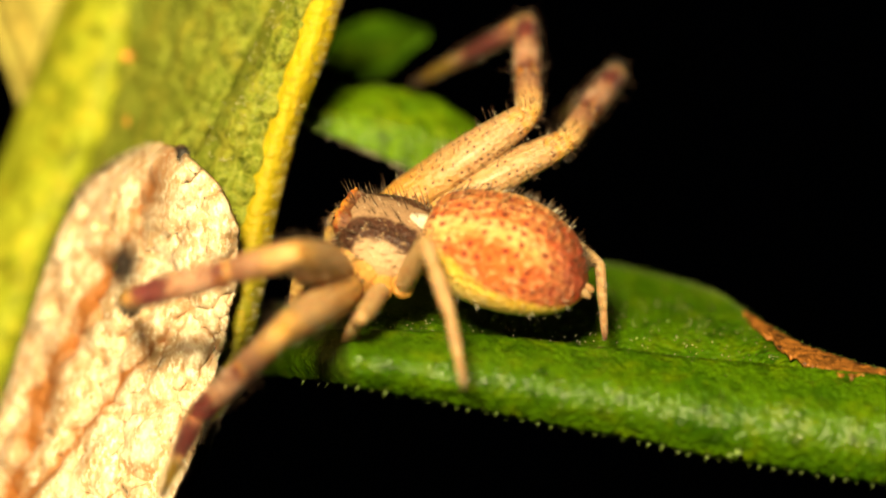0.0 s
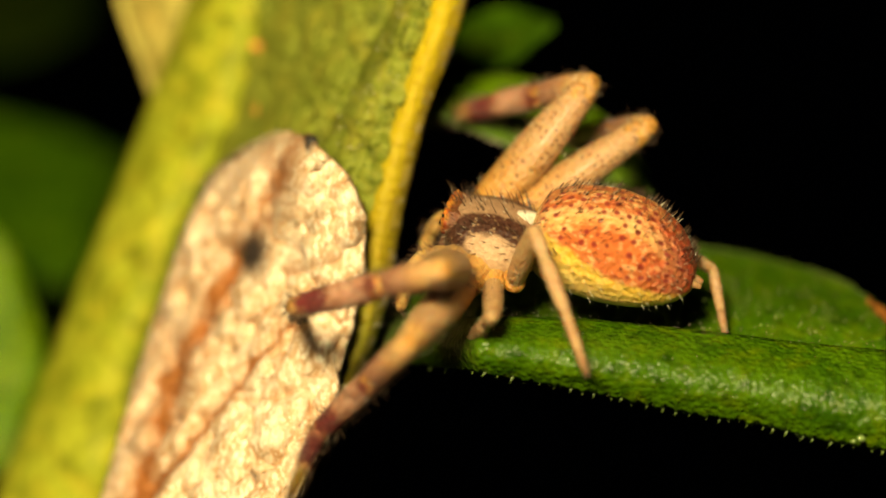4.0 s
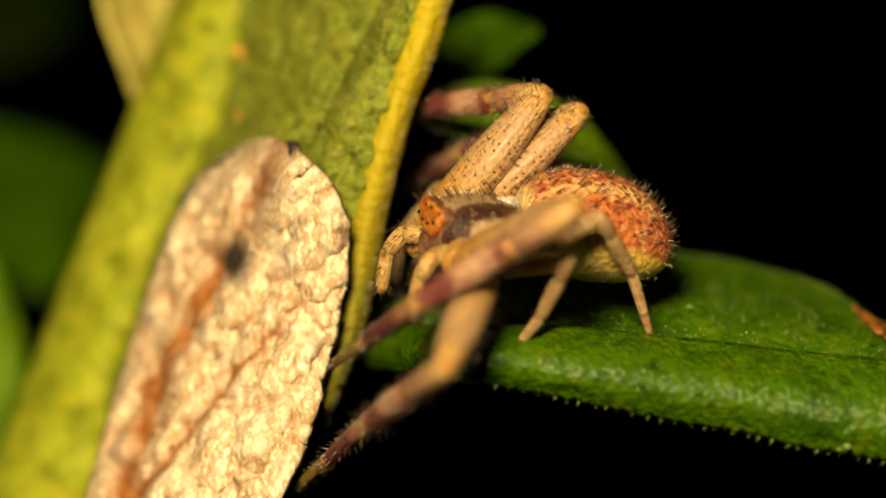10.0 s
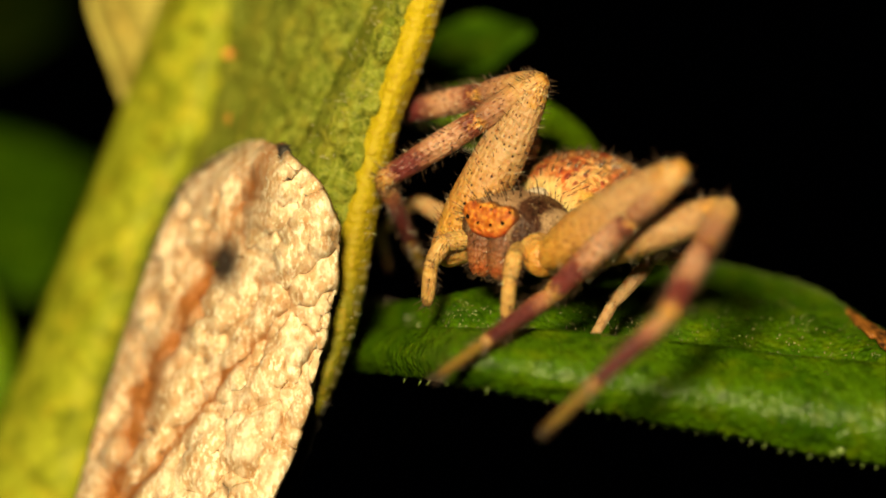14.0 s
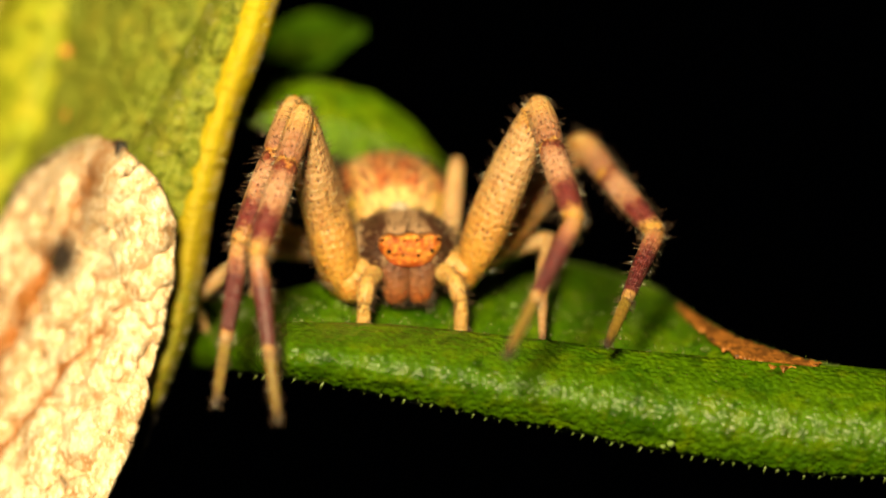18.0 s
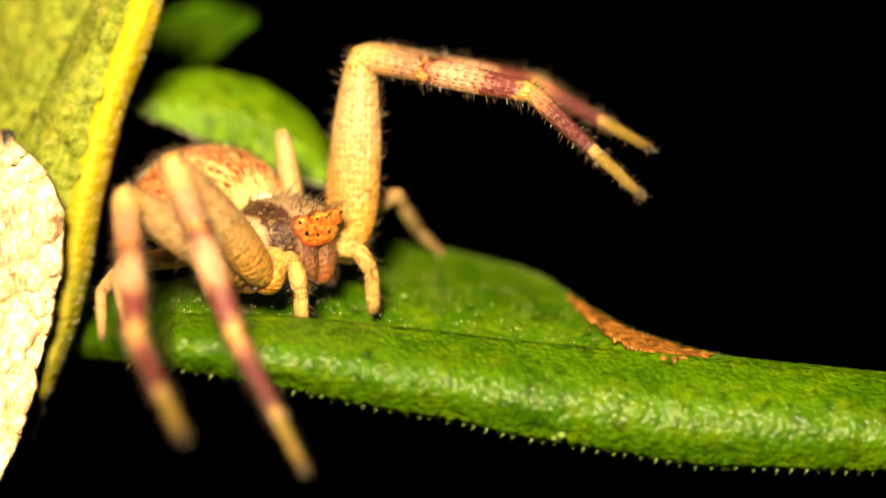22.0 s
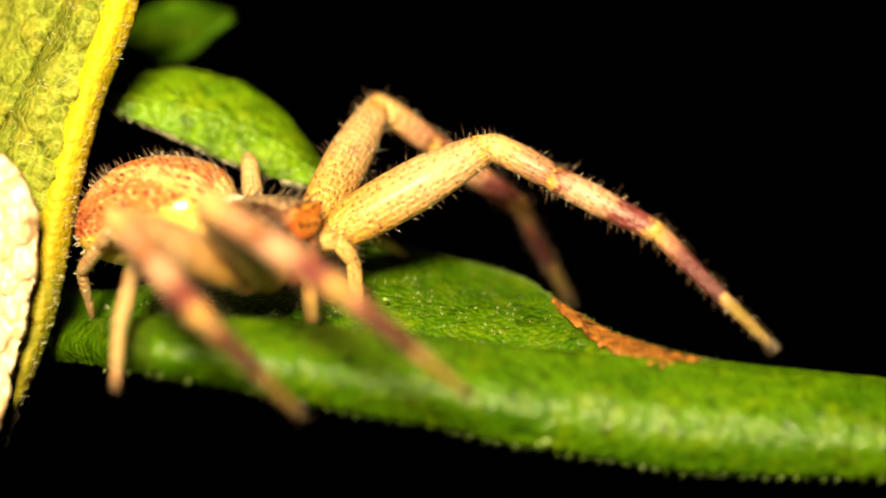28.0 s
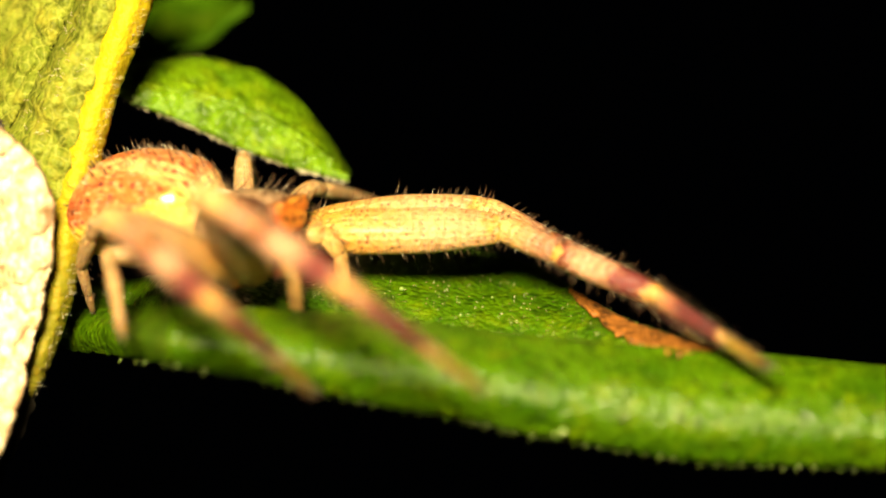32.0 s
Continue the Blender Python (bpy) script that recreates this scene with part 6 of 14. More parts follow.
    walk(legs["L2"]["patella"], [(0, mm(1.35, 4.47, 0.64, -95.8, 57.9, -23.6)), (0.5, mm(1.36, 4.49, 0.6, -97.2, 57.8, -25)), (1, mm(1.38, 4.52, 0.47, -100.1, 57.3, -27.9)), (1.5, mm(1.41, 4.56, 0.32, -103.5, 56.7, -31.2)), (2, mm(1.43, 4.58, 0.21, -106.2, 56.4, -33.5)), (2.5, mm(1.43, 4.59, 0.14, -108.1, 56.1, -34.7)), (3, mm(1.43, 4.6, 0.08, -109.2, 56.1, -35.4)), (3.5, mm(1.43, 4.61, 0.02, -110.6, 55.9, -36.2)), (4, mm(1.44, 4.61, -0.04, -112.3, 55.4, -37.5)), (4.5, mm(1.46, 4.62, -0.11, -114.4, 54.5, -39.7)), (5, mm(1.52, 4.62, -0.18, -117.8, 53.4, -43.6)), (5.5, mm(1.6, 4.61, -0.25, -121.4, 51.8, -48.3)), (6, mm(1.7, 4.6, -0.32, -124.8, 50, -53.2)), (6.5, mm(1.79, 4.58, -0.38, -127.5, 48.1, -57.6)), (7, mm(1.88, 4.56, -0.45, -129.8, 46.3, -61.5)), (7.5, mm(1.95, 4.55, -0.5, -132.6, 44.8, -66.1)), (8, mm(2.05, 4.52, -0.56, -135.9, 43.2, -71.2)), (8.5, mm(2.38, 4.39, -0.69, -136.2, 41.1, -74.7)), (9, mm(2.66, 4.25, -0.86, -134.9, 39, -76.6)), (9.5, mm(2.71, 4.19, -1.06, -135.5, 36.4, -79.6)), (10, mm(2.74, 4.11, -1.29, -138, 33.8, -83.7)), (10.5, mm(2.69, 4.08, -1.47, -140.3, 31.9, -86)), (11, mm(2.56, 4.13, -1.51, -141.3, 31.2, -85)), (11.5, mm(2.21, 4.37, -1.22, -137.1, 35.4, -74.9)), (12, mm(1.67, 4.59, -0.72, -124.8, 42.8, -54.5)), (12.5, mm(1.05, 4.64, -0.18, -91.6, 42.5, -10.6)), (13, mm(0.72, 4.54, 0.35, -68.3, 27.1, 19.1)), (13.5, mm(0.98, 4.46, 0.69, -64.7, 22.9, 20.5)), (14, mm(0.69, 4.35, 0.93, -63.8, 22.5, 18.7)), (14.5, mm(-0.31, 3.92, 1.14, -63.4, 20.9, 20)), (15, mm(-1.2, 3.23, 1.1, -62.7, 16.8, 28.2)), (15.5, mm(-1.48, 2.88, 1.04, -63.7, 14.8, 34.1)), (16, mm(-1.14, 3.31, 1.08, -66.5, 15.5, 26.3)), (16.5, mm(-0.89, 3.53, 1.12, -67.7, 15.4, 19.4)), (17, mm(-0.67, 3.69, 1.15, -68.3, 14.4, 11.9)), (17.5, mm(-0.56, 3.74, 1.18, -67.3, 13.1, 8.4)), (18, mm(-0.72, 3.55, 1.28, -63.8, 10.5, 14.1)), (18.5, mm(-0.89, 3.27, 1.45, -60.3, 9.1, 21.3)), (19, mm(-0.19, 3.11, 2.11, -53.6, 19.3, 24)), (19.5, mm(-0.37, 3.01, 2.09, -49.8, 14.4, 24.9)), (20, mm(-0.53, 2.93, 2.04, -47.4, 10.9, 26.5)), (20.5, mm(-0.3, 2.94, 2.18, -42.8, 18.2, 45.3)), (21, mm(0.11, 2.9, 2.39, -33.2, 24.3, 67.2)), (21.5, mm(0.47, 2.5, 2.68, -27.6, 21.5, 66.3)), (22, mm(0.8, 2.13, 2.86, -21.5, 13.4, 64.6)), (22.5, mm(1.01, 2.17, 2.86, -15, 6.5, 75.3)), (23, mm(1.17, 2.23, 2.84, -11.3, 1.9, 70.4)), (23.5, mm(1.36, 2.27, 2.82, -6.1, 5.1, 79.6)), (24, mm(1.46, 2.33, 2.79, 0.6, 12.4, 90.9)), (24.5, mm(0.78, 3.3, 2.28, -3, 21.8, 85.1)), (25, mm(0.65, 3.38, 2.2, -6.8, 24.2, 83.4)), (25.5, mm(0.55, 3.42, 2.14, -10, 25.9, 82.3)), (26, mm(0.48, 3.46, 2.1, -14.4, 27.6, 77.3)), (26.5, mm(0.46, 3.52, 2.03, -18.3, 29.9, 73)), (27, mm(0.61, 3.68, 1.91, -24.4, 33.3, 62.9)), (27.5, mm(0.87, 3.88, 1.73, -30.4, 36.4, 51.9)), (28, mm(1.23, 4.05, 1.51, -34.3, 38.8, 42.5)), (28.5, mm(2.1, 4.22, 0.92, -29, 42.3, 40.5)), (29, mm(2.57, 4.25, 0.29, -15.9, 41.2, 44.8)), (29.5, mm(2.74, 4.12, 0.43, -8.5, 40.8, 47.8)), (30, mm(3.11, 3.88, 0.4, -3, 39.7, 49.4)), (30.5, mm(3.59, 3.5, 0.2, 1.9, 38.8, 47.7)), (31, mm(4.11, 2.82, -0.02, 7.6, 35.8, 43.6)), (31.5, mm(4.13, 2.82, -0.15, 14.5, 32.5, 39.9)), (32, mm(4.12, 2.82, -0.14, 20.5, 31.5, 38.5))])
    walk(legs["L2"]["tibia"], [(0, mm(1.95, 4.21, -0.39, -95.8, 57.9, -23.6)), (0.5, mm(1.95, 4.21, -0.44, -97.2, 57.8, -25)), (1, mm(1.97, 4.21, -0.56, -100.1, 57.3, -27.9)), (1.5, mm(1.99, 4.21, -0.7, -103.5, 56.7, -31.2)), (2, mm(2, 4.2, -0.81, -106.2, 56.4, -33.5)), (2.5, mm(1.99, 4.2, -0.87, -108.1, 56.1, -34.7)), (3, mm(1.99, 4.21, -0.93, -109.2, 56.1, -35.4)), (3.5, mm(1.98, 4.2, -0.99, -110.6, 55.9, -36.2)), (4, mm(1.99, 4.19, -1.05, -112.3, 55.4, -37.5)), (4.5, mm(2.01, 4.17, -1.11, -114.4, 54.5, -39.7)), (5, mm(2.05, 4.12, -1.16, -117.8, 53.4, -43.6)), (5.5, mm(2.1, 4.05, -1.21, -121.4, 51.8, -48.3)), (6, mm(2.17, 3.97, -1.26, -124.8, 50, -53.2)), (6.5, mm(2.23, 3.89, -1.29, -127.5, 48.1, -57.6)), (7, mm(2.28, 3.82, -1.34, -129.8, 46.3, -61.5)), (7.5, mm(2.3, 3.75, -1.36, -132.6, 44.8, -66.1)), (8, mm(2.34, 3.67, -1.4, -135.9, 43.2, -71.2)), (8.5, mm(2.63, 3.51, -1.5, -136.2, 41.1, -74.7)), (9, mm(2.88, 3.32, -1.63, -134.9, 39, -76.6)), (9.5, mm(2.88, 3.22, -1.79, -135.5, 36.4, -79.6)), (10, mm(2.85, 3.1, -1.97, -138, 33.8, -83.7)), (10.5, mm(2.76, 3.04, -2.11, -140.3, 31.9, -86)), (11, mm(2.65, 3.08, -2.14, -141.3, 31.2, -85)), (11.5, mm(2.47, 3.4, -1.93, -137.1, 35.4, -74.9)), (12, mm(2.19, 3.86, -1.55, -124.8, 42.8, -54.5)), (12.5, mm(1.94, 4.48, -1.01, -91.6, 42.5, -10.6)), (13, mm(1.75, 4.9, -0.21, -68.3, 27.1, 19.1)), (13.5, mm(2.04, 4.86, 0.22, -64.7, 22.9, 20.5)), (14, mm(1.76, 4.71, 0.46, -63.8, 22.5, 18.7)), (14.5, mm(0.77, 4.31, 0.7, -63.4, 20.9, 20)), (15, mm(-0.16, 3.78, 0.75, -62.7, 16.8, 28.2)), (15.5, mm(-0.51, 3.55, 0.73, -63.7, 14.8, 34.1)), (16, mm(-0.08, 3.83, 0.75, -66.5, 15.5, 26.3)), (16.5, mm(0.22, 3.92, 0.79, -67.7, 15.4, 19.4)), (17, mm(0.49, 3.93, 0.84, -68.3, 14.4, 11.9)), (17.5, mm(0.62, 3.92, 0.9, -67.3, 13.1, 8.4)), (18, mm(0.44, 3.85, 1.06, -63.8, 10.5, 14.1)), (18.5, mm(0.24, 3.71, 1.25, -60.3, 9.1, 21.3)), (19, mm(0.86, 3.58, 1.71, -53.6, 19.3, 24)), (19.5, mm(0.71, 3.51, 1.78, -49.8, 14.4, 24.9)), (20, mm(0.55, 3.47, 1.81, -47.4, 10.9, 26.5)), (20.5, mm(0.52, 3.76, 1.8, -42.8, 18.2, 45.3)), (21, mm(0.54, 3.93, 1.88, -33.2, 24.3, 67.2)), (21.5, mm(0.93, 3.54, 2.24, -27.6, 21.5, 66.3)), (22, mm(1.31, 3.21, 2.57, -21.5, 13.4, 64.6)), (22.5, mm(1.32, 3.35, 2.72, -15, 6.5, 75.3)), (23, mm(1.58, 3.38, 2.8, -11.3, 1.9, 70.4)), (23.5, mm(1.58, 3.47, 2.71, -6.1, 5.1, 79.6)), (24, mm(1.44, 3.53, 2.53, 0.6, 12.4, 90.9)), (24.5, mm(0.88, 4.43, 1.83, -3, 21.8, 85.1)), (25, mm(0.78, 4.49, 1.69, -6.8, 24.2, 83.4)), (25.5, mm(0.7, 4.51, 1.61, -10, 25.9, 82.3)), (26, mm(0.72, 4.52, 1.53, -14.4, 27.6, 77.3)), (26.5, mm(0.77, 4.54, 1.42, -18.3, 29.9, 73)), (27, mm(1.07, 4.59, 1.24, -24.4, 33.3, 62.9)), (27.5, mm(1.48, 4.66, 1, -30.4, 36.4, 51.9)), (28, mm(1.94, 4.7, 0.74, -34.3, 38.8, 42.5)), (28.5, mm(2.79, 4.81, 0.09, -29, 42.3, 40.5)), (29, mm(3.22, 4.89, -0.52, -15.9, 41.2, 44.8)), (29.5, mm(3.36, 4.81, -0.37, -8.5, 40.8, 47.8)), (30, mm(3.73, 4.6, -0.39, -3, 39.7, 49.4)), (30.5, mm(4.24, 4.21, -0.57, 1.9, 38.8, 47.7)), (31, mm(4.83, 3.51, -0.73, 7.6, 35.8, 43.6)), (31.5, mm(4.92, 3.48, -0.81, 14.5, 32.5, 39.9)), (32, mm(4.94, 3.47, -0.78, 20.5, 31.5, 38.5))])
    walk(legs["L2"]["metatarsus"], [(0, mm(3.01, 3.75, -2.24, -37.2, -8.7, 99.1)), (0.5, mm(3, 3.72, -2.28, -37, -8.4, 98.8)), (1, mm(3, 3.66, -2.39, -36.6, -7.8, 98.2)), (1.5, mm(3.01, 3.59, -2.52, -36, -7.4, 97.6)), (2, mm(3, 3.54, -2.62, -35.4, -6.9, 96.8)), (2.5, mm(2.99, 3.51, -2.68, -34.9, -6.8, 96)), (3, mm(2.98, 3.5, -2.74, -34.4, -6.9, 95)), (3.5, mm(2.97, 3.48, -2.8, -33.8, -6.9, 94)), (4, mm(2.97, 3.44, -2.84, -33.3, -6.1, 93)), (4.5, mm(2.98, 3.36, -2.88, -32.5, -2, 91.4)), (5, mm(2.99, 3.22, -2.91, -30.3, 11.4, 87.1)), (5.5, mm(3, 3.04, -2.92, -29.8, 54.9, 65.3)), (6, mm(3.01, 2.85, -2.92, -126.5, 62.6, -54.5)), (6.5, mm(3.01, 2.67, -2.91, -136.6, 48.3, -70.2)), (7, mm(3, 2.5, -2.91, -137.7, 44, -73.1)), (7.5, mm(2.93, 2.34, -2.9, -139.3, 44.1, -76)), (8, mm(2.85, 2.17, -2.89, -140.8, 44.7, -78.6)), (8.5, mm(3.06, 1.92, -2.93, -138.6, 42.8, -78.4)), (9, mm(3.27, 1.68, -3, -135.8, 40.6, -78.1)), (9.5, mm(3.2, 1.49, -3.08, -134.6, 40.1, -78.1)), (10, mm(3.05, 1.3, -3.18, -134.7, 40.3, -78)), (10.5, mm(2.89, 1.19, -3.26, -135, 40.7, -76.6)), (11, mm(2.81, 1.23, -3.27, -135.1, 40.8, -74.2)), (11.5, mm(2.93, 1.69, -3.19, -77.3, 37, 1.2)), (12, mm(3.12, 2.56, -3.03, -46.1, 8.6, 41.1)), (12.5, mm(3.52, 4.18, -2.48, -85.7, 35.5, -3.5)), (13, mm(3.58, 5.53, -1.2, -125.3, 45, -68.3)), (13.5, mm(3.91, 5.56, -0.63, -120.4, 45.6, -70.7)), (14, mm(3.66, 5.35, -0.37, -111.5, 47.2, -62.5)), (14.5, mm(2.68, 5.01, -0.08, -93, 44.9, -35)), (15, mm(1.67, 4.77, 0.12, -82.1, 37.1, -15)), (15.5, mm(1.24, 4.73, 0.17, -81.1, 32.9, -9.6)), (16, mm(1.8, 4.76, 0.17, -85.4, 32, -19.6)), (16.5, mm(2.2, 4.62, 0.21, -86.7, 29.1, -26.3)), (17, mm(2.56, 4.37, 0.3, -85.8, 25.7, -30.4)), (17.5, mm(2.72, 4.23, 0.41, -83.3, 23.1, -32)), (18, mm(2.52, 4.37, 0.66, -79, 23.1, -27.9)), (18.5, mm(2.24, 4.49, 0.91, -74, 25, -20.2)), (19, mm(2.74, 4.42, 0.99, -68.5, 27, -13.6)), (19.5, mm(2.62, 4.4, 1.24, -63.6, 30, -8.9)), (20, mm(2.46, 4.42, 1.4, -59.1, 32.6, -3.7)), (20.5, mm(1.97, 5.23, 1.12, -59.2, 31, 2.5)), (21, mm(1.31, 5.75, 0.99, -58.7, 27.8, 10.4)), (21.5, mm(1.74, 5.4, 1.44, -59.8, 20.6, 5.7)), (22, mm(2.22, 5.12, 2.07, -56.6, 13.4, -0)), (22.5, mm(1.87, 5.44, 2.48, -15.5, 26.2, 66)), (23, mm(2.31, 5.43, 2.73, -7.2, 18.7, 81.1)), (23.5, mm(1.97, 5.6, 2.52, -1.7, 18.7, 87.2)), (24, mm(1.41, 5.65, 2.06, 1, 19.2, 86.8)), (24.5, mm(1.05, 6.44, 1.02, 3.8, 45.6, 92.3)), (25, mm(1, 6.46, 0.8, 2.4, 48.8, 94.3)), (25.5, mm(0.96, 6.45, 0.66, 1.8, 51.9, 96.1)), (26, mm(1.14, 6.4, 0.52, 0, 55.3, 95.5)), (26.5, mm(1.32, 6.34, 0.34, -2, 58, 93.9)), (27, mm(1.9, 6.21, 0.05, -7.9, 59.9, 86.6)), (27.5, mm(2.56, 6.04, -0.29, -5.2, 54.5, 87)), (28, mm(3.18, 5.84, -0.62, -0.8, 48.1, 88.7)), (28.5, mm(4.01, 5.86, -1.37, 11.9, 38.7, 97.9)), (29, mm(4.39, 6.05, -1.95, 24.5, 29.7, 104.5)), (29.5, mm(4.47, 6.03, -1.8, 27.9, 34.7, 100)), (30, mm(4.82, 5.87, -1.78, 28.6, 38.8, 94.1)), (30.5, mm(5.38, 5.46, -1.93, 31.6, 35.7, 91.3)), (31, mm(6.11, 4.72, -2, 35.9, 32.1, 87.8)), (31.5, mm(6.33, 4.65, -1.98, 43, 32.1, 87.7)), (32, mm(6.39, 4.63, -1.92, 50, 32.9, 89.3))])
    walk(legs["L2"]["tarsus"], [(0, mm(2.72, 5.54, -1.96, -37.2, -8.7, 99.1)), (0.5, mm(2.73, 5.51, -2.01, -37, -8.4, 98.8)), (1, mm(2.75, 5.46, -2.14, -36.6, -7.8, 98.2)), (1.5, mm(2.77, 5.39, -2.28, -36, -7.4, 97.6)), (2, mm(2.78, 5.34, -2.4, -35.4, -6.9, 96.8)), (2.5, mm(2.8, 5.32, -2.46, -34.9, -6.8, 96)), (3, mm(2.82, 5.31, -2.52, -34.4, -6.9, 95)), (3.5, mm(2.84, 5.29, -2.57, -33.8, -6.9, 94)), (4, mm(2.87, 5.26, -2.65, -33.3, -6.1, 93)), (4.5, mm(2.94, 5.19, -2.82, -32.5, -2, 91.4)), (5, mm(3.08, 5.01, -3.27, -30.3, 11.4, 87.1)), (5.5, mm(3.44, 4, -4.42, -29.8, 54.9, 65.3)), (6, mm(3.5, 2.16, -4.55, -126.5, 62.6, -54.5)), (6.5, mm(3.42, 1.52, -4.28, -136.6, 48.3, -70.2)), (7, mm(3.38, 1.24, -4.18, -137.7, 44, -73.1)), (7.5, mm(3.25, 1.07, -4.17, -139.3, 44.1, -76)), (8, mm(3.11, 0.9, -4.18, -140.8, 44.7, -78.6)), (8.5, mm(3.33, 0.61, -4.17, -138.6, 42.8, -78.4)), (9, mm(3.56, 0.32, -4.19, -135.8, 40.6, -78.1)), (9.5, mm(3.49, 0.12, -4.26, -134.6, 40.1, -78.1)), (10, mm(3.34, -0.07, -4.36, -134.7, 40.3, -78)), (10.5, mm(3.21, -0.15, -4.46, -135, 40.7, -76.6)), (11, mm(3.19, -0.1, -4.47, -135.1, 40.8, -74.2)), (11.5, mm(4.39, 1.72, -4.29, -77.3, 37, 1.2)), (12, mm(4.48, 3.75, -3.3, -46.1, 8.6, 41.1)), (12.5, mm(5, 4.09, -3.54, -85.7, 35.5, -3.5)), (13, mm(4.06, 4.33, -2.49, -125.3, 45, -68.3)), (13.5, mm(4.33, 4.35, -1.94, -120.4, 45.6, -70.7)), (14, mm(4.24, 4.25, -1.71, -111.5, 47.2, -62.5)), (14.5, mm(3.74, 4.26, -1.37, -93, 44.9, -35)), (15, mm(3.08, 4.39, -0.98, -82.1, 37.1, -15)), (15.5, mm(2.75, 4.47, -0.82, -81.1, 32.9, -9.6)), (16, mm(3.26, 4.24, -0.8, -85.4, 32, -19.6)), (16.5, mm(3.64, 3.91, -0.68, -86.7, 29.1, -26.3)), (17, mm(3.98, 3.53, -0.49, -85.8, 25.7, -30.4)), (17.5, mm(4.15, 3.34, -0.31, -83.3, 23.1, -32)), (18, mm(4.01, 3.58, -0.06, -79, 23.1, -27.9)), (18.5, mm(3.8, 3.92, 0.14, -74, 25, -20.2)), (19, mm(4.32, 4.04, 0.16, -68.5, 27, -13.6)), (19.5, mm(4.18, 4.15, 0.33, -63.6, 30, -8.9)), (20, mm(4, 4.32, 0.41, -59.1, 32.6, -3.7)), (20.5, mm(3.54, 5.3, 0.18, -59.2, 31, 2.5)), (21, mm(2.9, 6.05, 0.13, -58.7, 27.8, 10.4)), (21.5, mm(3.44, 5.57, 0.8, -59.8, 20.6, 5.7)), (22, mm(4, 5.12, 1.65, -56.6, 13.4, -0)), (22.5, mm(2.54, 6.94, 1.67, -15.5, 26.2, 66)), (23, mm(2.58, 7.14, 2.14, -7.2, 18.7, 81.1)), (23.5, mm(2.05, 7.33, 1.93, -1.7, 18.7, 87.2)), (24, mm(1.51, 7.38, 1.46, 1, 19.2, 86.8)), (24.5, mm(1, 7.72, -0.28, 3.8, 45.6, 92.3)), (25, mm(0.91, 7.67, -0.58, 2.4, 48.8, 94.3)), (25.5, mm(0.84, 7.58, -0.78, 1.8, 51.9, 96.1)), (26, mm(1.04, 7.44, -0.98, 0, 55.3, 95.5)), (26.5, mm(1.26, 7.31, -1.22, -2, 58, 93.9)), (27, mm(1.96, 7.13, -1.54, -7.9, 59.9, 86.6)), (27.5, mm(2.62, 7.1, -1.78, -5.2, 54.5, 87)), (28, mm(3.21, 7.06, -1.98, -0.8, 48.1, 88.7)), (28.5, mm(3.82, 7.27, -2.51, 11.9, 38.7, 97.9)), (29, mm(3.99, 7.59, -2.86, 24.5, 29.7, 104.5)), (29.5, mm(4.2, 7.51, -2.84, 27.9, 34.7, 100)), (30, mm(4.71, 7.29, -2.92, 28.6, 38.8, 94.1)), (30.5, mm(5.35, 6.95, -3, 31.6, 35.7, 91.3)), (31, mm(6.17, 6.27, -2.98, 35.9, 32.1, 87.8)), (31.5, mm(6.39, 6.2, -2.95, 43, 32.1, 87.7)), (32, mm(6.41, 6.16, -2.91, 50, 32.9, 89.3))])
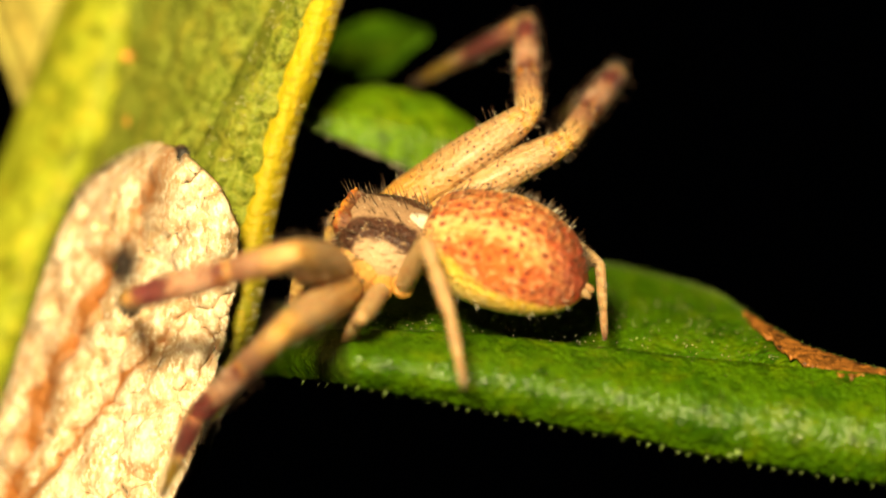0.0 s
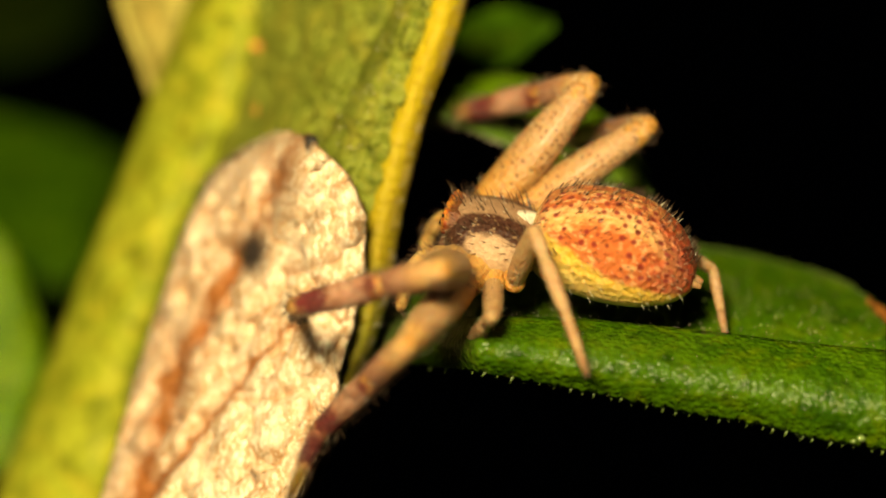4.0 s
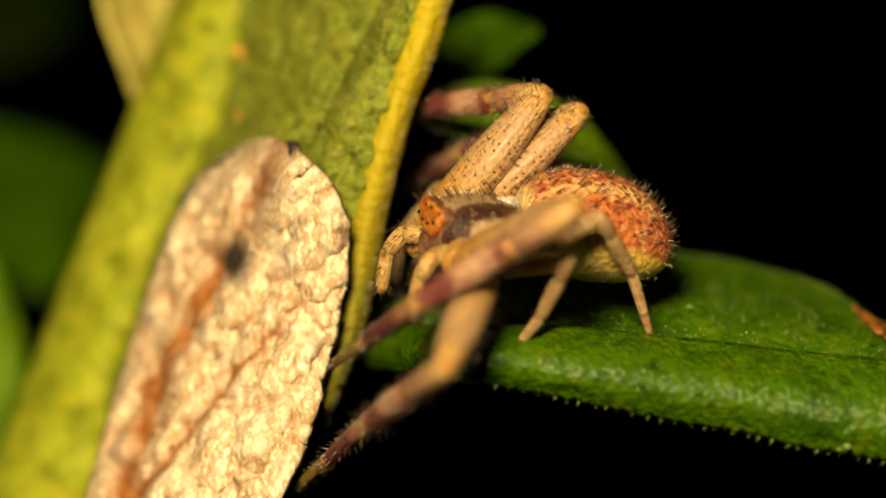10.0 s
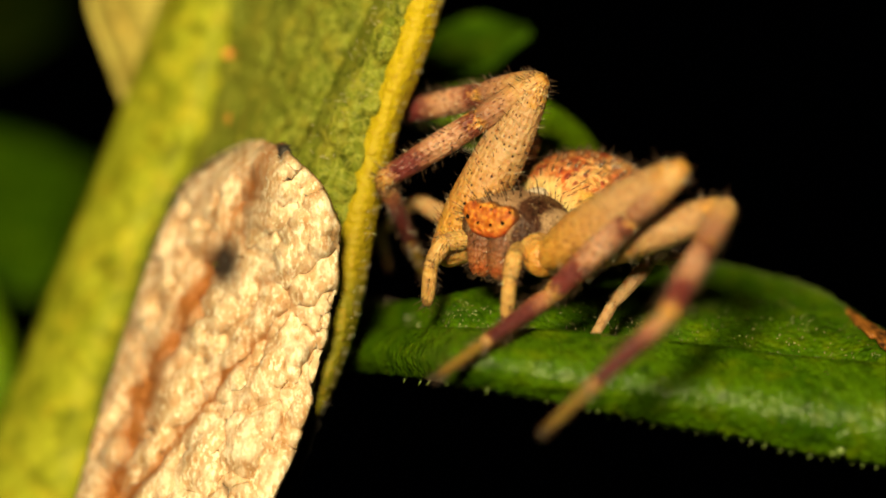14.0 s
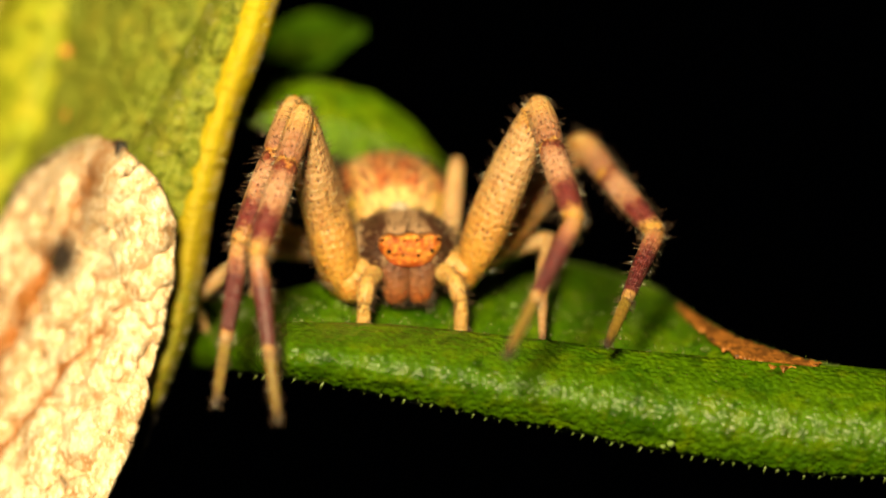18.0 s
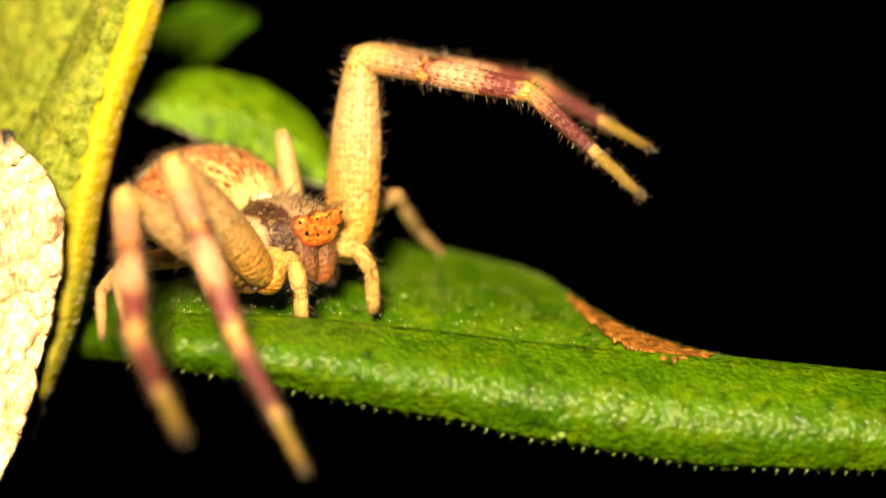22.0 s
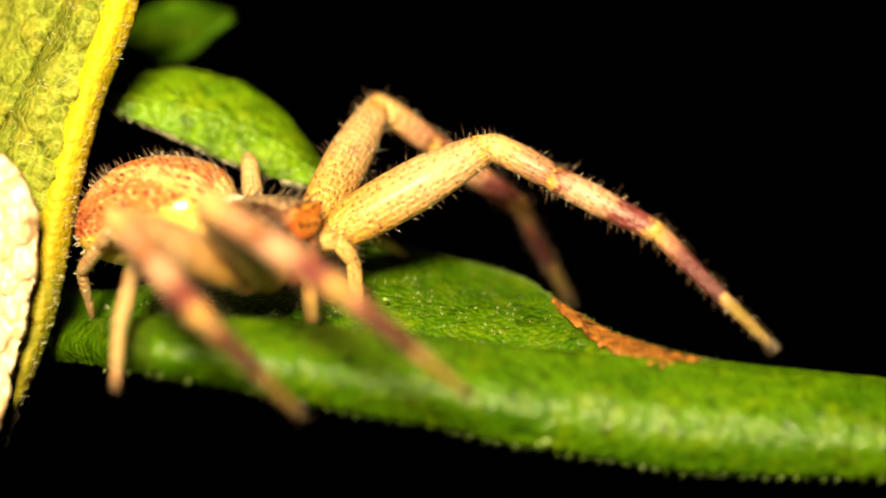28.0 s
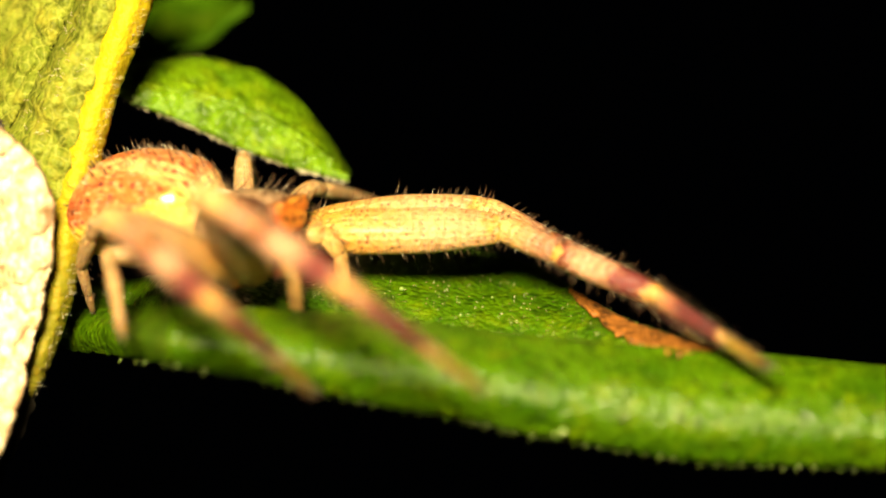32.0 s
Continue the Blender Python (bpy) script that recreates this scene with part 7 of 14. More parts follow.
    walk(legs["L3"]["femur"], [(0, mm(0.62, 1.12, -0.42, -25.1, -18.1, 95.7)), (0.5, mm(0.62, 1.12, -0.42, -25, -17.8, 95.7)), (1, mm(0.62, 1.12, -0.42, -24.7, -16.7, 96)), (1.5, mm(0.62, 1.12, -0.42, -24.1, -15.3, 96.6)), (2, mm(0.62, 1.12, -0.42, -23.3, -13.9, 97)), (2.5, mm(0.62, 1.12, -0.42, -22.1, -12.2, 97.9)), (3, mm(0.62, 1.12, -0.42, -20.8, -10.9, 98.6)), (3.5, mm(0.62, 1.12, -0.42, -19.3, -9.8, 99.3)), (4, mm(0.62, 1.12, -0.42, -17.9, -9.5, 100.3)), (4.5, mm(0.62, 1.12, -0.42, -16.4, -9.8, 101.4)), (5, mm(0.62, 1.12, -0.42, -14.9, -10.2, 102.8)), (5.5, mm(0.62, 1.12, -0.42, -13.3, -11.2, 104.5)), (6, mm(0.62, 1.12, -0.42, -11.6, -12.2, 106)), (6.5, mm(0.62, 1.12, -0.42, -10.1, -13.6, 107.2)), (7, mm(0.62, 1.12, -0.42, -9, -15, 108.1)), (7.5, mm(0.62, 1.12, -0.42, -9, -21.1, 108.8)), (8, mm(0.62, 1.12, -0.42, -9.5, -26.2, 109.1)), (8.5, mm(0.62, 1.12, -0.42, -10, -25.1, 110.2)), (9, mm(0.62, 1.12, -0.42, -9.2, -23.1, 111.3)), (9.5, mm(0.62, 1.12, -0.42, -5.5, -21.4, 110.7)), (10, mm(0.62, 1.12, -0.42, 0.8, -19.6, 109.3)), (10.5, mm(0.62, 1.12, -0.42, 7.7, -17.2, 109.1)), (11, mm(0.62, 1.12, -0.42, 13.4, -15, 109.5)), (11.5, mm(0.62, 1.12, -0.42, 18.6, -11.9, 108.2)), (12, mm(0.62, 1.12, -0.42, 21.6, -9.5, 108.4)), (12.5, mm(0.62, 1.12, -0.42, 20.6, -13.9, 110.2)), (13, mm(0.62, 1.12, -0.42, 16.1, -18.5, 111.5)), (13.5, mm(0.62, 1.12, -0.42, 9, -17.1, 116.3)), (14, mm(0.62, 1.12, -0.42, -3, -12.2, 125.7)), (14.5, mm(0.62, 1.12, -0.42, -19.9, -5.1, 136)), (15, mm(0.62, 1.12, -0.42, -37.6, 0.7, 144.3)), (15.5, mm(0.62, 1.12, -0.42, -51.7, 3, 148)), (16, mm(0.62, 1.12, -0.42, -59.8, -3.4, 101.9)), (16.5, mm(0.62, 1.12, -0.42, -64.6, -0.3, 106.7)), (17, mm(0.62, 1.12, -0.42, -67.9, 5.1, 116)), (17.5, mm(0.62, 1.12, -0.42, -67.9, 7.8, 122.7)), (18, mm(0.62, 1.12, -0.42, -53.7, -8, 98.4)), (18.5, mm(0.62, 1.12, -0.42, -20.5, -23.3, 66.9)), (19, mm(0.62, 1.12, -0.42, 5.8, -27.7, 39.5)), (19.5, mm(0.62, 1.12, -0.42, 11.5, -26, 34.7)), (20, mm(0.62, 1.12, -0.42, 11.6, -24.3, 31.3)), (20.5, mm(0.62, 1.12, -0.42, 14.5, -23.2, 24.7)), (21, mm(0.62, 1.12, -0.42, 21.9, -22.5, 18)), (21.5, mm(0.62, 1.12, -0.42, 25.7, -25.4, 46.1)), (22, mm(0.62, 1.12, -0.42, 20.9, -20.3, 76.2)), (22.5, mm(0.62, 1.12, -0.42, 26.8, -16.7, 68.8)), (23, mm(0.62, 1.12, -0.42, 30.5, -14.3, 65.6)), (23.5, mm(0.62, 1.12, -0.42, 28, -15.4, 72.2)), (24, mm(0.62, 1.12, -0.42, 24.8, -16.8, 78.8)), (24.5, mm(0.62, 1.12, -0.42, 25.2, -16.1, 77.4)), (25, mm(0.62, 1.12, -0.42, 27.6, -14, 73.5)), (25.5, mm(0.62, 1.12, -0.42, 32.4, -10.8, 67.5)), (26, mm(0.62, 1.12, -0.42, 38.7, -7.1, 60.9)), (26.5, mm(0.62, 1.12, -0.42, 45.9, -3.1, 54.2)), (27, mm(0.62, 1.12, -0.42, 52.6, 0.1, 48.7)), (27.5, mm(0.62, 1.12, -0.42, 58.1, 2.4, 45)), (28, mm(0.62, 1.12, -0.42, 61.8, 3.4, 43.5)), (28.5, mm(0.62, 1.12, -0.42, 63.6, 2.4, 45.3)), (29, mm(0.62, 1.12, -0.42, 63.6, 0.2, 50.1)), (29.5, mm(0.62, 1.12, -0.42, 61.2, -3.4, 57.1)), (30, mm(0.62, 1.12, -0.42, 55.3, -7.7, 65.8)), (30.5, mm(0.62, 1.12, -0.42, 45.4, -11.5, 74.4)), (31, mm(0.62, 1.12, -0.42, 33.1, -14.6, 82.2)), (31.5, mm(0.62, 1.12, -0.42, 21.5, -16.5, 87.1)), (32, mm(0.62, 1.12, -0.42, 13.2, -17.1, 89.3))])
    walk(legs["L3"]["patella"], [(0, mm(0.46, 2.73, 0.11, -140, 51, -59.6)), (0.5, mm(0.46, 2.73, 0.1, -140.7, 50.8, -60.2)), (1, mm(0.45, 2.74, 0.07, -141.6, 50.1, -60.7)), (1.5, mm(0.43, 2.75, 0.03, -143.1, 48.8, -61.6)), (2, mm(0.42, 2.76, -0.01, -145.8, 48.1, -63.4)), (2.5, mm(0.39, 2.77, -0.06, -148, 46.6, -64.1)), (3, mm(0.37, 2.77, -0.1, -150.6, 45.9, -65.2)), (3.5, mm(0.35, 2.77, -0.13, -153, 45.2, -65.9)), (4, mm(0.32, 2.77, -0.14, -155.6, 44.6, -66.8)), (4.5, mm(0.29, 2.76, -0.13, -157.4, 44.8, -66.8)), (5, mm(0.25, 2.75, -0.12, -159.9, 44.6, -67.3)), (5.5, mm(0.2, 2.73, -0.09, -162.3, 44.8, -67.5)), (6, mm(0.16, 2.72, -0.06, -164.6, 45, -67.3)), (6.5, mm(0.13, 2.7, -0.02, -166.6, 45.5, -67.1)), (7, mm(0.11, 2.68, 0.02, -167.8, 45.3, -66.6)), (7.5, mm(0.11, 2.62, 0.19, -167.8, 46.6, -65.9)), (8, mm(0.12, 2.56, 0.33, -166.9, 47.9, -65.2)), (8.5, mm(0.09, 2.56, 0.3, -165.2, 52.2, -62.6)), (9, mm(0.05, 2.58, 0.25, -165.1, 56.7, -60.9)), (9.5, mm(0.06, 2.6, 0.2, -174.9, 57.4, -68.9)), (10, mm(0.09, 2.63, 0.15, 170.1, 57.3, -81.5)), (10.5, mm(0.09, 2.65, 0.08, 155.6, 55.2, -92.6)), (11, mm(0.07, 2.67, 0.02, 147, 52.4, -97.6)), (11.5, mm(0.1, 2.7, -0.07, 141.9, 47.8, -100.9)), (12, mm(0.09, 2.71, -0.14, 141.5, 44, -100.1)), (12.5, mm(0.05, 2.67, -0.01, 146.6, 48.7, -94.1)), (13, mm(0.03, 2.62, 0.12, 156.8, 54.4, -84.7)), (13.5, mm(-0.1, 2.58, 0.08, 174.3, 55.2, -67.3)), (14, mm(-0.35, 2.47, -0.06, -157.4, 49.4, -37.1)), (14.5, mm(-0.6, 2.3, -0.27, -128.9, 35, -7.4)), (15, mm(-0.76, 2.11, -0.44, -109.3, 21.1, 13.2)), (15.5, mm(-0.82, 2.02, -0.51, -100.3, 14.2, 25.5)), (16, mm(0.27, 2.78, -0.32, -91.3, 20, 28)), (16.5, mm(0.13, 2.75, -0.41, -93, 17.8, 19.3)), (17, mm(-0.12, 2.64, -0.57, -99.3, 13.9, 5.8)), (17.5, mm(-0.29, 2.54, -0.65, -103.5, 15.1, 1.3)), (18, mm(0.37, 2.79, -0.18, -124, 17.4, -14)), (18.5, mm(1.23, 2.56, 0.25, -148, 23.4, -18.2)), (19, mm(1.78, 2.08, 0.37, -129.5, 21.2, -14.2)), (19.5, mm(1.88, 1.99, 0.32, -127.7, 24.9, -17.8)), (20, mm(1.94, 1.93, 0.28, -126.3, 28, -20.3)), (20.5, mm(2.04, 1.77, 0.25, -94.6, 64.5, 14.1)), (21, mm(2.11, 1.61, 0.23, 4.8, 52.9, 112.4)), (21.5, mm(1.69, 2.23, 0.31, 24.3, 50.9, 128.4)), (22, mm(1, 2.67, 0.17, 19.5, 40.8, 113.4)), (22.5, mm(1.21, 2.64, 0.07, 21.9, 37.3, 103.5)), (23, mm(1.3, 2.62, 0, 27.2, 35.4, 98.5)), (23.5, mm(1.12, 2.68, 0.03, 30.4, 35, 100.8)), (24, mm(0.94, 2.72, 0.07, 29.9, 34.7, 103.1)), (24.5, mm(0.98, 2.71, 0.05, 29.5, 34.2, 103)), (25, mm(1.09, 2.7, -0.01, 32, 33.7, 103.6)), (25.5, mm(1.26, 2.66, -0.1, 37, 31.7, 104.2)), (26, mm(1.44, 2.59, -0.21, 44, 29, 104.3)), (26.5, mm(1.61, 2.5, -0.33, 52.1, 25.8, 103.9)), (27, mm(1.74, 2.4, -0.42, 59.6, 22.9, 102.3)), (27.5, mm(1.82, 2.32, -0.49, 66.2, 20.8, 100.8)), (28, mm(1.85, 2.29, -0.52, 71.2, 20, 100.3)), (28.5, mm(1.82, 2.33, -0.49, 73.6, 20, 100.5)), (29, mm(1.71, 2.43, -0.43, 73.3, 20, 101.1)), (29.5, mm(1.54, 2.55, -0.32, 69.4, 20.1, 100.8)), (30, mm(1.31, 2.66, -0.19, 61.5, 20.8, 98.7)), (30.5, mm(1.07, 2.72, -0.08, 49.8, 19.7, 95.7)), (31, mm(0.84, 2.75, 0.01, 36.2, 18.2, 92.6)), (31.5, mm(0.7, 2.75, 0.06, 24.1, 16.3, 91.3)), (32, mm(0.64, 2.74, 0.08, 15.2, 15.5, 90.4))])
    walk(legs["L3"]["tibia"], [(0, mm(0.63, 2.43, -0.31, -140, 51, -59.6)), (0.5, mm(0.63, 2.43, -0.32, -140.7, 50.8, -60.2)), (1, mm(0.62, 2.44, -0.34, -141.6, 50.1, -60.7)), (1.5, mm(0.6, 2.44, -0.38, -143.1, 48.8, -61.6)), (2, mm(0.58, 2.44, -0.41, -145.8, 48.1, -63.4)), (2.5, mm(0.55, 2.43, -0.45, -148, 46.6, -64.1)), (3, mm(0.53, 2.43, -0.49, -150.6, 45.9, -65.2)), (3.5, mm(0.5, 2.43, -0.51, -153, 45.2, -65.9)), (4, mm(0.47, 2.42, -0.52, -155.6, 44.6, -66.8)), (4.5, mm(0.44, 2.41, -0.51, -157.4, 44.8, -66.8)), (5, mm(0.4, 2.4, -0.5, -159.9, 44.6, -67.3)), (5.5, mm(0.35, 2.38, -0.47, -162.3, 44.8, -67.5)), (6, mm(0.31, 2.36, -0.44, -164.6, 45, -67.3)), (6.5, mm(0.28, 2.35, -0.41, -166.6, 45.5, -67.1)), (7, mm(0.26, 2.33, -0.36, -167.8, 45.3, -66.6)), (7.5, mm(0.26, 2.28, -0.2, -167.8, 46.6, -65.9)), (8, mm(0.27, 2.23, -0.07, -166.9, 47.9, -65.2)), (8.5, mm(0.24, 2.27, -0.12, -165.2, 52.2, -62.6)), (9, mm(0.2, 2.32, -0.2, -165.1, 56.7, -60.9)), (9.5, mm(0.16, 2.33, -0.25, -174.9, 57.4, -68.9)), (10, mm(0.13, 2.34, -0.3, 170.1, 57.3, -81.5)), (10.5, mm(0.07, 2.35, -0.36, 155.6, 55.2, -92.6)), (11, mm(0.03, 2.34, -0.41, 147, 52.4, -97.6)), (11.5, mm(0.03, 2.34, -0.47, 141.9, 47.8, -100.9)), (12, mm(0.02, 2.33, -0.51, 141.5, 44, -100.1)), (12.5, mm(0.03, 2.31, -0.42, 146.6, 48.7, -94.1)), (13, mm(0.06, 2.31, -0.32, 156.8, 54.4, -84.7)), (13.5, mm(0.02, 2.29, -0.36, 174.3, 55.2, -67.3)), (14, mm(-0.07, 2.26, -0.47, -157.4, 49.4, -37.1)), (14.5, mm(-0.16, 2.24, -0.58, -128.9, 35, -7.4)), (15, mm(-0.27, 2.23, -0.63, -109.3, 21.1, 13.2)), (15.5, mm(-0.35, 2.25, -0.64, -100.3, 14.2, 25.5)), (16, mm(0.72, 3.02, -0.5, -91.3, 20, 28)), (16.5, mm(0.62, 2.92, -0.58, -93, 17.8, 19.3)), (17, mm(0.4, 2.7, -0.7, -99.3, 13.9, 5.8)), (17.5, mm(0.23, 2.55, -0.79, -103.5, 15.1, 1.3)), (18, mm(0.87, 2.66, -0.34, -124, 17.4, -14)), (18.5, mm(1.7, 2.4, 0.04, -148, 23.4, -18.2)), (19, mm(2.27, 1.95, 0.17, -129.5, 21.2, -14.2)), (19.5, mm(2.34, 1.84, 0.1, -127.7, 24.9, -17.8)), (20, mm(2.39, 1.76, 0.03, -126.3, 28, -20.3)), (20.5, mm(2.26, 1.83, -0.24, -94.6, 64.5, 14.1)), (21, mm(1.99, 1.91, -0.2, 4.8, 52.9, 112.4)), (21.5, mm(1.47, 2.49, -0.11, 24.3, 50.9, 128.4)), (22, mm(0.84, 3.04, -0.18, 19.5, 40.8, 113.4)), (22.5, mm(1.11, 3.06, -0.26, 21.9, 37.3, 103.5)), (23, mm(1.24, 3.06, -0.31, 27.2, 35.4, 98.5)), (23.5, mm(1.04, 3.12, -0.28, 30.4, 35, 100.8)), (24, mm(0.84, 3.15, -0.24, 29.9, 34.7, 103.1)), (24.5, mm(0.88, 3.15, -0.25, 29.5, 34.2, 103)), (25, mm(0.98, 3.14, -0.31, 32, 33.7, 103.6)), (25.5, mm(1.15, 3.11, -0.38, 37, 31.7, 104.2)), (26, mm(1.32, 3.05, -0.47, 44, 29, 104.3)), (26.5, mm(1.5, 2.97, -0.56, 52.1, 25.8, 103.9)), (27, mm(1.64, 2.88, -0.63, 59.6, 22.9, 102.3)), (27.5, mm(1.73, 2.82, -0.68, 66.2, 20.8, 100.8)), (28, mm(1.76, 2.79, -0.71, 71.2, 20, 100.3)), (28.5, mm(1.72, 2.83, -0.68, 73.6, 20, 100.5)), (29, mm(1.61, 2.92, -0.61, 73.3, 20, 101.1)), (29.5, mm(1.45, 3.04, -0.51, 69.4, 20.1, 100.8)), (30, mm(1.23, 3.16, -0.38, 61.5, 20.8, 98.7)), (30.5, mm(1.02, 3.23, -0.26, 49.8, 19.7, 95.7)), (31, mm(0.82, 3.26, -0.16, 36.2, 18.2, 92.6)), (31.5, mm(0.69, 3.27, -0.09, 24.1, 16.3, 91.3)), (32, mm(0.64, 3.26, -0.06, 15.2, 15.5, 90.4))])
    walk(legs["L3"]["metatarsus"], [(0, mm(0.94, 1.91, -1.06, -150.8, 59.5, -72.4)), (0.5, mm(0.93, 1.91, -1.06, -150.6, 59, -72)), (1, mm(0.92, 1.9, -1.08, -150, 57.7, -70.8)), (1.5, mm(0.9, 1.88, -1.1, -149.4, 55.8, -69.2)), (2, mm(0.87, 1.86, -1.13, -149, 53.4, -67.4)), (2.5, mm(0.84, 1.84, -1.15, -149.1, 50.9, -65.5)), (3, mm(0.81, 1.82, -1.18, -149.6, 48.4, -63.8)), (3.5, mm(0.78, 1.81, -1.19, -150.3, 46.2, -62.2)), (4, mm(0.74, 1.79, -1.19, -151.3, 44.5, -60.9)), (4.5, mm(0.71, 1.78, -1.19, -152.5, 43.1, -59.8)), (5, mm(0.66, 1.77, -1.17, -154.1, 41.5, -58.8)), (5.5, mm(0.61, 1.75, -1.15, -156.1, 40, -58)), (6, mm(0.57, 1.74, -1.12, -158.3, 38.7, -57.6)), (6.5, mm(0.54, 1.73, -1.09, -160.5, 38, -57.5)), (7, mm(0.53, 1.71, -1.05, -162.4, 38.1, -57.9)), (7.5, mm(0.53, 1.68, -0.9, -162.7, 42.4, -58.4)), (8, mm(0.54, 1.65, -0.78, -161.7, 47, -58.2)), (8.5, mm(0.51, 1.75, -0.88, -158.4, 49.3, -53.8)), (9, mm(0.45, 1.86, -1.01, -155, 50.8, -48)), (9.5, mm(0.35, 1.85, -1.06, -158.4, 52.4, -48.7)), (10, mm(0.21, 1.83, -1.11, -168.2, 56.2, -55.6)), (10.5, mm(0.05, 1.8, -1.15, 177.4, 60, -66.7)), (11, mm(-0.05, 1.76, -1.17, 162.3, 61.9, -79.1)), (11.5, mm(-0.09, 1.71, -1.18, 148.1, 49.3, -92.2)), (12, mm(-0.1, 1.65, -1.18, 144.7, 35.9, -96.3)), (12.5, mm(-0.02, 1.68, -1.14, 149.7, 45.4, -89.8)), (13, mm(0.11, 1.75, -1.1, 167.3, 57, -72.4)), (13.5, mm(0.23, 1.79, -1.15, -173.4, 61.1, -54.7)), (14, mm(0.43, 1.88, -1.2, -158, 62.5, -41.8)), (14.5, mm(0.62, 2.14, -1.13, -150.5, 60, -37.7)), (15, mm(0.6, 2.43, -0.98, -130.9, 48.7, -19.6)), (15.5, mm(0.49, 2.65, -0.88, -114.6, 34, -0.6)), (16, mm(1.51, 3.44, -0.83, -96.9, 27.3, 16.8)), (16.5, mm(1.48, 3.22, -0.87, -96, 27, 12.1)), (17, mm(1.33, 2.79, -0.93, -100.2, 25, 3.3)), (17.5, mm(1.16, 2.57, -1.04, -104.3, 22.6, -1.3)), (18, mm(1.76, 2.44, -0.63, -124, 29.9, -7.9)), (18.5, mm(2.54, 2.13, -0.34, -162.9, 40.1, -14)), (19, mm(3.14, 1.73, -0.17, -143.9, 49.1, -21.5)), (19.5, mm(3.17, 1.57, -0.31, -143.1, 52.5, -22.6)), (20, mm(3.19, 1.46, -0.43, -140.8, 55.9, -22)), (20.5, mm(2.66, 1.93, -1.1, -128.9, 16.7, -25.6)), (21, mm(1.77, 2.44, -0.97, -98.7, 14.7, -18)), (21.5, mm(1.1, 2.97, -0.86, -59.7, 45.1, 19.1)), (22, mm(0.55, 3.71, -0.81, 7.6, 40.5, 94.9)), (22.5, mm(0.93, 3.8, -0.84, 13.1, 40.8, 90.6)), (23, mm(1.12, 3.83, -0.87, 20, 40.7, 88.2)), (23.5, mm(0.89, 3.89, -0.83, 24.3, 40.4, 91.4)), (24, mm(0.66, 3.92, -0.78, 24.5, 40, 94.4)), (24.5, mm(0.7, 3.92, -0.79, 24.4, 39.4, 94.5)), (25, mm(0.8, 3.91, -0.84, 26.8, 37.8, 94.7)), (25.5, mm(0.95, 3.9, -0.89, 32, 35.5, 95.1)), (26, mm(1.12, 3.87, -0.94, 39.6, 32.8, 95.6)), (26.5, mm(1.29, 3.81, -0.98, 48.6, 30.1, 96.5)), (27, mm(1.45, 3.75, -1.01, 57.4, 27.7, 97.1)), (27.5, mm(1.56, 3.7, -1.03, 65, 26, 97.6)), (28, mm(1.6, 3.68, -1.03, 70.2, 25.3, 97.7)), (28.5, mm(1.56, 3.71, -1, 72.4, 25, 97.2)), (29, mm(1.44, 3.81, -0.94, 71.5, 24.5, 95.8)), (29.5, mm(1.28, 3.93, -0.84, 67, 23.6, 93.6)), (30, mm(1.1, 4.04, -0.72, 59, 22.5, 91.4)), (30.5, mm(0.93, 4.13, -0.59, 47.7, 21.4, 89.6)), (31, mm(0.78, 4.17, -0.46, 34.8, 20.5, 88.2)), (31.5, mm(0.67, 4.19, -0.36, 22.7, 19.7, 87.2)), (32, mm(0.63, 4.19, -0.32, 14, 19.4, 86.8))])
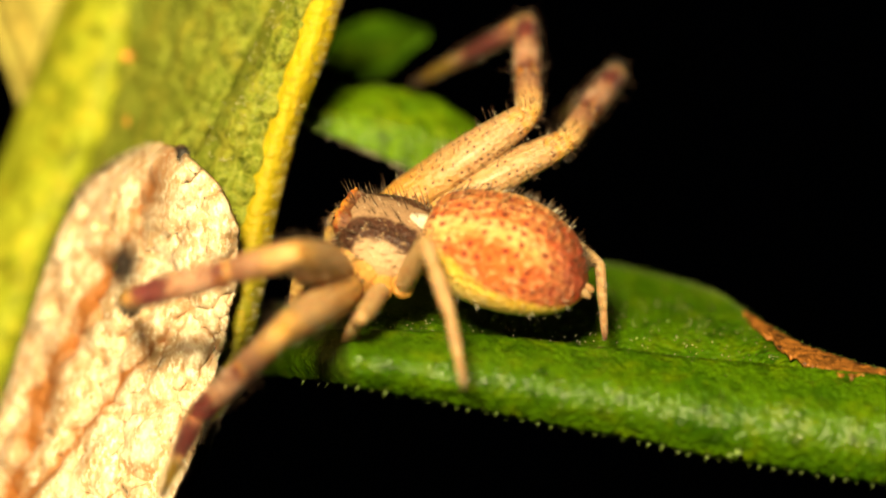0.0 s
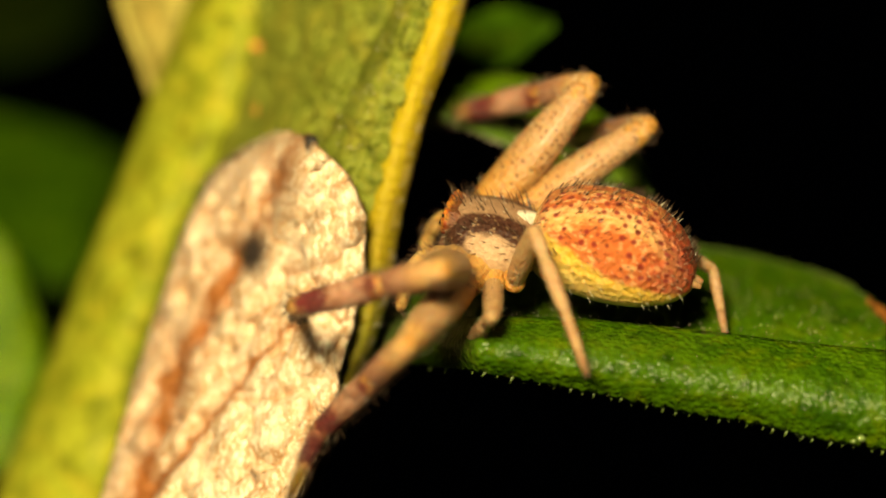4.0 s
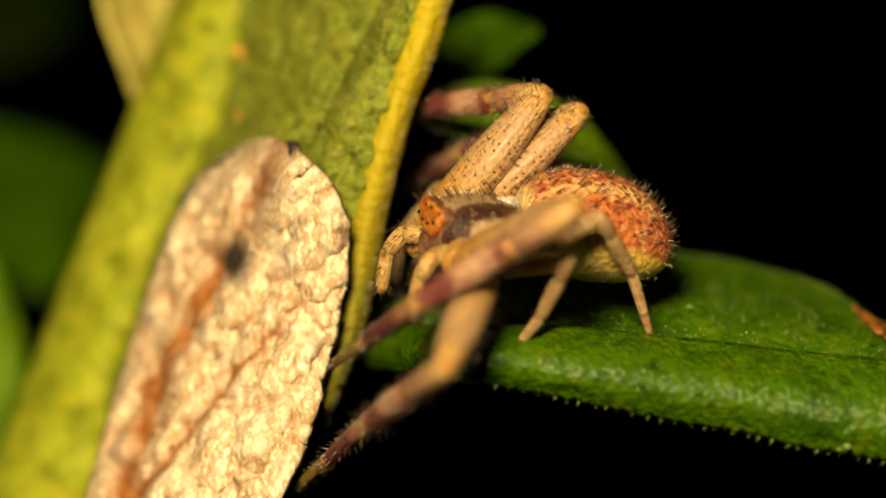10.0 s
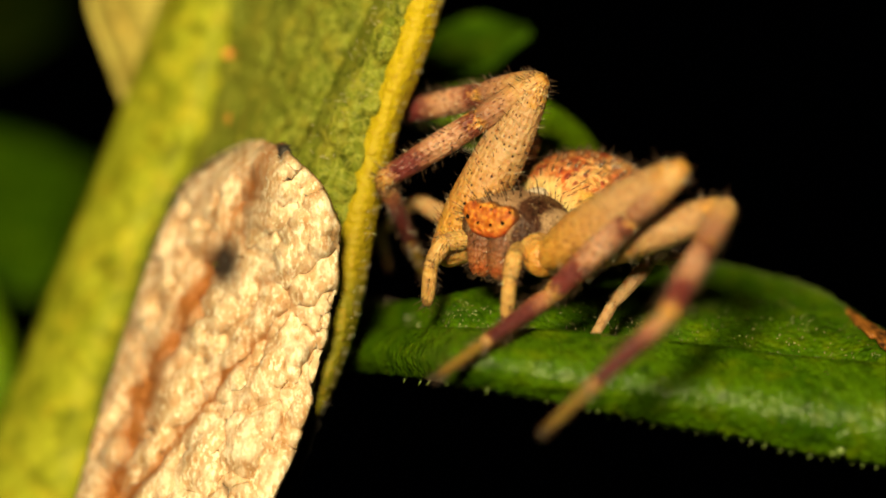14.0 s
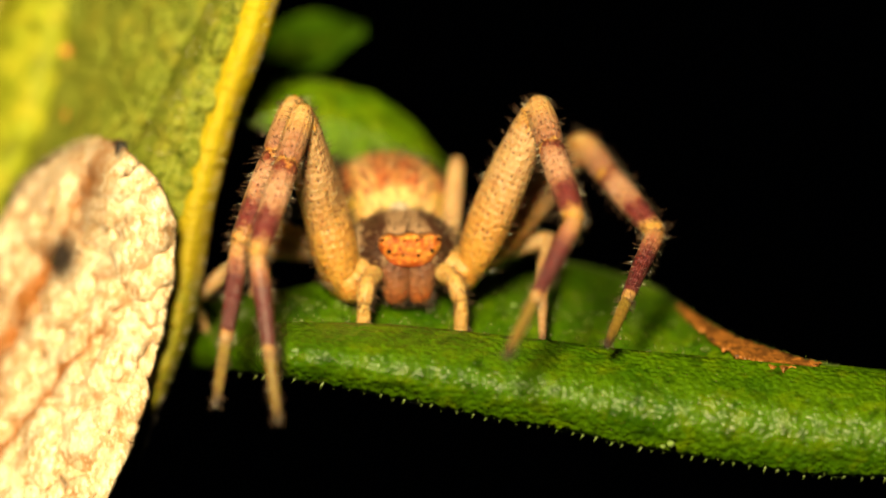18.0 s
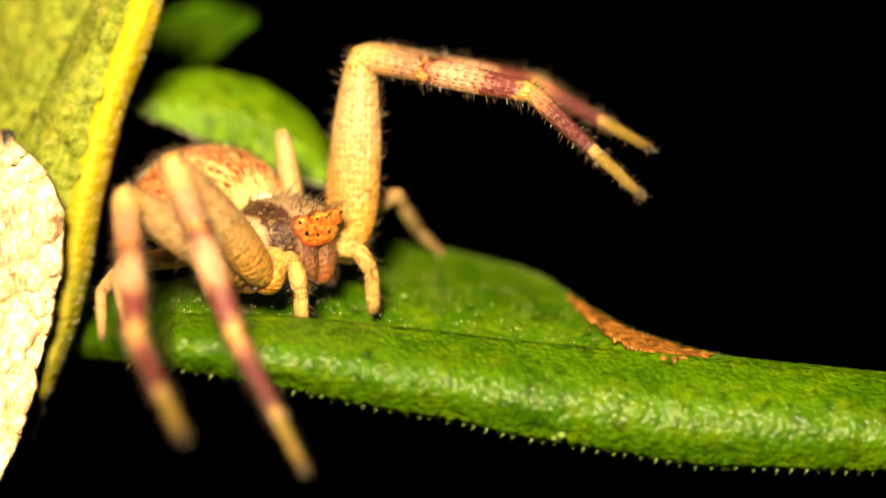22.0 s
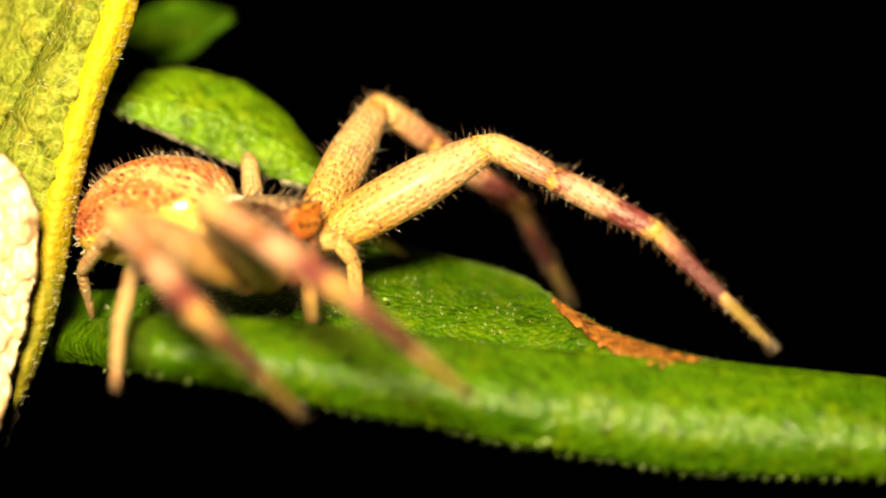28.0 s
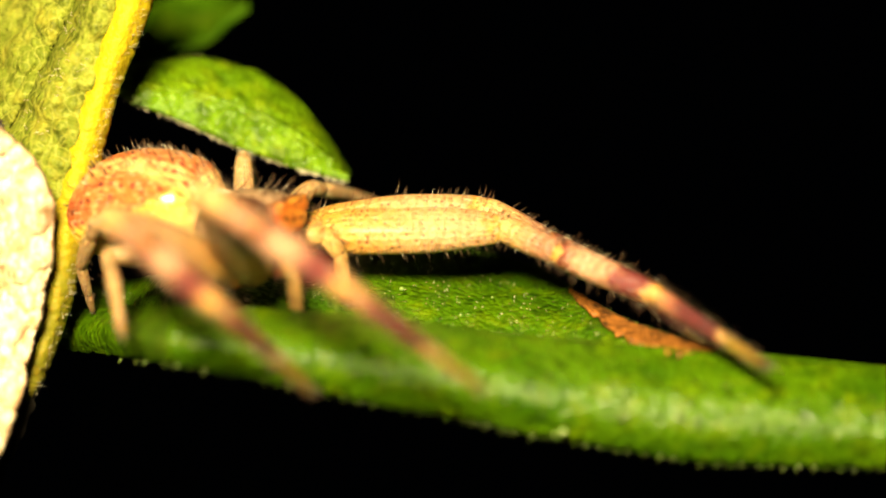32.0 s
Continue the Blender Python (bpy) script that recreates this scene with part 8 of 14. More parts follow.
    walk(legs["L3"]["tarsus"], [(0, mm(1.05, 1.55, -1.7, -150.8, 59.5, -72.4)), (0.5, mm(1.05, 1.54, -1.71, -150.6, 59, -72)), (1, mm(1.05, 1.52, -1.71, -150, 57.7, -70.8)), (1.5, mm(1.05, 1.49, -1.72, -149.4, 55.8, -69.2)), (2, mm(1.04, 1.45, -1.73, -149, 53.4, -67.4)), (2.5, mm(1.04, 1.41, -1.73, -149.1, 50.9, -65.5)), (3, mm(1.03, 1.38, -1.74, -149.6, 48.4, -63.8)), (3.5, mm(1.02, 1.35, -1.73, -150.3, 46.2, -62.2)), (4, mm(1, 1.32, -1.72, -151.3, 44.5, -60.9)), (4.5, mm(0.98, 1.31, -1.7, -152.5, 43.1, -59.8)), (5, mm(0.95, 1.29, -1.67, -154.1, 41.5, -58.8)), (5.5, mm(0.91, 1.26, -1.63, -156.1, 40, -58)), (6, mm(0.88, 1.24, -1.59, -158.3, 38.7, -57.6)), (6.5, mm(0.86, 1.23, -1.55, -160.5, 38, -57.5)), (7, mm(0.84, 1.21, -1.51, -162.4, 38.1, -57.9)), (7.5, mm(0.82, 1.21, -1.4, -162.7, 42.4, -58.4)), (8, mm(0.81, 1.21, -1.33, -161.7, 47, -58.2)), (8.5, mm(0.8, 1.35, -1.45, -158.4, 49.3, -53.8)), (9, mm(0.77, 1.5, -1.59, -155, 50.8, -48)), (9.5, mm(0.65, 1.5, -1.66, -158.4, 52.4, -48.7)), (10, mm(0.45, 1.48, -1.73, -168.2, 56.2, -55.6)), (10.5, mm(0.2, 1.46, -1.8, 177.4, 60, -66.7)), (11, mm(0.02, 1.41, -1.83, 162.3, 61.9, -79.1)), (11.5, mm(-0.11, 1.22, -1.75, 148.1, 49.3, -92.2)), (12, mm(-0.17, 1.04, -1.62, 144.7, 35.9, -96.3)), (12.5, mm(-0.02, 1.16, -1.67, 149.7, 45.4, -89.8)), (13, mm(0.23, 1.36, -1.73, 167.3, 57, -72.4)), (13.5, mm(0.44, 1.49, -1.81, -173.4, 61.1, -54.7)), (14, mm(0.69, 1.65, -1.86, -158, 62.5, -41.8)), (14.5, mm(0.92, 1.91, -1.78, -150.5, 60, -37.7)), (15, mm(1.07, 2.26, -1.54, -130.9, 48.7, -19.6)), (15.5, mm(1.11, 2.64, -1.3, -114.6, 34, -0.6)), (16, mm(2.15, 3.64, -1.18, -96.9, 27.3, 16.8)), (16.5, mm(2.13, 3.36, -1.21, -96, 27, 12.1)), (17, mm(2.01, 2.83, -1.25, -100.2, 25, 3.3)), (17.5, mm(1.85, 2.55, -1.33, -104.3, 22.6, -1.3)), (18, mm(2.41, 2.35, -1.01, -124, 29.9, -7.9)), (18.5, mm(3.1, 1.99, -0.83, -162.9, 40.1, -14)), (19, mm(3.59, 1.55, -0.74, -143.9, 49.1, -21.5)), (19.5, mm(3.59, 1.4, -0.9, -143.1, 52.5, -22.6)), (20, mm(3.58, 1.31, -1.05, -140.8, 55.9, -22)), (20.5, mm(3.31, 1.62, -1.32, -128.9, 16.7, -25.6)), (21, mm(2.46, 2.22, -1.16, -98.7, 14.7, -18)), (21.5, mm(1.6, 3.14, -1.39, -59.7, 45.1, 19.1)), (22, mm(0.5, 4.28, -1.3, 7.6, 40.5, 94.9)), (22.5, mm(0.92, 4.37, -1.33, 13.1, 40.8, 90.6)), (23, mm(1.14, 4.4, -1.36, 20, 40.7, 88.2)), (23.5, mm(0.88, 4.46, -1.32, 24.3, 40.4, 91.4)), (24, mm(0.61, 4.49, -1.26, 24.5, 40, 94.4)), (24.5, mm(0.65, 4.5, -1.27, 24.4, 39.4, 94.5)), (25, mm(0.75, 4.5, -1.3, 26.8, 37.8, 94.7)), (25.5, mm(0.89, 4.51, -1.32, 32, 35.5, 95.1)), (26, mm(1.05, 4.49, -1.34, 39.6, 32.8, 95.6)), (26.5, mm(1.21, 4.45, -1.36, 48.6, 30.1, 96.5)), (27, mm(1.37, 4.41, -1.36, 57.4, 27.7, 97.1)), (27.5, mm(1.47, 4.37, -1.35, 65, 26, 97.6)), (28, mm(1.51, 4.35, -1.35, 70.2, 25.3, 97.7)), (28.5, mm(1.47, 4.39, -1.32, 72.4, 25, 97.2)), (29, mm(1.37, 4.49, -1.25, 71.5, 24.5, 95.8)), (29.5, mm(1.23, 4.61, -1.14, 67, 23.6, 93.6)), (30, mm(1.08, 4.74, -1.01, 59, 22.5, 91.4)), (30.5, mm(0.93, 4.83, -0.86, 47.7, 21.4, 89.6)), (31, mm(0.8, 4.88, -0.72, 34.8, 20.5, 88.2)), (31.5, mm(0.7, 4.89, -0.61, 22.7, 19.7, 87.2)), (32, mm(0.67, 4.9, -0.57, 14, 19.4, 86.8))])
    walk(legs["L4"]["femur"], [(0, mm(0.28, 0.92, -0.36, 1.3, -60.7, 125.3)), (0.5, mm(0.28, 0.92, -0.36, 2.3, -60.6, 124.4)), (1, mm(0.28, 0.92, -0.36, 3.9, -60.7, 123)), (1.5, mm(0.28, 0.92, -0.36, 6.8, -60.2, 120.3)), (2, mm(0.28, 0.92, -0.36, 9.7, -60.2, 118)), (2.5, mm(0.28, 0.92, -0.36, 12.7, -59.6, 115.4)), (3, mm(0.28, 0.92, -0.36, 15.4, -59.2, 113)), (3.5, mm(0.28, 0.92, -0.36, 17.3, -58.8, 111.3)), (4, mm(0.28, 0.92, -0.36, 18.4, -57.9, 110.1)), (4.5, mm(0.28, 0.92, -0.36, 16.7, -56.8, 111.4)), (5, mm(0.28, 0.92, -0.36, 12.8, -54.8, 113.9)), (5.5, mm(0.28, 0.92, -0.36, 7.3, -52.2, 117)), (6, mm(0.28, 0.92, -0.36, 1, -50, 120.1)), (6.5, mm(0.28, 0.92, -0.36, -4.6, -48.1, 122.1)), (7, mm(0.28, 0.92, -0.36, -9.2, -47.2, 123.3)), (7.5, mm(0.28, 0.92, -0.36, -10.3, -51.6, 120.7)), (8, mm(0.28, 0.92, -0.36, -10.4, -56.4, 118.1)), (8.5, mm(0.28, 0.92, -0.36, -5.6, -48.5, 126.5)), (9, mm(0.28, 0.92, -0.36, 12.1, -39.4, 132.1)), (9.5, mm(0.28, 0.92, -0.36, 25.1, -38.5, 131.3)), (10, mm(0.28, 0.92, -0.36, 32.6, -38.1, 131)), (10.5, mm(0.28, 0.92, -0.36, 36.3, -37.2, 131.9)), (11, mm(0.28, 0.92, -0.36, 37.8, -35.3, 133.9)), (11.5, mm(0.28, 0.92, -0.36, 36.5, -31.1, 133.9)), (12, mm(0.28, 0.92, -0.36, 34, -25.6, 135)), (12.5, mm(0.28, 0.92, -0.36, 34.7, -14.8, 141.3)), (13, mm(0.28, 0.92, -0.36, 39.9, -4.4, 144.7)), (13.5, mm(0.28, 0.92, -0.36, 44.3, 0.6, 142.4)), (14, mm(0.28, 0.92, -0.36, 47.4, 6.1, 139.5)), (14.5, mm(0.28, 0.92, -0.36, 49.6, 10.9, 136.4)), (15, mm(0.28, 0.92, -0.36, 51.3, 14.5, 134.1)), (15.5, mm(0.28, 0.92, -0.36, 52.7, 17.4, 133.3)), (16, mm(0.28, 0.92, -0.36, 53.7, 18.5, 132.9)), (16.5, mm(0.28, 0.92, -0.36, 48.2, 3.2, 137.7)), (17, mm(0.28, 0.92, -0.36, 30.7, -29.7, 149.2)), (17.5, mm(0.28, 0.92, -0.36, 15.8, -44.4, 160)), (18, mm(0.28, 0.92, -0.36, 9.9, -43.9, 165.7)), (18.5, mm(0.28, 0.92, -0.36, 6.4, -43, 167.8)), (19, mm(0.28, 0.92, -0.36, 4.5, -43.1, 165)), (19.5, mm(0.28, 0.92, -0.36, -1.3, -46.4, 167.9)), (20, mm(0.28, 0.92, -0.36, -7.1, -49.6, 171.1)), (20.5, mm(0.28, 0.92, -0.36, -5, -46.8, 164.9)), (21, mm(0.28, 0.92, -0.36, -3.3, -44, 159.2)), (21.5, mm(0.28, 0.92, -0.36, -9.5, -58.1, 162.9)), (22, mm(0.28, 0.92, -0.36, -21.6, -71.9, 170.7)), (22.5, mm(0.28, 0.92, -0.36, -12.7, -66.3, 155.6)), (23, mm(0.28, 0.92, -0.36, -11.5, -56.9, 148.7)), (23.5, mm(0.28, 0.92, -0.36, -23, -52.6, 160.2)), (24, mm(0.28, 0.92, -0.36, -30.2, -49.3, 168.3)), (24.5, mm(0.28, 0.92, -0.36, -29.8, -48.8, 166.4)), (25, mm(0.28, 0.92, -0.36, -27, -48.4, 160.9)), (25.5, mm(0.28, 0.92, -0.36, -22.5, -48.2, 153.1)), (26, mm(0.28, 0.92, -0.36, -18, -47.1, 144.8)), (26.5, mm(0.28, 0.92, -0.36, -13.2, -45.2, 136.3)), (27, mm(0.28, 0.92, -0.36, -9.4, -43.2, 129)), (27.5, mm(0.28, 0.92, -0.36, -7.1, -41.2, 124.4)), (28, mm(0.28, 0.92, -0.36, -6.1, -39.9, 122.1)), (28.5, mm(0.28, 0.92, -0.36, -6, -39.1, 121.4)), (29, mm(0.28, 0.92, -0.36, -5.6, -38.1, 120.7)), (29.5, mm(0.28, 0.92, -0.36, -5.4, -37.3, 120)), (30, mm(0.28, 0.92, -0.36, -5.1, -36.5, 119.6)), (30.5, mm(0.28, 0.92, -0.36, -5, -35.8, 119.2)), (31, mm(0.28, 0.92, -0.36, -5, -35.2, 119)), (31.5, mm(0.28, 0.92, -0.36, -4.6, -34.8, 118.5)), (32, mm(0.28, 0.92, -0.36, -4.6, -34.8, 118.5))])
    walk(legs["L4"]["patella"], [(0, mm(-0.23, 1.64, 1.21, 0.7, 18.5, 126.7)), (0.5, mm(-0.22, 1.65, 1.21, 1, 19.2, 126.9)), (1, mm(-0.2, 1.66, 1.21, 1.7, 20.7, 127.7)), (1.5, mm(-0.17, 1.69, 1.2, 3.1, 23, 129.2)), (2, mm(-0.14, 1.71, 1.2, 4.5, 25.5, 130)), (2.5, mm(-0.11, 1.74, 1.19, 6.4, 28.6, 131.6)), (3, mm(-0.08, 1.77, 1.19, 7.9, 31.4, 132.3)), (3.5, mm(-0.06, 1.79, 1.18, 9.6, 34, 133.2)), (4, mm(-0.05, 1.82, 1.17, 10.7, 35.8, 133.4)), (4.5, mm(-0.08, 1.84, 1.15, 9.9, 37.7, 131.1)), (5, mm(-0.14, 1.87, 1.11, 7.4, 38.7, 126.9)), (5.5, mm(-0.22, 1.9, 1.06, 2.9, 39.3, 120.5)), (6, mm(-0.3, 1.92, 1.02, -2.2, 38.7, 114.1)), (6.5, mm(-0.36, 1.94, 0.98, -7.1, 37.7, 108.4)), (7, mm(-0.39, 1.94, 0.96, -10.7, 37.2, 104.4)), (7.5, mm(-0.29, 1.88, 1.05, -10.9, 31.3, 103.1)), (8, mm(-0.19, 1.8, 1.14, -9.6, 25.5, 102.8)), (8.5, mm(-0.43, 1.88, 0.99, 18.5, 51, 144.2)), (9, mm(-0.65, 1.95, 0.78, 70.7, 48, -152.1)), (9.5, mm(-0.65, 1.98, 0.76, 64.4, 47.9, -151.1)), (10, mm(-0.65, 1.99, 0.75, 60.2, 48.6, -151.8)), (10.5, mm(-0.68, 1.99, 0.73, 57, 49.1, -152.9)), (11, mm(-0.74, 1.98, 0.68, 55, 49.2, -153.3)), (11.5, mm(-0.79, 2.03, 0.57, 40.3, 47.1, -173.2)), (12, mm(-0.87, 2.07, 0.42, 31.9, 39, 172)), (12.5, mm(-1.08, 2.01, 0.1, 49.4, 38.5, -166.7)), (13, mm(-1.19, 1.96, -0.22, 66.2, 36.5, -150.3)), (13.5, mm(-1.15, 2.02, -0.38, 70.2, 37.3, -152)), (14, mm(-1.08, 2.08, -0.55, 73.8, 37.4, -154.7)), (14.5, mm(-1, 2.14, -0.7, 77, 37.6, -158.1)), (15, mm(-0.93, 2.17, -0.81, 79.8, 37.8, -161.4)), (15.5, mm(-0.9, 2.17, -0.9, 82.1, 37.9, -163.9)), (16, mm(-0.88, 2.17, -0.93, 84.4, 38.2, -164.2)), (16.5, mm(-1.05, 2.13, -0.46, 85.6, 49.6, -152.5)), (17, mm(-1.06, 1.72, 0.53, 72.9, 66.7, -149.6)), (17.5, mm(-0.93, 1.36, 0.9, 44.7, 68.5, -167.2)), (18, mm(-0.98, 1.24, 0.89, 23.7, 58.7, 177.9)), (18.5, mm(-1.01, 1.2, 0.87, 13.3, 49.1, 171.7)), (19, mm(-0.99, 1.26, 0.87, 3.3, 52, 162.9)), (19.5, mm(-0.93, 1.18, 0.94, -2.9, 50.3, 157.6)), (20, mm(-0.87, 1.1, 1.01, -7.7, 47.4, 153.2)), (20.5, mm(-0.91, 1.24, 0.95, -9.4, 48.7, 150.5)), (21, mm(-0.93, 1.38, 0.89, -9.1, 48.8, 149)), (21.5, mm(-0.63, 1.2, 1.17, -14.5, 52.1, 140)), (22, mm(-0.27, 1.01, 1.35, -17.5, 50.4, 132.6)), (22.5, mm(-0.38, 1.22, 1.29, -17.4, 51.3, 127.7)), (23, mm(-0.56, 1.43, 1.15, -19.1, 50.8, 121.7)), (23.5, mm(-0.75, 1.29, 1.07, -19.2, 45.7, 123)), (24, mm(-0.87, 1.16, 1, -21, 40.8, 124.6)), (24.5, mm(-0.87, 1.2, 0.99, -23.6, 40.8, 123.2)), (25, mm(-0.85, 1.31, 0.99, -24.5, 41, 121.5)), (25.5, mm(-0.79, 1.46, 0.98, -23.5, 41, 120.3)), (26, mm(-0.72, 1.63, 0.96, -21.8, 40.2, 118.1)), (26.5, mm(-0.64, 1.8, 0.92, -19, 38.9, 116.4)), (27, mm(-0.55, 1.94, 0.87, -15.3, 36.9, 115.7)), (27.5, mm(-0.48, 2.04, 0.83, -12.3, 35.1, 114.8)), (28, mm(-0.46, 2.09, 0.79, -9.9, 33.7, 114.4)), (28.5, mm(-0.45, 2.11, 0.78, -8, 32.8, 114.4)), (29, mm(-0.44, 2.14, 0.75, -7.1, 31.9, 113.9)), (29.5, mm(-0.44, 2.16, 0.73, -6.1, 31.4, 114.1)), (30, mm(-0.44, 2.18, 0.71, -5.7, 30.7, 113.5)), (30.5, mm(-0.43, 2.19, 0.69, -5.2, 30.4, 113.6)), (31, mm(-0.43, 2.21, 0.68, -5, 29.8, 113.4)), (31.5, mm(-0.43, 2.22, 0.67, -4.5, 29.5, 113.8)), (32, mm(-0.43, 2.22, 0.67, -4.3, 29.5, 113.8))])
    walk(legs["L4"]["tibia"], [(0, mm(-0.56, 2.08, 1.03, 0.7, 18.5, 126.7)), (0.5, mm(-0.55, 2.08, 1.02, 1, 19.2, 126.9)), (1, mm(-0.53, 2.09, 1.01, 1.7, 20.7, 127.7)), (1.5, mm(-0.51, 2.1, 0.98, 3.1, 23, 129.2)), (2, mm(-0.47, 2.11, 0.95, 4.5, 25.5, 130)), (2.5, mm(-0.45, 2.12, 0.92, 6.4, 28.6, 131.6)), (3, mm(-0.41, 2.13, 0.89, 7.9, 31.4, 132.3)), (3.5, mm(-0.39, 2.14, 0.86, 9.6, 34, 133.2)), (4, mm(-0.37, 2.16, 0.83, 10.7, 35.8, 133.4)), (4.5, mm(-0.38, 2.18, 0.79, 9.9, 37.7, 131.1)), (5, mm(-0.41, 2.23, 0.75, 7.4, 38.7, 126.9)), (5.5, mm(-0.45, 2.29, 0.7, 2.9, 39.3, 120.5)), (6, mm(-0.48, 2.33, 0.66, -2.2, 38.7, 114.1)), (6.5, mm(-0.5, 2.37, 0.63, -7.1, 37.7, 108.4)), (7, mm(-0.51, 2.39, 0.61, -10.7, 37.2, 104.4)), (7.5, mm(-0.4, 2.36, 0.75, -10.9, 31.3, 103.1)), (8, mm(-0.3, 2.31, 0.89, -9.6, 25.5, 102.8)), (8.5, mm(-0.72, 2.09, 0.54, 18.5, 51, 144.2)), (9, mm(-0.99, 1.77, 0.35, 70.7, 48, -152.1)), (9.5, mm(-0.99, 1.79, 0.33, 64.4, 47.9, -151.1)), (10, mm(-0.98, 1.81, 0.32, 60.2, 48.6, -151.8)), (10.5, mm(-1.01, 1.82, 0.29, 57, 49.1, -152.9)), (11, mm(-1.07, 1.81, 0.24, 55, 49.2, -153.3)), (11.5, mm(-1.18, 1.98, 0.15, 40.3, 47.1, -173.2)), (12, mm(-1.31, 2.13, 0.06, 31.9, 39, 172)), (12.5, mm(-1.52, 1.9, -0.26, 49.4, 38.5, -166.7)), (13, mm(-1.59, 1.73, -0.56, 66.2, 36.5, -150.3)), (13.5, mm(-1.55, 1.8, -0.73, 70.2, 37.3, -152)), (14, mm(-1.5, 1.89, -0.9, 73.8, 37.4, -154.7)), (14.5, mm(-1.42, 1.97, -1.05, 77, 37.6, -158.1)), (15, mm(-1.36, 2.03, -1.16, 79.8, 37.8, -161.4)), (15.5, mm(-1.34, 2.04, -1.25, 82.1, 37.9, -163.9)), (16, mm(-1.32, 2.05, -1.29, 84.4, 38.2, -164.2)), (16.5, mm(-1.38, 1.96, -0.9, 85.6, 49.6, -152.5)), (17, mm(-1.26, 1.61, 0, 72.9, 66.7, -149.6)), (17.5, mm(-1.13, 1.31, 0.36, 44.7, 68.5, -167.2)), (18, mm(-1.28, 1.25, 0.4, 23.7, 58.7, 177.9)), (18.5, mm(-1.38, 1.25, 0.43, 13.3, 49.1, 171.7)), (19, mm(-1.33, 1.36, 0.42, 3.3, 52, 162.9)), (19.5, mm(-1.27, 1.32, 0.5, -2.9, 50.3, 157.6)), (20, mm(-1.22, 1.28, 0.59, -7.7, 47.4, 153.2)), (20.5, mm(-1.24, 1.43, 0.52, -9.4, 48.7, 150.5)), (21, mm(-1.26, 1.58, 0.46, -9.1, 48.8, 149)), (21.5, mm(-0.9, 1.43, 0.71, -14.5, 52.1, 140)), (22, mm(-0.52, 1.28, 0.91, -17.5, 50.4, 132.6)), (22.5, mm(-0.6, 1.5, 0.84, -17.4, 51.3, 127.7)), (23, mm(-0.75, 1.74, 0.7, -19.1, 50.8, 121.7)), (23.5, mm(-0.97, 1.63, 0.66, -19.2, 45.7, 123)), (24, mm(-1.12, 1.52, 0.63, -21, 40.8, 124.6)), (24.5, mm(-1.11, 1.56, 0.62, -23.6, 40.8, 123.2)), (25, mm(-1.08, 1.68, 0.61, -24.5, 41, 121.5)), (25.5, mm(-1.01, 1.84, 0.6, -23.5, 41, 120.3)), (26, mm(-0.93, 2.02, 0.59, -21.8, 40.2, 118.1)), (26.5, mm(-0.84, 2.2, 0.55, -19, 38.9, 116.4)), (27, mm(-0.75, 2.35, 0.53, -15.3, 36.9, 115.7)), (27.5, mm(-0.68, 2.47, 0.49, -12.3, 35.1, 114.8)), (28, mm(-0.65, 2.53, 0.47, -9.9, 33.7, 114.4)), (28.5, mm(-0.65, 2.55, 0.46, -8, 32.8, 114.4)), (29, mm(-0.64, 2.58, 0.45, -7.1, 31.9, 113.9)), (29.5, mm(-0.64, 2.61, 0.43, -6.1, 31.4, 114.1)), (30, mm(-0.63, 2.63, 0.42, -5.7, 30.7, 113.5)), (30.5, mm(-0.63, 2.65, 0.4, -5.2, 30.4, 113.6)), (31, mm(-0.63, 2.67, 0.39, -5, 29.8, 113.4)), (31.5, mm(-0.63, 2.68, 0.38, -4.5, 29.5, 113.8)), (32, mm(-0.63, 2.68, 0.38, -4.3, 29.5, 113.8))])
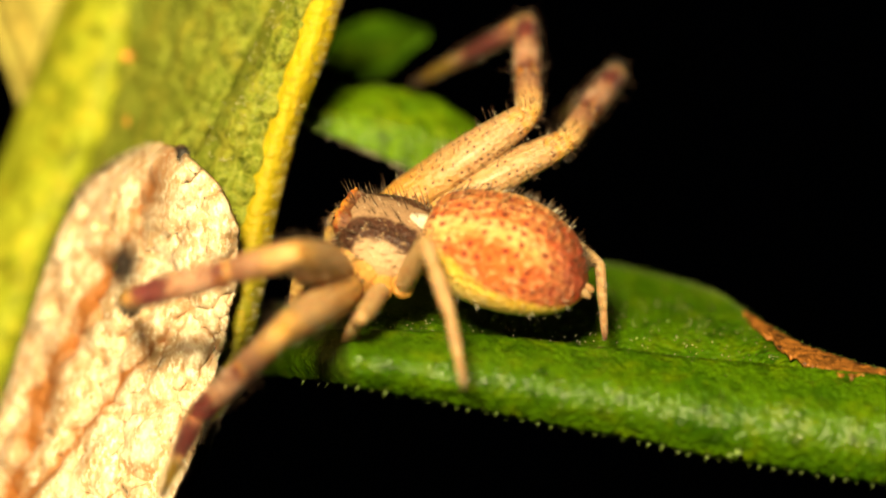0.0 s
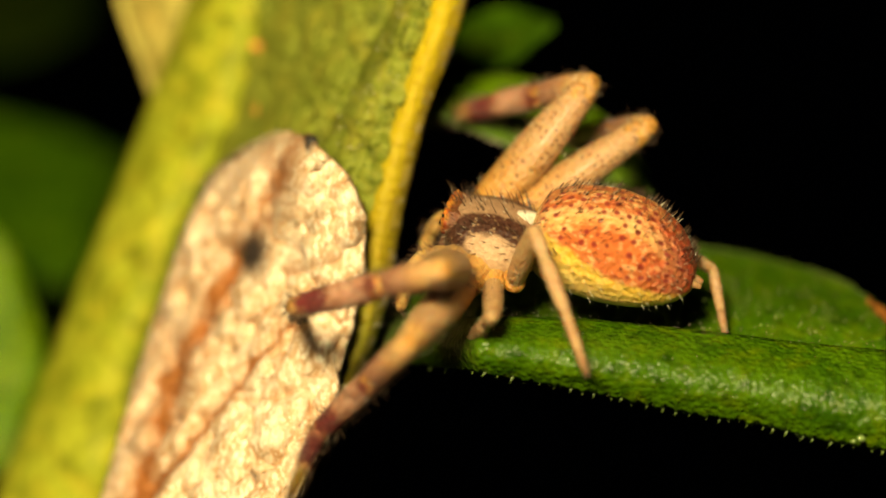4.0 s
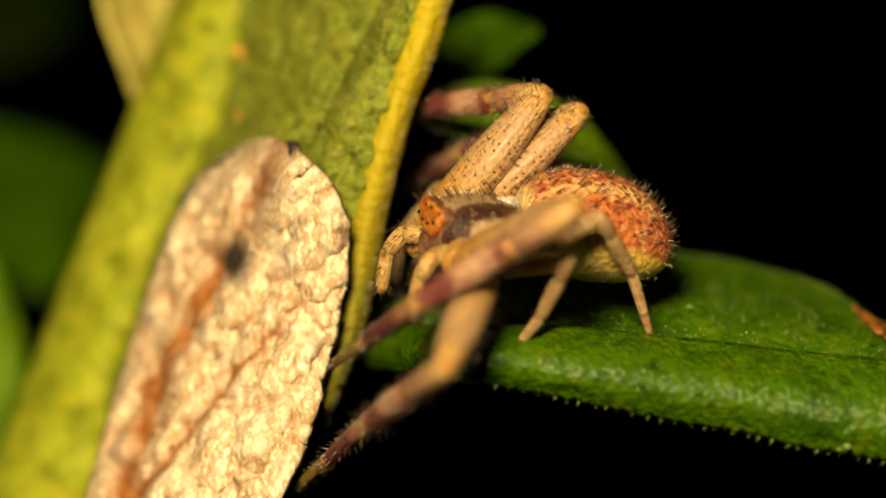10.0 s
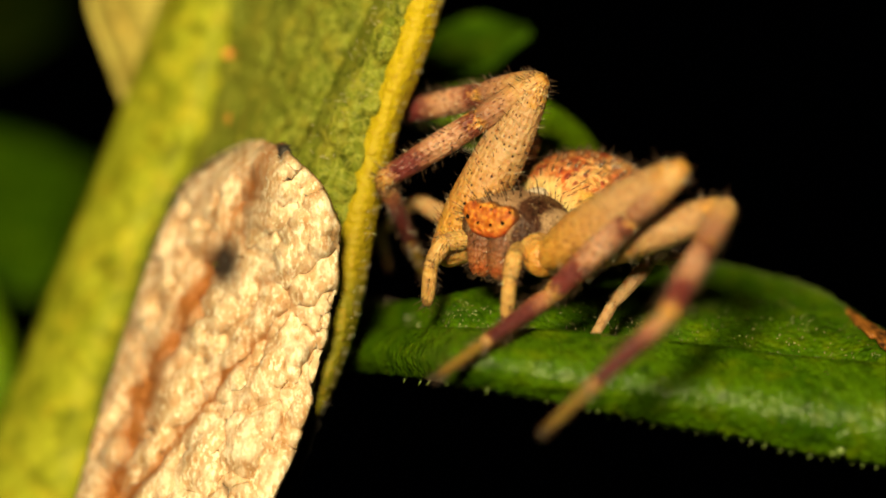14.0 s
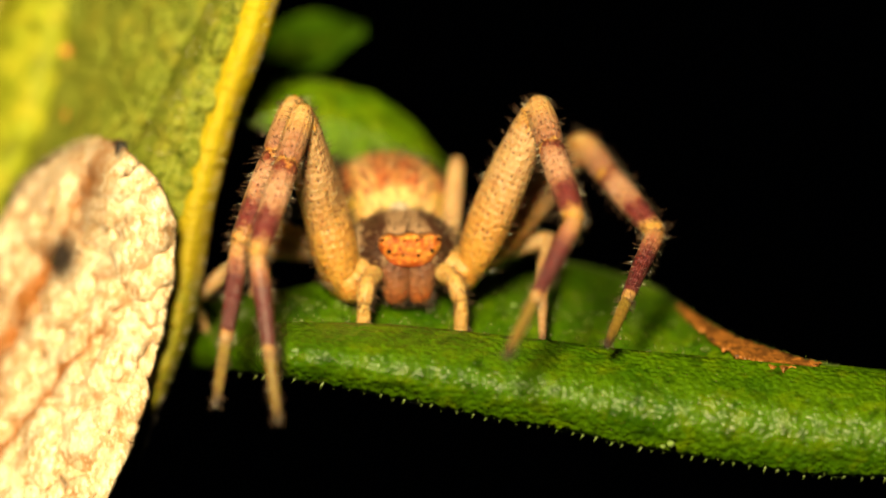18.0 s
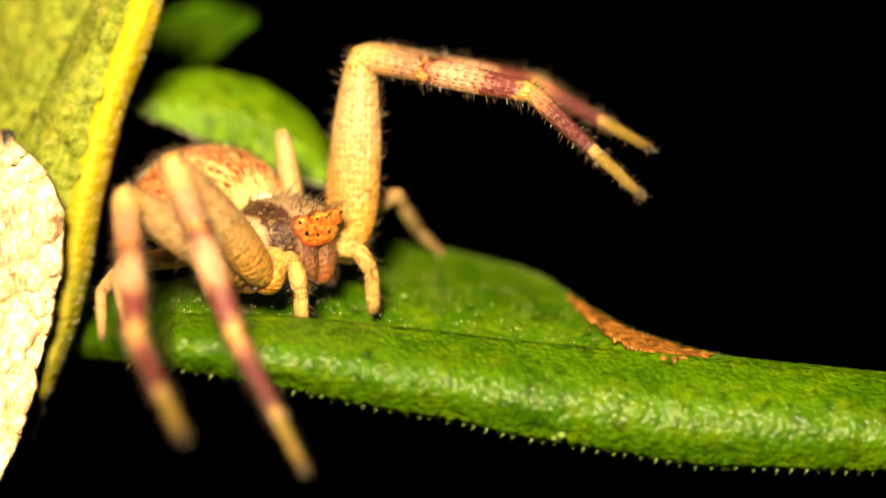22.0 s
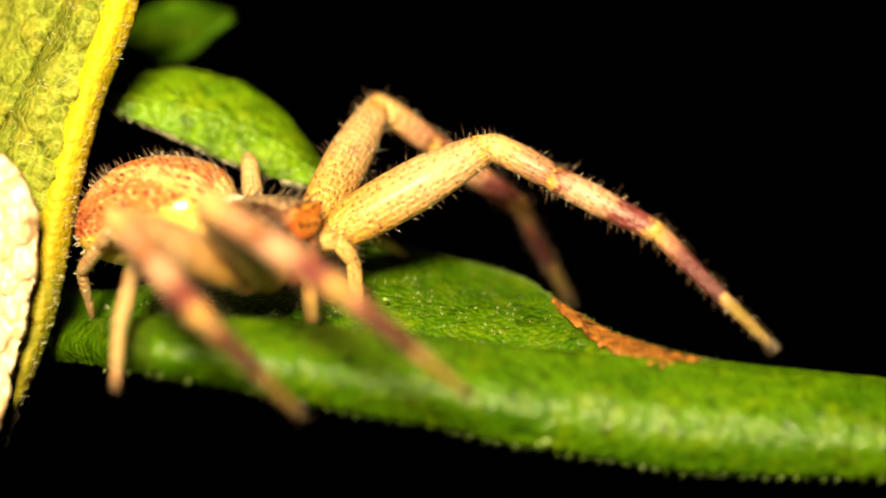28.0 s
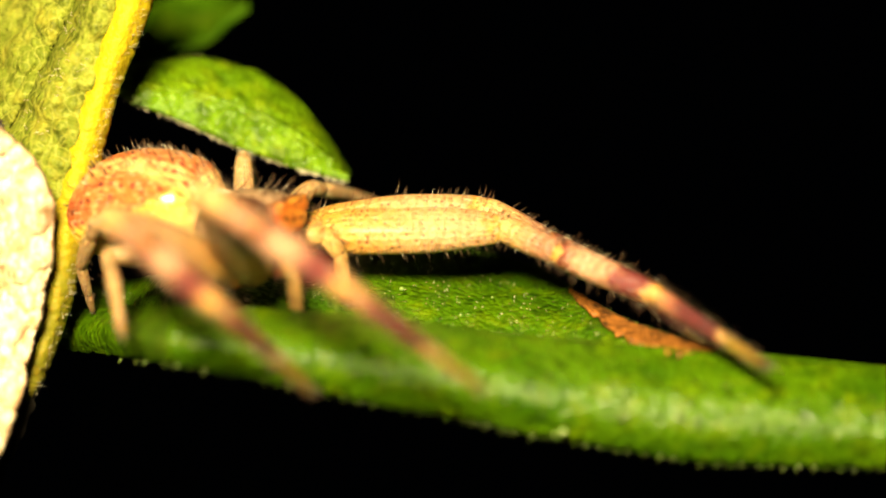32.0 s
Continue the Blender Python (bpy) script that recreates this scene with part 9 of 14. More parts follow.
    walk(legs["L4"]["metatarsus"], [(0, mm(-1.14, 2.86, 0.7, -0.2, 34.4, 125)), (0.5, mm(-1.13, 2.86, 0.68, -0.1, 34.2, 125)), (1, mm(-1.12, 2.84, 0.64, 0.3, 33.2, 125)), (1.5, mm(-1.1, 2.83, 0.58, 1, 32, 125)), (2, mm(-1.07, 2.82, 0.51, 2, 30.5, 125)), (2.5, mm(-1.04, 2.79, 0.43, 3.2, 29.1, 125)), (3, mm(-1, 2.78, 0.35, 4.5, 27.9, 125)), (3.5, mm(-0.97, 2.76, 0.28, 5.7, 27.1, 125)), (4, mm(-0.94, 2.76, 0.23, 6.7, 27, 124.9)), (4.5, mm(-0.91, 2.79, 0.17, 6.3, 27.9, 123.1)), (5, mm(-0.89, 2.87, 0.11, 3.7, 29.8, 118.8)), (5.5, mm(-0.85, 2.97, 0.05, -0.7, 32.3, 112.9)), (6, mm(-0.81, 3.06, 0.02, -6.3, 34.7, 106.3)), (6.5, mm(-0.76, 3.14, 0, -12, 36.5, 100.2)), (7, mm(-0.71, 3.18, -0.01, -16.3, 37.7, 95.8)), (7.5, mm(-0.6, 3.21, 0.22, -18, 50.2, 95.1)), (8, mm(-0.51, 3.21, 0.45, -12.1, 69.3, 100)), (8.5, mm(-1.25, 2.47, -0.25, 50.7, 83.2, 171.1)), (9, mm(-1.6, 1.45, -0.41, 39.9, 67.1, 173.6)), (9.5, mm(-1.59, 1.46, -0.43, 34.5, 67.4, 174.4)), (10, mm(-1.58, 1.49, -0.45, 31.8, 68.1, 175.6)), (10.5, mm(-1.61, 1.51, -0.48, 31.2, 69.2, 178.2)), (11, mm(-1.67, 1.51, -0.53, 33.2, 70, -176.8)), (11.5, mm(-1.87, 1.9, -0.6, 68.1, 65.1, -138)), (12, mm(-2.1, 2.24, -0.59, 84.5, 54.8, -121.4)), (12.5, mm(-2.3, 1.72, -0.9, 85.4, 53.7, -121.5)), (13, mm(-2.3, 1.32, -1.17, 82.4, 51.8, -128.5)), (13.5, mm(-2.27, 1.42, -1.35, 82.3, 50.3, -134.2)), (14, mm(-2.23, 1.54, -1.52, 82.3, 49.5, -141.4)), (14.5, mm(-2.18, 1.67, -1.68, 82.5, 49, -149.5)), (15, mm(-2.13, 1.77, -1.79, 82.9, 48.2, -156.3)), (15.5, mm(-2.11, 1.82, -1.88, 84, 47.4, -160.6)), (16, mm(-2.09, 1.83, -1.92, 85.4, 46.7, -162.6)), (16.5, mm(-1.97, 1.65, -1.68, 73.2, 48.5, -170.9)), (17, mm(-1.61, 1.4, -0.94, 48, 53.2, 176.3)), (17.5, mm(-1.5, 1.23, -0.59, 25.4, 53.6, 165.9)), (18, mm(-1.81, 1.27, -0.48, 8.5, 56, 158.6)), (18.5, mm(-2.04, 1.35, -0.34, -6.4, 57.4, 149.2)), (19, mm(-1.93, 1.55, -0.39, -13.8, 56.7, 143.5)), (19.5, mm(-1.88, 1.57, -0.29, -22.7, 56.2, 135.3)), (20, mm(-1.84, 1.59, -0.17, -29.8, 55.4, 128.6)), (20.5, mm(-1.83, 1.76, -0.25, -32.5, 54.8, 124.3)), (21, mm(-1.83, 1.92, -0.31, -33.4, 55.5, 121.2)), (21.5, mm(-1.38, 1.83, -0.09, -31.2, 51.9, 120.3)), (22, mm(-0.96, 1.76, 0.12, -27.9, 48.2, 119.1)), (22.5, mm(-0.99, 2.01, 0.04, -28.6, 50.8, 114.1)), (23, mm(-1.09, 2.29, -0.09, -31.7, 53.2, 107)), (23.5, mm(-1.36, 2.23, -0.08, -31.9, 50, 107.4)), (24, mm(-1.56, 2.16, -0.04, -31.7, 46.1, 110.6)), (24.5, mm(-1.54, 2.21, -0.05, -33.3, 46.4, 110.4)), (25, mm(-1.48, 2.34, -0.06, -33.6, 47.3, 109.7)), (25.5, mm(-1.4, 2.51, -0.07, -32.1, 48.2, 109)), (26, mm(-1.3, 2.7, -0.07, -29.5, 49.2, 108.3)), (26.5, mm(-1.19, 2.91, -0.09, -26.2, 50.3, 107.3)), (27, mm(-1.1, 3.09, -0.09, -22.7, 51, 106.5)), (27.5, mm(-1.03, 3.23, -0.1, -19.3, 51.2, 105.9)), (28, mm(-1.01, 3.3, -0.09, -16.7, 51.1, 105.5)), (28.5, mm(-1, 3.34, -0.09, -14.8, 50.3, 105.7)), (29, mm(-0.99, 3.38, -0.09, -13.5, 49.6, 105.5)), (29.5, mm(-0.99, 3.41, -0.1, -12.5, 48.5, 105.3)), (30, mm(-0.98, 3.44, -0.11, -12, 47.7, 105.2)), (30.5, mm(-0.98, 3.46, -0.12, -11.4, 46.8, 105.1)), (31, mm(-0.99, 3.48, -0.12, -11, 46.1, 104.9)), (31.5, mm(-0.99, 3.49, -0.12, -10.8, 45.6, 104.8)), (32, mm(-0.99, 3.49, -0.12, -10.6, 45.4, 104.8))])
    walk(legs["L4"]["tarsus"], [(0, mm(-1.52, 3.4, 0.24, -0.2, 34.4, 125)), (0.5, mm(-1.51, 3.41, 0.23, -0.1, 34.2, 125)), (1, mm(-1.5, 3.4, 0.2, 0.3, 33.2, 125)), (1.5, mm(-1.5, 3.4, 0.15, 1, 32, 125)), (2, mm(-1.47, 3.39, 0.1, 2, 30.5, 125)), (2.5, mm(-1.45, 3.37, 0.03, 3.2, 29.1, 125)), (3, mm(-1.41, 3.36, -0.03, 4.5, 27.9, 125)), (3.5, mm(-1.38, 3.35, -0.09, 5.7, 27.1, 125)), (4, mm(-1.35, 3.35, -0.14, 6.7, 27, 124.9)), (4.5, mm(-1.3, 3.39, -0.21, 6.3, 27.9, 123.1)), (5, mm(-1.23, 3.49, -0.29, 3.7, 29.8, 118.8)), (5.5, mm(-1.12, 3.6, -0.38, -0.7, 32.3, 112.9)), (6, mm(-1, 3.7, -0.44, -6.3, 34.7, 106.3)), (6.5, mm(-0.88, 3.78, -0.48, -12, 36.5, 100.2)), (7, mm(-0.77, 3.81, -0.5, -16.3, 37.7, 95.8)), (7.5, mm(-0.65, 3.73, -0.4, -18, 50.2, 95.1)), (8, mm(-0.56, 3.49, -0.31, -12.1, 69.3, 100)), (8.5, mm(-1.34, 2.48, -1.06, 50.7, 83.2, 171.1)), (9, mm(-1.91, 1.49, -1.15, 39.9, 67.1, 173.6)), (9.5, mm(-1.9, 1.49, -1.18, 34.5, 67.4, 174.4)), (10, mm(-1.88, 1.51, -1.2, 31.8, 68.1, 175.6)), (10.5, mm(-1.9, 1.52, -1.24, 31.2, 69.2, 178.2)), (11, mm(-1.95, 1.49, -1.29, 33.2, 70, -176.8)), (11.5, mm(-2.12, 1.67, -1.34, 68.1, 65.1, -138)), (12, mm(-2.34, 1.84, -1.25, 84.5, 54.8, -121.4)), (12.5, mm(-2.55, 1.31, -1.55, 85.4, 53.7, -121.5)), (13, mm(-2.61, 0.93, -1.81, 82.4, 51.8, -128.5)), (13.5, mm(-2.63, 1.05, -1.97, 82.3, 50.3, -134.2)), (14, mm(-2.64, 1.21, -2.14, 82.3, 49.5, -141.4)), (14.5, mm(-2.63, 1.4, -2.29, 82.5, 49, -149.5)), (15, mm(-2.63, 1.55, -2.39, 82.9, 48.2, -156.3)), (15.5, mm(-2.63, 1.64, -2.48, 84, 47.4, -160.6)), (16, mm(-2.62, 1.66, -2.51, 85.4, 46.7, -162.6)), (16.5, mm(-2.5, 1.57, -2.29, 73.2, 48.5, -170.9)), (17, mm(-2.09, 1.43, -1.59, 48, 53.2, 176.3)), (17.5, mm(-1.97, 1.35, -1.24, 25.4, 53.6, 165.9)), (18, mm(-2.23, 1.44, -1.15, 8.5, 56, 158.6)), (18.5, mm(-2.42, 1.57, -1.03, -6.4, 57.4, 149.2)), (19, mm(-2.29, 1.81, -1.07, -13.8, 56.7, 143.5)), (19.5, mm(-2.2, 1.89, -0.96, -22.7, 56.2, 135.3)), (20, mm(-2.12, 1.95, -0.83, -29.8, 55.4, 128.6)), (20.5, mm(-2.09, 2.15, -0.91, -32.5, 54.8, 124.3)), (21, mm(-2.07, 2.31, -0.98, -33.4, 55.5, 121.2)), (21.5, mm(-1.63, 2.26, -0.73, -31.2, 51.9, 120.3)), (22, mm(-1.22, 2.23, -0.49, -27.9, 48.2, 119.1)), (22.5, mm(-1.2, 2.48, -0.59, -28.6, 50.8, 114.1)), (23, mm(-1.23, 2.75, -0.74, -31.7, 53.2, 107)), (23.5, mm(-1.51, 2.72, -0.7, -31.9, 50, 107.4)), (24, mm(-1.76, 2.68, -0.62, -31.7, 46.1, 110.6)), (24.5, mm(-1.73, 2.74, -0.64, -33.3, 46.4, 110.4)), (25, mm(-1.67, 2.86, -0.66, -33.6, 47.3, 109.7)), (25.5, mm(-1.57, 3.02, -0.67, -32.1, 48.2, 109)), (26, mm(-1.46, 3.21, -0.69, -29.5, 49.2, 108.3)), (26.5, mm(-1.35, 3.4, -0.71, -26.2, 50.3, 107.3)), (27, mm(-1.25, 3.58, -0.72, -22.7, 51, 106.5)), (27.5, mm(-1.17, 3.71, -0.73, -19.3, 51.2, 105.9)), (28, mm(-1.14, 3.79, -0.72, -16.7, 51.1, 105.5)), (28.5, mm(-1.14, 3.83, -0.71, -14.8, 50.3, 105.7)), (29, mm(-1.14, 3.89, -0.71, -13.5, 49.6, 105.5)), (29.5, mm(-1.13, 3.92, -0.71, -12.5, 48.5, 105.3)), (30, mm(-1.13, 3.97, -0.71, -12, 47.7, 105.2)), (30.5, mm(-1.13, 3.99, -0.71, -11.4, 46.8, 105.1)), (31, mm(-1.13, 4.02, -0.7, -11, 46.1, 104.9)), (31.5, mm(-1.13, 4.04, -0.7, -10.8, 45.6, 104.8)), (32, mm(-1.13, 4.04, -0.7, -10.6, 45.4, 104.8))])
    walk(legs["R1"]["femur"], [(0, mm(1.52, -1.12, -0.56, 76.6, -35, -142.2)), (0.5, mm(1.52, -1.12, -0.56, 76.5, -35.7, -142.2)), (1, mm(1.52, -1.12, -0.56, 76.4, -37.2, -141.9)), (1.5, mm(1.52, -1.12, -0.56, 76.3, -39.2, -141.4)), (2, mm(1.52, -1.12, -0.56, 76.7, -41.3, -141.2)), (2.5, mm(1.52, -1.12, -0.56, 76.7, -44.1, -140.3)), (3, mm(1.52, -1.12, -0.56, 76.6, -47.3, -139.1)), (3.5, mm(1.52, -1.12, -0.56, 76.3, -50.3, -138.1)), (4, mm(1.52, -1.12, -0.56, 76.8, -52.1, -138.4)), (4.5, mm(1.52, -1.12, -0.56, 78.6, -52.7, -140.7)), (5, mm(1.52, -1.12, -0.56, 81.1, -53.2, -144.1)), (5.5, mm(1.52, -1.12, -0.56, 83.7, -53.5, -148.1)), (6, mm(1.52, -1.12, -0.56, 86.6, -53.5, -152.5)), (6.5, mm(1.52, -1.12, -0.56, 89.1, -53.7, -156.5)), (7, mm(1.52, -1.12, -0.56, 91, -54.2, -160.2)), (7.5, mm(1.52, -1.12, -0.56, 92.1, -55.7, -163)), (8, mm(1.52, -1.12, -0.56, 93.6, -57, -166.8)), (8.5, mm(1.52, -1.12, -0.56, 97.9, -54.5, -174.4)), (9, mm(1.52, -1.12, -0.56, 100.6, -51.5, 180)), (9.5, mm(1.52, -1.12, -0.56, 100.6, -52.1, 177.9)), (10, mm(1.52, -1.12, -0.56, 100.4, -53.5, 176.2)), (10.5, mm(1.52, -1.12, -0.56, 100.8, -55.1, 174.9)), (11, mm(1.52, -1.12, -0.56, 102.8, -55.9, 172.7)), (11.5, mm(1.52, -1.12, -0.56, 108.5, -55.9, 167.2)), (12, mm(1.52, -1.12, -0.56, 113.7, -55.6, 162.2)), (12.5, mm(1.52, -1.12, -0.56, 115.7, -58.6, 157.9)), (13, mm(1.52, -1.12, -0.56, 116.4, -61.8, 152.5)), (13.5, mm(1.52, -1.12, -0.56, 116.9, -60.6, 143.9)), (14, mm(1.52, -1.12, -0.56, 116, -62.5, 143)), (14.5, mm(1.52, -1.12, -0.56, 124.8, -65.7, 144.8)), (15, mm(1.52, -1.12, -0.56, 141.2, -68.8, 148.4)), (15.5, mm(1.52, -1.12, -0.56, 154.6, -71.8, 152.5)), (16, mm(1.52, -1.12, -0.56, 154, -74.5, 158.3)), (16.5, mm(1.52, -1.12, -0.56, 141.3, -74.4, 174)), (17, mm(1.52, -1.12, -0.56, 126.4, -72.4, -168.7)), (17.5, mm(1.52, -1.12, -0.56, 113.4, -69.5, -153.6)), (18, mm(1.52, -1.12, -0.56, 93.3, -69.2, -132)), (18.5, mm(1.52, -1.12, -0.56, 73.1, -66.7, -110.5)), (19, mm(1.52, -1.12, -0.56, 65.4, -61.3, -103.4)), (19.5, mm(1.52, -1.12, -0.56, 62.5, -60.5, -100)), (20, mm(1.52, -1.12, -0.56, 60.1, -60, -96.4)), (20.5, mm(1.52, -1.12, -0.56, 58.1, -58.4, -94.2)), (21, mm(1.52, -1.12, -0.56, 56.1, -55.8, -92.7)), (21.5, mm(1.52, -1.12, -0.56, 51.6, -52, -89.5)), (22, mm(1.52, -1.12, -0.56, 48, -48.1, -87.5)), (22.5, mm(1.52, -1.12, -0.56, 50.2, -43.7, -91.9)), (23, mm(1.52, -1.12, -0.56, 53.8, -41.2, -95.8)), (23.5, mm(1.52, -1.12, -0.56, 55.8, -44.1, -95.6)), (24, mm(1.52, -1.12, -0.56, 57.9, -47.4, -95.3)), (24.5, mm(1.52, -1.12, -0.56, 42.3, -37.8, -71.1)), (25, mm(1.52, -1.12, -0.56, 42.6, -37.1, -71.7)), (25.5, mm(1.52, -1.12, -0.56, 43.7, -37, -72.8)), (26, mm(1.52, -1.12, -0.56, 45.1, -36.8, -74.1)), (26.5, mm(1.52, -1.12, -0.56, 47.1, -36.5, -75.7)), (27, mm(1.52, -1.12, -0.56, 49.8, -35.3, -77.5)), (27.5, mm(1.52, -1.12, -0.56, 53.1, -33.4, -79.6)), (28, mm(1.52, -1.12, -0.56, 55.5, -32.5, -80.5)), (28.5, mm(1.52, -1.12, -0.56, 56.5, -32.5, -80.3)), (29, mm(1.52, -1.12, -0.56, 56.8, -32.6, -79.5)), (29.5, mm(1.52, -1.12, -0.56, 56.8, -32.5, -78.5)), (30, mm(1.52, -1.12, -0.56, 56.2, -32.5, -77.1)), (30.5, mm(1.52, -1.12, -0.56, 55.7, -32.5, -75.9)), (31, mm(1.52, -1.12, -0.56, 55.2, -32.5, -74.9)), (31.5, mm(1.52, -1.12, -0.56, 54.9, -32.5, -74.1)), (32, mm(1.52, -1.12, -0.56, 54.9, -32.5, -73.9))])
    walk(legs["R1"]["patella"], [(0, mm(-0.68, -2.83, 1.39, 54.5, 2.7, -71.7)), (0.5, mm(-0.66, -2.81, 1.43, 54.5, 5.3, -68.3)), (1, mm(-0.61, -2.79, 1.49, 54.8, 11.1, -59.9)), (1.5, mm(-0.54, -2.76, 1.59, 56, 17.4, -50)), (2, mm(-0.47, -2.72, 1.68, 56.5, 21.7, -43.2)), (2.5, mm(-0.36, -2.68, 1.8, 55.9, 25.1, -39.4)), (3, mm(-0.22, -2.63, 1.94, 54.5, 28.7, -36.1)), (3.5, mm(-0.1, -2.57, 2.05, 52.8, 31.7, -34)), (4, mm(-0.04, -2.51, 2.12, 50.7, 33, -33.7)), (4.5, mm(-0.07, -2.42, 2.15, 48.4, 32.6, -35.3)), (5, mm(-0.13, -2.32, 2.16, 46.6, 31.6, -37.4)), (5.5, mm(-0.2, -2.19, 2.17, 45, 30.1, -40.2)), (6, mm(-0.28, -2.06, 2.17, 43.7, 28.2, -43.3)), (6.5, mm(-0.32, -1.92, 2.18, 42.4, 26.4, -46.7)), (7, mm(-0.35, -1.79, 2.2, 41.1, 24.8, -50.3)), (7.5, mm(-0.31, -1.68, 2.25, 39.1, 22.5, -55.3)), (8, mm(-0.28, -1.54, 2.29, 37, 20.7, -60.7)), (8.5, mm(-0.45, -1.31, 2.21, 37.4, 19, -63.4)), (9, mm(-0.6, -1.12, 2.1, 38.8, 16.9, -65.2)), (9.5, mm(-0.57, -1.04, 2.12, 39.2, 16.8, -67.8)), (10, mm(-0.5, -0.98, 2.17, 38.7, 16.5, -70.6)), (10.5, mm(-0.42, -0.95, 2.23, 38, 16.3, -72.1)), (11, mm(-0.37, -0.88, 2.26, 37.6, 15.2, -72.3)), (11.5, mm(-0.34, -0.7, 2.25, 37.4, 13, -72.1)), (12, mm(-0.31, -0.53, 2.24, 37.1, 11.3, -71.6)), (12.5, mm(-0.12, -0.45, 2.34, 35, 12.3, -76.2)), (13, mm(0.09, -0.38, 2.44, 31.9, 13.8, -83.3)), (13.5, mm(0.17, -0.14, 2.4, 29.9, 13.7, -95.9)), (14, mm(0.27, -0.18, 2.46, 29.7, 17.8, -89.2)), (14.5, mm(0.38, -0.31, 2.54, 31.9, 22.8, -63.2)), (15, mm(0.47, -0.48, 2.61, 28.8, 22.4, -37.3)), (15.5, mm(0.58, -0.63, 2.67, 20.1, 22.7, -27.3)), (16, mm(0.67, -0.78, 2.72, 12.5, 33.1, -36.6)), (16.5, mm(0.61, -1.02, 2.71, 12.4, 32.3, -34.4)), (17, mm(0.51, -1.32, 2.68, 15.5, 30.4, -29.7)), (17.5, mm(0.45, -1.65, 2.63, 19.2, 28.4, -25.5)), (18, mm(0.71, -2.02, 2.62, 21.6, 28, -24.8)), (18.5, mm(1.05, -2.38, 2.56, 22.7, 27, -26.2)), (19, mm(1.14, -2.71, 2.42, 25.1, 27.2, -27.6)), (19.5, mm(1.23, -2.77, 2.4, 27.4, 26.4, -25.9)), (20, mm(1.33, -2.81, 2.39, 28.5, 25.7, -25.2)), (20.5, mm(1.39, -2.9, 2.34, 28.9, 25.8, -26.3)), (21, mm(1.43, -3.03, 2.25, 30.1, 27.7, -26.8)), (21.5, mm(1.54, -3.21, 2.12, 34.4, 38.1, -22.1)), (22, mm(1.62, -3.39, 1.97, 40.9, 46.3, -15.8)), (22.5, mm(1.44, -3.58, 1.79, 40.7, 38.1, -21.5)), (23, mm(1.26, -3.67, 1.68, 41, 28.2, -27)), (23.5, mm(1.28, -3.55, 1.81, 43, 25.4, -24.9)), (24, mm(1.31, -3.41, 1.94, 43.3, 23.7, -22.6)), (24.5, mm(2.39, -3.66, 1.52, 38.7, 22.7, -28.5)), (25, mm(2.37, -3.69, 1.49, 37.9, 21.8, -28.3)), (25.5, mm(2.32, -3.71, 1.49, 38, 20.9, -27.8)), (26, mm(2.26, -3.74, 1.48, 38.6, 20.1, -27.4)), (26.5, mm(2.2, -3.77, 1.46, 39.8, 19.3, -26.6)), (27, mm(2.12, -3.83, 1.41, 41.9, 18.5, -25.3)), (27.5, mm(2.03, -3.91, 1.31, 44.9, 17.2, -23.2)), (28, mm(1.99, -3.95, 1.27, 47.3, 16.8, -22.3)), (28.5, mm(2, -3.95, 1.27, 48.6, 17, -21.8)), (29, mm(2.04, -3.94, 1.27, 49.3, 17.4, -21.3)), (29.5, mm(2.09, -3.93, 1.27, 49.6, 18, -20.6)), (30, mm(2.16, -3.92, 1.27, 49.7, 18.3, -19.8)), (30.5, mm(2.22, -3.9, 1.27, 49.5, 18.8, -19.2)), (31, mm(2.27, -3.89, 1.27, 49.4, 18.9, -18.5)), (31.5, mm(2.31, -3.88, 1.27, 49.1, 19.3, -18.2)), (32, mm(2.31, -3.88, 1.27, 48.8, 19.3, -18))])
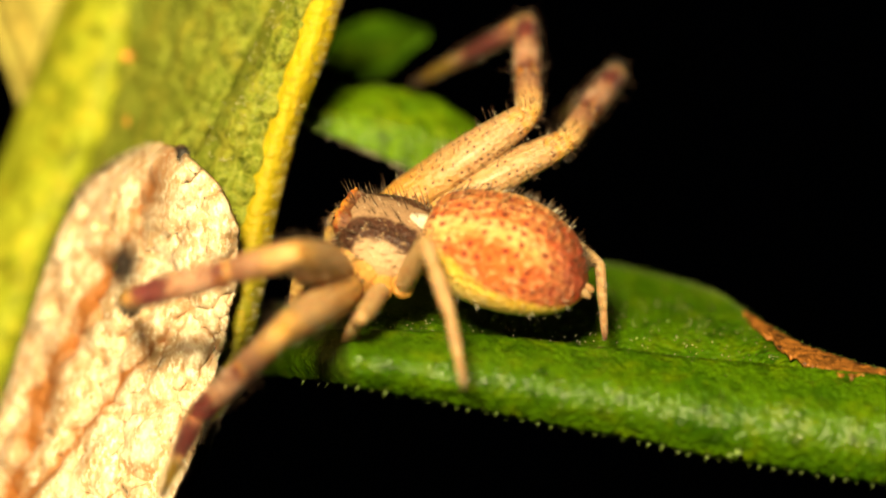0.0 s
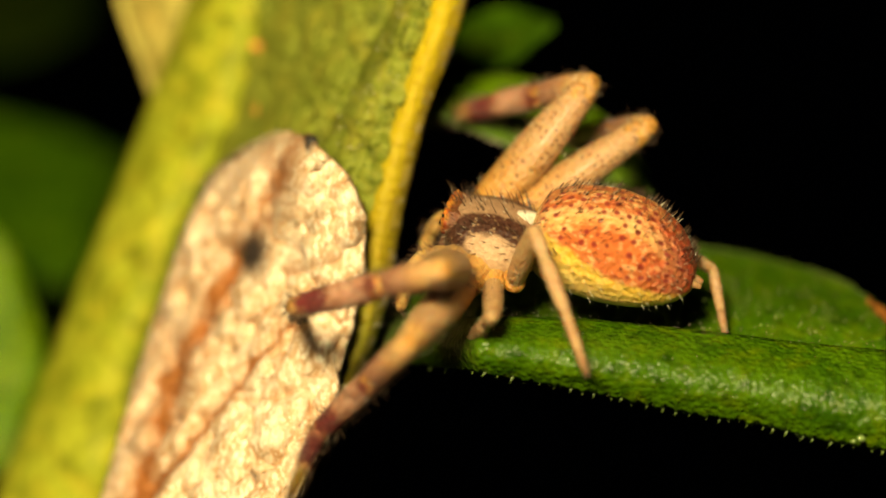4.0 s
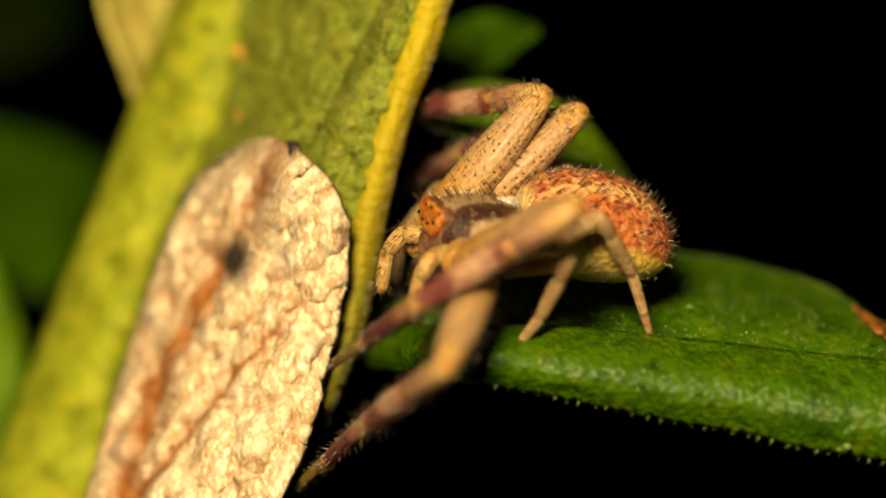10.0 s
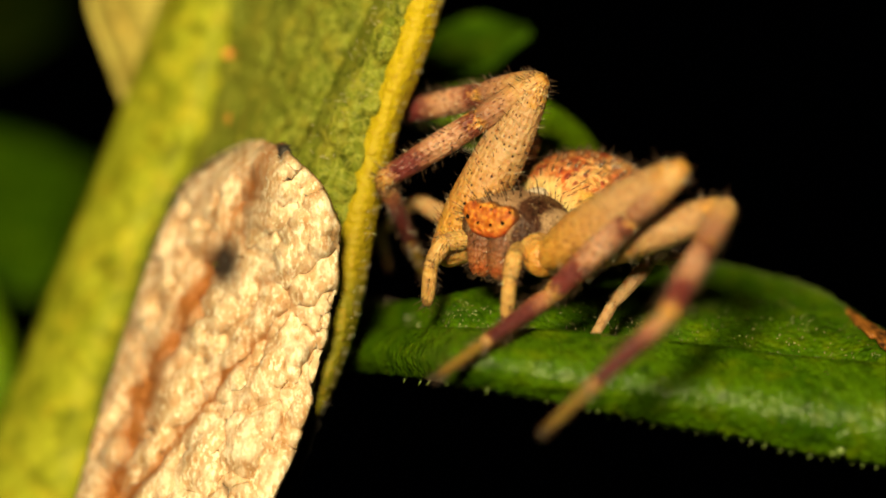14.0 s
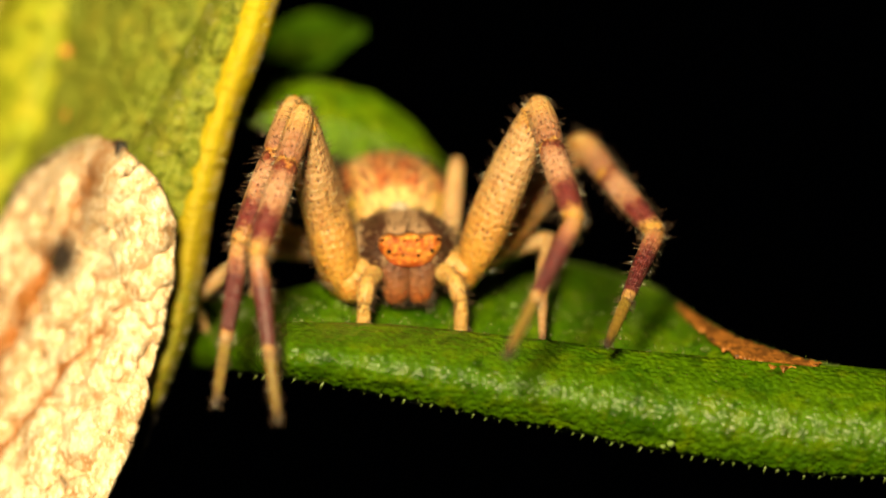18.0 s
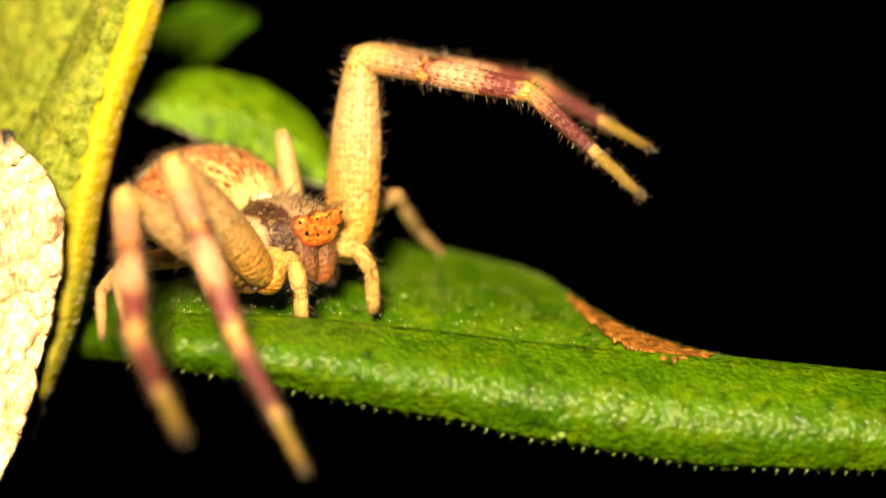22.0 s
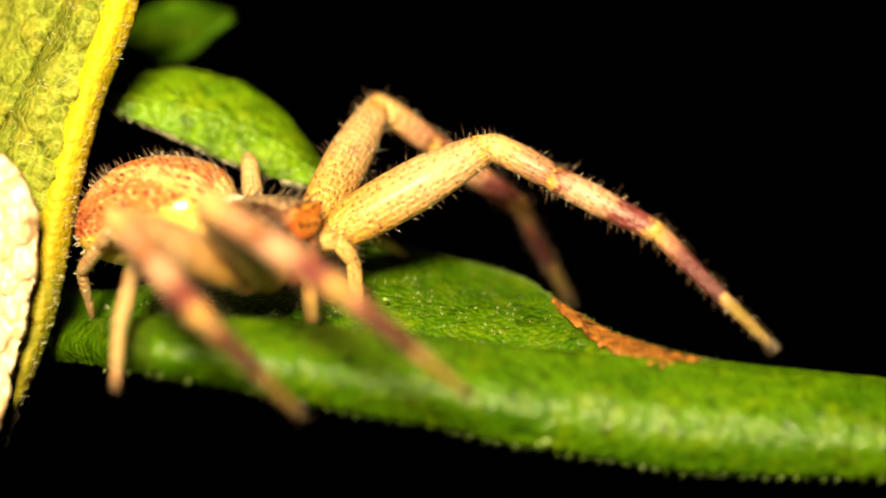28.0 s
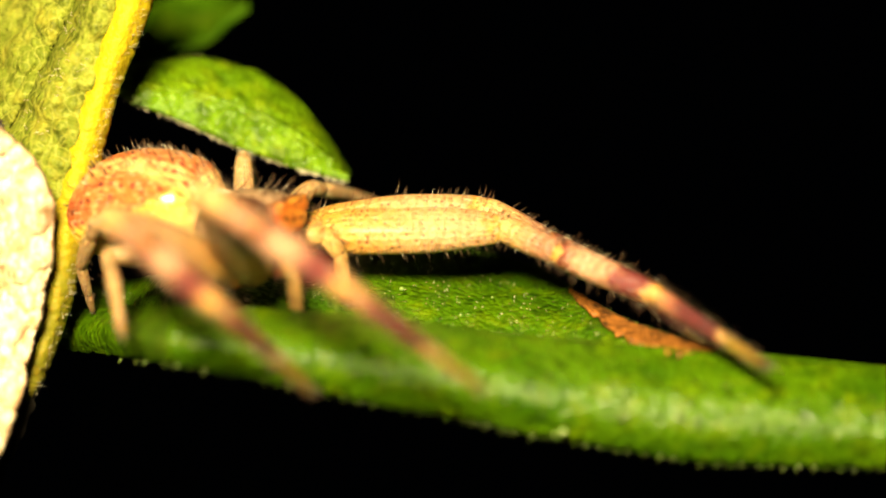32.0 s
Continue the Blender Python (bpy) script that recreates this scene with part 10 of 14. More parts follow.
    walk(legs["R1"]["tibia"], [(0, mm(-0.3, -3.99, 1.33, 54.5, 2.7, -71.7)), (0.5, mm(-0.21, -3.95, 1.31, 54.5, 5.3, -68.3)), (1, mm(-0.01, -3.83, 1.26, 54.8, 11.1, -59.9)), (1.5, mm(0.21, -3.66, 1.22, 56, 17.4, -50)), (2, mm(0.36, -3.5, 1.23, 56.5, 21.7, -43.2)), (2.5, mm(0.5, -3.38, 1.29, 55.9, 25.1, -39.4)), (3, mm(0.64, -3.26, 1.35, 54.5, 28.7, -36.1)), (3.5, mm(0.77, -3.15, 1.41, 52.8, 31.7, -34)), (4, mm(0.81, -3.08, 1.46, 50.7, 33, -33.7)), (4.5, mm(0.77, -3.02, 1.49, 48.4, 32.6, -35.3)), (5, mm(0.7, -2.95, 1.52, 46.6, 31.6, -37.4)), (5.5, mm(0.61, -2.87, 1.56, 45, 30.1, -40.2)), (6, mm(0.51, -2.8, 1.59, 43.7, 28.2, -43.3)), (6.5, mm(0.43, -2.72, 1.64, 42.4, 26.4, -46.7)), (7, mm(0.36, -2.65, 1.68, 41.1, 24.8, -50.3)), (7.5, mm(0.33, -2.61, 1.78, 39.1, 22.5, -55.3)), (8, mm(0.28, -2.54, 1.86, 37, 20.7, -60.7)), (8.5, mm(0.07, -2.35, 1.81, 37.4, 19, -63.4)), (9, mm(-0.11, -2.18, 1.74, 38.8, 16.9, -65.2)), (9.5, mm(-0.12, -2.13, 1.77, 39.2, 16.8, -67.8)), (10, mm(-0.11, -2.09, 1.82, 38.7, 16.5, -70.6)), (10.5, mm(-0.06, -2.06, 1.88, 38, 16.3, -72.1)), (11, mm(-0.01, -2, 1.93, 37.6, 15.2, -72.3)), (11.5, mm(0.03, -1.83, 1.98, 37.4, 13, -72.1)), (12, mm(0.07, -1.67, 2, 37.1, 11.3, -71.6)), (12.5, mm(0.17, -1.62, 2.08, 35, 12.3, -76.2)), (13, mm(0.23, -1.56, 2.14, 31.9, 13.8, -83.3)), (13.5, mm(0.05, -1.32, 2.11, 29.9, 13.7, -95.9)), (14, mm(0.28, -1.34, 2.08, 29.7, 17.8, -89.2)), (14.5, mm(0.88, -1.32, 2.06, 31.9, 22.8, -63.2)), (15, mm(1.37, -1.16, 2.14, 28.8, 22.4, -37.3)), (15.5, mm(1.58, -1.15, 2.2, 20.1, 22.7, -27.3)), (16, mm(1.5, -1.4, 2.05, 12.5, 33.1, -36.6)), (16.5, mm(1.46, -1.61, 2.06, 12.4, 32.3, -34.4)), (17, mm(1.43, -1.84, 2.06, 15.5, 30.4, -29.7)), (17.5, mm(1.43, -2.11, 2.04, 19.2, 28.4, -25.5)), (18, mm(1.69, -2.47, 2.04, 21.6, 28, -24.8)), (18.5, mm(2.03, -2.86, 2.01, 22.7, 27, -26.2)), (19, mm(2.11, -3.21, 1.86, 25.1, 27.2, -27.6)), (19.5, mm(2.22, -3.25, 1.86, 27.4, 26.4, -25.9)), (20, mm(2.33, -3.28, 1.85, 28.5, 25.7, -25.2)), (20.5, mm(2.38, -3.39, 1.8, 28.9, 25.8, -26.3)), (21, mm(2.4, -3.52, 1.68, 30.1, 27.7, -26.8)), (21.5, mm(2.43, -3.57, 1.37, 34.4, 38.1, -22.1)), (22, mm(2.43, -3.62, 1.08, 40.9, 46.3, -15.8)), (22.5, mm(2.34, -3.93, 1.03, 40.7, 38.1, -21.5)), (23, mm(2.22, -4.16, 1.1, 41, 28.2, -27)), (23.5, mm(2.28, -4.01, 1.28, 43, 25.4, -24.9)), (24, mm(2.34, -3.84, 1.45, 43.3, 23.7, -22.6)), (24.5, mm(3.38, -4.2, 1.05, 38.7, 22.7, -28.5)), (25, mm(3.37, -4.23, 1.04, 37.9, 21.8, -28.3)), (25.5, mm(3.33, -4.25, 1.05, 38, 20.9, -27.8)), (26, mm(3.29, -4.27, 1.06, 38.6, 20.1, -27.4)), (26.5, mm(3.23, -4.29, 1.06, 39.8, 19.3, -26.6)), (27, mm(3.17, -4.33, 1.02, 41.9, 18.5, -25.3)), (27.5, mm(3.11, -4.37, 0.95, 44.9, 17.2, -23.2)), (28, mm(3.08, -4.39, 0.91, 47.3, 16.8, -22.3)), (28.5, mm(3.09, -4.38, 0.91, 48.6, 17, -21.8)), (29, mm(3.13, -4.36, 0.9, 49.3, 17.4, -21.3)), (29.5, mm(3.18, -4.34, 0.89, 49.6, 18, -20.6)), (30, mm(3.25, -4.31, 0.88, 49.7, 18.3, -19.8)), (30.5, mm(3.31, -4.28, 0.87, 49.5, 18.8, -19.2)), (31, mm(3.36, -4.26, 0.87, 49.4, 18.9, -18.5)), (31.5, mm(3.4, -4.24, 0.86, 49.1, 19.3, -18.2)), (32, mm(3.41, -4.23, 0.86, 48.8, 19.3, -18))])
    walk(legs["R1"]["metatarsus"], [(0, mm(0.38, -6.05, 1.23, 75.6, 46, -10)), (0.5, mm(0.59, -5.96, 1.11, 78.3, 47, -5.2)), (1, mm(1.06, -5.68, 0.84, 83.5, 48.6, 4.1)), (1.5, mm(1.55, -5.25, 0.57, 86.1, 49.9, 9.5)), (2, mm(1.83, -4.88, 0.43, 83.6, 51.7, 7.5)), (2.5, mm(2.02, -4.63, 0.36, 71.7, 53, -8.5)), (3, mm(2.19, -4.39, 0.3, 53.5, 48.2, -34.9)), (3.5, mm(2.3, -4.19, 0.27, 42.7, 38.7, -53.2)), (4, mm(2.33, -4.09, 0.27, 38.8, 32.9, -59.8)), (4.5, mm(2.26, -4.08, 0.32, 37.1, 31.3, -60.9)), (5, mm(2.17, -4.08, 0.38, 35.9, 30.7, -62)), (5.5, mm(2.05, -4.09, 0.46, 35.2, 30.8, -62.9)), (6, mm(1.91, -4.11, 0.57, 34.8, 31.1, -63.9)), (6.5, mm(1.76, -4.14, 0.67, 34.4, 31.3, -65.1)), (7, mm(1.62, -4.17, 0.77, 34, 31, -66.7)), (7.5, mm(1.48, -4.26, 0.94, 33.2, 29.2, -69.5)), (8, mm(1.28, -4.32, 1.09, 32.6, 26.8, -72.3)), (8.5, mm(0.99, -4.19, 1.1, 33.3, 24, -75.6)), (9, mm(0.76, -4.07, 1.11, 34.6, 22.4, -79)), (9.5, mm(0.66, -4.06, 1.14, 35, 22.8, -81.2)), (10, mm(0.59, -4.06, 1.2, 34.6, 23.8, -83)), (10.5, mm(0.59, -4.05, 1.27, 33.8, 25.2, -83.9)), (11, mm(0.63, -4, 1.36, 33, 26.2, -84.4)), (11.5, mm(0.68, -3.85, 1.49, 32.5, 25.3, -85.5)), (12, mm(0.74, -3.7, 1.58, 32, 23.7, -87.8)), (12.5, mm(0.67, -3.68, 1.62, 30.1, 23.1, -92)), (13, mm(0.48, -3.66, 1.63, 27.1, 22.7, -98.8)), (13.5, mm(-0.17, -3.42, 1.6, 21.3, 33.1, -108.5)), (14, mm(0.31, -3.41, 1.42, 3.8, 54.4, -116.4)), (14.5, mm(1.79, -3.11, 1.22, 175.9, 82.2, 91.9)), (15, mm(2.98, -2.38, 1.32, 109.1, 56.9, 42.5)), (15.5, mm(3.36, -2.07, 1.36, 85, 47.8, 35.6)), (16, mm(2.96, -2.48, 0.86, 61, 40.7, 21.2)), (16.5, mm(2.98, -2.65, 0.9, 50.2, 44.4, 11.8)), (17, mm(3.06, -2.77, 0.96, 41.7, 48.1, 2.5)), (17.5, mm(3.15, -2.93, 1.01, 33.2, 50.3, -8)), (18, mm(3.44, -3.28, 1.02, 26.6, 49.5, -17.8)), (18.5, mm(3.77, -3.72, 1.02, 24.8, 46.7, -22.2)), (19, mm(3.82, -4.11, 0.87, 29.1, 41.7, -20.3)), (19.5, mm(3.97, -4.1, 0.89, 30.7, 42.9, -19.8)), (20, mm(4.1, -4.11, 0.91, 31.9, 45.7, -18.5)), (20.5, mm(4.14, -4.25, 0.86, 36.5, 51.7, -12.6)), (21, mm(4.12, -4.39, 0.67, 42.7, 56, -6.4)), (21.5, mm(4.02, -4.22, 0.02, 41.8, 45.3, -11)), (22, mm(3.88, -4.03, -0.49, 41.5, 35, -14.5)), (22.5, mm(3.93, -4.56, -0.31, 61.9, 47.8, 7.3)), (23, mm(3.93, -5.03, 0.07, 93.1, 54.1, 42.7)), (23.5, mm(4.07, -4.84, 0.35, 96.6, 55.4, 48.4)), (24, mm(4.18, -4.6, 0.57, 97.3, 55.9, 52.1)), (24.5, mm(5.14, -5.16, 0.21, 125.3, 44.2, 89.2)), (25, mm(5.15, -5.19, 0.23, 123.8, 44.2, 87.4)), (25.5, mm(5.13, -5.2, 0.27, 119.6, 45, 82.5)), (26, mm(5.1, -5.21, 0.31, 113.5, 46, 75.3)), (26.5, mm(5.07, -5.2, 0.34, 107.1, 46.2, 67.8)), (27, mm(5.03, -5.21, 0.33, 99.5, 45.8, 58.9)), (27.5, mm(5.02, -5.19, 0.31, 91.3, 44.4, 49.2)), (28, mm(5.01, -5.18, 0.28, 86.7, 43, 43.3)), (28.5, mm(5.02, -5.15, 0.27, 85.5, 42.3, 41.7)), (29, mm(5.07, -5.12, 0.25, 85, 41.7, 41.3)), (29.5, mm(5.12, -5.07, 0.22, 84.6, 41.3, 41.2)), (30, mm(5.2, -5.01, 0.2, 84.6, 41.1, 41.5)), (30.5, mm(5.26, -4.96, 0.17, 84.6, 40.9, 42.2)), (31, mm(5.32, -4.91, 0.16, 84.6, 40.8, 42.6)), (31.5, mm(5.35, -4.88, 0.14, 84.6, 40.7, 43)), (32, mm(5.37, -4.87, 0.14, 84.4, 40.7, 43))])
    walk(legs["R1"]["tarsus"], [(0, mm(1.64, -6.27, -0.08, 75.6, 46, -10)), (0.5, mm(1.83, -6.07, -0.23, 78.3, 47, -5.2)), (1, mm(2.27, -5.59, -0.53, 83.5, 48.6, 4.1)), (1.5, mm(2.71, -5.05, -0.83, 86.1, 49.9, 9.5)), (2, mm(2.96, -4.74, -1.01, 83.6, 51.7, 7.5)), (2.5, mm(3.11, -4.8, -1.1, 71.7, 53, -8.5)), (3, mm(3.19, -5.08, -1.06, 53.5, 48.2, -34.9)), (3.5, mm(3.16, -5.33, -0.88, 42.7, 38.7, -53.2)), (4, mm(3.1, -5.42, -0.72, 38.8, 32.9, -59.8)), (4.5, mm(3.02, -5.45, -0.64, 37.1, 31.3, -60.9)), (5, mm(2.91, -5.47, -0.55, 35.9, 30.7, -62)), (5.5, mm(2.76, -5.49, -0.47, 35.2, 30.8, -62.9)), (6, mm(2.6, -5.52, -0.38, 34.8, 31.1, -63.9)), (6.5, mm(2.42, -5.56, -0.28, 34.4, 31.3, -65.1)), (7, mm(2.24, -5.61, -0.17, 34, 31, -66.7)), (7.5, mm(2.03, -5.76, 0.05, 33.2, 29.2, -69.5)), (8, mm(1.77, -5.87, 0.26, 32.6, 26.8, -72.3)), (8.5, mm(1.41, -5.81, 0.36, 33.3, 24, -75.6)), (9, mm(1.09, -5.73, 0.41, 34.6, 22.4, -79)), (9.5, mm(0.92, -5.72, 0.43, 35, 22.8, -81.2)), (10, mm(0.79, -5.72, 0.47, 34.6, 23.8, -83)), (10.5, mm(0.76, -5.7, 0.5, 33.8, 25.2, -83.9)), (11, mm(0.79, -5.64, 0.56, 33, 26.2, -84.4)), (11.5, mm(0.8, -5.5, 0.71, 32.5, 25.3, -85.5)), (12, mm(0.8, -5.37, 0.84, 32, 23.7, -87.8)), (12.5, mm(0.61, -5.36, 0.9, 30.1, 23.1, -92)), (13, mm(0.22, -5.33, 0.92, 27.1, 22.7, -98.8)), (13.5, mm(-0.65, -4.88, 0.6, 21.3, 33.1, -108.5)), (14, mm(-0.16, -4.37, -0.07, 3.8, 54.4, -116.4)), (14.5, mm(1.78, -2.86, -0.59, 175.9, 82.2, 91.9)), (15, mm(3.71, -1.7, -0.22, 109.1, 56.9, 42.5)), (15.5, mm(4.36, -1.35, -0, 85, 47.8, 35.6)), (16, mm(4.26, -1.98, -0.33, 61, 40.7, 21.2)), (16.5, mm(4.26, -2.38, -0.38, 50.2, 44.4, 11.8)), (17, mm(4.28, -2.72, -0.4, 41.7, 48.1, 2.5)), (17.5, mm(4.31, -3.1, -0.4, 33.2, 50.3, -8)), (18, mm(4.57, -3.64, -0.37, 26.6, 49.5, -17.8)), (18.5, mm(4.93, -4.19, -0.31, 24.8, 46.7, -22.2)), (19, mm(5.1, -4.58, -0.35, 29.1, 41.7, -20.3)), (19.5, mm(5.23, -4.55, -0.36, 30.7, 42.9, -19.8)), (20, mm(5.31, -4.52, -0.4, 31.9, 45.7, -18.5)), (20.5, mm(5.24, -4.5, -0.58, 36.5, 51.7, -12.6)), (21, mm(5.13, -4.5, -0.85, 42.7, 56, -6.4)), (21.5, mm(5.28, -4.46, -1.28, 41.8, 45.3, -11)), (22, mm(5.33, -4.41, -1.54, 41.5, 35, -14.5)), (22.5, mm(5.15, -4.4, -1.67, 61.9, 47.8, 7.3)), (23, mm(4.72, -4.3, -1.41, 93.1, 54.1, 42.7)), (23.5, mm(4.76, -4.06, -1.16, 96.6, 55.4, 48.4)), (24, mm(4.81, -3.79, -0.94, 97.3, 55.9, 52.1)), (24.5, mm(5.16, -3.85, -1.07, 125.3, 44.2, 89.2)), (25, mm(5.21, -3.88, -1.04, 123.8, 44.2, 87.4)), (25.5, mm(5.3, -3.92, -1.02, 119.6, 45, 82.5)), (26, mm(5.42, -3.98, -1.01, 113.5, 46, 75.3)), (26.5, mm(5.55, -4.03, -0.98, 107.1, 46.2, 67.8)), (27, mm(5.69, -4.12, -0.98, 99.5, 45.8, 58.9)), (27.5, mm(5.87, -4.2, -0.98, 91.3, 44.4, 49.2)), (28, mm(5.98, -4.27, -0.96, 86.7, 43, 43.3)), (28.5, mm(6.03, -4.25, -0.96, 85.5, 42.3, 41.7)), (29, mm(6.09, -4.21, -0.96, 85, 41.7, 41.3)), (29.5, mm(6.15, -4.16, -0.99, 84.6, 41.3, 41.2)), (30, mm(6.23, -4.09, -1, 84.6, 41.1, 41.5)), (30.5, mm(6.28, -4.03, -1.02, 84.6, 40.9, 42.2)), (31, mm(6.33, -3.97, -1.03, 84.6, 40.8, 42.6)), (31.5, mm(6.37, -3.93, -1.05, 84.6, 40.7, 43)), (32, mm(6.38, -3.92, -1.05, 84.4, 40.7, 43))])
    walk(legs["R2"]["femur"], [(0, mm(1.12, -1.25, -0.6, 66.8, -28.5, -148.5)), (0.5, mm(1.12, -1.25, -0.6, 66.5, -28.9, -148.6)), (1, mm(1.12, -1.25, -0.6, 65.6, -30.1, -148.8)), (1.5, mm(1.12, -1.25, -0.6, 64.4, -31.7, -149.2)), (2, mm(1.12, -1.25, -0.6, 63.3, -33.2, -149.7)), (2.5, mm(1.12, -1.25, -0.6, 63, -34.5, -150.2)), (3, mm(1.12, -1.25, -0.6, 63.7, -36.1, -150.7)), (3.5, mm(1.12, -1.25, -0.6, 65.2, -37.7, -151.5)), (4, mm(1.12, -1.25, -0.6, 66.7, -39.1, -152.6)), (4.5, mm(1.12, -1.25, -0.6, 68.2, -40.2, -154.3)), (5, mm(1.12, -1.25, -0.6, 69.9, -41.2, -156.5)), (5.5, mm(1.12, -1.25, -0.6, 71.8, -42.3, -159)), (6, mm(1.12, -1.25, -0.6, 74, -43.4, -161.9)), (6.5, mm(1.12, -1.25, -0.6, 76.4, -44.4, -164.7)), (7, mm(1.12, -1.25, -0.6, 78.7, -45.6, -167.5)), (7.5, mm(1.12, -1.25, -0.6, 79.9, -48, -169.7)), (8, mm(1.12, -1.25, -0.6, 80.7, -50.1, -172.6)), (8.5, mm(1.12, -1.25, -0.6, 84.1, -47.4, -179.3)), (9, mm(1.12, -1.25, -0.6, 86.2, -44.3, 175.7)), (9.5, mm(1.12, -1.25, -0.6, 86.9, -44.8, 173.8)), (10, mm(1.12, -1.25, -0.6, 88.6, -46.3, 172.4)), (10.5, mm(1.12, -1.25, -0.6, 91.7, -48.2, 171.4)), (11, mm(1.12, -1.25, -0.6, 95.7, -50.3, 170.3)), (11.5, mm(1.12, -1.25, -0.6, 100.2, -53.2, 168.8)), (12, mm(1.12, -1.25, -0.6, 106.6, -57.2, 164.5)), (12.5, mm(1.12, -1.25, -0.6, 117.2, -62.7, 151.7)), (13, mm(1.12, -1.25, -0.6, 133, -66.2, 130.7)), (13.5, mm(1.12, -1.25, -0.6, 153.3, -63.6, 110.5)), (14, mm(1.12, -1.25, -0.6, 160.4, -65.4, 114.1)), (14.5, mm(1.12, -1.25, -0.6, 163.6, -68.3, 126.3)), (15, mm(1.12, -1.25, -0.6, 163.5, -70, 141.7)), (15.5, mm(1.12, -1.25, -0.6, 168.2, -70.6, 149.3)), (16, mm(1.12, -1.25, -0.6, -164.7, -78, 127.8)), (16.5, mm(1.12, -1.25, -0.6, -143.7, -82.7, 110.9)), (17, mm(1.12, -1.25, -0.6, -84.7, -88, 55)), (17.5, mm(1.12, -1.25, -0.6, 22.2, -84.2, -49.6)), (18, mm(1.12, -1.25, -0.6, 38.3, -76.9, -65.4)), (18.5, mm(1.12, -1.25, -0.6, 43.5, -68.9, -71.9)), (19, mm(1.12, -1.25, -0.6, 41.7, -62, -75.1)), (19.5, mm(1.12, -1.25, -0.6, 45.5, -59.1, -82.4)), (20, mm(1.12, -1.25, -0.6, 49.2, -56.6, -88.5)), (20.5, mm(1.12, -1.25, -0.6, 46.2, -52.9, -88.3)), (21, mm(1.12, -1.25, -0.6, 43.4, -48.1, -88.2)), (21.5, mm(1.12, -1.25, -0.6, 42.5, -41.7, -89.3)), (22, mm(1.12, -1.25, -0.6, 43.9, -35.8, -91.5)), (22.5, mm(1.12, -1.25, -0.6, 46.1, -32, -95.8)), (23, mm(1.12, -1.25, -0.6, 46.9, -29.5, -99)), (23.5, mm(1.12, -1.25, -0.6, 45.6, -29.2, -94.4)), (24, mm(1.12, -1.25, -0.6, 45.8, -28.8, -90.2)), (24.5, mm(1.12, -1.25, -0.6, 51, -26.2, -95.7)), (25, mm(1.12, -1.25, -0.6, 54.5, -26.8, -98.6)), (25.5, mm(1.12, -1.25, -0.6, 57.2, -28.2, -101.4)), (26, mm(1.12, -1.25, -0.6, 59.1, -29.6, -103.4)), (26.5, mm(1.12, -1.25, -0.6, 60.3, -30.2, -104.9)), (27, mm(1.12, -1.25, -0.6, 61, -29.6, -105.4)), (27.5, mm(1.12, -1.25, -0.6, 61.7, -28.3, -105.8)), (28, mm(1.12, -1.25, -0.6, 62.5, -27.4, -105.6)), (28.5, mm(1.12, -1.25, -0.6, 63.1, -27.1, -105.4)), (29, mm(1.12, -1.25, -0.6, 63.7, -26.9, -104.7)), (29.5, mm(1.12, -1.25, -0.6, 64.2, -26.6, -103.9)), (30, mm(1.12, -1.25, -0.6, 64.7, -26.4, -102.7)), (30.5, mm(1.12, -1.25, -0.6, 65.1, -26.4, -101.6)), (31, mm(1.12, -1.25, -0.6, 65.6, -26.3, -100.7)), (31.5, mm(1.12, -1.25, -0.6, 66.1, -26.3, -100.1)), (32, mm(1.12, -1.25, -0.6, 66.5, -26.3, -99.9))])
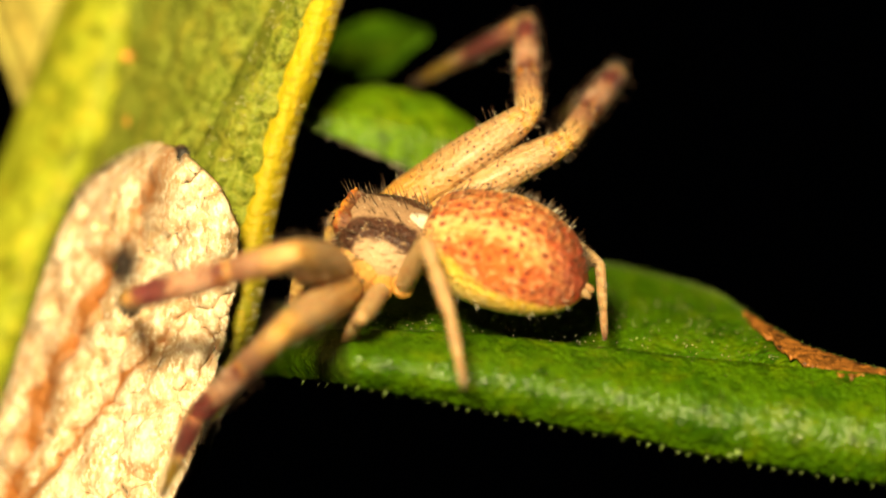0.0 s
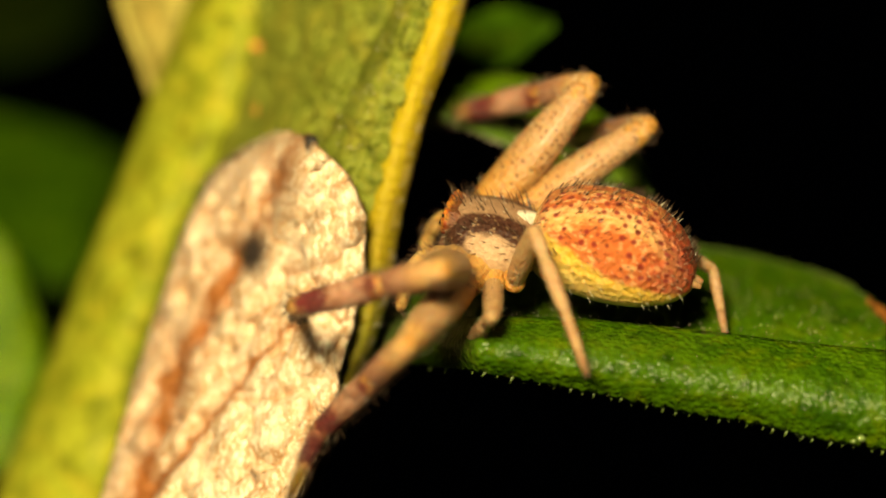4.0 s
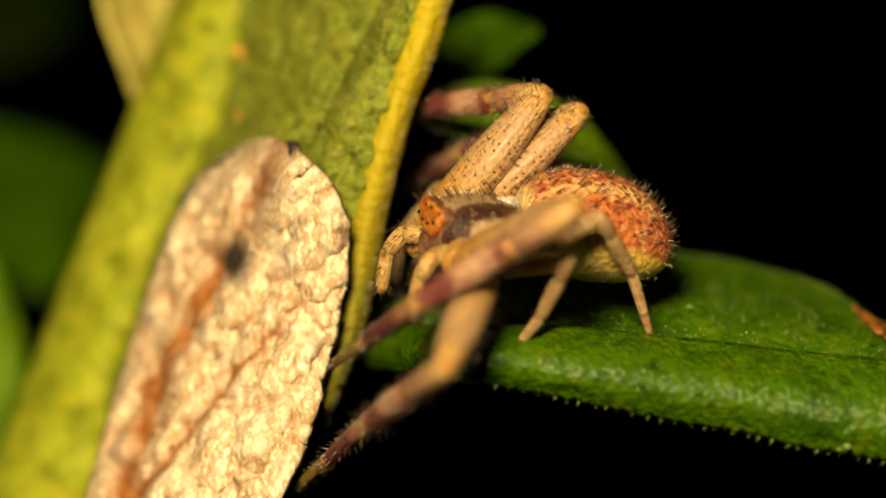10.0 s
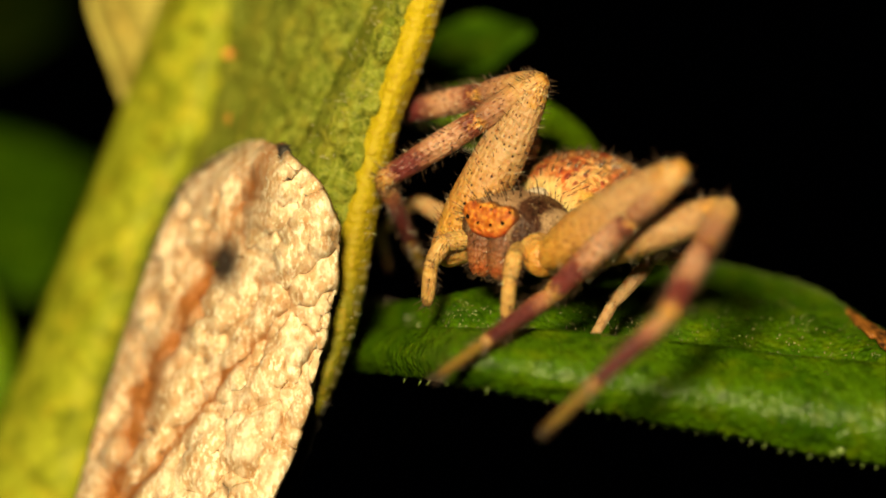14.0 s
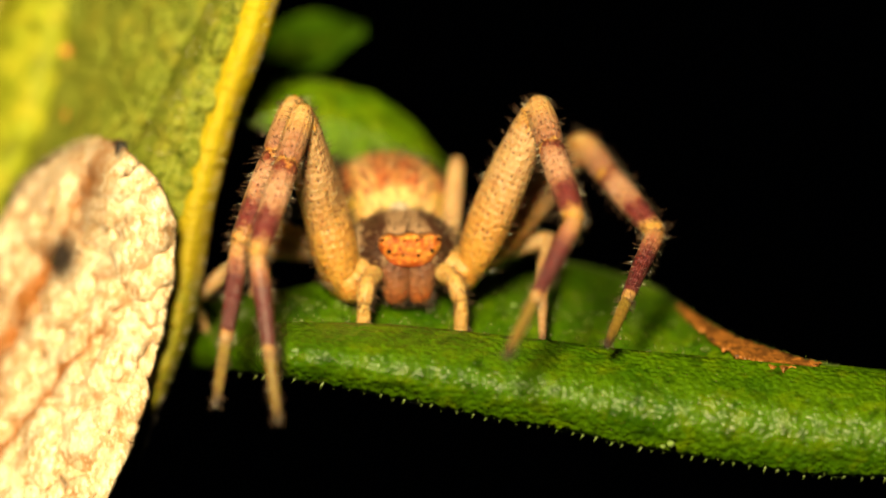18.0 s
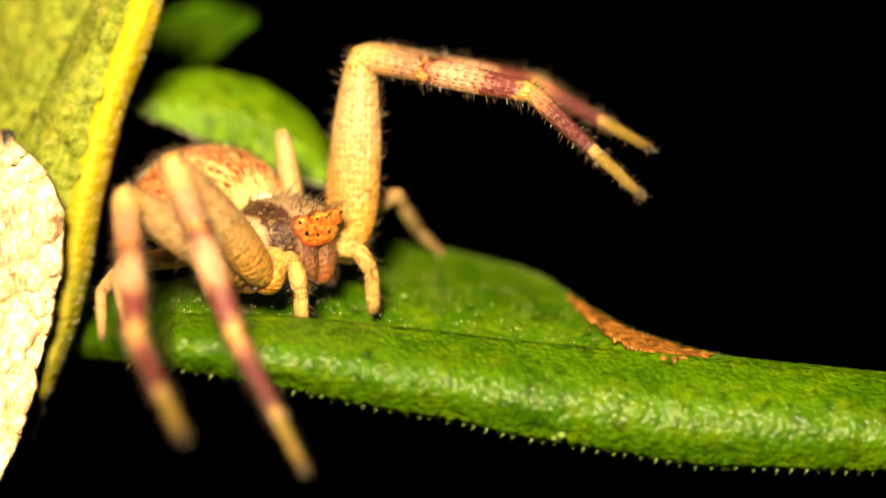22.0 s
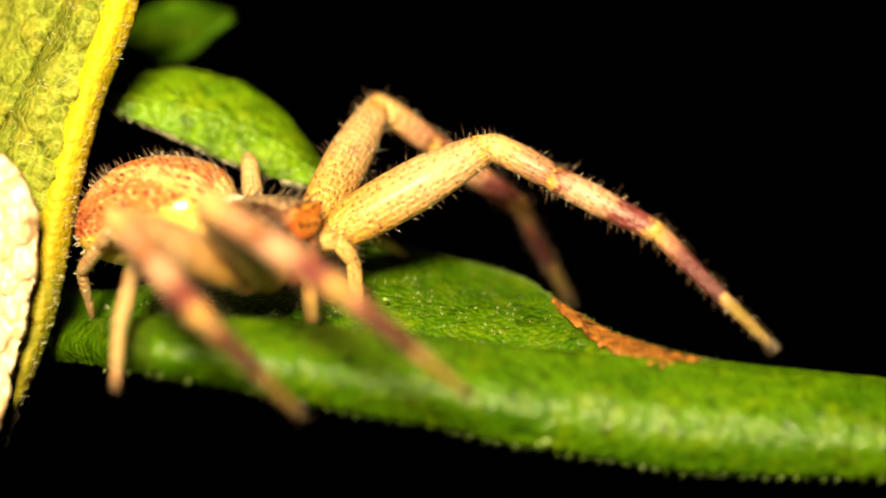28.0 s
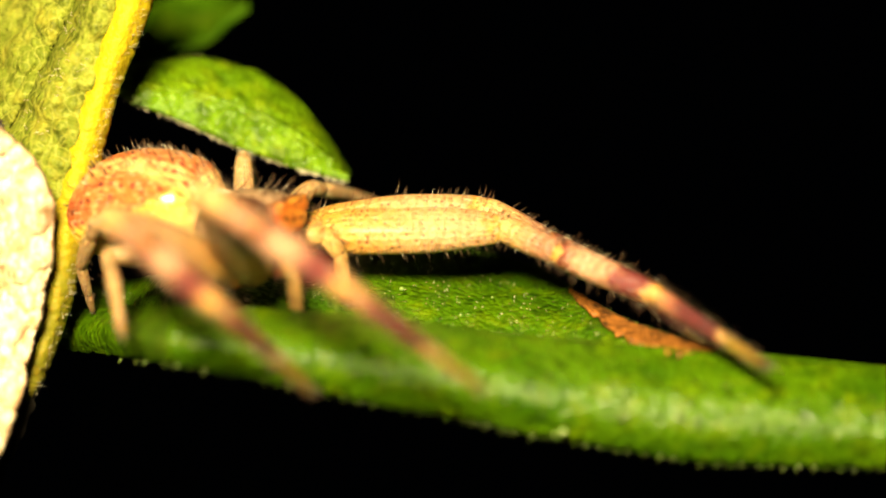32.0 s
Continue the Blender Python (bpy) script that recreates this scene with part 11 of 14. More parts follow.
    walk(legs["R2"]["patella"], [(0, mm(-1.43, -2.81, 1.02, 56.2, 8.2, -90)), (0.5, mm(-1.42, -2.8, 1.04, 55.9, 9.6, -89.3)), (1, mm(-1.4, -2.77, 1.11, 55.4, 13, -87.3)), (1.5, mm(-1.37, -2.73, 1.18, 54.9, 16.9, -84.4)), (2, mm(-1.34, -2.68, 1.26, 54.8, 20.5, -81.1)), (2.5, mm(-1.31, -2.64, 1.33, 55.7, 23.3, -75.3)), (3, mm(-1.27, -2.59, 1.41, 58.1, 26.7, -66.9)), (3.5, mm(-1.24, -2.53, 1.48, 60.6, 29.3, -59)), (4, mm(-1.22, -2.46, 1.55, 61.2, 31, -55.4)), (4.5, mm(-1.22, -2.38, 1.59, 60.5, 31.7, -54.9)), (5, mm(-1.23, -2.27, 1.64, 59.6, 31.7, -54.9)), (5.5, mm(-1.23, -2.15, 1.69, 58.7, 31.4, -55.4)), (6, mm(-1.23, -2.02, 1.74, 57.5, 30.5, -56.6)), (6.5, mm(-1.22, -1.89, 1.78, 56, 29.4, -58.2)), (7, mm(-1.2, -1.76, 1.83, 54.2, 28.4, -60.4)), (7.5, mm(-1.12, -1.66, 1.93, 51.1, 27.8, -65.2)), (8, mm(-1.04, -1.53, 2.01, 47.8, 27.4, -71)), (8.5, mm(-1.18, -1.28, 1.9, 48.6, 26.9, -71.8)), (9, mm(-1.3, -1.07, 1.78, 51.3, 26.8, -70.9)), (9.5, mm(-1.28, -0.99, 1.8, 52.7, 26.5, -70)), (10, mm(-1.21, -0.94, 1.86, 52.9, 26, -68.6)), (10.5, mm(-1.12, -0.91, 1.93, 52.2, 25.5, -65.9)), (11, mm(-1.02, -0.88, 2.01, 50.9, 26.2, -62.8)), (11.5, mm(-0.88, -0.85, 2.12, 49.4, 28.6, -59.2)), (12, mm(-0.66, -0.76, 2.26, 46.5, 31.6, -58)), (12.5, mm(-0.26, -0.51, 2.42, 39.2, 34.1, -65.9)), (13, mm(0.22, -0.21, 2.51, 29.9, 35.5, -78.2)), (13.5, mm(0.59, 0.17, 2.45, 23.4, 35.4, -78.2)), (14, mm(0.54, 0.04, 2.49, 20.1, 35.7, -65.8)), (14.5, mm(0.38, -0.24, 2.56, 17.5, 32.1, -48.3)), (15, mm(0.21, -0.53, 2.59, 13.3, 25.4, -33.2)), (15.5, mm(0.15, -0.67, 2.61, 7.9, 21.1, -25.7)), (16, mm(0.69, -0.69, 2.73, 1.8, 29.7, -31)), (16.5, mm(0.97, -0.85, 2.77, -1.2, 29.6, -30.2)), (17, mm(1.19, -1.15, 2.8, -0.4, 29, -25.9)), (17.5, mm(1.34, -1.51, 2.78, 2, 28.2, -22.1)), (18, mm(1.44, -1.95, 2.71, 5.3, 27.9, -21.7)), (18.5, mm(1.5, -2.41, 2.57, 9.1, 27.9, -22.9)), (19, mm(1.53, -2.79, 2.4, 11.9, 39.4, -28.1)), (19.5, mm(1.35, -2.98, 2.32, 17.4, 37.3, -28.3)), (20, mm(1.17, -3.12, 2.24, 22.2, 34.5, -28.8)), (20.5, mm(1.18, -3.3, 2.11, 24.4, 35.7, -32.2)), (21, mm(1.19, -3.52, 1.93, 27, 36.7, -35.3)), (21.5, mm(1.15, -3.79, 1.66, 30.3, 33, -37.6)), (22, mm(1.05, -4.01, 1.39, 34.8, 28.8, -38.9)), (22.5, mm(0.83, -4.12, 1.2, 38.2, 29, -42.3)), (23, mm(0.66, -4.17, 1.07, 40.7, 29.7, -45.8)), (23.5, mm(0.89, -4.21, 1.06, 43.6, 25.4, -44.5)), (24, mm(1.11, -4.23, 1.04, 45.1, 21.1, -42.7)), (24.5, mm(0.82, -4.29, 0.9, 50.2, 22.1, -37.8)), (25, mm(0.66, -4.25, 0.93, 53.8, 22.9, -34.5)), (25.5, mm(0.53, -4.19, 1.01, 56.5, 24.2, -31.5)), (26, mm(0.43, -4.13, 1.08, 58.1, 25.3, -29.4)), (26.5, mm(0.36, -4.09, 1.11, 58.6, 25.6, -28.7)), (27, mm(0.34, -4.1, 1.08, 58.2, 24, -31)), (27.5, mm(0.31, -4.13, 1.01, 57.9, 21.2, -34.5)), (28, mm(0.31, -4.16, 0.97, 58.1, 19.4, -36.2)), (28.5, mm(0.32, -4.17, 0.95, 59, 18.7, -35.8)), (29, mm(0.35, -4.18, 0.94, 59.7, 18.1, -35)), (29.5, mm(0.39, -4.2, 0.92, 60.3, 17.4, -33.9)), (30, mm(0.45, -4.22, 0.91, 60.8, 16.9, -32.6)), (30.5, mm(0.51, -4.23, 0.91, 61.2, 16.4, -31.6)), (31, mm(0.56, -4.25, 0.91, 61.4, 16.1, -30.6)), (31.5, mm(0.59, -4.25, 0.9, 61.6, 15.9, -30.1)), (32, mm(0.6, -4.25, 0.91, 61.5, 15.8, -29.8))])
    walk(legs["R2"]["tibia"], [(0, mm(-1.43, -4.02, 0.85, 56.2, 8.2, -90)), (0.5, mm(-1.41, -4.01, 0.84, 55.9, 9.6, -89.3)), (1, mm(-1.34, -3.96, 0.83, 55.4, 13, -87.3)), (1.5, mm(-1.25, -3.9, 0.83, 54.9, 16.9, -84.4)), (2, mm(-1.16, -3.82, 0.83, 54.8, 20.5, -81.1)), (2.5, mm(-1.03, -3.73, 0.84, 55.7, 23.3, -75.3)), (3, mm(-0.85, -3.6, 0.86, 58.1, 26.7, -66.9)), (3.5, mm(-0.69, -3.45, 0.88, 60.6, 29.3, -59)), (4, mm(-0.63, -3.33, 0.92, 61.2, 31, -55.4)), (4.5, mm(-0.62, -3.23, 0.95, 60.5, 31.7, -54.9)), (5, mm(-0.63, -3.12, 1, 59.6, 31.7, -54.9)), (5.5, mm(-0.63, -3.01, 1.05, 58.7, 31.4, -55.4)), (6, mm(-0.65, -2.9, 1.12, 57.5, 30.5, -56.6)), (6.5, mm(-0.66, -2.79, 1.18, 56, 29.4, -58.2)), (7, mm(-0.67, -2.7, 1.25, 54.2, 28.4, -60.4)), (7.5, mm(-0.66, -2.64, 1.36, 51.1, 27.8, -65.2)), (8, mm(-0.69, -2.56, 1.44, 47.8, 27.4, -71)), (8.5, mm(-0.84, -2.32, 1.35, 48.6, 26.9, -71.8)), (9, mm(-0.95, -2.1, 1.22, 51.3, 26.8, -70.9)), (9.5, mm(-0.9, -2.02, 1.25, 52.7, 26.5, -70)), (10, mm(-0.81, -1.96, 1.32, 52.9, 26, -68.6)), (10.5, mm(-0.67, -1.92, 1.41, 52.2, 25.5, -65.9)), (11, mm(-0.52, -1.86, 1.47, 50.9, 26.2, -62.8)), (11.5, mm(-0.33, -1.78, 1.54, 49.4, 28.6, -59.2)), (12, mm(-0.1, -1.64, 1.62, 46.5, 31.6, -58)), (12.5, mm(0.16, -1.43, 1.73, 39.2, 34.1, -65.9)), (13, mm(0.43, -1.19, 1.8, 29.9, 35.5, -78.2)), (13.5, mm(0.79, -0.81, 1.74, 23.4, 35.4, -78.2)), (14, mm(0.95, -0.87, 1.78, 20.1, 35.7, -65.8)), (14.5, mm(1.07, -1.01, 1.91, 17.5, 32.1, -48.3)), (15, mm(1.13, -1.13, 2.07, 13.3, 25.4, -33.2)), (15.5, mm(1.18, -1.17, 2.17, 7.9, 21.1, -25.7)), (16, mm(1.6, -1.24, 2.12, 1.8, 29.7, -31)), (16.5, mm(1.89, -1.38, 2.17, -1.2, 29.6, -30.2)), (17, mm(2.15, -1.62, 2.2, -0.4, 29, -25.9)), (17.5, mm(2.34, -1.92, 2.2, 2, 28.2, -22.1)), (18, mm(2.45, -2.35, 2.14, 5.3, 27.9, -21.7)), (18.5, mm(2.5, -2.83, 2, 9.1, 27.9, -22.9)), (19, mm(2.36, -3.24, 1.63, 11.9, 39.4, -28.1)), (19.5, mm(2.21, -3.44, 1.58, 17.4, 37.3, -28.3)), (20, mm(2.05, -3.6, 1.55, 22.2, 34.5, -28.8)), (20.5, mm(2.02, -3.83, 1.4, 24.4, 35.7, -32.2)), (21, mm(1.99, -4.09, 1.2, 27, 36.7, -35.3)), (21.5, mm(1.96, -4.42, 0.99, 30.3, 33, -37.6)), (22, mm(1.88, -4.68, 0.8, 34.8, 28.8, -38.9)), (22.5, mm(1.62, -4.84, 0.61, 38.2, 29, -42.3)), (23, mm(1.4, -4.94, 0.47, 40.7, 29.7, -45.8)), (23.5, mm(1.68, -4.98, 0.53, 43.6, 25.4, -44.5)), (24, mm(1.95, -5, 0.6, 45.1, 21.1, -42.7)), (24.5, mm(1.72, -4.98, 0.44, 50.2, 22.1, -37.8)), (25, mm(1.59, -4.89, 0.46, 53.8, 22.9, -34.5)), (25.5, mm(1.48, -4.77, 0.51, 56.5, 24.2, -31.5)), (26, mm(1.4, -4.67, 0.55, 58.1, 25.3, -29.4)), (26.5, mm(1.33, -4.62, 0.58, 58.6, 25.6, -28.7)), (27, mm(1.3, -4.68, 0.58, 58.2, 24, -31)), (27.5, mm(1.25, -4.78, 0.57, 57.9, 21.2, -34.5)), (28, mm(1.24, -4.84, 0.56, 58.1, 19.4, -36.2)), (28.5, mm(1.26, -4.85, 0.56, 59, 18.7, -35.8)), (29, mm(1.31, -4.85, 0.56, 59.7, 18.1, -35)), (29.5, mm(1.36, -4.85, 0.56, 60.3, 17.4, -33.9)), (30, mm(1.44, -4.85, 0.56, 60.8, 16.9, -32.6)), (30.5, mm(1.51, -4.85, 0.57, 61.2, 16.4, -31.6)), (31, mm(1.57, -4.84, 0.57, 61.4, 16.1, -30.6)), (31.5, mm(1.6, -4.84, 0.57, 61.6, 15.9, -30.1)), (32, mm(1.62, -4.84, 0.57, 61.5, 15.8, -29.8))])
    walk(legs["R2"]["metatarsus"], [(0, mm(-1.43, -6.18, 0.53, 69.6, 50, -47.1)), (0.5, mm(-1.38, -6.16, 0.47, 68.9, 49.6, -48.6)), (1, mm(-1.24, -6.08, 0.34, 67, 48.1, -52.5)), (1.5, mm(-1.05, -5.97, 0.19, 64.5, 46, -57.3)), (2, mm(-0.84, -5.83, 0.07, 62, 43.6, -61.5)), (2.5, mm(-0.52, -5.66, -0.02, 61.1, 41.4, -62.1)), (3, mm(-0.08, -5.39, -0.12, 61.2, 38.8, -59.9)), (3.5, mm(0.28, -5.07, -0.19, 61.3, 36.2, -57.4)), (4, mm(0.43, -4.86, -0.2, 60.6, 34.6, -56.3)), (4.5, mm(0.44, -4.74, -0.19, 59.3, 33.9, -57)), (5, mm(0.44, -4.64, -0.15, 58, 33.8, -58.1)), (5.5, mm(0.42, -4.54, -0.08, 56.6, 34.2, -59.5)), (6, mm(0.39, -4.46, 0.01, 55.2, 34.7, -61)), (6.5, mm(0.34, -4.41, 0.11, 53.6, 35.3, -62.6)), (7, mm(0.27, -4.36, 0.21, 52.2, 35.9, -64.1)), (7.5, mm(0.14, -4.39, 0.34, 50.5, 36.7, -65.4)), (8, mm(-0.06, -4.38, 0.44, 49.4, 37.1, -66.8)), (8.5, mm(-0.23, -4.16, 0.36, 49.7, 35.9, -68.8)), (9, mm(-0.31, -3.93, 0.24, 50.8, 34.4, -71.4)), (9.5, mm(-0.24, -3.85, 0.28, 50.2, 33.6, -74.7)), (10, mm(-0.09, -3.79, 0.37, 47.8, 32.5, -79.3)), (10.5, mm(0.13, -3.71, 0.47, 44.7, 31, -83.1)), (11, mm(0.37, -3.6, 0.51, 41.8, 29.2, -85.5)), (11.5, mm(0.65, -3.42, 0.5, 38.6, 27.2, -88.4)), (12, mm(0.88, -3.21, 0.48, 34.6, 25.9, -92.8)), (12.5, mm(0.89, -3.08, 0.51, 21.9, 36.1, -103.2)), (13, mm(0.79, -2.92, 0.54, -1.5, 49.4, -120.5)), (13.5, mm(1.16, -2.55, 0.48, -35.6, 49.4, -147.4)), (14, mm(1.68, -2.48, 0.51, -87.7, 49.8, -171.4)), (14.5, mm(2.29, -2.39, 0.75, -133.5, 56.5, 164.8)), (15, mm(2.78, -2.21, 1.14, -175.5, 68.5, 131.4)), (15.5, mm(3.01, -2.05, 1.39, 107.4, 71.4, 64.4)), (16, mm(3.22, -2.21, 1.04, 56.7, 49, 28.2)), (16.5, mm(3.52, -2.33, 1.09, 44.5, 46.3, 22.9)), (17, mm(3.86, -2.45, 1.15, 36.5, 46.8, 18)), (17.5, mm(4.12, -2.64, 1.17, 32.1, 48.9, 13.2)), (18, mm(4.23, -3.06, 1.12, 31.4, 57.4, 7.7)), (18.5, mm(4.27, -3.58, 0.98, 23.7, 63.1, -5.5)), (19, mm(3.85, -4.03, 0.24, 19.6, 39.4, -16.3)), (19.5, mm(3.73, -4.26, 0.26, 25.2, 43.4, -16.8)), (20, mm(3.63, -4.47, 0.31, 29.5, 48.2, -17.9)), (20.5, mm(3.51, -4.77, 0.13, 32, 43.5, -20.5)), (21, mm(3.41, -5.09, -0.1, 33.6, 37.4, -24.5)), (21.5, mm(3.41, -5.53, -0.19, 37.1, 28.2, -24.9)), (22, mm(3.37, -5.88, -0.25, 39.3, 16.9, -26.3)), (22.5, mm(3.03, -6.12, -0.45, 39.4, 6.2, -32.2)), (23, mm(2.72, -6.29, -0.61, 39.6, -0, -38.5)), (23.5, mm(3.08, -6.36, -0.4, 78.3, 62.3, 8.4)), (24, mm(3.44, -6.38, -0.19, 147.2, 33.7, 120.7)), (24.5, mm(3.31, -6.22, -0.38, 141.6, 36.9, 111.6)), (25, mm(3.25, -6.02, -0.39, 136, 39.1, 102.6)), (25.5, mm(3.17, -5.81, -0.38, 130.1, 41, 92)), (26, mm(3.11, -5.63, -0.38, 124.7, 42, 82.5)), (26.5, mm(3.05, -5.56, -0.36, 121.6, 42.2, 77.2)), (27, mm(3, -5.7, -0.3, 120.1, 42.4, 75.3)), (27.5, mm(2.92, -5.93, -0.22, 118.1, 43.3, 72.4)), (28, mm(2.89, -6.05, -0.16, 117, 43.4, 71.3)), (28.5, mm(2.93, -6.05, -0.14, 116.1, 43.2, 71)), (29, mm(3, -6.04, -0.11, 115.7, 42.7, 71.7)), (29.5, mm(3.09, -6.01, -0.09, 114.9, 42.2, 72.1)), (30, mm(3.19, -5.97, -0.08, 114.4, 41.7, 73)), (30.5, mm(3.29, -5.94, -0.05, 113.6, 41.3, 73.6)), (31, mm(3.37, -5.91, -0.04, 113, 40.9, 74.2)), (31.5, mm(3.42, -5.89, -0.03, 112.3, 40.8, 74.4)), (32, mm(3.44, -5.88, -0.02, 111.8, 40.7, 74.6))])
    walk(legs["R2"]["tarsus"], [(0, mm(-0.63, -7.04, -0.87, 69.6, 50, -47.1)), (0.5, mm(-0.6, -7.04, -0.92, 68.9, 49.6, -48.6)), (1, mm(-0.5, -7.05, -1.02, 67, 48.1, -52.5)), (1.5, mm(-0.37, -7.04, -1.12, 64.5, 46, -57.3)), (2, mm(-0.21, -6.99, -1.19, 62, 43.6, -61.5)), (2.5, mm(0.12, -6.87, -1.23, 61.1, 41.4, -62.1)), (3, mm(0.63, -6.62, -1.27, 61.2, 38.8, -59.9)), (3.5, mm(1.08, -6.32, -1.27, 61.3, 36.2, -57.4)), (4, mm(1.27, -6.12, -1.24, 60.6, 34.6, -56.3)), (4.5, mm(1.27, -6.02, -1.22, 59.3, 33.9, -57)), (5, mm(1.24, -5.93, -1.17, 58, 33.8, -58.1)), (5.5, mm(1.19, -5.85, -1.11, 56.6, 34.2, -59.5)), (6, mm(1.12, -5.78, -1.03, 55.2, 34.7, -61)), (6.5, mm(1.03, -5.73, -0.95, 53.6, 35.3, -62.6)), (7, mm(0.92, -5.7, -0.86, 52.2, 35.9, -64.1)), (7.5, mm(0.75, -5.72, -0.75, 50.5, 36.7, -65.4)), (8, mm(0.51, -5.72, -0.66, 49.4, 37.1, -66.8)), (8.5, mm(0.3, -5.54, -0.71, 49.7, 35.9, -68.8)), (9, mm(0.17, -5.36, -0.79, 50.8, 34.4, -71.4)), (9.5, mm(0.16, -5.32, -0.73, 50.2, 33.6, -74.7)), (10, mm(0.19, -5.3, -0.62, 47.8, 32.5, -79.3)), (10.5, mm(0.32, -5.27, -0.48, 44.7, 31, -83.1)), (11, mm(0.5, -5.19, -0.38, 41.8, 29.2, -85.5)), (11.5, mm(0.7, -5.05, -0.34, 38.6, 27.2, -88.4)), (12, mm(0.8, -4.86, -0.32, 34.6, 25.9, -92.8)), (12.5, mm(0.56, -4.52, -0.57, 21.9, 36.1, -103.2)), (13, mm(0.18, -3.95, -0.85, -1.5, 49.4, -120.5)), (13.5, mm(0.15, -3.19, -0.91, -35.6, 49.4, -147.4)), (14, mm(0.51, -2.65, -0.89, -87.7, 49.8, -171.4)), (14.5, mm(1.32, -2.12, -0.77, -133.5, 56.5, 164.8)), (15, mm(2.33, -1.71, -0.57, -175.5, 68.5, 131.4)), (15.5, mm(3.26, -1.52, -0.35, 107.4, 71.4, 64.4)), (16, mm(4.28, -1.64, -0.34, 56.7, 49, 28.2)), (16.5, mm(4.68, -1.84, -0.23, 44.5, 46.3, 22.9)), (17, mm(5.05, -2.07, -0.18, 36.5, 46.8, 18)), (17.5, mm(5.29, -2.36, -0.21, 32.1, 48.9, 13.2)), (18, mm(5.21, -2.93, -0.42, 31.4, 57.4, 7.7)), (18.5, mm(5.09, -3.66, -0.65, 23.7, 63.1, -5.5)), (19, mm(5.2, -4.43, -0.92, 19.6, 39.4, -16.3)), (19.5, mm(5, -4.64, -1, 25.2, 43.4, -16.8)), (20, mm(4.79, -4.84, -1.05, 29.5, 48.2, -17.9)), (20.5, mm(4.76, -5.24, -1.13, 32, 43.5, -20.5)), (21, mm(4.74, -5.7, -1.22, 33.6, 37.4, -24.5)), (21.5, mm(4.87, -6.21, -1.05, 37.1, 28.2, -24.9)), (22, mm(4.94, -6.65, -0.78, 39.3, 16.9, -26.3)), (22.5, mm(4.57, -7.09, -0.65, 39.4, 6.2, -32.2)), (23, mm(4.15, -7.43, -0.61, 39.6, -0, -38.5)), (23.5, mm(3.92, -6.24, -2.02, 78.3, 62.3, 8.4)), (24, mm(2.67, -5.07, -1.2, 147.2, 33.7, 120.7)), (24.5, mm(2.77, -4.86, -1.48, 141.6, 36.9, 111.6)), (25, mm(2.93, -4.64, -1.54, 136, 39.1, 102.6)), (25.5, mm(3.12, -4.43, -1.58, 130.1, 41, 92)), (26, mm(3.29, -4.28, -1.6, 124.7, 42, 82.5)), (26.5, mm(3.35, -4.24, -1.59, 121.6, 42.2, 77.2)), (27, mm(3.34, -4.39, -1.54, 120.1, 42.4, 75.3)), (27.5, mm(3.32, -4.66, -1.47, 118.1, 43.3, 72.4)), (28, mm(3.32, -4.79, -1.42, 117, 43.4, 71.3)), (28.5, mm(3.36, -4.79, -1.39, 116.1, 43.2, 71)), (29, mm(3.42, -4.76, -1.35, 115.7, 42.7, 71.7)), (29.5, mm(3.5, -4.72, -1.32, 114.9, 42.2, 72.1)), (30, mm(3.59, -4.67, -1.29, 114.4, 41.7, 73)), (30.5, mm(3.68, -4.62, -1.25, 113.6, 41.3, 73.6)), (31, mm(3.74, -4.58, -1.24, 113, 40.9, 74.2)), (31.5, mm(3.79, -4.56, -1.22, 112.3, 40.8, 74.4)), (32, mm(3.8, -4.54, -1.21, 111.8, 40.7, 74.6))])
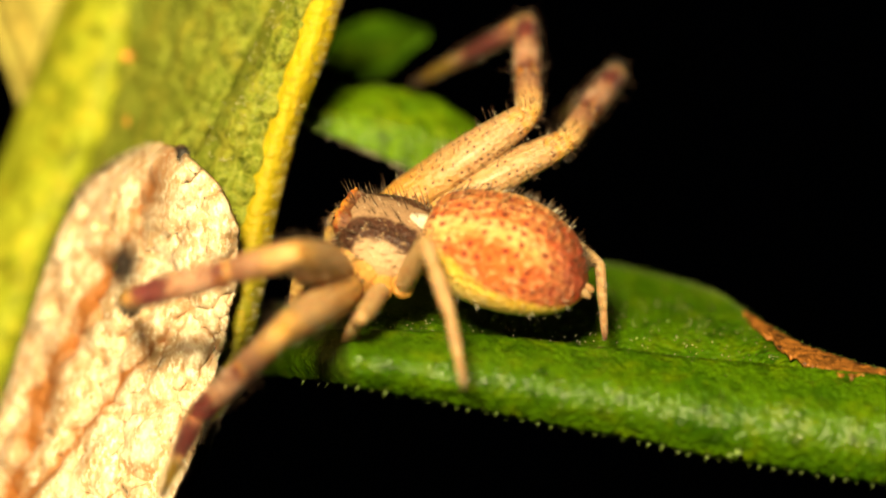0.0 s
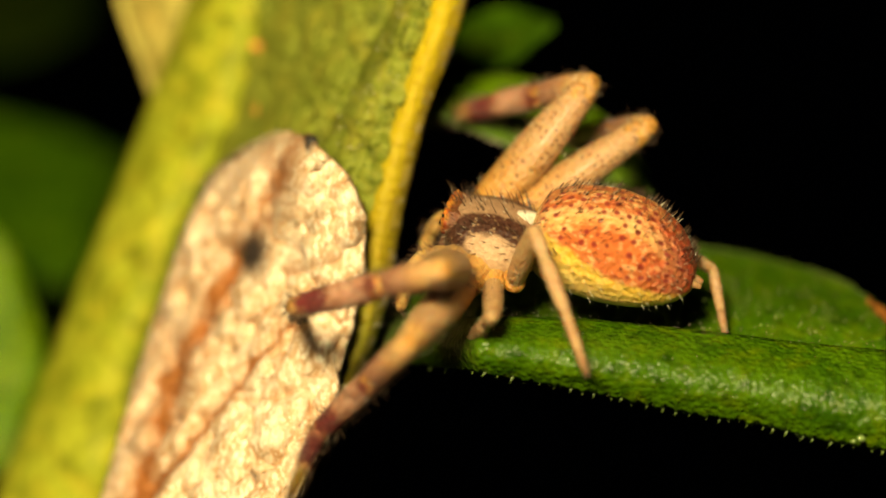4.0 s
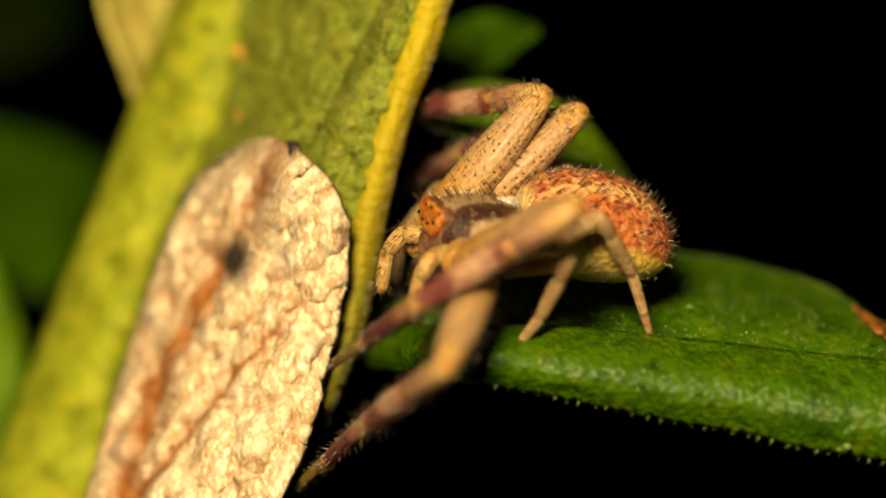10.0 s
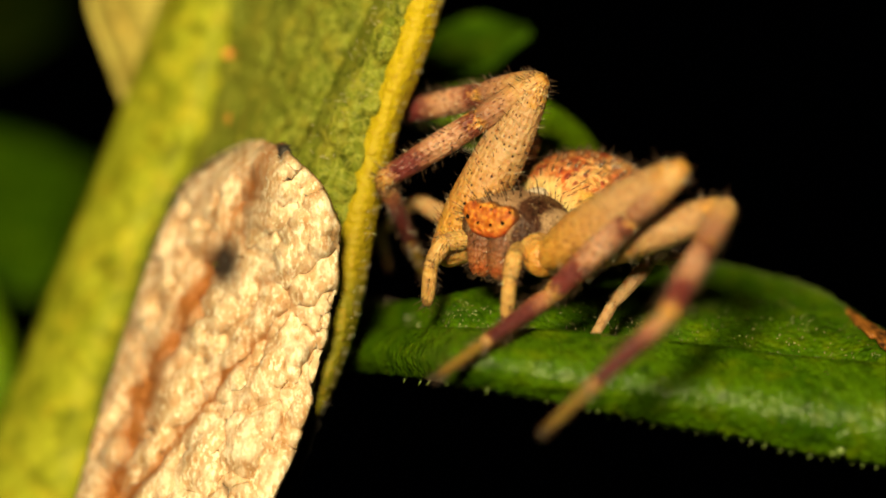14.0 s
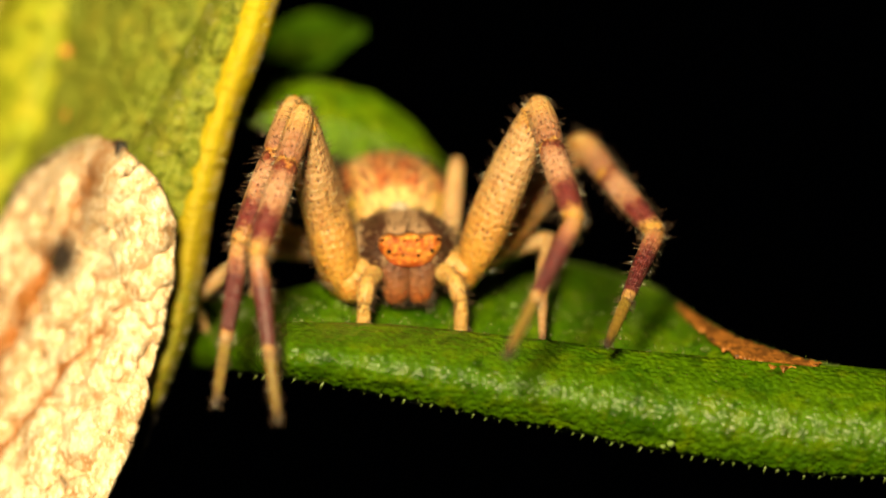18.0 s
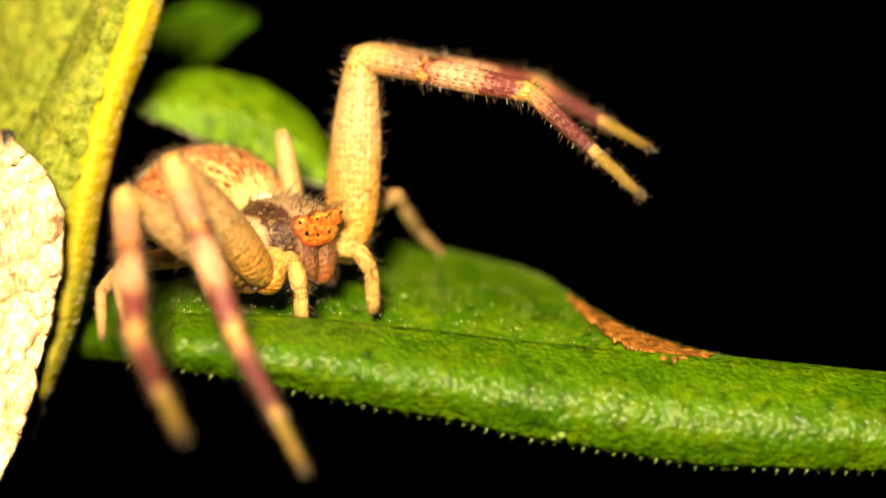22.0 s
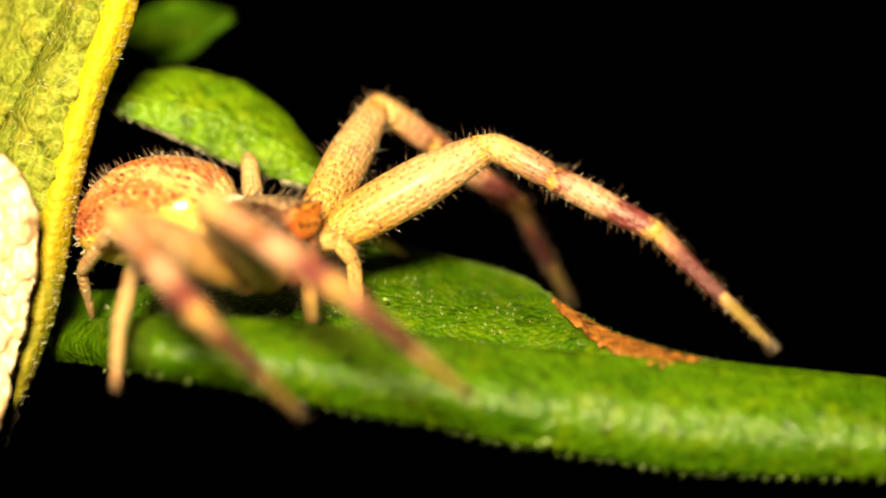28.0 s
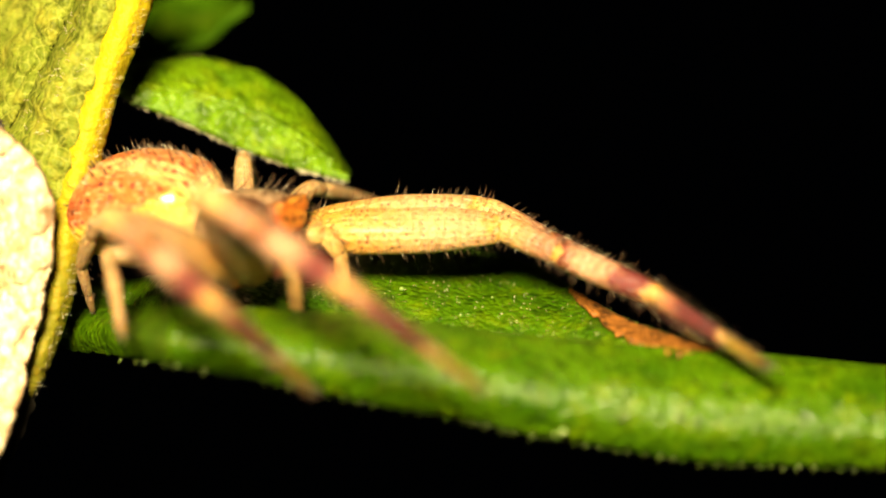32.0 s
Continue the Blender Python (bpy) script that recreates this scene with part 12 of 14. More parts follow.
    walk(legs["R3"]["femur"], [(0, mm(0.62, -1.12, -0.42, 11.9, 8.5, -70.5)), (0.5, mm(0.62, -1.12, -0.42, 11.8, 7.8, -70.6)), (1, mm(0.62, -1.12, -0.42, 11.5, 6.7, -71)), (1.5, mm(0.62, -1.12, -0.42, 11.1, 4.7, -71.5)), (2, mm(0.62, -1.12, -0.42, 10.6, 2.7, -71.8)), (2.5, mm(0.62, -1.12, -0.42, 10, 0.3, -72.5)), (3, mm(0.62, -1.12, -0.42, 9.4, -2, -73.6)), (3.5, mm(0.62, -1.12, -0.42, 8.9, -4.1, -74.2)), (4, mm(0.62, -1.12, -0.42, 8.5, -5.7, -74.9)), (4.5, mm(0.62, -1.12, -0.42, 8.4, -6.7, -76)), (5, mm(0.62, -1.12, -0.42, 8.6, -8.1, -77)), (5.5, mm(0.62, -1.12, -0.42, 9.2, -9.5, -78.3)), (6, mm(0.62, -1.12, -0.42, 10, -10.9, -79.6)), (6.5, mm(0.62, -1.12, -0.42, 11.1, -11.9, -81)), (7, mm(0.62, -1.12, -0.42, 12.4, -12.9, -82.7)), (7.5, mm(0.62, -1.12, -0.42, 13.7, -14, -84.4)), (8, mm(0.62, -1.12, -0.42, 15, -14.7, -85.8)), (8.5, mm(0.62, -1.12, -0.42, 16.2, -15, -87.2)), (9, mm(0.62, -1.12, -0.42, 17.2, -15.3, -88.3)), (9.5, mm(0.62, -1.12, -0.42, 17.8, -15, -89.3)), (10, mm(0.62, -1.12, -0.42, 17.5, -14.3, -90.3)), (10.5, mm(0.62, -1.12, -0.42, 16.1, -13.6, -89.3)), (11, mm(0.62, -1.12, -0.42, 13.7, -12.9, -86.9)), (11.5, mm(0.62, -1.12, -0.42, 10.1, -12.2, -82.4)), (12, mm(0.62, -1.12, -0.42, 5.1, -12.5, -78.2)), (12.5, mm(0.62, -1.12, -0.42, -0.9, -11.9, -79.2)), (13, mm(0.62, -1.12, -0.42, -6.9, -11.2, -84.2)), (13.5, mm(0.62, -1.12, -0.42, -10.5, -11.2, -90.7)), (14, mm(0.62, -1.12, -0.42, -10.3, -11.5, -99.7)), (14.5, mm(0.62, -1.12, -0.42, -8, -12.2, -109.3)), (15, mm(0.62, -1.12, -0.42, -5.8, -13.7, -117.5)), (15.5, mm(0.62, -1.12, -0.42, -5.3, -16, -123)), (16, mm(0.62, -1.12, -0.42, 1.9, -38, -136.2)), (16.5, mm(0.62, -1.12, -0.42, -5.9, -30.7, -138)), (17, mm(0.62, -1.12, -0.42, -16, -17.5, -138.5)), (17.5, mm(0.62, -1.12, -0.42, -24, -10.5, -137.7)), (18, mm(0.62, -1.12, -0.42, -24.5, -17.8, -125.9)), (18.5, mm(0.62, -1.12, -0.42, -9.4, -33.1, -96.4)), (19, mm(0.62, -1.12, -0.42, 1.2, -36.8, -69.8)), (19.5, mm(0.62, -1.12, -0.42, 10.5, -30, -54.7)), (20, mm(0.62, -1.12, -0.42, 12.4, -24.4, -47.6)), (20.5, mm(0.62, -1.12, -0.42, 24.9, -26.9, -67.1)), (21, mm(0.62, -1.12, -0.42, 43.3, -26.2, -94.5)), (21.5, mm(0.62, -1.12, -0.42, 54.1, -25.1, -110.6)), (22, mm(0.62, -1.12, -0.42, 63.7, -22.1, -127.5)), (22.5, mm(0.62, -1.12, -0.42, 69.9, -18.5, -140.8)), (23, mm(0.62, -1.12, -0.42, 71.5, -15.7, -146.2)), (23.5, mm(0.62, -1.12, -0.42, 70.2, -14.6, -145.6)), (24, mm(0.62, -1.12, -0.42, 68.5, -13.2, -143.7)), (24.5, mm(0.62, -1.12, -0.42, 66.4, -11.9, -141.2)), (25, mm(0.62, -1.12, -0.42, 63.9, -10.7, -138.2)), (25.5, mm(0.62, -1.12, -0.42, 61.1, -9.7, -135.1)), (26, mm(0.62, -1.12, -0.42, 58.2, -8.5, -131.7)), (26.5, mm(0.62, -1.12, -0.42, 55.3, -7.6, -128.8)), (27, mm(0.62, -1.12, -0.42, 52.6, -7, -126.4)), (27.5, mm(0.62, -1.12, -0.42, 50.3, -6.7, -124.7)), (28, mm(0.62, -1.12, -0.42, 48.8, -6.4, -124.2)), (28.5, mm(0.62, -1.12, -0.42, 48.6, -6, -125.4)), (29, mm(0.62, -1.12, -0.42, 50.3, -5.9, -128)), (29.5, mm(0.62, -1.12, -0.42, 53.6, -5.5, -131.8)), (30, mm(0.62, -1.12, -0.42, 57.6, -5.3, -136.6)), (30.5, mm(0.62, -1.12, -0.42, 61.9, -5.2, -141.3)), (31, mm(0.62, -1.12, -0.42, 65.9, -5, -145.6)), (31.5, mm(0.62, -1.12, -0.42, 69.1, -4.6, -148.3)), (32, mm(0.62, -1.12, -0.42, 71.1, -4.6, -149.3))])
    walk(legs["R3"]["patella"], [(0, mm(1.18, -2.7, -0.67, 40, 71.4, -33.7)), (0.5, mm(1.18, -2.71, -0.65, 39.8, 71.8, -33.8)), (1, mm(1.17, -2.72, -0.62, 38.9, 71.9, -34.6)), (1.5, mm(1.16, -2.73, -0.56, 37.2, 72.1, -36.4)), (2, mm(1.15, -2.73, -0.5, 33.5, 72.7, -40.3)), (2.5, mm(1.13, -2.74, -0.43, 31.7, 72.7, -42.2)), (3, mm(1.1, -2.75, -0.36, 30, 72.7, -44.1)), (3.5, mm(1.08, -2.75, -0.3, 27.7, 72.5, -46.7)), (4, mm(1.06, -2.75, -0.25, 24.9, 72, -50)), (4.5, mm(1.03, -2.76, -0.22, 25.1, 71.1, -50.2)), (5, mm(1, -2.76, -0.18, 25.4, 70.3, -50.7)), (5.5, mm(0.96, -2.76, -0.14, 26.6, 69.2, -50.2)), (6, mm(0.92, -2.76, -0.1, 27.9, 68.1, -49.9)), (6.5, mm(0.88, -2.76, -0.07, 28.8, 66.6, -50.3)), (7, mm(0.83, -2.76, -0.04, 30.9, 65.1, -49.3)), (7.5, mm(0.78, -2.76, -0.01, 32.4, 63.4, -49.1)), (8, mm(0.74, -2.76, 0.01, 32.8, 61.5, -50.1)), (8.5, mm(0.7, -2.76, 0.02, 33, 59.9, -51.5)), (9, mm(0.67, -2.76, 0.03, 33, 58.2, -52.8)), (9.5, mm(0.64, -2.76, 0.02, 30.6, 55.8, -57)), (10, mm(0.61, -2.77, -0, 25.8, 52.4, -64.1)), (10.5, mm(0.64, -2.77, -0.02, 20.1, 48.2, -71.3)), (11, mm(0.71, -2.77, -0.04, 14.7, 43.8, -77.2)), (11.5, mm(0.84, -2.77, -0.06, 8.8, 38.9, -82.6)), (12, mm(0.96, -2.74, -0.05, 2.9, 34.4, -86.7)), (12.5, mm(0.93, -2.75, -0.07, -4.4, 30.9, -93.6)), (13, mm(0.79, -2.78, -0.09, -11.1, 29.1, -100.5)), (13.5, mm(0.6, -2.79, -0.09, -15.5, 29.7, -106.6)), (14, mm(0.34, -2.76, -0.08, -15.8, 33.6, -111.1)), (14.5, mm(0.07, -2.69, -0.06, -14.4, 38.7, -116.3)), (15, mm(-0.14, -2.59, -0.02, -13.8, 44, -123)), (15.5, mm(-0.27, -2.49, 0.05, -17.1, 47.4, -133)), (16, mm(-0.35, -2.05, 0.63, -13.6, 32.9, -141.1)), (16.5, mm(-0.47, -2.1, 0.45, -23, 39.1, -158.2)), (17, mm(-0.59, -2.19, 0.09, -40.5, 44.9, -178.6)), (17.5, mm(-0.62, -2.25, -0.11, -50.8, 45.3, 171.5)), (18, mm(-0.33, -2.43, 0.1, -52.5, 66.7, 173.2)), (18.5, mm(0.46, -2.54, 0.51, 78.3, 42.6, -31.9)), (19, mm(1.09, -2.4, 0.6, 39.9, 14.6, -34.4)), (19.5, mm(1.47, -2.32, 0.43, 28.2, 8.5, -37.3)), (20, mm(1.66, -2.26, 0.28, 20.2, 5.4, -40.4)), (20.5, mm(1.21, -2.52, 0.35, 24.9, 13.8, -43.4)), (21, mm(0.5, -2.64, 0.33, 32.3, 19, -49.8)), (21.5, mm(0.08, -2.56, 0.3, 39.9, 21.2, -54.5)), (22, mm(-0.34, -2.37, 0.22, 47.7, 20.3, -60.5)), (22.5, mm(-0.63, -2.14, 0.12, 55.2, 18.2, -66.9)), (23, mm(-0.74, -2.03, 0.04, 61.7, 16.6, -69.7)), (23.5, mm(-0.74, -2.05, 0.01, 66.3, 18.3, -69.5)), (24, mm(-0.71, -2.1, -0.03, 69.1, 19.8, -69.6)), (24.5, mm(-0.68, -2.16, -0.07, 70.7, 22.4, -69.5)), (25, mm(-0.63, -2.23, -0.11, 71.1, 24.3, -70.2)), (25.5, mm(-0.57, -2.3, -0.13, 70.8, 27, -70.6)), (26, mm(-0.5, -2.38, -0.17, 69.3, 29.2, -71.9)), (26.5, mm(-0.44, -2.43, -0.2, 67.5, 31, -72.6)), (27, mm(-0.38, -2.48, -0.21, 65.3, 32.7, -74)), (27.5, mm(-0.34, -2.51, -0.22, 63.4, 33.7, -74.7)), (28, mm(-0.33, -2.52, -0.23, 62.1, 34, -75.2)), (28.5, mm(-0.36, -2.5, -0.24, 63, 32.9, -73.5)), (29, mm(-0.42, -2.45, -0.24, 65.8, 31.4, -70.9)), (29.5, mm(-0.51, -2.38, -0.26, 70.4, 28.8, -66.9)), (30, mm(-0.61, -2.28, -0.26, 75.3, 25.5, -62.9)), (30.5, mm(-0.7, -2.18, -0.27, 79.7, 21.8, -59.7)), (31, mm(-0.78, -2.08, -0.27, 83.1, 18.9, -57.4)), (31.5, mm(-0.82, -2.01, -0.28, 85.2, 16.6, -56.1)), (32, mm(-0.84, -1.99, -0.28, 86.6, 15.8, -55.5))])
    walk(legs["R3"]["tibia"], [(0, mm(1.33, -2.8, -1.18, 40, 71.4, -33.7)), (0.5, mm(1.32, -2.8, -1.16, 39.8, 71.8, -33.8)), (1, mm(1.31, -2.81, -1.13, 38.9, 71.9, -34.6)), (1.5, mm(1.29, -2.82, -1.07, 37.2, 72.1, -36.4)), (2, mm(1.27, -2.84, -1.02, 33.5, 72.7, -40.3)), (2.5, mm(1.25, -2.85, -0.95, 31.7, 72.7, -42.2)), (3, mm(1.22, -2.86, -0.88, 30, 72.7, -44.1)), (3.5, mm(1.19, -2.87, -0.81, 27.7, 72.5, -46.7)), (4, mm(1.17, -2.88, -0.76, 24.9, 72, -50)), (4.5, mm(1.14, -2.89, -0.73, 25.1, 71.1, -50.2)), (5, mm(1.12, -2.9, -0.69, 25.4, 70.3, -50.7)), (5.5, mm(1.08, -2.91, -0.64, 26.6, 69.2, -50.2)), (6, mm(1.05, -2.92, -0.6, 27.9, 68.1, -49.9)), (6.5, mm(1.02, -2.93, -0.56, 28.8, 66.6, -50.3)), (7, mm(0.98, -2.94, -0.53, 30.9, 65.1, -49.3)), (7.5, mm(0.94, -2.94, -0.49, 32.4, 63.4, -49.1)), (8, mm(0.91, -2.96, -0.46, 32.8, 61.5, -50.1)), (8.5, mm(0.87, -2.97, -0.45, 33, 59.9, -51.5)), (9, mm(0.84, -2.99, -0.43, 33, 58.2, -52.8)), (9.5, mm(0.81, -3.02, -0.43, 30.6, 55.8, -57)), (10, mm(0.75, -3.06, -0.43, 25.8, 52.4, -64.1)), (10.5, mm(0.76, -3.11, -0.42, 20.1, 48.2, -71.3)), (11, mm(0.8, -3.15, -0.42, 14.7, 43.8, -77.2)), (11.5, mm(0.89, -3.18, -0.4, 8.8, 38.9, -82.6)), (12, mm(0.98, -3.19, -0.36, 2.9, 34.4, -86.7)), (12.5, mm(0.9, -3.22, -0.35, -4.4, 30.9, -93.6)), (13, mm(0.7, -3.24, -0.35, -11.1, 29.1, -100.5)), (13.5, mm(0.47, -3.24, -0.36, -15.5, 29.7, -106.6)), (14, mm(0.18, -3.18, -0.38, -15.8, 33.6, -111.1)), (14.5, mm(-0.12, -3.07, -0.4, -14.4, 38.7, -116.3)), (15, mm(-0.35, -2.91, -0.39, -13.8, 44, -123)), (15.5, mm(-0.52, -2.76, -0.35, -17.1, 47.4, -133)), (16, mm(-0.7, -2.33, 0.33, -13.6, 32.9, -141.1)), (16.5, mm(-0.86, -2.25, 0.11, -23, 39.1, -158.2)), (17, mm(-0.98, -2.2, -0.29, -40.5, 44.9, -178.6)), (17.5, mm(-0.99, -2.19, -0.5, -50.8, 45.3, 171.5)), (18, mm(-0.54, -2.4, -0.4, -52.5, 66.7, 173.2)), (18.5, mm(0.8, -2.75, 0.14, 78.3, 42.6, -31.9)), (19, mm(1.52, -2.69, 0.46, 39.9, 14.6, -34.4)), (19.5, mm(1.9, -2.64, 0.35, 28.2, 8.5, -37.3)), (20, mm(2.07, -2.61, 0.23, 20.2, 5.4, -40.4)), (20.5, mm(1.59, -2.88, 0.22, 24.9, 13.8, -43.4)), (21, mm(0.83, -3.03, 0.15, 32.3, 19, -49.8)), (21.5, mm(0.37, -2.97, 0.11, 39.9, 21.2, -54.5)), (22, mm(-0.09, -2.81, 0.03, 47.7, 20.3, -60.5)), (22.5, mm(-0.43, -2.61, -0.05, 55.2, 18.2, -66.9)), (23, mm(-0.56, -2.52, -0.11, 61.7, 16.6, -69.7)), (23.5, mm(-0.56, -2.53, -0.16, 66.3, 18.3, -69.5)), (24, mm(-0.54, -2.58, -0.22, 69.1, 19.8, -69.6)), (24.5, mm(-0.5, -2.63, -0.27, 70.7, 22.4, -69.5)), (25, mm(-0.46, -2.7, -0.33, 71.1, 24.3, -70.2)), (25.5, mm(-0.41, -2.76, -0.38, 70.8, 27, -70.6)), (26, mm(-0.35, -2.82, -0.43, 69.3, 29.2, -71.9)), (26.5, mm(-0.3, -2.88, -0.47, 67.5, 31, -72.6)), (27, mm(-0.26, -2.92, -0.51, 65.3, 32.7, -74)), (27.5, mm(-0.22, -2.94, -0.52, 63.4, 33.7, -74.7)), (28, mm(-0.22, -2.95, -0.53, 62.1, 34, -75.2)), (28.5, mm(-0.23, -2.93, -0.54, 63, 32.9, -73.5)), (29, mm(-0.27, -2.89, -0.53, 65.8, 31.4, -70.9)), (29.5, mm(-0.32, -2.82, -0.52, 70.4, 28.8, -66.9)), (30, mm(-0.39, -2.72, -0.49, 75.3, 25.5, -62.9)), (30.5, mm(-0.45, -2.61, -0.47, 79.7, 21.8, -59.7)), (31, mm(-0.5, -2.51, -0.45, 83.1, 18.9, -57.4)), (31.5, mm(-0.53, -2.44, -0.44, 85.2, 16.6, -56.1)), (32, mm(-0.54, -2.41, -0.43, 86.6, 15.8, -55.5))])
    walk(legs["R3"]["metatarsus"], [(0, mm(1.58, -2.97, -2.09, -171.7, 87.5, 116.6)), (0.5, mm(1.57, -2.97, -2.07, -170.6, 87.7, 117.8)), (1, mm(1.55, -2.98, -2.05, -160.5, 87.9, 127.8)), (1.5, mm(1.53, -3, -1.99, -141.6, 88.4, 146.5)), (2, mm(1.49, -3.02, -1.93, -106.3, 88.5, -178.5)), (2.5, mm(1.46, -3.04, -1.86, -71.9, 88, -144.5)), (3, mm(1.42, -3.06, -1.79, -53.1, 87, -126.1)), (3.5, mm(1.39, -3.08, -1.73, -42.8, 85.9, -116.5)), (4, mm(1.36, -3.11, -1.68, -36.2, 84.6, -110.5)), (4.5, mm(1.34, -3.13, -1.64, -31.3, 82.9, -106.4)), (5, mm(1.32, -3.15, -1.59, -26, 80.6, -102.3)), (5.5, mm(1.3, -3.17, -1.54, -21.2, 77.8, -98.9)), (6, mm(1.28, -3.19, -1.49, -17.2, 74.8, -96.5)), (6.5, mm(1.26, -3.22, -1.45, -13.6, 71.6, -95.1)), (7, mm(1.24, -3.24, -1.4, -10.6, 68.4, -94.1)), (7.5, mm(1.22, -3.27, -1.35, -7.3, 65.5, -93)), (8, mm(1.2, -3.31, -1.31, -4.7, 62.9, -92.6)), (8.5, mm(1.17, -3.35, -1.28, -2.6, 60.7, -92.7)), (9, mm(1.15, -3.39, -1.25, -1.1, 59.1, -93.2)), (9.5, mm(1.1, -3.47, -1.22, -3, 58.2, -97.2)), (10, mm(1.01, -3.59, -1.19, -10.1, 57.9, -106.5)), (10.5, mm(0.96, -3.72, -1.14, -21.3, 57.4, -118.8)), (11, mm(0.95, -3.83, -1.08, -34.4, 56, -131.4)), (11.5, mm(0.99, -3.92, -1, -45.7, 53.5, -140.8)), (12, mm(1.03, -3.98, -0.9, -51.9, 50.6, -144.6)), (12.5, mm(0.85, -4.04, -0.84, -54.7, 47.6, -147.8)), (13, mm(0.55, -4.07, -0.82, -55.1, 45.6, -150.1)), (13.5, mm(0.23, -4.04, -0.83, -54.5, 45.5, -152.1)), (14, mm(-0.11, -3.93, -0.91, -52.4, 47.6, -154.3)), (14.5, mm(-0.45, -3.74, -1, -48.8, 50.7, -156.5)), (15, mm(-0.73, -3.49, -1.06, -44.1, 54.3, -157.5)), (15.5, mm(-0.96, -3.23, -1.05, -39.5, 57.3, -157.6)), (16, mm(-1.33, -2.84, -0.19, -44.7, 64.5, -171.3)), (16.5, mm(-1.55, -2.53, -0.5, -35.5, 66, -168.5)), (17, mm(-1.66, -2.22, -0.97, -25.2, 64.1, -159.3)), (17.5, mm(-1.66, -2.09, -1.18, -25.4, 62.6, -157.7)), (18, mm(-0.92, -2.36, -1.28, 55.6, 61.6, -72.3)), (18.5, mm(1.4, -3.12, -0.51, 108.8, 36, -12.5)), (19, mm(2.29, -3.22, 0.22, 62.4, 20.5, -17.6)), (19.5, mm(2.65, -3.22, 0.21, 43.1, 18.3, -19.9)), (20, mm(2.8, -3.23, 0.14, 30.1, 14.8, -22.2)), (20.5, mm(2.27, -3.52, -0.01, 34.7, 19.3, -22.2)), (21, mm(1.42, -3.72, -0.16, 45.6, 27.4, -22.8)), (21.5, mm(0.89, -3.7, -0.24, 53.4, 31.4, -26.2)), (22, mm(0.35, -3.59, -0.3, 58.9, 34.4, -34)), (22.5, mm(-0.07, -3.45, -0.35, 63.3, 35.7, -43)), (23, mm(-0.24, -3.38, -0.39, 68.5, 36.6, -47.5)), (23.5, mm(-0.24, -3.38, -0.46, 72.7, 37.7, -48.6)), (24, mm(-0.22, -3.42, -0.54, 75.4, 39.1, -50.1)), (24.5, mm(-0.19, -3.46, -0.64, 76.8, 40.2, -52.4)), (25, mm(-0.16, -3.52, -0.72, 76.7, 41, -55.2)), (25.5, mm(-0.12, -3.56, -0.81, 75.6, 41.5, -58.1)), (26, mm(-0.09, -3.62, -0.9, 74, 42, -60.9)), (26.5, mm(-0.05, -3.66, -0.97, 71.7, 42.2, -63.6)), (27, mm(-0.03, -3.69, -1.02, 69.3, 42.3, -65.8)), (27.5, mm(-0.01, -3.71, -1.05, 67.2, 42.3, -67.2)), (28, mm(-0.01, -3.72, -1.07, 66, 42.3, -67.7)), (28.5, mm(-0, -3.71, -1.06, 66.6, 41.7, -67)), (29, mm(-0, -3.66, -1.03, 69, 39.8, -65.2)), (29.5, mm(0.01, -3.59, -0.98, 72.5, 37.1, -62.9)), (30, mm(0.01, -3.49, -0.91, 76.5, 33.7, -60.7)), (30.5, mm(0, -3.38, -0.82, 80.2, 30.2, -58.5)), (31, mm(-0.01, -3.27, -0.76, 83.2, 27.1, -56.7)), (31.5, mm(-0.02, -3.2, -0.71, 85.4, 24.9, -55.6)), (32, mm(-0.02, -3.18, -0.69, 86.6, 24.1, -55.1))])
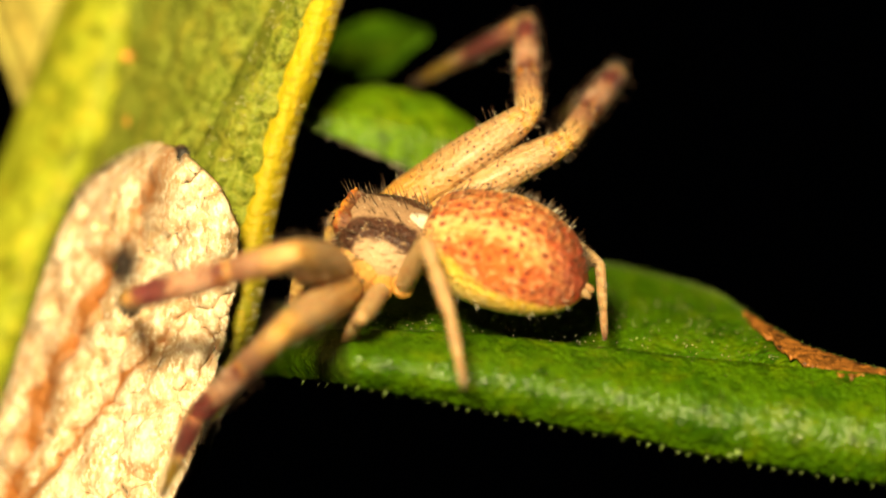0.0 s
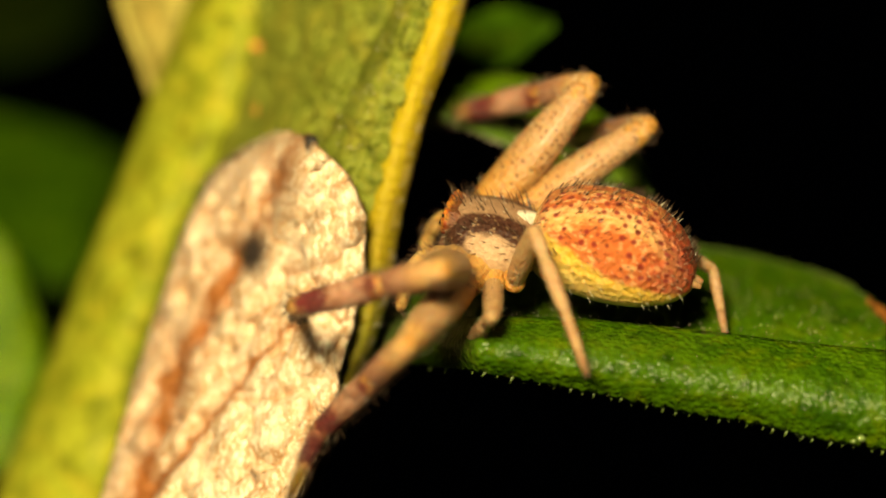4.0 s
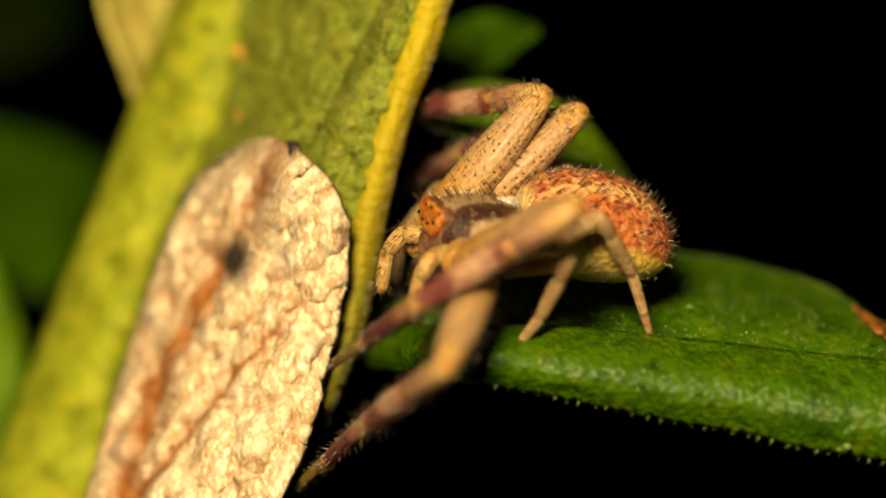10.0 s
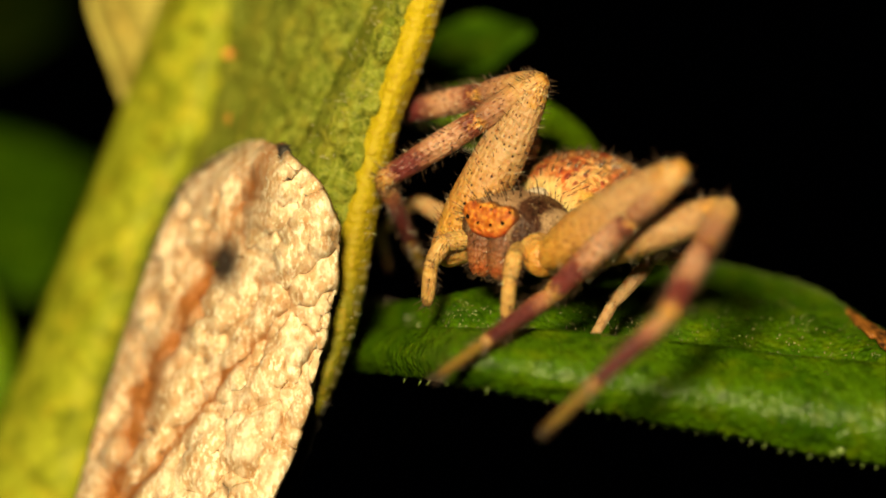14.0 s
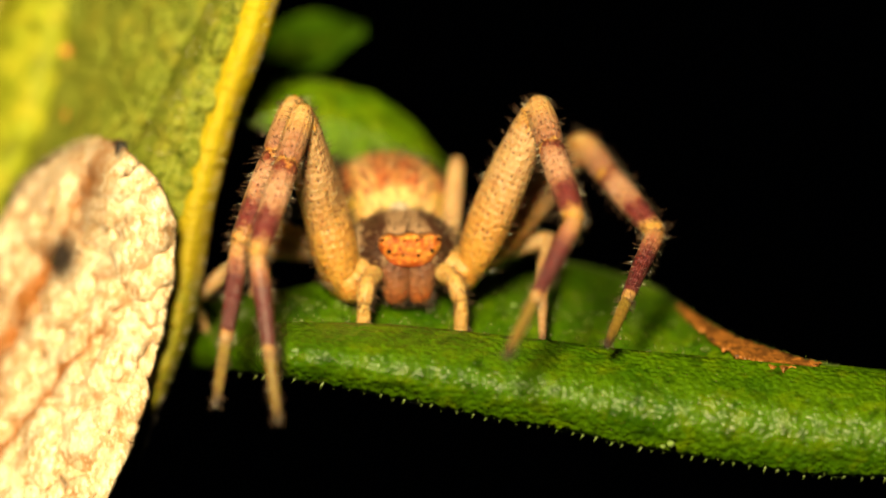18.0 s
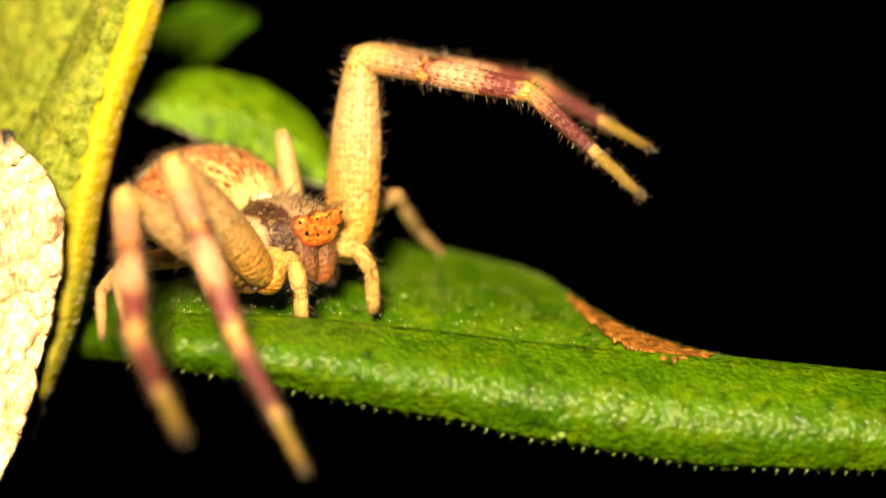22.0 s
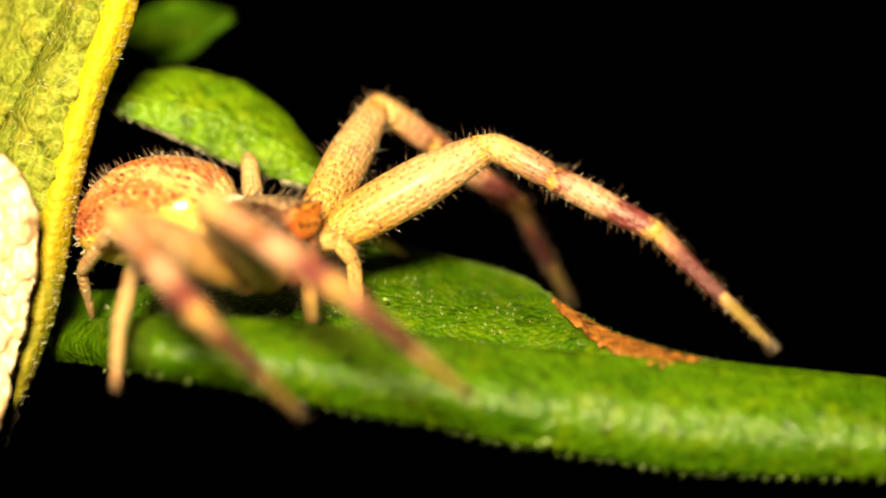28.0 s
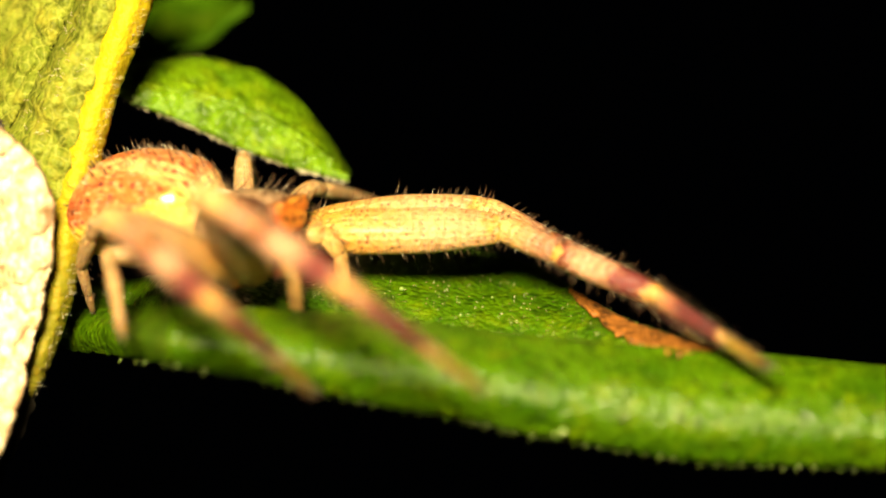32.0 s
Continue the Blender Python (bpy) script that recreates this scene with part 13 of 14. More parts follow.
    walk(legs["R3"]["tarsus"], [(0, mm(1.57, -2.94, -2.84, -171.7, 87.5, 116.6)), (0.5, mm(1.55, -2.94, -2.82, -170.6, 87.7, 117.8)), (1, mm(1.53, -2.96, -2.8, -160.5, 87.9, 127.8)), (1.5, mm(1.51, -2.99, -2.74, -141.6, 88.4, 146.5)), (2, mm(1.47, -3.02, -2.68, -106.3, 88.5, -178.5)), (2.5, mm(1.44, -3.06, -2.61, -71.9, 88, -144.5)), (3, mm(1.4, -3.09, -2.54, -53.1, 87, -126.1)), (3.5, mm(1.37, -3.13, -2.48, -42.8, 85.9, -116.5)), (4, mm(1.33, -3.18, -2.42, -36.2, 84.6, -110.5)), (4.5, mm(1.31, -3.22, -2.38, -31.3, 82.9, -106.4)), (5, mm(1.29, -3.27, -2.33, -26, 80.6, -102.3)), (5.5, mm(1.28, -3.33, -2.28, -21.2, 77.8, -98.9)), (6, mm(1.26, -3.39, -2.22, -17.2, 74.8, -96.5)), (6.5, mm(1.24, -3.46, -2.16, -13.6, 71.6, -95.1)), (7, mm(1.22, -3.52, -2.1, -10.6, 68.4, -94.1)), (7.5, mm(1.2, -3.58, -2.03, -7.3, 65.5, -93)), (8, mm(1.18, -3.65, -1.98, -4.7, 62.9, -92.6)), (8.5, mm(1.15, -3.72, -1.93, -2.6, 60.7, -92.7)), (9, mm(1.13, -3.77, -1.89, -1.1, 59.1, -93.2)), (9.5, mm(1.05, -3.86, -1.86, -3, 58.2, -97.2)), (10, mm(0.9, -3.97, -1.83, -10.1, 57.9, -106.5)), (10.5, mm(0.76, -4.07, -1.77, -21.3, 57.4, -118.8)), (11, mm(0.67, -4.14, -1.7, -34.4, 56, -131.4)), (11.5, mm(0.64, -4.21, -1.61, -45.7, 53.5, -140.8)), (12, mm(0.64, -4.26, -1.48, -51.9, 50.6, -144.6)), (12.5, mm(0.42, -4.31, -1.39, -54.7, 47.6, -147.8)), (13, mm(0.1, -4.33, -1.35, -55.1, 45.6, -150.1)), (13.5, mm(-0.24, -4.28, -1.37, -54.5, 45.5, -152.1)), (14, mm(-0.57, -4.15, -1.46, -52.4, 47.6, -154.3)), (14.5, mm(-0.88, -3.93, -1.58, -48.8, 50.7, -156.5)), (15, mm(-1.13, -3.66, -1.67, -44.1, 54.3, -157.5)), (15.5, mm(-1.34, -3.39, -1.69, -39.5, 57.3, -157.6)), (16, mm(-1.65, -2.89, -0.86, -44.7, 64.5, -171.3)), (16.5, mm(-1.85, -2.59, -1.18, -35.5, 66, -168.5)), (17, mm(-1.96, -2.34, -1.64, -25.2, 64.1, -159.3)), (17.5, mm(-1.98, -2.22, -1.84, -25.4, 62.6, -157.7)), (18, mm(-0.81, -2.7, -1.94, 55.6, 61.6, -72.3)), (18.5, mm(1.99, -3.25, -0.95, 108.8, 36, -12.5)), (19, mm(2.96, -3.43, -0.04, 62.4, 20.5, -17.6)), (19.5, mm(3.32, -3.46, -0.03, 43.1, 18.3, -19.9)), (20, mm(3.47, -3.5, -0.05, 30.1, 14.8, -22.2)), (20.5, mm(2.92, -3.78, -0.26, 34.7, 19.3, -22.2)), (21, mm(2.03, -3.98, -0.5, 45.6, 27.4, -22.8)), (21.5, mm(1.47, -3.98, -0.63, 53.4, 31.4, -26.2)), (22, mm(0.87, -3.94, -0.73, 58.9, 34.4, -34)), (22.5, mm(0.38, -3.87, -0.79, 63.3, 35.7, -43)), (23, mm(0.17, -3.82, -0.84, 68.5, 36.6, -47.5)), (23.5, mm(0.15, -3.83, -0.92, 72.7, 37.7, -48.6)), (24, mm(0.15, -3.87, -1.01, 75.4, 39.1, -50.1)), (24.5, mm(0.16, -3.92, -1.12, 76.8, 40.2, -52.4)), (25, mm(0.16, -3.98, -1.22, 76.7, 41, -55.2)), (25.5, mm(0.18, -4.04, -1.31, 75.6, 41.5, -58.1)), (26, mm(0.18, -4.11, -1.4, 74, 42, -60.9)), (26.5, mm(0.2, -4.16, -1.47, 71.7, 42.2, -63.6)), (27, mm(0.2, -4.2, -1.53, 69.3, 42.3, -65.8)), (27.5, mm(0.2, -4.22, -1.56, 67.2, 42.3, -67.2)), (28, mm(0.2, -4.23, -1.58, 66, 42.3, -67.7)), (28.5, mm(0.22, -4.22, -1.56, 66.6, 41.7, -67)), (29, mm(0.24, -4.18, -1.51, 69, 39.8, -65.2)), (29.5, mm(0.28, -4.12, -1.43, 72.5, 37.1, -62.9)), (30, mm(0.31, -4.03, -1.32, 76.5, 33.7, -60.7)), (30.5, mm(0.34, -3.93, -1.2, 80.2, 30.2, -58.5)), (31, mm(0.35, -3.83, -1.1, 83.2, 27.1, -56.7)), (31.5, mm(0.36, -3.76, -1.03, 85.4, 24.9, -55.6)), (32, mm(0.37, -3.74, -1, 86.6, 24.1, -55.1))])
    walk(legs["R4"]["femur"], [(0, mm(0.28, -0.92, -0.36, -65.1, -15.2, -156.5)), (0.5, mm(0.28, -0.92, -0.36, -64.7, -15.1, -157)), (1, mm(0.28, -0.92, -0.36, -63.3, -14.8, -158)), (1.5, mm(0.28, -0.92, -0.36, -60.8, -14.5, -159.5)), (2, mm(0.28, -0.92, -0.36, -57.2, -14.2, -161.3)), (2.5, mm(0.28, -0.92, -0.36, -52.4, -13.9, -163.3)), (3, mm(0.28, -0.92, -0.36, -46.9, -13.5, -165.1)), (3.5, mm(0.28, -0.92, -0.36, -41.1, -13.1, -166.5)), (4, mm(0.28, -0.92, -0.36, -35.9, -13.2, -167.8)), (4.5, mm(0.28, -0.92, -0.36, -33.2, -15.1, -168)), (5, mm(0.28, -0.92, -0.36, -33.6, -20.5, -168)), (5.5, mm(0.28, -0.92, -0.36, -36, -27.5, -168.1)), (6, mm(0.28, -0.92, -0.36, -40.1, -34.2, -167.6)), (6.5, mm(0.28, -0.92, -0.36, -43.8, -39.6, -168)), (7, mm(0.28, -0.92, -0.36, -46.5, -41.7, -168.4)), (7.5, mm(0.28, -0.92, -0.36, -43, -41.5, -171.4)), (8, mm(0.28, -0.92, -0.36, -30.2, -40.9, -176.6)), (8.5, mm(0.28, -0.92, -0.36, -12.5, -40.2, 177.9)), (9, mm(0.28, -0.92, -0.36, 2.7, -39.7, 174.6)), (9.5, mm(0.28, -0.92, -0.36, 13.4, -40.5, 172.9)), (10, mm(0.28, -0.92, -0.36, 22.1, -42.8, 170.8)), (10.5, mm(0.28, -0.92, -0.36, 30, -46.3, 168.9)), (11, mm(0.28, -0.92, -0.36, 37.4, -50.5, 167.4)), (11.5, mm(0.28, -0.92, -0.36, 45.4, -54.9, 165.4)), (12, mm(0.28, -0.92, -0.36, 53.2, -59.4, 163.5)), (12.5, mm(0.28, -0.92, -0.36, 59.6, -62.1, 159.8)), (13, mm(0.28, -0.92, -0.36, 63.1, -63.7, 156.3)), (13.5, mm(0.28, -0.92, -0.36, 59.6, -64.4, 156.4)), (14, mm(0.28, -0.92, -0.36, 46.8, -63.6, 167.7)), (14.5, mm(0.28, -0.92, -0.36, 27.4, -58.6, -171.4)), (15, mm(0.28, -0.92, -0.36, 13.1, -48.1, -152.8)), (15.5, mm(0.28, -0.92, -0.36, 5.1, -35.7, -140)), (16, mm(0.28, -0.92, -0.36, -0.7, -25.7, -132.7)), (16.5, mm(0.28, -0.92, -0.36, -13.7, -16.4, -119.1)), (17, mm(0.28, -0.92, -0.36, -29.2, -6, -99.3)), (17.5, mm(0.28, -0.92, -0.36, -36.2, -1, -90)), (18, mm(0.28, -0.92, -0.36, -27.3, -1.6, -94.5)), (18.5, mm(0.28, -0.92, -0.36, 6, -3.2, -103.8)), (19, mm(0.28, -0.92, -0.36, 34.7, -5.1, -111.6)), (19.5, mm(0.28, -0.92, -0.36, 51.1, -8.6, -116)), (20, mm(0.28, -0.92, -0.36, 58.7, -11.2, -118.7)), (20.5, mm(0.28, -0.92, -0.36, 64.7, -4.5, -119)), (21, mm(0.28, -0.92, -0.36, 70.9, 3.8, -119.7)), (21.5, mm(0.28, -0.92, -0.36, 76.8, 5.4, -123.2)), (22, mm(0.28, -0.92, -0.36, 81.8, 6.4, -129.1)), (22.5, mm(0.28, -0.92, -0.36, 83.7, 6.7, -135.7)), (23, mm(0.28, -0.92, -0.36, 83.7, 7, -139.5)), (23.5, mm(0.28, -0.92, -0.36, 82.8, 4.8, -138.8)), (24, mm(0.28, -0.92, -0.36, 80.7, 0.9, -138.6)), (24.5, mm(0.28, -0.92, -0.36, 77.4, -1.6, -139.1)), (25, mm(0.28, -0.92, -0.36, 71.7, -4.4, -140.8)), (25.5, mm(0.28, -0.92, -0.36, 61.3, -7.5, -143.2)), (26, mm(0.28, -0.92, -0.36, 42.3, -10.3, -145.9)), (26.5, mm(0.28, -0.92, -0.36, 18.4, -12.7, -148.4)), (27, mm(0.28, -0.92, -0.36, -3, -14.6, -150.7)), (27.5, mm(0.28, -0.92, -0.36, -19.1, -16.1, -152.3)), (28, mm(0.28, -0.92, -0.36, -29.9, -16.8, -152.9)), (28.5, mm(0.28, -0.92, -0.36, -36.5, -17.4, -153.2)), (29, mm(0.28, -0.92, -0.36, -40.7, -17.8, -152.8)), (29.5, mm(0.28, -0.92, -0.36, -43.1, -18.1, -152.8)), (30, mm(0.28, -0.92, -0.36, -44.6, -18.5, -152.6)), (30.5, mm(0.28, -0.92, -0.36, -45.5, -18.8, -152.6)), (31, mm(0.28, -0.92, -0.36, -46, -19.1, -152.2)), (31.5, mm(0.28, -0.92, -0.36, -46.3, -19.1, -152.2)), (32, mm(0.28, -0.92, -0.36, -46.5, -19.1, -152.2))])
    walk(legs["R4"]["patella"], [(0, mm(-1.31, -1.61, 0.11, -62.5, 9, 157.2)), (0.5, mm(-1.32, -1.6, 0.11, -62.2, 9.4, 158)), (1, mm(-1.33, -1.57, 0.1, -61, 10.1, 159.9)), (1.5, mm(-1.35, -1.53, 0.09, -58.9, 11.2, 162.9)), (2, mm(-1.37, -1.48, 0.08, -55.7, 11.9, 166.4)), (2.5, mm(-1.39, -1.42, 0.07, -51.4, 13, 170)), (3, mm(-1.41, -1.37, 0.06, -46.1, 14.1, 173.3)), (3.5, mm(-1.42, -1.33, 0.05, -40.7, 14.4, 175.6)), (4, mm(-1.43, -1.29, 0.05, -35.6, 14.9, 177.4)), (4.5, mm(-1.42, -1.28, 0.11, -33.5, 15.2, 174.8)), (5, mm(-1.37, -1.27, 0.27, -34.8, 16.7, 167.6)), (5.5, mm(-1.28, -1.25, 0.47, -38, 17.9, 157.6)), (6, mm(-1.17, -1.24, 0.65, -40.6, 17.5, 148)), (6.5, mm(-1.08, -1.21, 0.79, -41.1, 16.7, 142)), (7, mm(-1.04, -1.19, 0.84, -40, 16.6, 139.9)), (7.5, mm(-1.05, -1.12, 0.83, -35.2, 20.2, 146.9)), (8, mm(-1.08, -1, 0.82, -21.9, 27.9, 166.1)), (8.5, mm(-1.09, -0.87, 0.8, -2.3, 32.2, -171.1)), (9, mm(-1.1, -0.79, 0.79, 11.2, 32.5, -159.2)), (9.5, mm(-1.08, -0.75, 0.81, 18.4, 32.1, -154.6)), (10, mm(-1.02, -0.71, 0.86, 24.3, 32.8, -149.5)), (10.5, mm(-0.94, -0.68, 0.94, 29.5, 34.3, -142.7)), (11, mm(-0.84, -0.67, 1.03, 33.7, 35.9, -134.7)), (11.5, mm(-0.72, -0.66, 1.11, 37, 36.9, -125.7)), (12, mm(-0.6, -0.66, 1.19, 38.4, 37.7, -118.8)), (12.5, mm(-0.51, -0.63, 1.23, 37.4, 36.9, -116.9)), (13, mm(-0.45, -0.6, 1.25, 34.8, 36.5, -119.7)), (13.5, mm(-0.43, -0.61, 1.26, 28.9, 37.8, -130.8)), (14, mm(-0.5, -0.75, 1.25, 26, 38.7, -135.3)), (14.5, mm(-0.65, -1.06, 1.18, 22.5, 38.9, -137)), (15, mm(-0.79, -1.47, 0.98, 17.9, 37.1, -137.2)), (15.5, mm(-0.84, -1.86, 0.69, 11, 32.4, -138.3)), (16, mm(-0.82, -2.11, 0.42, 3.6, 28.5, -139.1)), (16.5, mm(-0.56, -2.43, 0.15, -13.3, 32.1, -146.8)), (17, mm(-0.01, -2.69, -0.17, -36.1, 36, -154.7)), (17.5, mm(0.28, -2.72, -0.33, -45.8, 41.1, -147.9)), (18, mm(0.14, -2.71, -0.31, -23, 45.7, -111.6)), (18.5, mm(-0.15, -2.67, -0.26, 29, 21.3, -56.1)), (19, mm(-0.38, -2.59, -0.2, 56.8, 8.6, -43.6)), (19.5, mm(-0.5, -2.52, -0.09, 63.8, 11.5, -49.4)), (20, mm(-0.57, -2.47, -0.01, 65.3, 15.2, -55.7)), (20.5, mm(-0.59, -2.49, -0.22, 71.7, 13.8, -53.7)), (21, mm(-0.61, -2.48, -0.48, 79.8, 10.8, -52)), (21.5, mm(-0.7, -2.42, -0.53, 85.5, 6.8, -54)), (22, mm(-0.85, -2.31, -0.56, 89.6, 3.2, -58.4)), (22.5, mm(-1, -2.17, -0.57, 91.9, 5.7, -64)), (23, mm(-1.08, -2.08, -0.58, 93.2, 8.6, -68.5)), (23.5, mm(-1.07, -2.1, -0.51, 93.3, 9.7, -66.8)), (24, mm(-1.07, -2.11, -0.39, 91.5, 12.6, -65.5)), (24.5, mm(-1.08, -2.1, -0.31, 88.7, 16.7, -66.1)), (25, mm(-1.11, -2.05, -0.22, 84.4, 24.3, -69.2)), (25.5, mm(-1.15, -1.99, -0.12, 75.5, 40.2, -78.8)), (26, mm(-1.19, -1.91, -0.04, 40.6, 62.9, -117.1)), (26.5, mm(-1.21, -1.84, 0.04, -27.5, 59.1, 172.3)), (27, mm(-1.24, -1.77, 0.09, -48.5, 45.5, 152.1)), (27.5, mm(-1.25, -1.73, 0.14, -55.6, 38.8, 146.2)), (28, mm(-1.25, -1.71, 0.16, -58.6, 36.6, 144)), (28.5, mm(-1.25, -1.69, 0.18, -59.7, 37.2, 143.5)), (29, mm(-1.24, -1.7, 0.19, -61.1, 37.2, 141.9)), (29.5, mm(-1.24, -1.7, 0.2, -61.9, 37.8, 140.8)), (30, mm(-1.24, -1.71, 0.21, -62.9, 38.7, 139)), (30.5, mm(-1.23, -1.7, 0.22, -63.5, 39.3, 137.9)), (31, mm(-1.22, -1.71, 0.23, -64.4, 39.8, 136.2)), (31.5, mm(-1.22, -1.71, 0.23, -64.8, 40.1, 135.6)), (32, mm(-1.22, -1.71, 0.23, -65.1, 40.1, 134.9))])
    walk(legs["R4"]["tibia"], [(0, mm(-1.84, -1.39, 0.02, -62.5, 9, 157.2)), (0.5, mm(-1.85, -1.39, 0.02, -62.2, 9.4, 158)), (1, mm(-1.87, -1.38, -0, -61, 10.1, 159.9)), (1.5, mm(-1.89, -1.36, -0.02, -58.9, 11.2, 162.9)), (2, mm(-1.92, -1.35, -0.04, -55.7, 11.9, 166.4)), (2.5, mm(-1.95, -1.32, -0.06, -51.4, 13, 170)), (3, mm(-1.97, -1.31, -0.08, -46.1, 14.1, 173.3)), (3.5, mm(-1.98, -1.29, -0.09, -40.7, 14.4, 175.6)), (4, mm(-1.99, -1.27, -0.1, -35.6, 14.9, 177.4)), (4.5, mm(-1.97, -1.23, -0.04, -33.5, 15.2, 174.8)), (5, mm(-1.91, -1.15, 0.1, -34.8, 16.7, 167.6)), (5.5, mm(-1.79, -1.04, 0.29, -38, 17.9, 157.6)), (6, mm(-1.64, -0.95, 0.48, -40.6, 17.5, 148)), (6.5, mm(-1.51, -0.87, 0.62, -41.1, 16.7, 142)), (7, mm(-1.46, -0.83, 0.67, -40, 16.6, 139.9)), (7.5, mm(-1.51, -0.83, 0.63, -35.2, 20.2, 146.9)), (8, mm(-1.57, -0.88, 0.55, -21.9, 27.9, 166.1)), (8.5, mm(-1.57, -0.95, 0.5, -2.3, 32.2, -171.1)), (9, mm(-1.55, -0.96, 0.48, 11.2, 32.5, -159.2)), (9.5, mm(-1.52, -0.96, 0.5, 18.4, 32.1, -154.6)), (10, mm(-1.44, -0.96, 0.55, 24.3, 32.8, -149.5)), (10.5, mm(-1.32, -0.97, 0.62, 29.5, 34.3, -142.7)), (11, mm(-1.17, -1, 0.69, 33.7, 35.9, -134.7)), (11.5, mm(-0.99, -1.03, 0.77, 37, 36.9, -125.7)), (12, mm(-0.82, -1.06, 0.84, 38.4, 37.7, -118.8)), (12.5, mm(-0.72, -1.04, 0.88, 37.4, 36.9, -116.9)), (13, mm(-0.68, -1, 0.91, 34.8, 36.5, -119.7)), (13.5, mm(-0.73, -0.95, 0.91, 28.9, 37.8, -130.8)), (14, mm(-0.82, -1.07, 0.89, 26, 38.7, -135.3)), (14.5, mm(-0.98, -1.37, 0.81, 22.5, 38.9, -137)), (15, mm(-1.13, -1.78, 0.63, 17.9, 37.1, -137.2)), (15.5, mm(-1.2, -2.18, 0.38, 11, 32.4, -138.3)), (16, mm(-1.2, -2.44, 0.15, 3.6, 28.5, -139.1)), (16.5, mm(-0.97, -2.7, -0.16, -13.3, 32.1, -146.8)), (17, mm(-0.43, -2.89, -0.51, -36.1, 36, -154.7)), (17.5, mm(-0.09, -2.95, -0.71, -45.8, 41.1, -147.9)), (18, mm(-0.01, -3.09, -0.72, -23, 45.7, -111.6)), (18.5, mm(0.15, -3.11, -0.47, 29, 21.3, -56.1)), (19, mm(0.03, -2.98, -0.29, 56.8, 8.6, -43.6)), (19.5, mm(-0.13, -2.95, -0.21, 63.8, 11.5, -49.4)), (20, mm(-0.26, -2.93, -0.16, 65.3, 15.2, -55.7)), (20.5, mm(-0.26, -2.94, -0.36, 71.7, 13.8, -53.7)), (21, mm(-0.26, -2.93, -0.59, 79.8, 10.8, -52)), (21.5, mm(-0.36, -2.88, -0.6, 85.5, 6.8, -54)), (22, mm(-0.55, -2.8, -0.59, 89.6, 3.2, -58.4)), (22.5, mm(-0.75, -2.68, -0.63, 91.9, 5.7, -64)), (23, mm(-0.87, -2.61, -0.67, 93.2, 8.6, -68.5)), (23.5, mm(-0.85, -2.62, -0.61, 93.3, 9.7, -66.8)), (24, mm(-0.84, -2.62, -0.51, 91.5, 12.6, -65.5)), (24.5, mm(-0.86, -2.6, -0.47, 88.7, 16.7, -66.1)), (25, mm(-0.92, -2.54, -0.46, 84.4, 24.3, -69.2)), (25.5, mm(-1.06, -2.42, -0.5, 75.5, 40.2, -78.8)), (26, mm(-1.31, -2.15, -0.55, 40.6, 62.9, -117.1)), (26.5, mm(-1.51, -1.8, -0.46, -27.5, 59.1, 172.3)), (27, mm(-1.6, -1.58, -0.32, -48.5, 45.5, 152.1)), (27.5, mm(-1.62, -1.48, -0.22, -55.6, 38.8, 146.2)), (28, mm(-1.63, -1.43, -0.18, -58.6, 36.6, 144)), (28.5, mm(-1.62, -1.42, -0.17, -59.7, 37.2, 143.5)), (29, mm(-1.6, -1.42, -0.16, -61.1, 37.2, 141.9)), (29.5, mm(-1.59, -1.42, -0.15, -61.9, 37.8, 140.8)), (30, mm(-1.58, -1.41, -0.15, -62.9, 38.7, 139)), (30.5, mm(-1.56, -1.4, -0.15, -63.5, 39.3, 137.9)), (31, mm(-1.54, -1.41, -0.14, -64.4, 39.8, 136.2)), (31.5, mm(-1.54, -1.41, -0.14, -64.8, 40.1, 135.6)), (32, mm(-1.54, -1.4, -0.14, -65.1, 40.1, 134.9))])
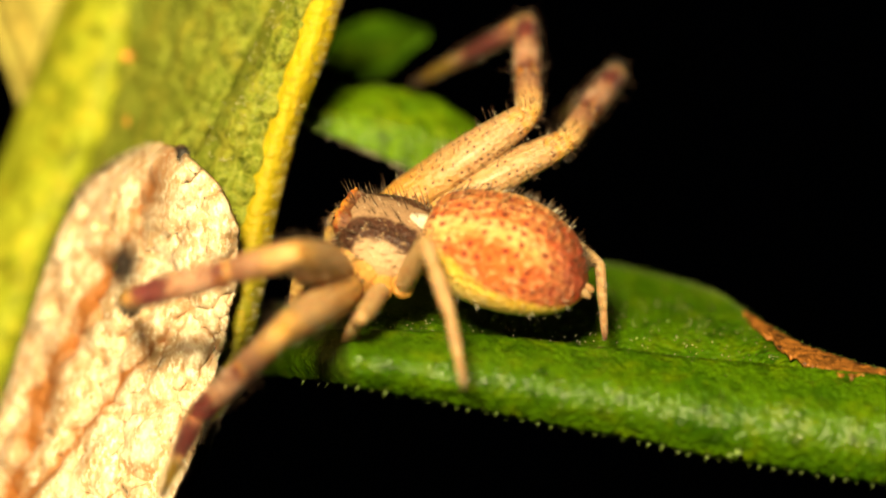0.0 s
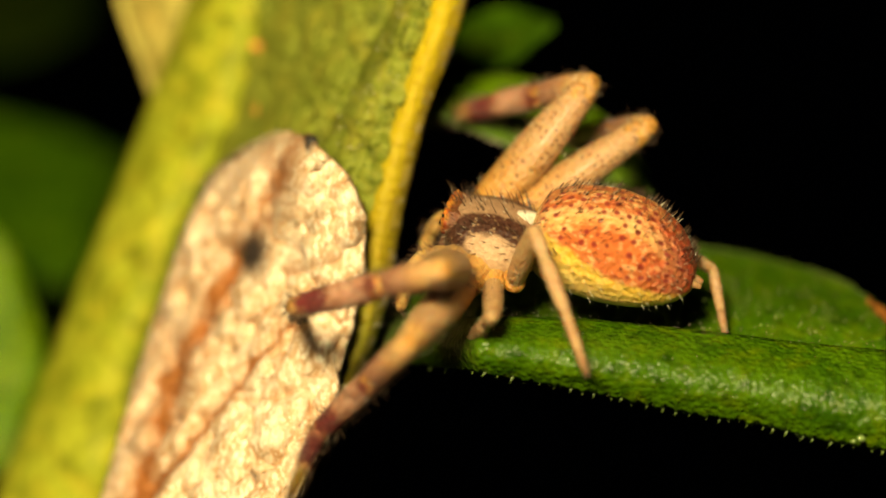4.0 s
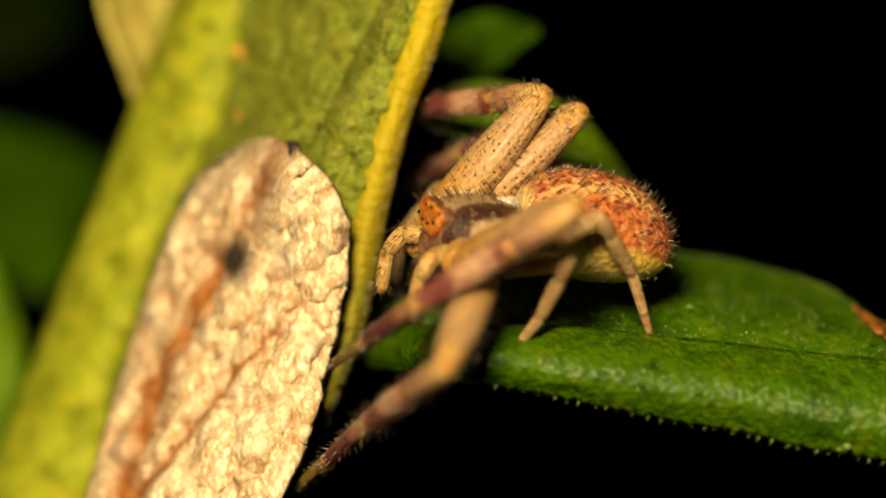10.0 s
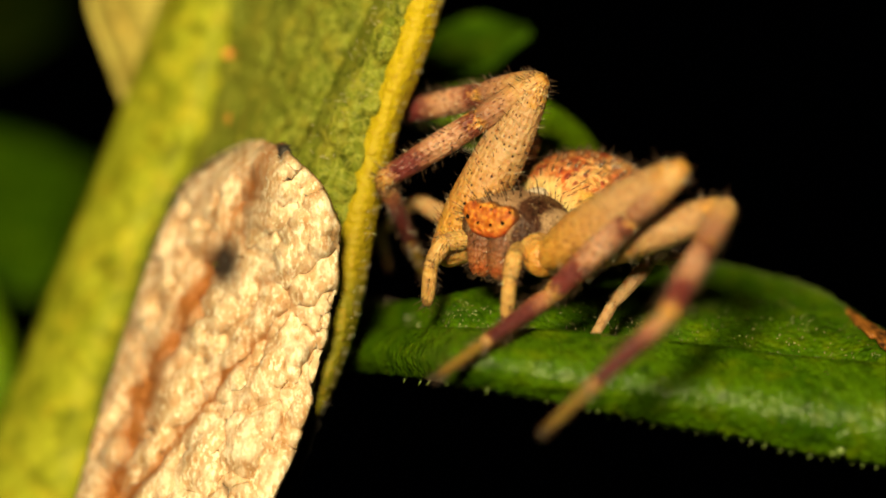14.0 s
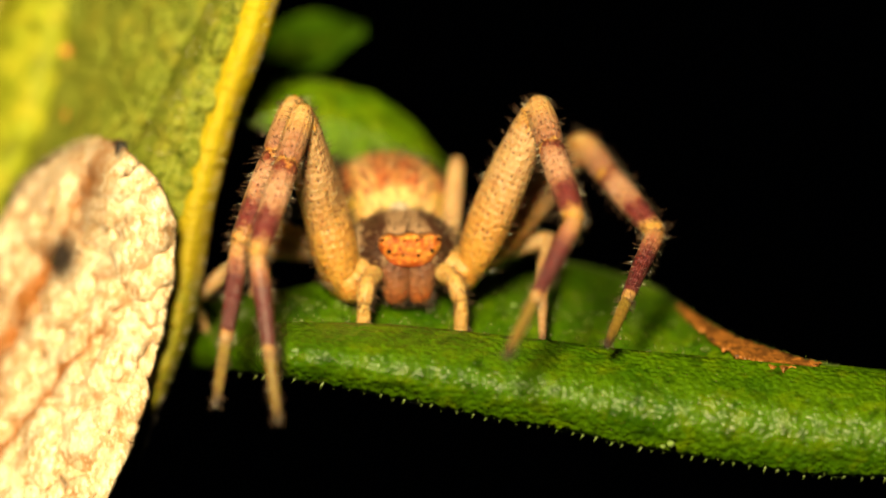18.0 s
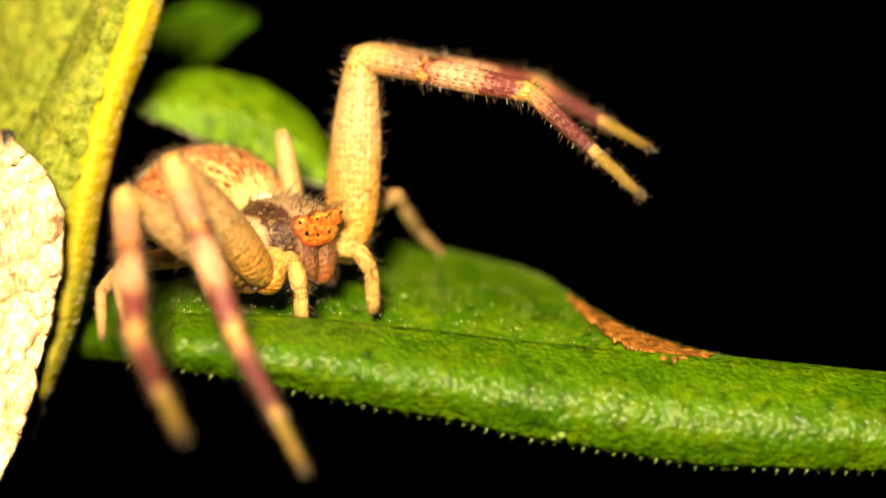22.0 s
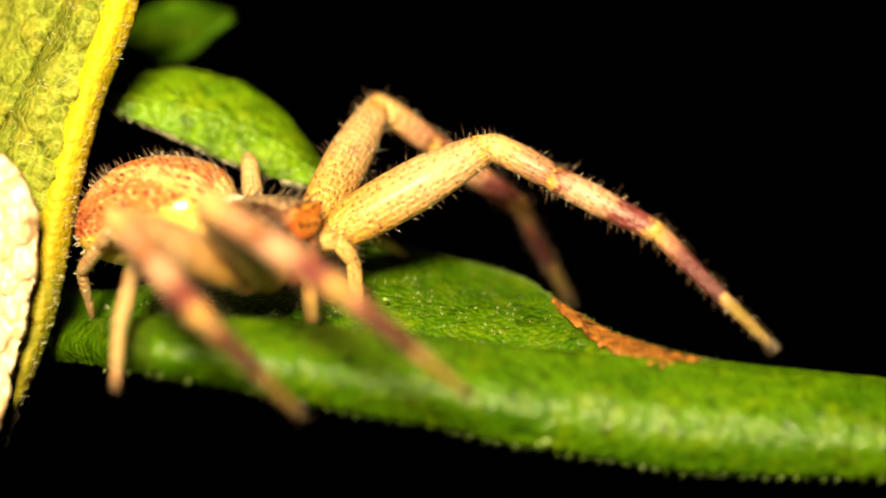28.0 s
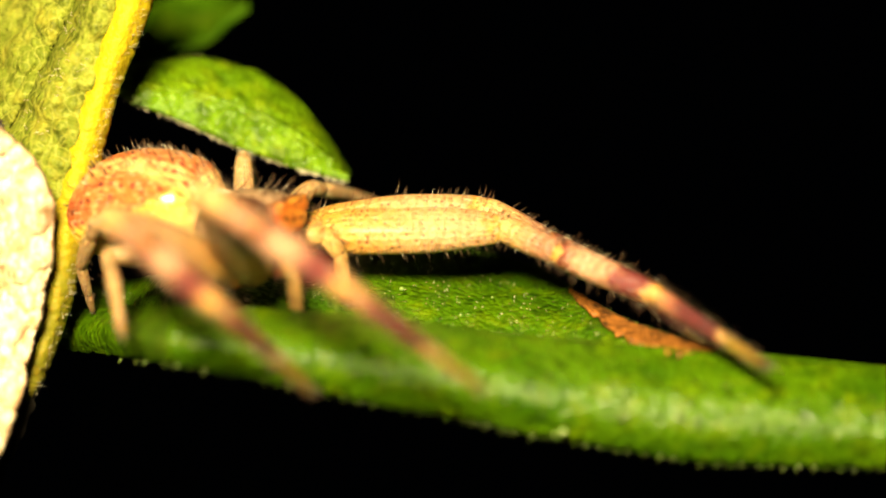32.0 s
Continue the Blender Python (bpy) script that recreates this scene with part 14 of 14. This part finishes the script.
    walk(legs["R4"]["metatarsus"], [(0, mm(-2.77, -1, -0.14, -70.4, 53.2, 122.1)), (0.5, mm(-2.78, -1.01, -0.15, -70.5, 53.1, 122.1)), (1, mm(-2.81, -1.03, -0.18, -70.4, 52.7, 122.3)), (1.5, mm(-2.85, -1.07, -0.22, -70.2, 51.9, 122.8)), (2, mm(-2.89, -1.11, -0.25, -69.4, 50.8, 123.9)), (2.5, mm(-2.93, -1.15, -0.29, -68.5, 49.9, 124.6)), (3, mm(-2.95, -1.19, -0.33, -67.1, 48.9, 125.6)), (3.5, mm(-2.97, -1.21, -0.35, -65.3, 48.2, 126.5)), (4, mm(-2.98, -1.22, -0.36, -63.9, 47.9, 126.8)), (4.5, mm(-2.96, -1.14, -0.31, -64.5, 48, 124.5)), (5, mm(-2.87, -0.94, -0.19, -65.7, 47.8, 120.7)), (5.5, mm(-2.69, -0.67, -0.02, -64.2, 47, 118.8)), (6, mm(-2.47, -0.43, 0.17, -59.8, 45.1, 119.1)), (6.5, mm(-2.28, -0.27, 0.33, -55.5, 43.4, 119.1)), (7, mm(-2.21, -0.2, 0.38, -52.1, 42.6, 119)), (7.5, mm(-2.31, -0.3, 0.28, -46, 49.2, 124.9)), (8, mm(-2.45, -0.66, 0.07, -24.5, 60.1, 151)), (8.5, mm(-2.43, -1.08, -0.05, 7.3, 57.6, -170.3)), (9, mm(-2.36, -1.27, -0.07, 19.4, 52.5, -156)), (9.5, mm(-2.3, -1.33, -0.04, 22.7, 51.7, -153.2)), (10, mm(-2.18, -1.39, -0, 25.2, 50.9, -150.7)), (10.5, mm(-1.99, -1.48, 0.04, 26.9, 50.3, -147.4)), (11, mm(-1.75, -1.59, 0.09, 27.9, 49.9, -143.5)), (11.5, mm(-1.47, -1.7, 0.15, 28.1, 49.8, -138.6)), (12, mm(-1.21, -1.77, 0.21, 27.7, 49.4, -134)), (12.5, mm(-1.09, -1.77, 0.27, 26, 48.7, -133.4)), (13, mm(-1.09, -1.72, 0.3, 23.8, 48, -135.3)), (13.5, mm(-1.26, -1.57, 0.28, 15.1, 48.3, -149.5)), (14, mm(-1.39, -1.63, 0.25, 16.1, 48.1, -148.3)), (14.5, mm(-1.56, -1.91, 0.17, 16.4, 48.2, -144.8)), (15, mm(-1.73, -2.34, 0.01, 14.8, 48.7, -140.8)), (15.5, mm(-1.85, -2.76, -0.17, 10.6, 50.3, -138.3)), (16, mm(-1.88, -3.03, -0.34, 0.8, 53.3, -142.2)), (16.5, mm(-1.69, -3.17, -0.7, -22.3, 55.7, -157)), (17, mm(-1.18, -3.24, -1.11, -51.3, 53.7, -173.3)), (17.5, mm(-0.74, -3.36, -1.38, -75.1, 54.3, 173.6)), (18, mm(-0.27, -3.75, -1.45, -129.5, 63.7, 119.1)), (18.5, mm(0.68, -3.9, -0.84, 122.6, 63.2, 17.1)), (19, mm(0.77, -3.68, -0.44, 85, 37.7, -18.1)), (19.5, mm(0.52, -3.71, -0.41, 83.3, 41.5, -19.8)), (20, mm(0.3, -3.74, -0.43, 82, 45.2, -21.7)), (20.5, mm(0.33, -3.74, -0.6, 81.8, 29.8, -28)), (21, mm(0.36, -3.72, -0.78, 85.7, 15, -32.9)), (21.5, mm(0.23, -3.71, -0.72, 89.4, 18.3, -36.1)), (22, mm(-0.01, -3.67, -0.65, 92.1, 21.8, -40.8)), (22.5, mm(-0.3, -3.6, -0.73, 94, 19, -47.3)), (23, mm(-0.5, -3.55, -0.82, 95.4, 15.6, -51.7)), (23.5, mm(-0.45, -3.55, -0.78, 95.5, 17.2, -52.2)), (24, mm(-0.42, -3.53, -0.74, 93.8, 19.1, -52.7)), (24.5, mm(-0.46, -3.5, -0.77, 92.2, 22.6, -50.6)), (25, mm(-0.59, -3.42, -0.88, 93.4, 32.2, -40.7)), (25.5, mm(-0.91, -3.19, -1.16, 115, 34.1, 9)), (26, mm(-1.52, -2.56, -1.46, 137.1, 5.6, 29.4)), (26.5, mm(-2.03, -1.73, -1.34, 161.1, 34, 26.8)), (27, mm(-2.23, -1.25, -1.05, -137.6, 58, 74)), (27.5, mm(-2.29, -1.03, -0.86, -100, 53.1, 103.2)), (28, mm(-2.29, -0.95, -0.79, -89.8, 50.2, 109.2)), (28.5, mm(-2.28, -0.94, -0.79, -87.1, 50.3, 109.3)), (29, mm(-2.25, -0.92, -0.78, -85.1, 50.2, 109.9)), (29.5, mm(-2.22, -0.9, -0.78, -84.4, 50.3, 109.7)), (30, mm(-2.18, -0.89, -0.79, -83.4, 50.2, 110)), (30.5, mm(-2.15, -0.87, -0.8, -83.1, 50.3, 109.9)), (31, mm(-2.11, -0.86, -0.8, -82.5, 50.2, 110.3)), (31.5, mm(-2.1, -0.86, -0.8, -82.4, 50.2, 110.2)), (32, mm(-2.09, -0.85, -0.8, -82.2, 50.2, 110.3))])
    walk(legs["R4"]["tarsus"], [(0, mm(-3.03, -0.59, -0.79, -70.4, 53.2, 122.1)), (0.5, mm(-3.04, -0.6, -0.8, -70.5, 53.1, 122.1)), (1, mm(-3.07, -0.61, -0.82, -70.4, 52.7, 122.3)), (1.5, mm(-3.12, -0.65, -0.86, -70.2, 51.9, 122.8)), (2, mm(-3.18, -0.69, -0.88, -69.4, 50.8, 123.9)), (2.5, mm(-3.23, -0.72, -0.91, -68.5, 49.9, 124.6)), (3, mm(-3.26, -0.76, -0.94, -67.1, 48.9, 125.6)), (3.5, mm(-3.29, -0.78, -0.95, -65.3, 48.2, 126.5)), (4, mm(-3.3, -0.79, -0.96, -63.9, 47.9, 126.8)), (4.5, mm(-3.26, -0.69, -0.91, -64.5, 48, 124.5)), (5, mm(-3.14, -0.47, -0.79, -65.7, 47.8, 120.7)), (5.5, mm(-2.96, -0.19, -0.61, -64.2, 47, 118.8)), (6, mm(-2.74, 0.07, -0.4, -59.8, 45.1, 119.1)), (6.5, mm(-2.57, 0.25, -0.23, -55.5, 43.4, 119.1)), (7, mm(-2.5, 0.32, -0.17, -52.1, 42.6, 119)), (7.5, mm(-2.61, 0.13, -0.33, -46, 49.2, 124.9)), (8, mm(-2.8, -0.46, -0.63, -24.5, 60.1, 151)), (8.5, mm(-2.86, -1.15, -0.73, 7.3, 57.6, -170.3)), (9, mm(-2.81, -1.47, -0.71, 19.4, 52.5, -156)), (9.5, mm(-2.75, -1.56, -0.68, 22.7, 51.7, -153.2)), (10, mm(-2.63, -1.64, -0.63, 25.2, 50.9, -150.7)), (10.5, mm(-2.43, -1.76, -0.58, 26.9, 50.3, -147.4)), (11, mm(-2.17, -1.9, -0.53, 27.9, 49.9, -143.5)), (11.5, mm(-1.86, -2.04, -0.47, 28.1, 49.8, -138.6)), (12, mm(-1.58, -2.15, -0.4, 27.7, 49.4, -134)), (12.5, mm(-1.46, -2.16, -0.34, 26, 48.7, -133.4)), (13, mm(-1.47, -2.1, -0.3, 23.8, 48, -135.3)), (13.5, mm(-1.72, -1.84, -0.32, 15.1, 48.3, -149.5)), (14, mm(-1.85, -1.91, -0.35, 16.1, 48.1, -148.3)), (14.5, mm(-2, -2.22, -0.43, 16.4, 48.2, -144.8)), (15, mm(-2.14, -2.67, -0.59, 14.8, 48.7, -140.8)), (15.5, mm(-2.23, -3.1, -0.79, 10.6, 50.3, -138.3)), (16, mm(-2.27, -3.33, -0.99, 0.8, 53.3, -142.2)), (16.5, mm(-2.11, -3.35, -1.37, -22.3, 55.7, -157)), (17, mm(-1.66, -3.3, -1.76, -51.3, 53.7, -173.3)), (17.5, mm(-1.21, -3.31, -2.04, -75.1, 54.3, 173.6)), (18, mm(-0.45, -3.44, -2.18, -129.5, 63.7, 119.1)), (18.5, mm(1.03, -3.8, -1.56, 122.6, 63.2, 17.1)), (19, mm(1.38, -3.88, -0.94, 85, 37.7, -18.1)), (19.5, mm(1.09, -3.92, -0.95, 83.3, 41.5, -19.8)), (20, mm(0.83, -3.95, -1.01, 82, 45.2, -21.7)), (20.5, mm(0.95, -4.07, -1, 81.8, 29.8, -28)), (21, mm(1.02, -4.14, -0.99, 85.7, 15, -32.9)), (21.5, mm(0.86, -4.16, -0.97, 89.4, 18.3, -36.1)), (22, mm(0.56, -4.16, -0.95, 92.1, 21.8, -40.8)), (22.5, mm(0.22, -4.16, -0.99, 94, 19, -47.3)), (23, mm(-0.02, -4.16, -1.04, 95.4, 15.6, -51.7)), (23.5, mm(0.02, -4.16, -1.02, 95.5, 17.2, -52.2)), (24, mm(0.04, -4.14, -1, 93.8, 19.1, -52.7)), (24.5, mm(0.02, -4.08, -1.08, 92.2, 22.6, -50.6)), (25, mm(-0.07, -3.86, -1.31, 93.4, 32.2, -40.7)), (25.5, mm(-0.25, -3.08, -1.61, 115, 34.1, 9)), (26, mm(-0.82, -2.17, -1.54, 137.1, 5.6, 29.4)), (26.5, mm(-1.43, -1.43, -1.79, 161.1, 34, 26.8)), (27, mm(-2.11, -0.83, -1.73, -137.6, 58, 74)), (27.5, mm(-2.4, -0.56, -1.51, -100, 53.1, 103.2)), (28, mm(-2.46, -0.46, -1.42, -89.8, 50.2, 109.2)), (28.5, mm(-2.45, -0.45, -1.41, -87.1, 50.3, 109.3)), (29, mm(-2.42, -0.43, -1.4, -85.1, 50.2, 109.9)), (29.5, mm(-2.4, -0.42, -1.41, -84.4, 50.3, 109.7)), (30, mm(-2.36, -0.4, -1.41, -83.4, 50.2, 110)), (30.5, mm(-2.33, -0.39, -1.42, -83.1, 50.3, 109.9)), (31, mm(-2.29, -0.38, -1.42, -82.5, 50.2, 110.3)), (31.5, mm(-2.28, -0.37, -1.42, -82.4, 50.2, 110.2)), (32, mm(-2.27, -0.36, -1.42, -82.2, 50.2, 110.3))])


motions()
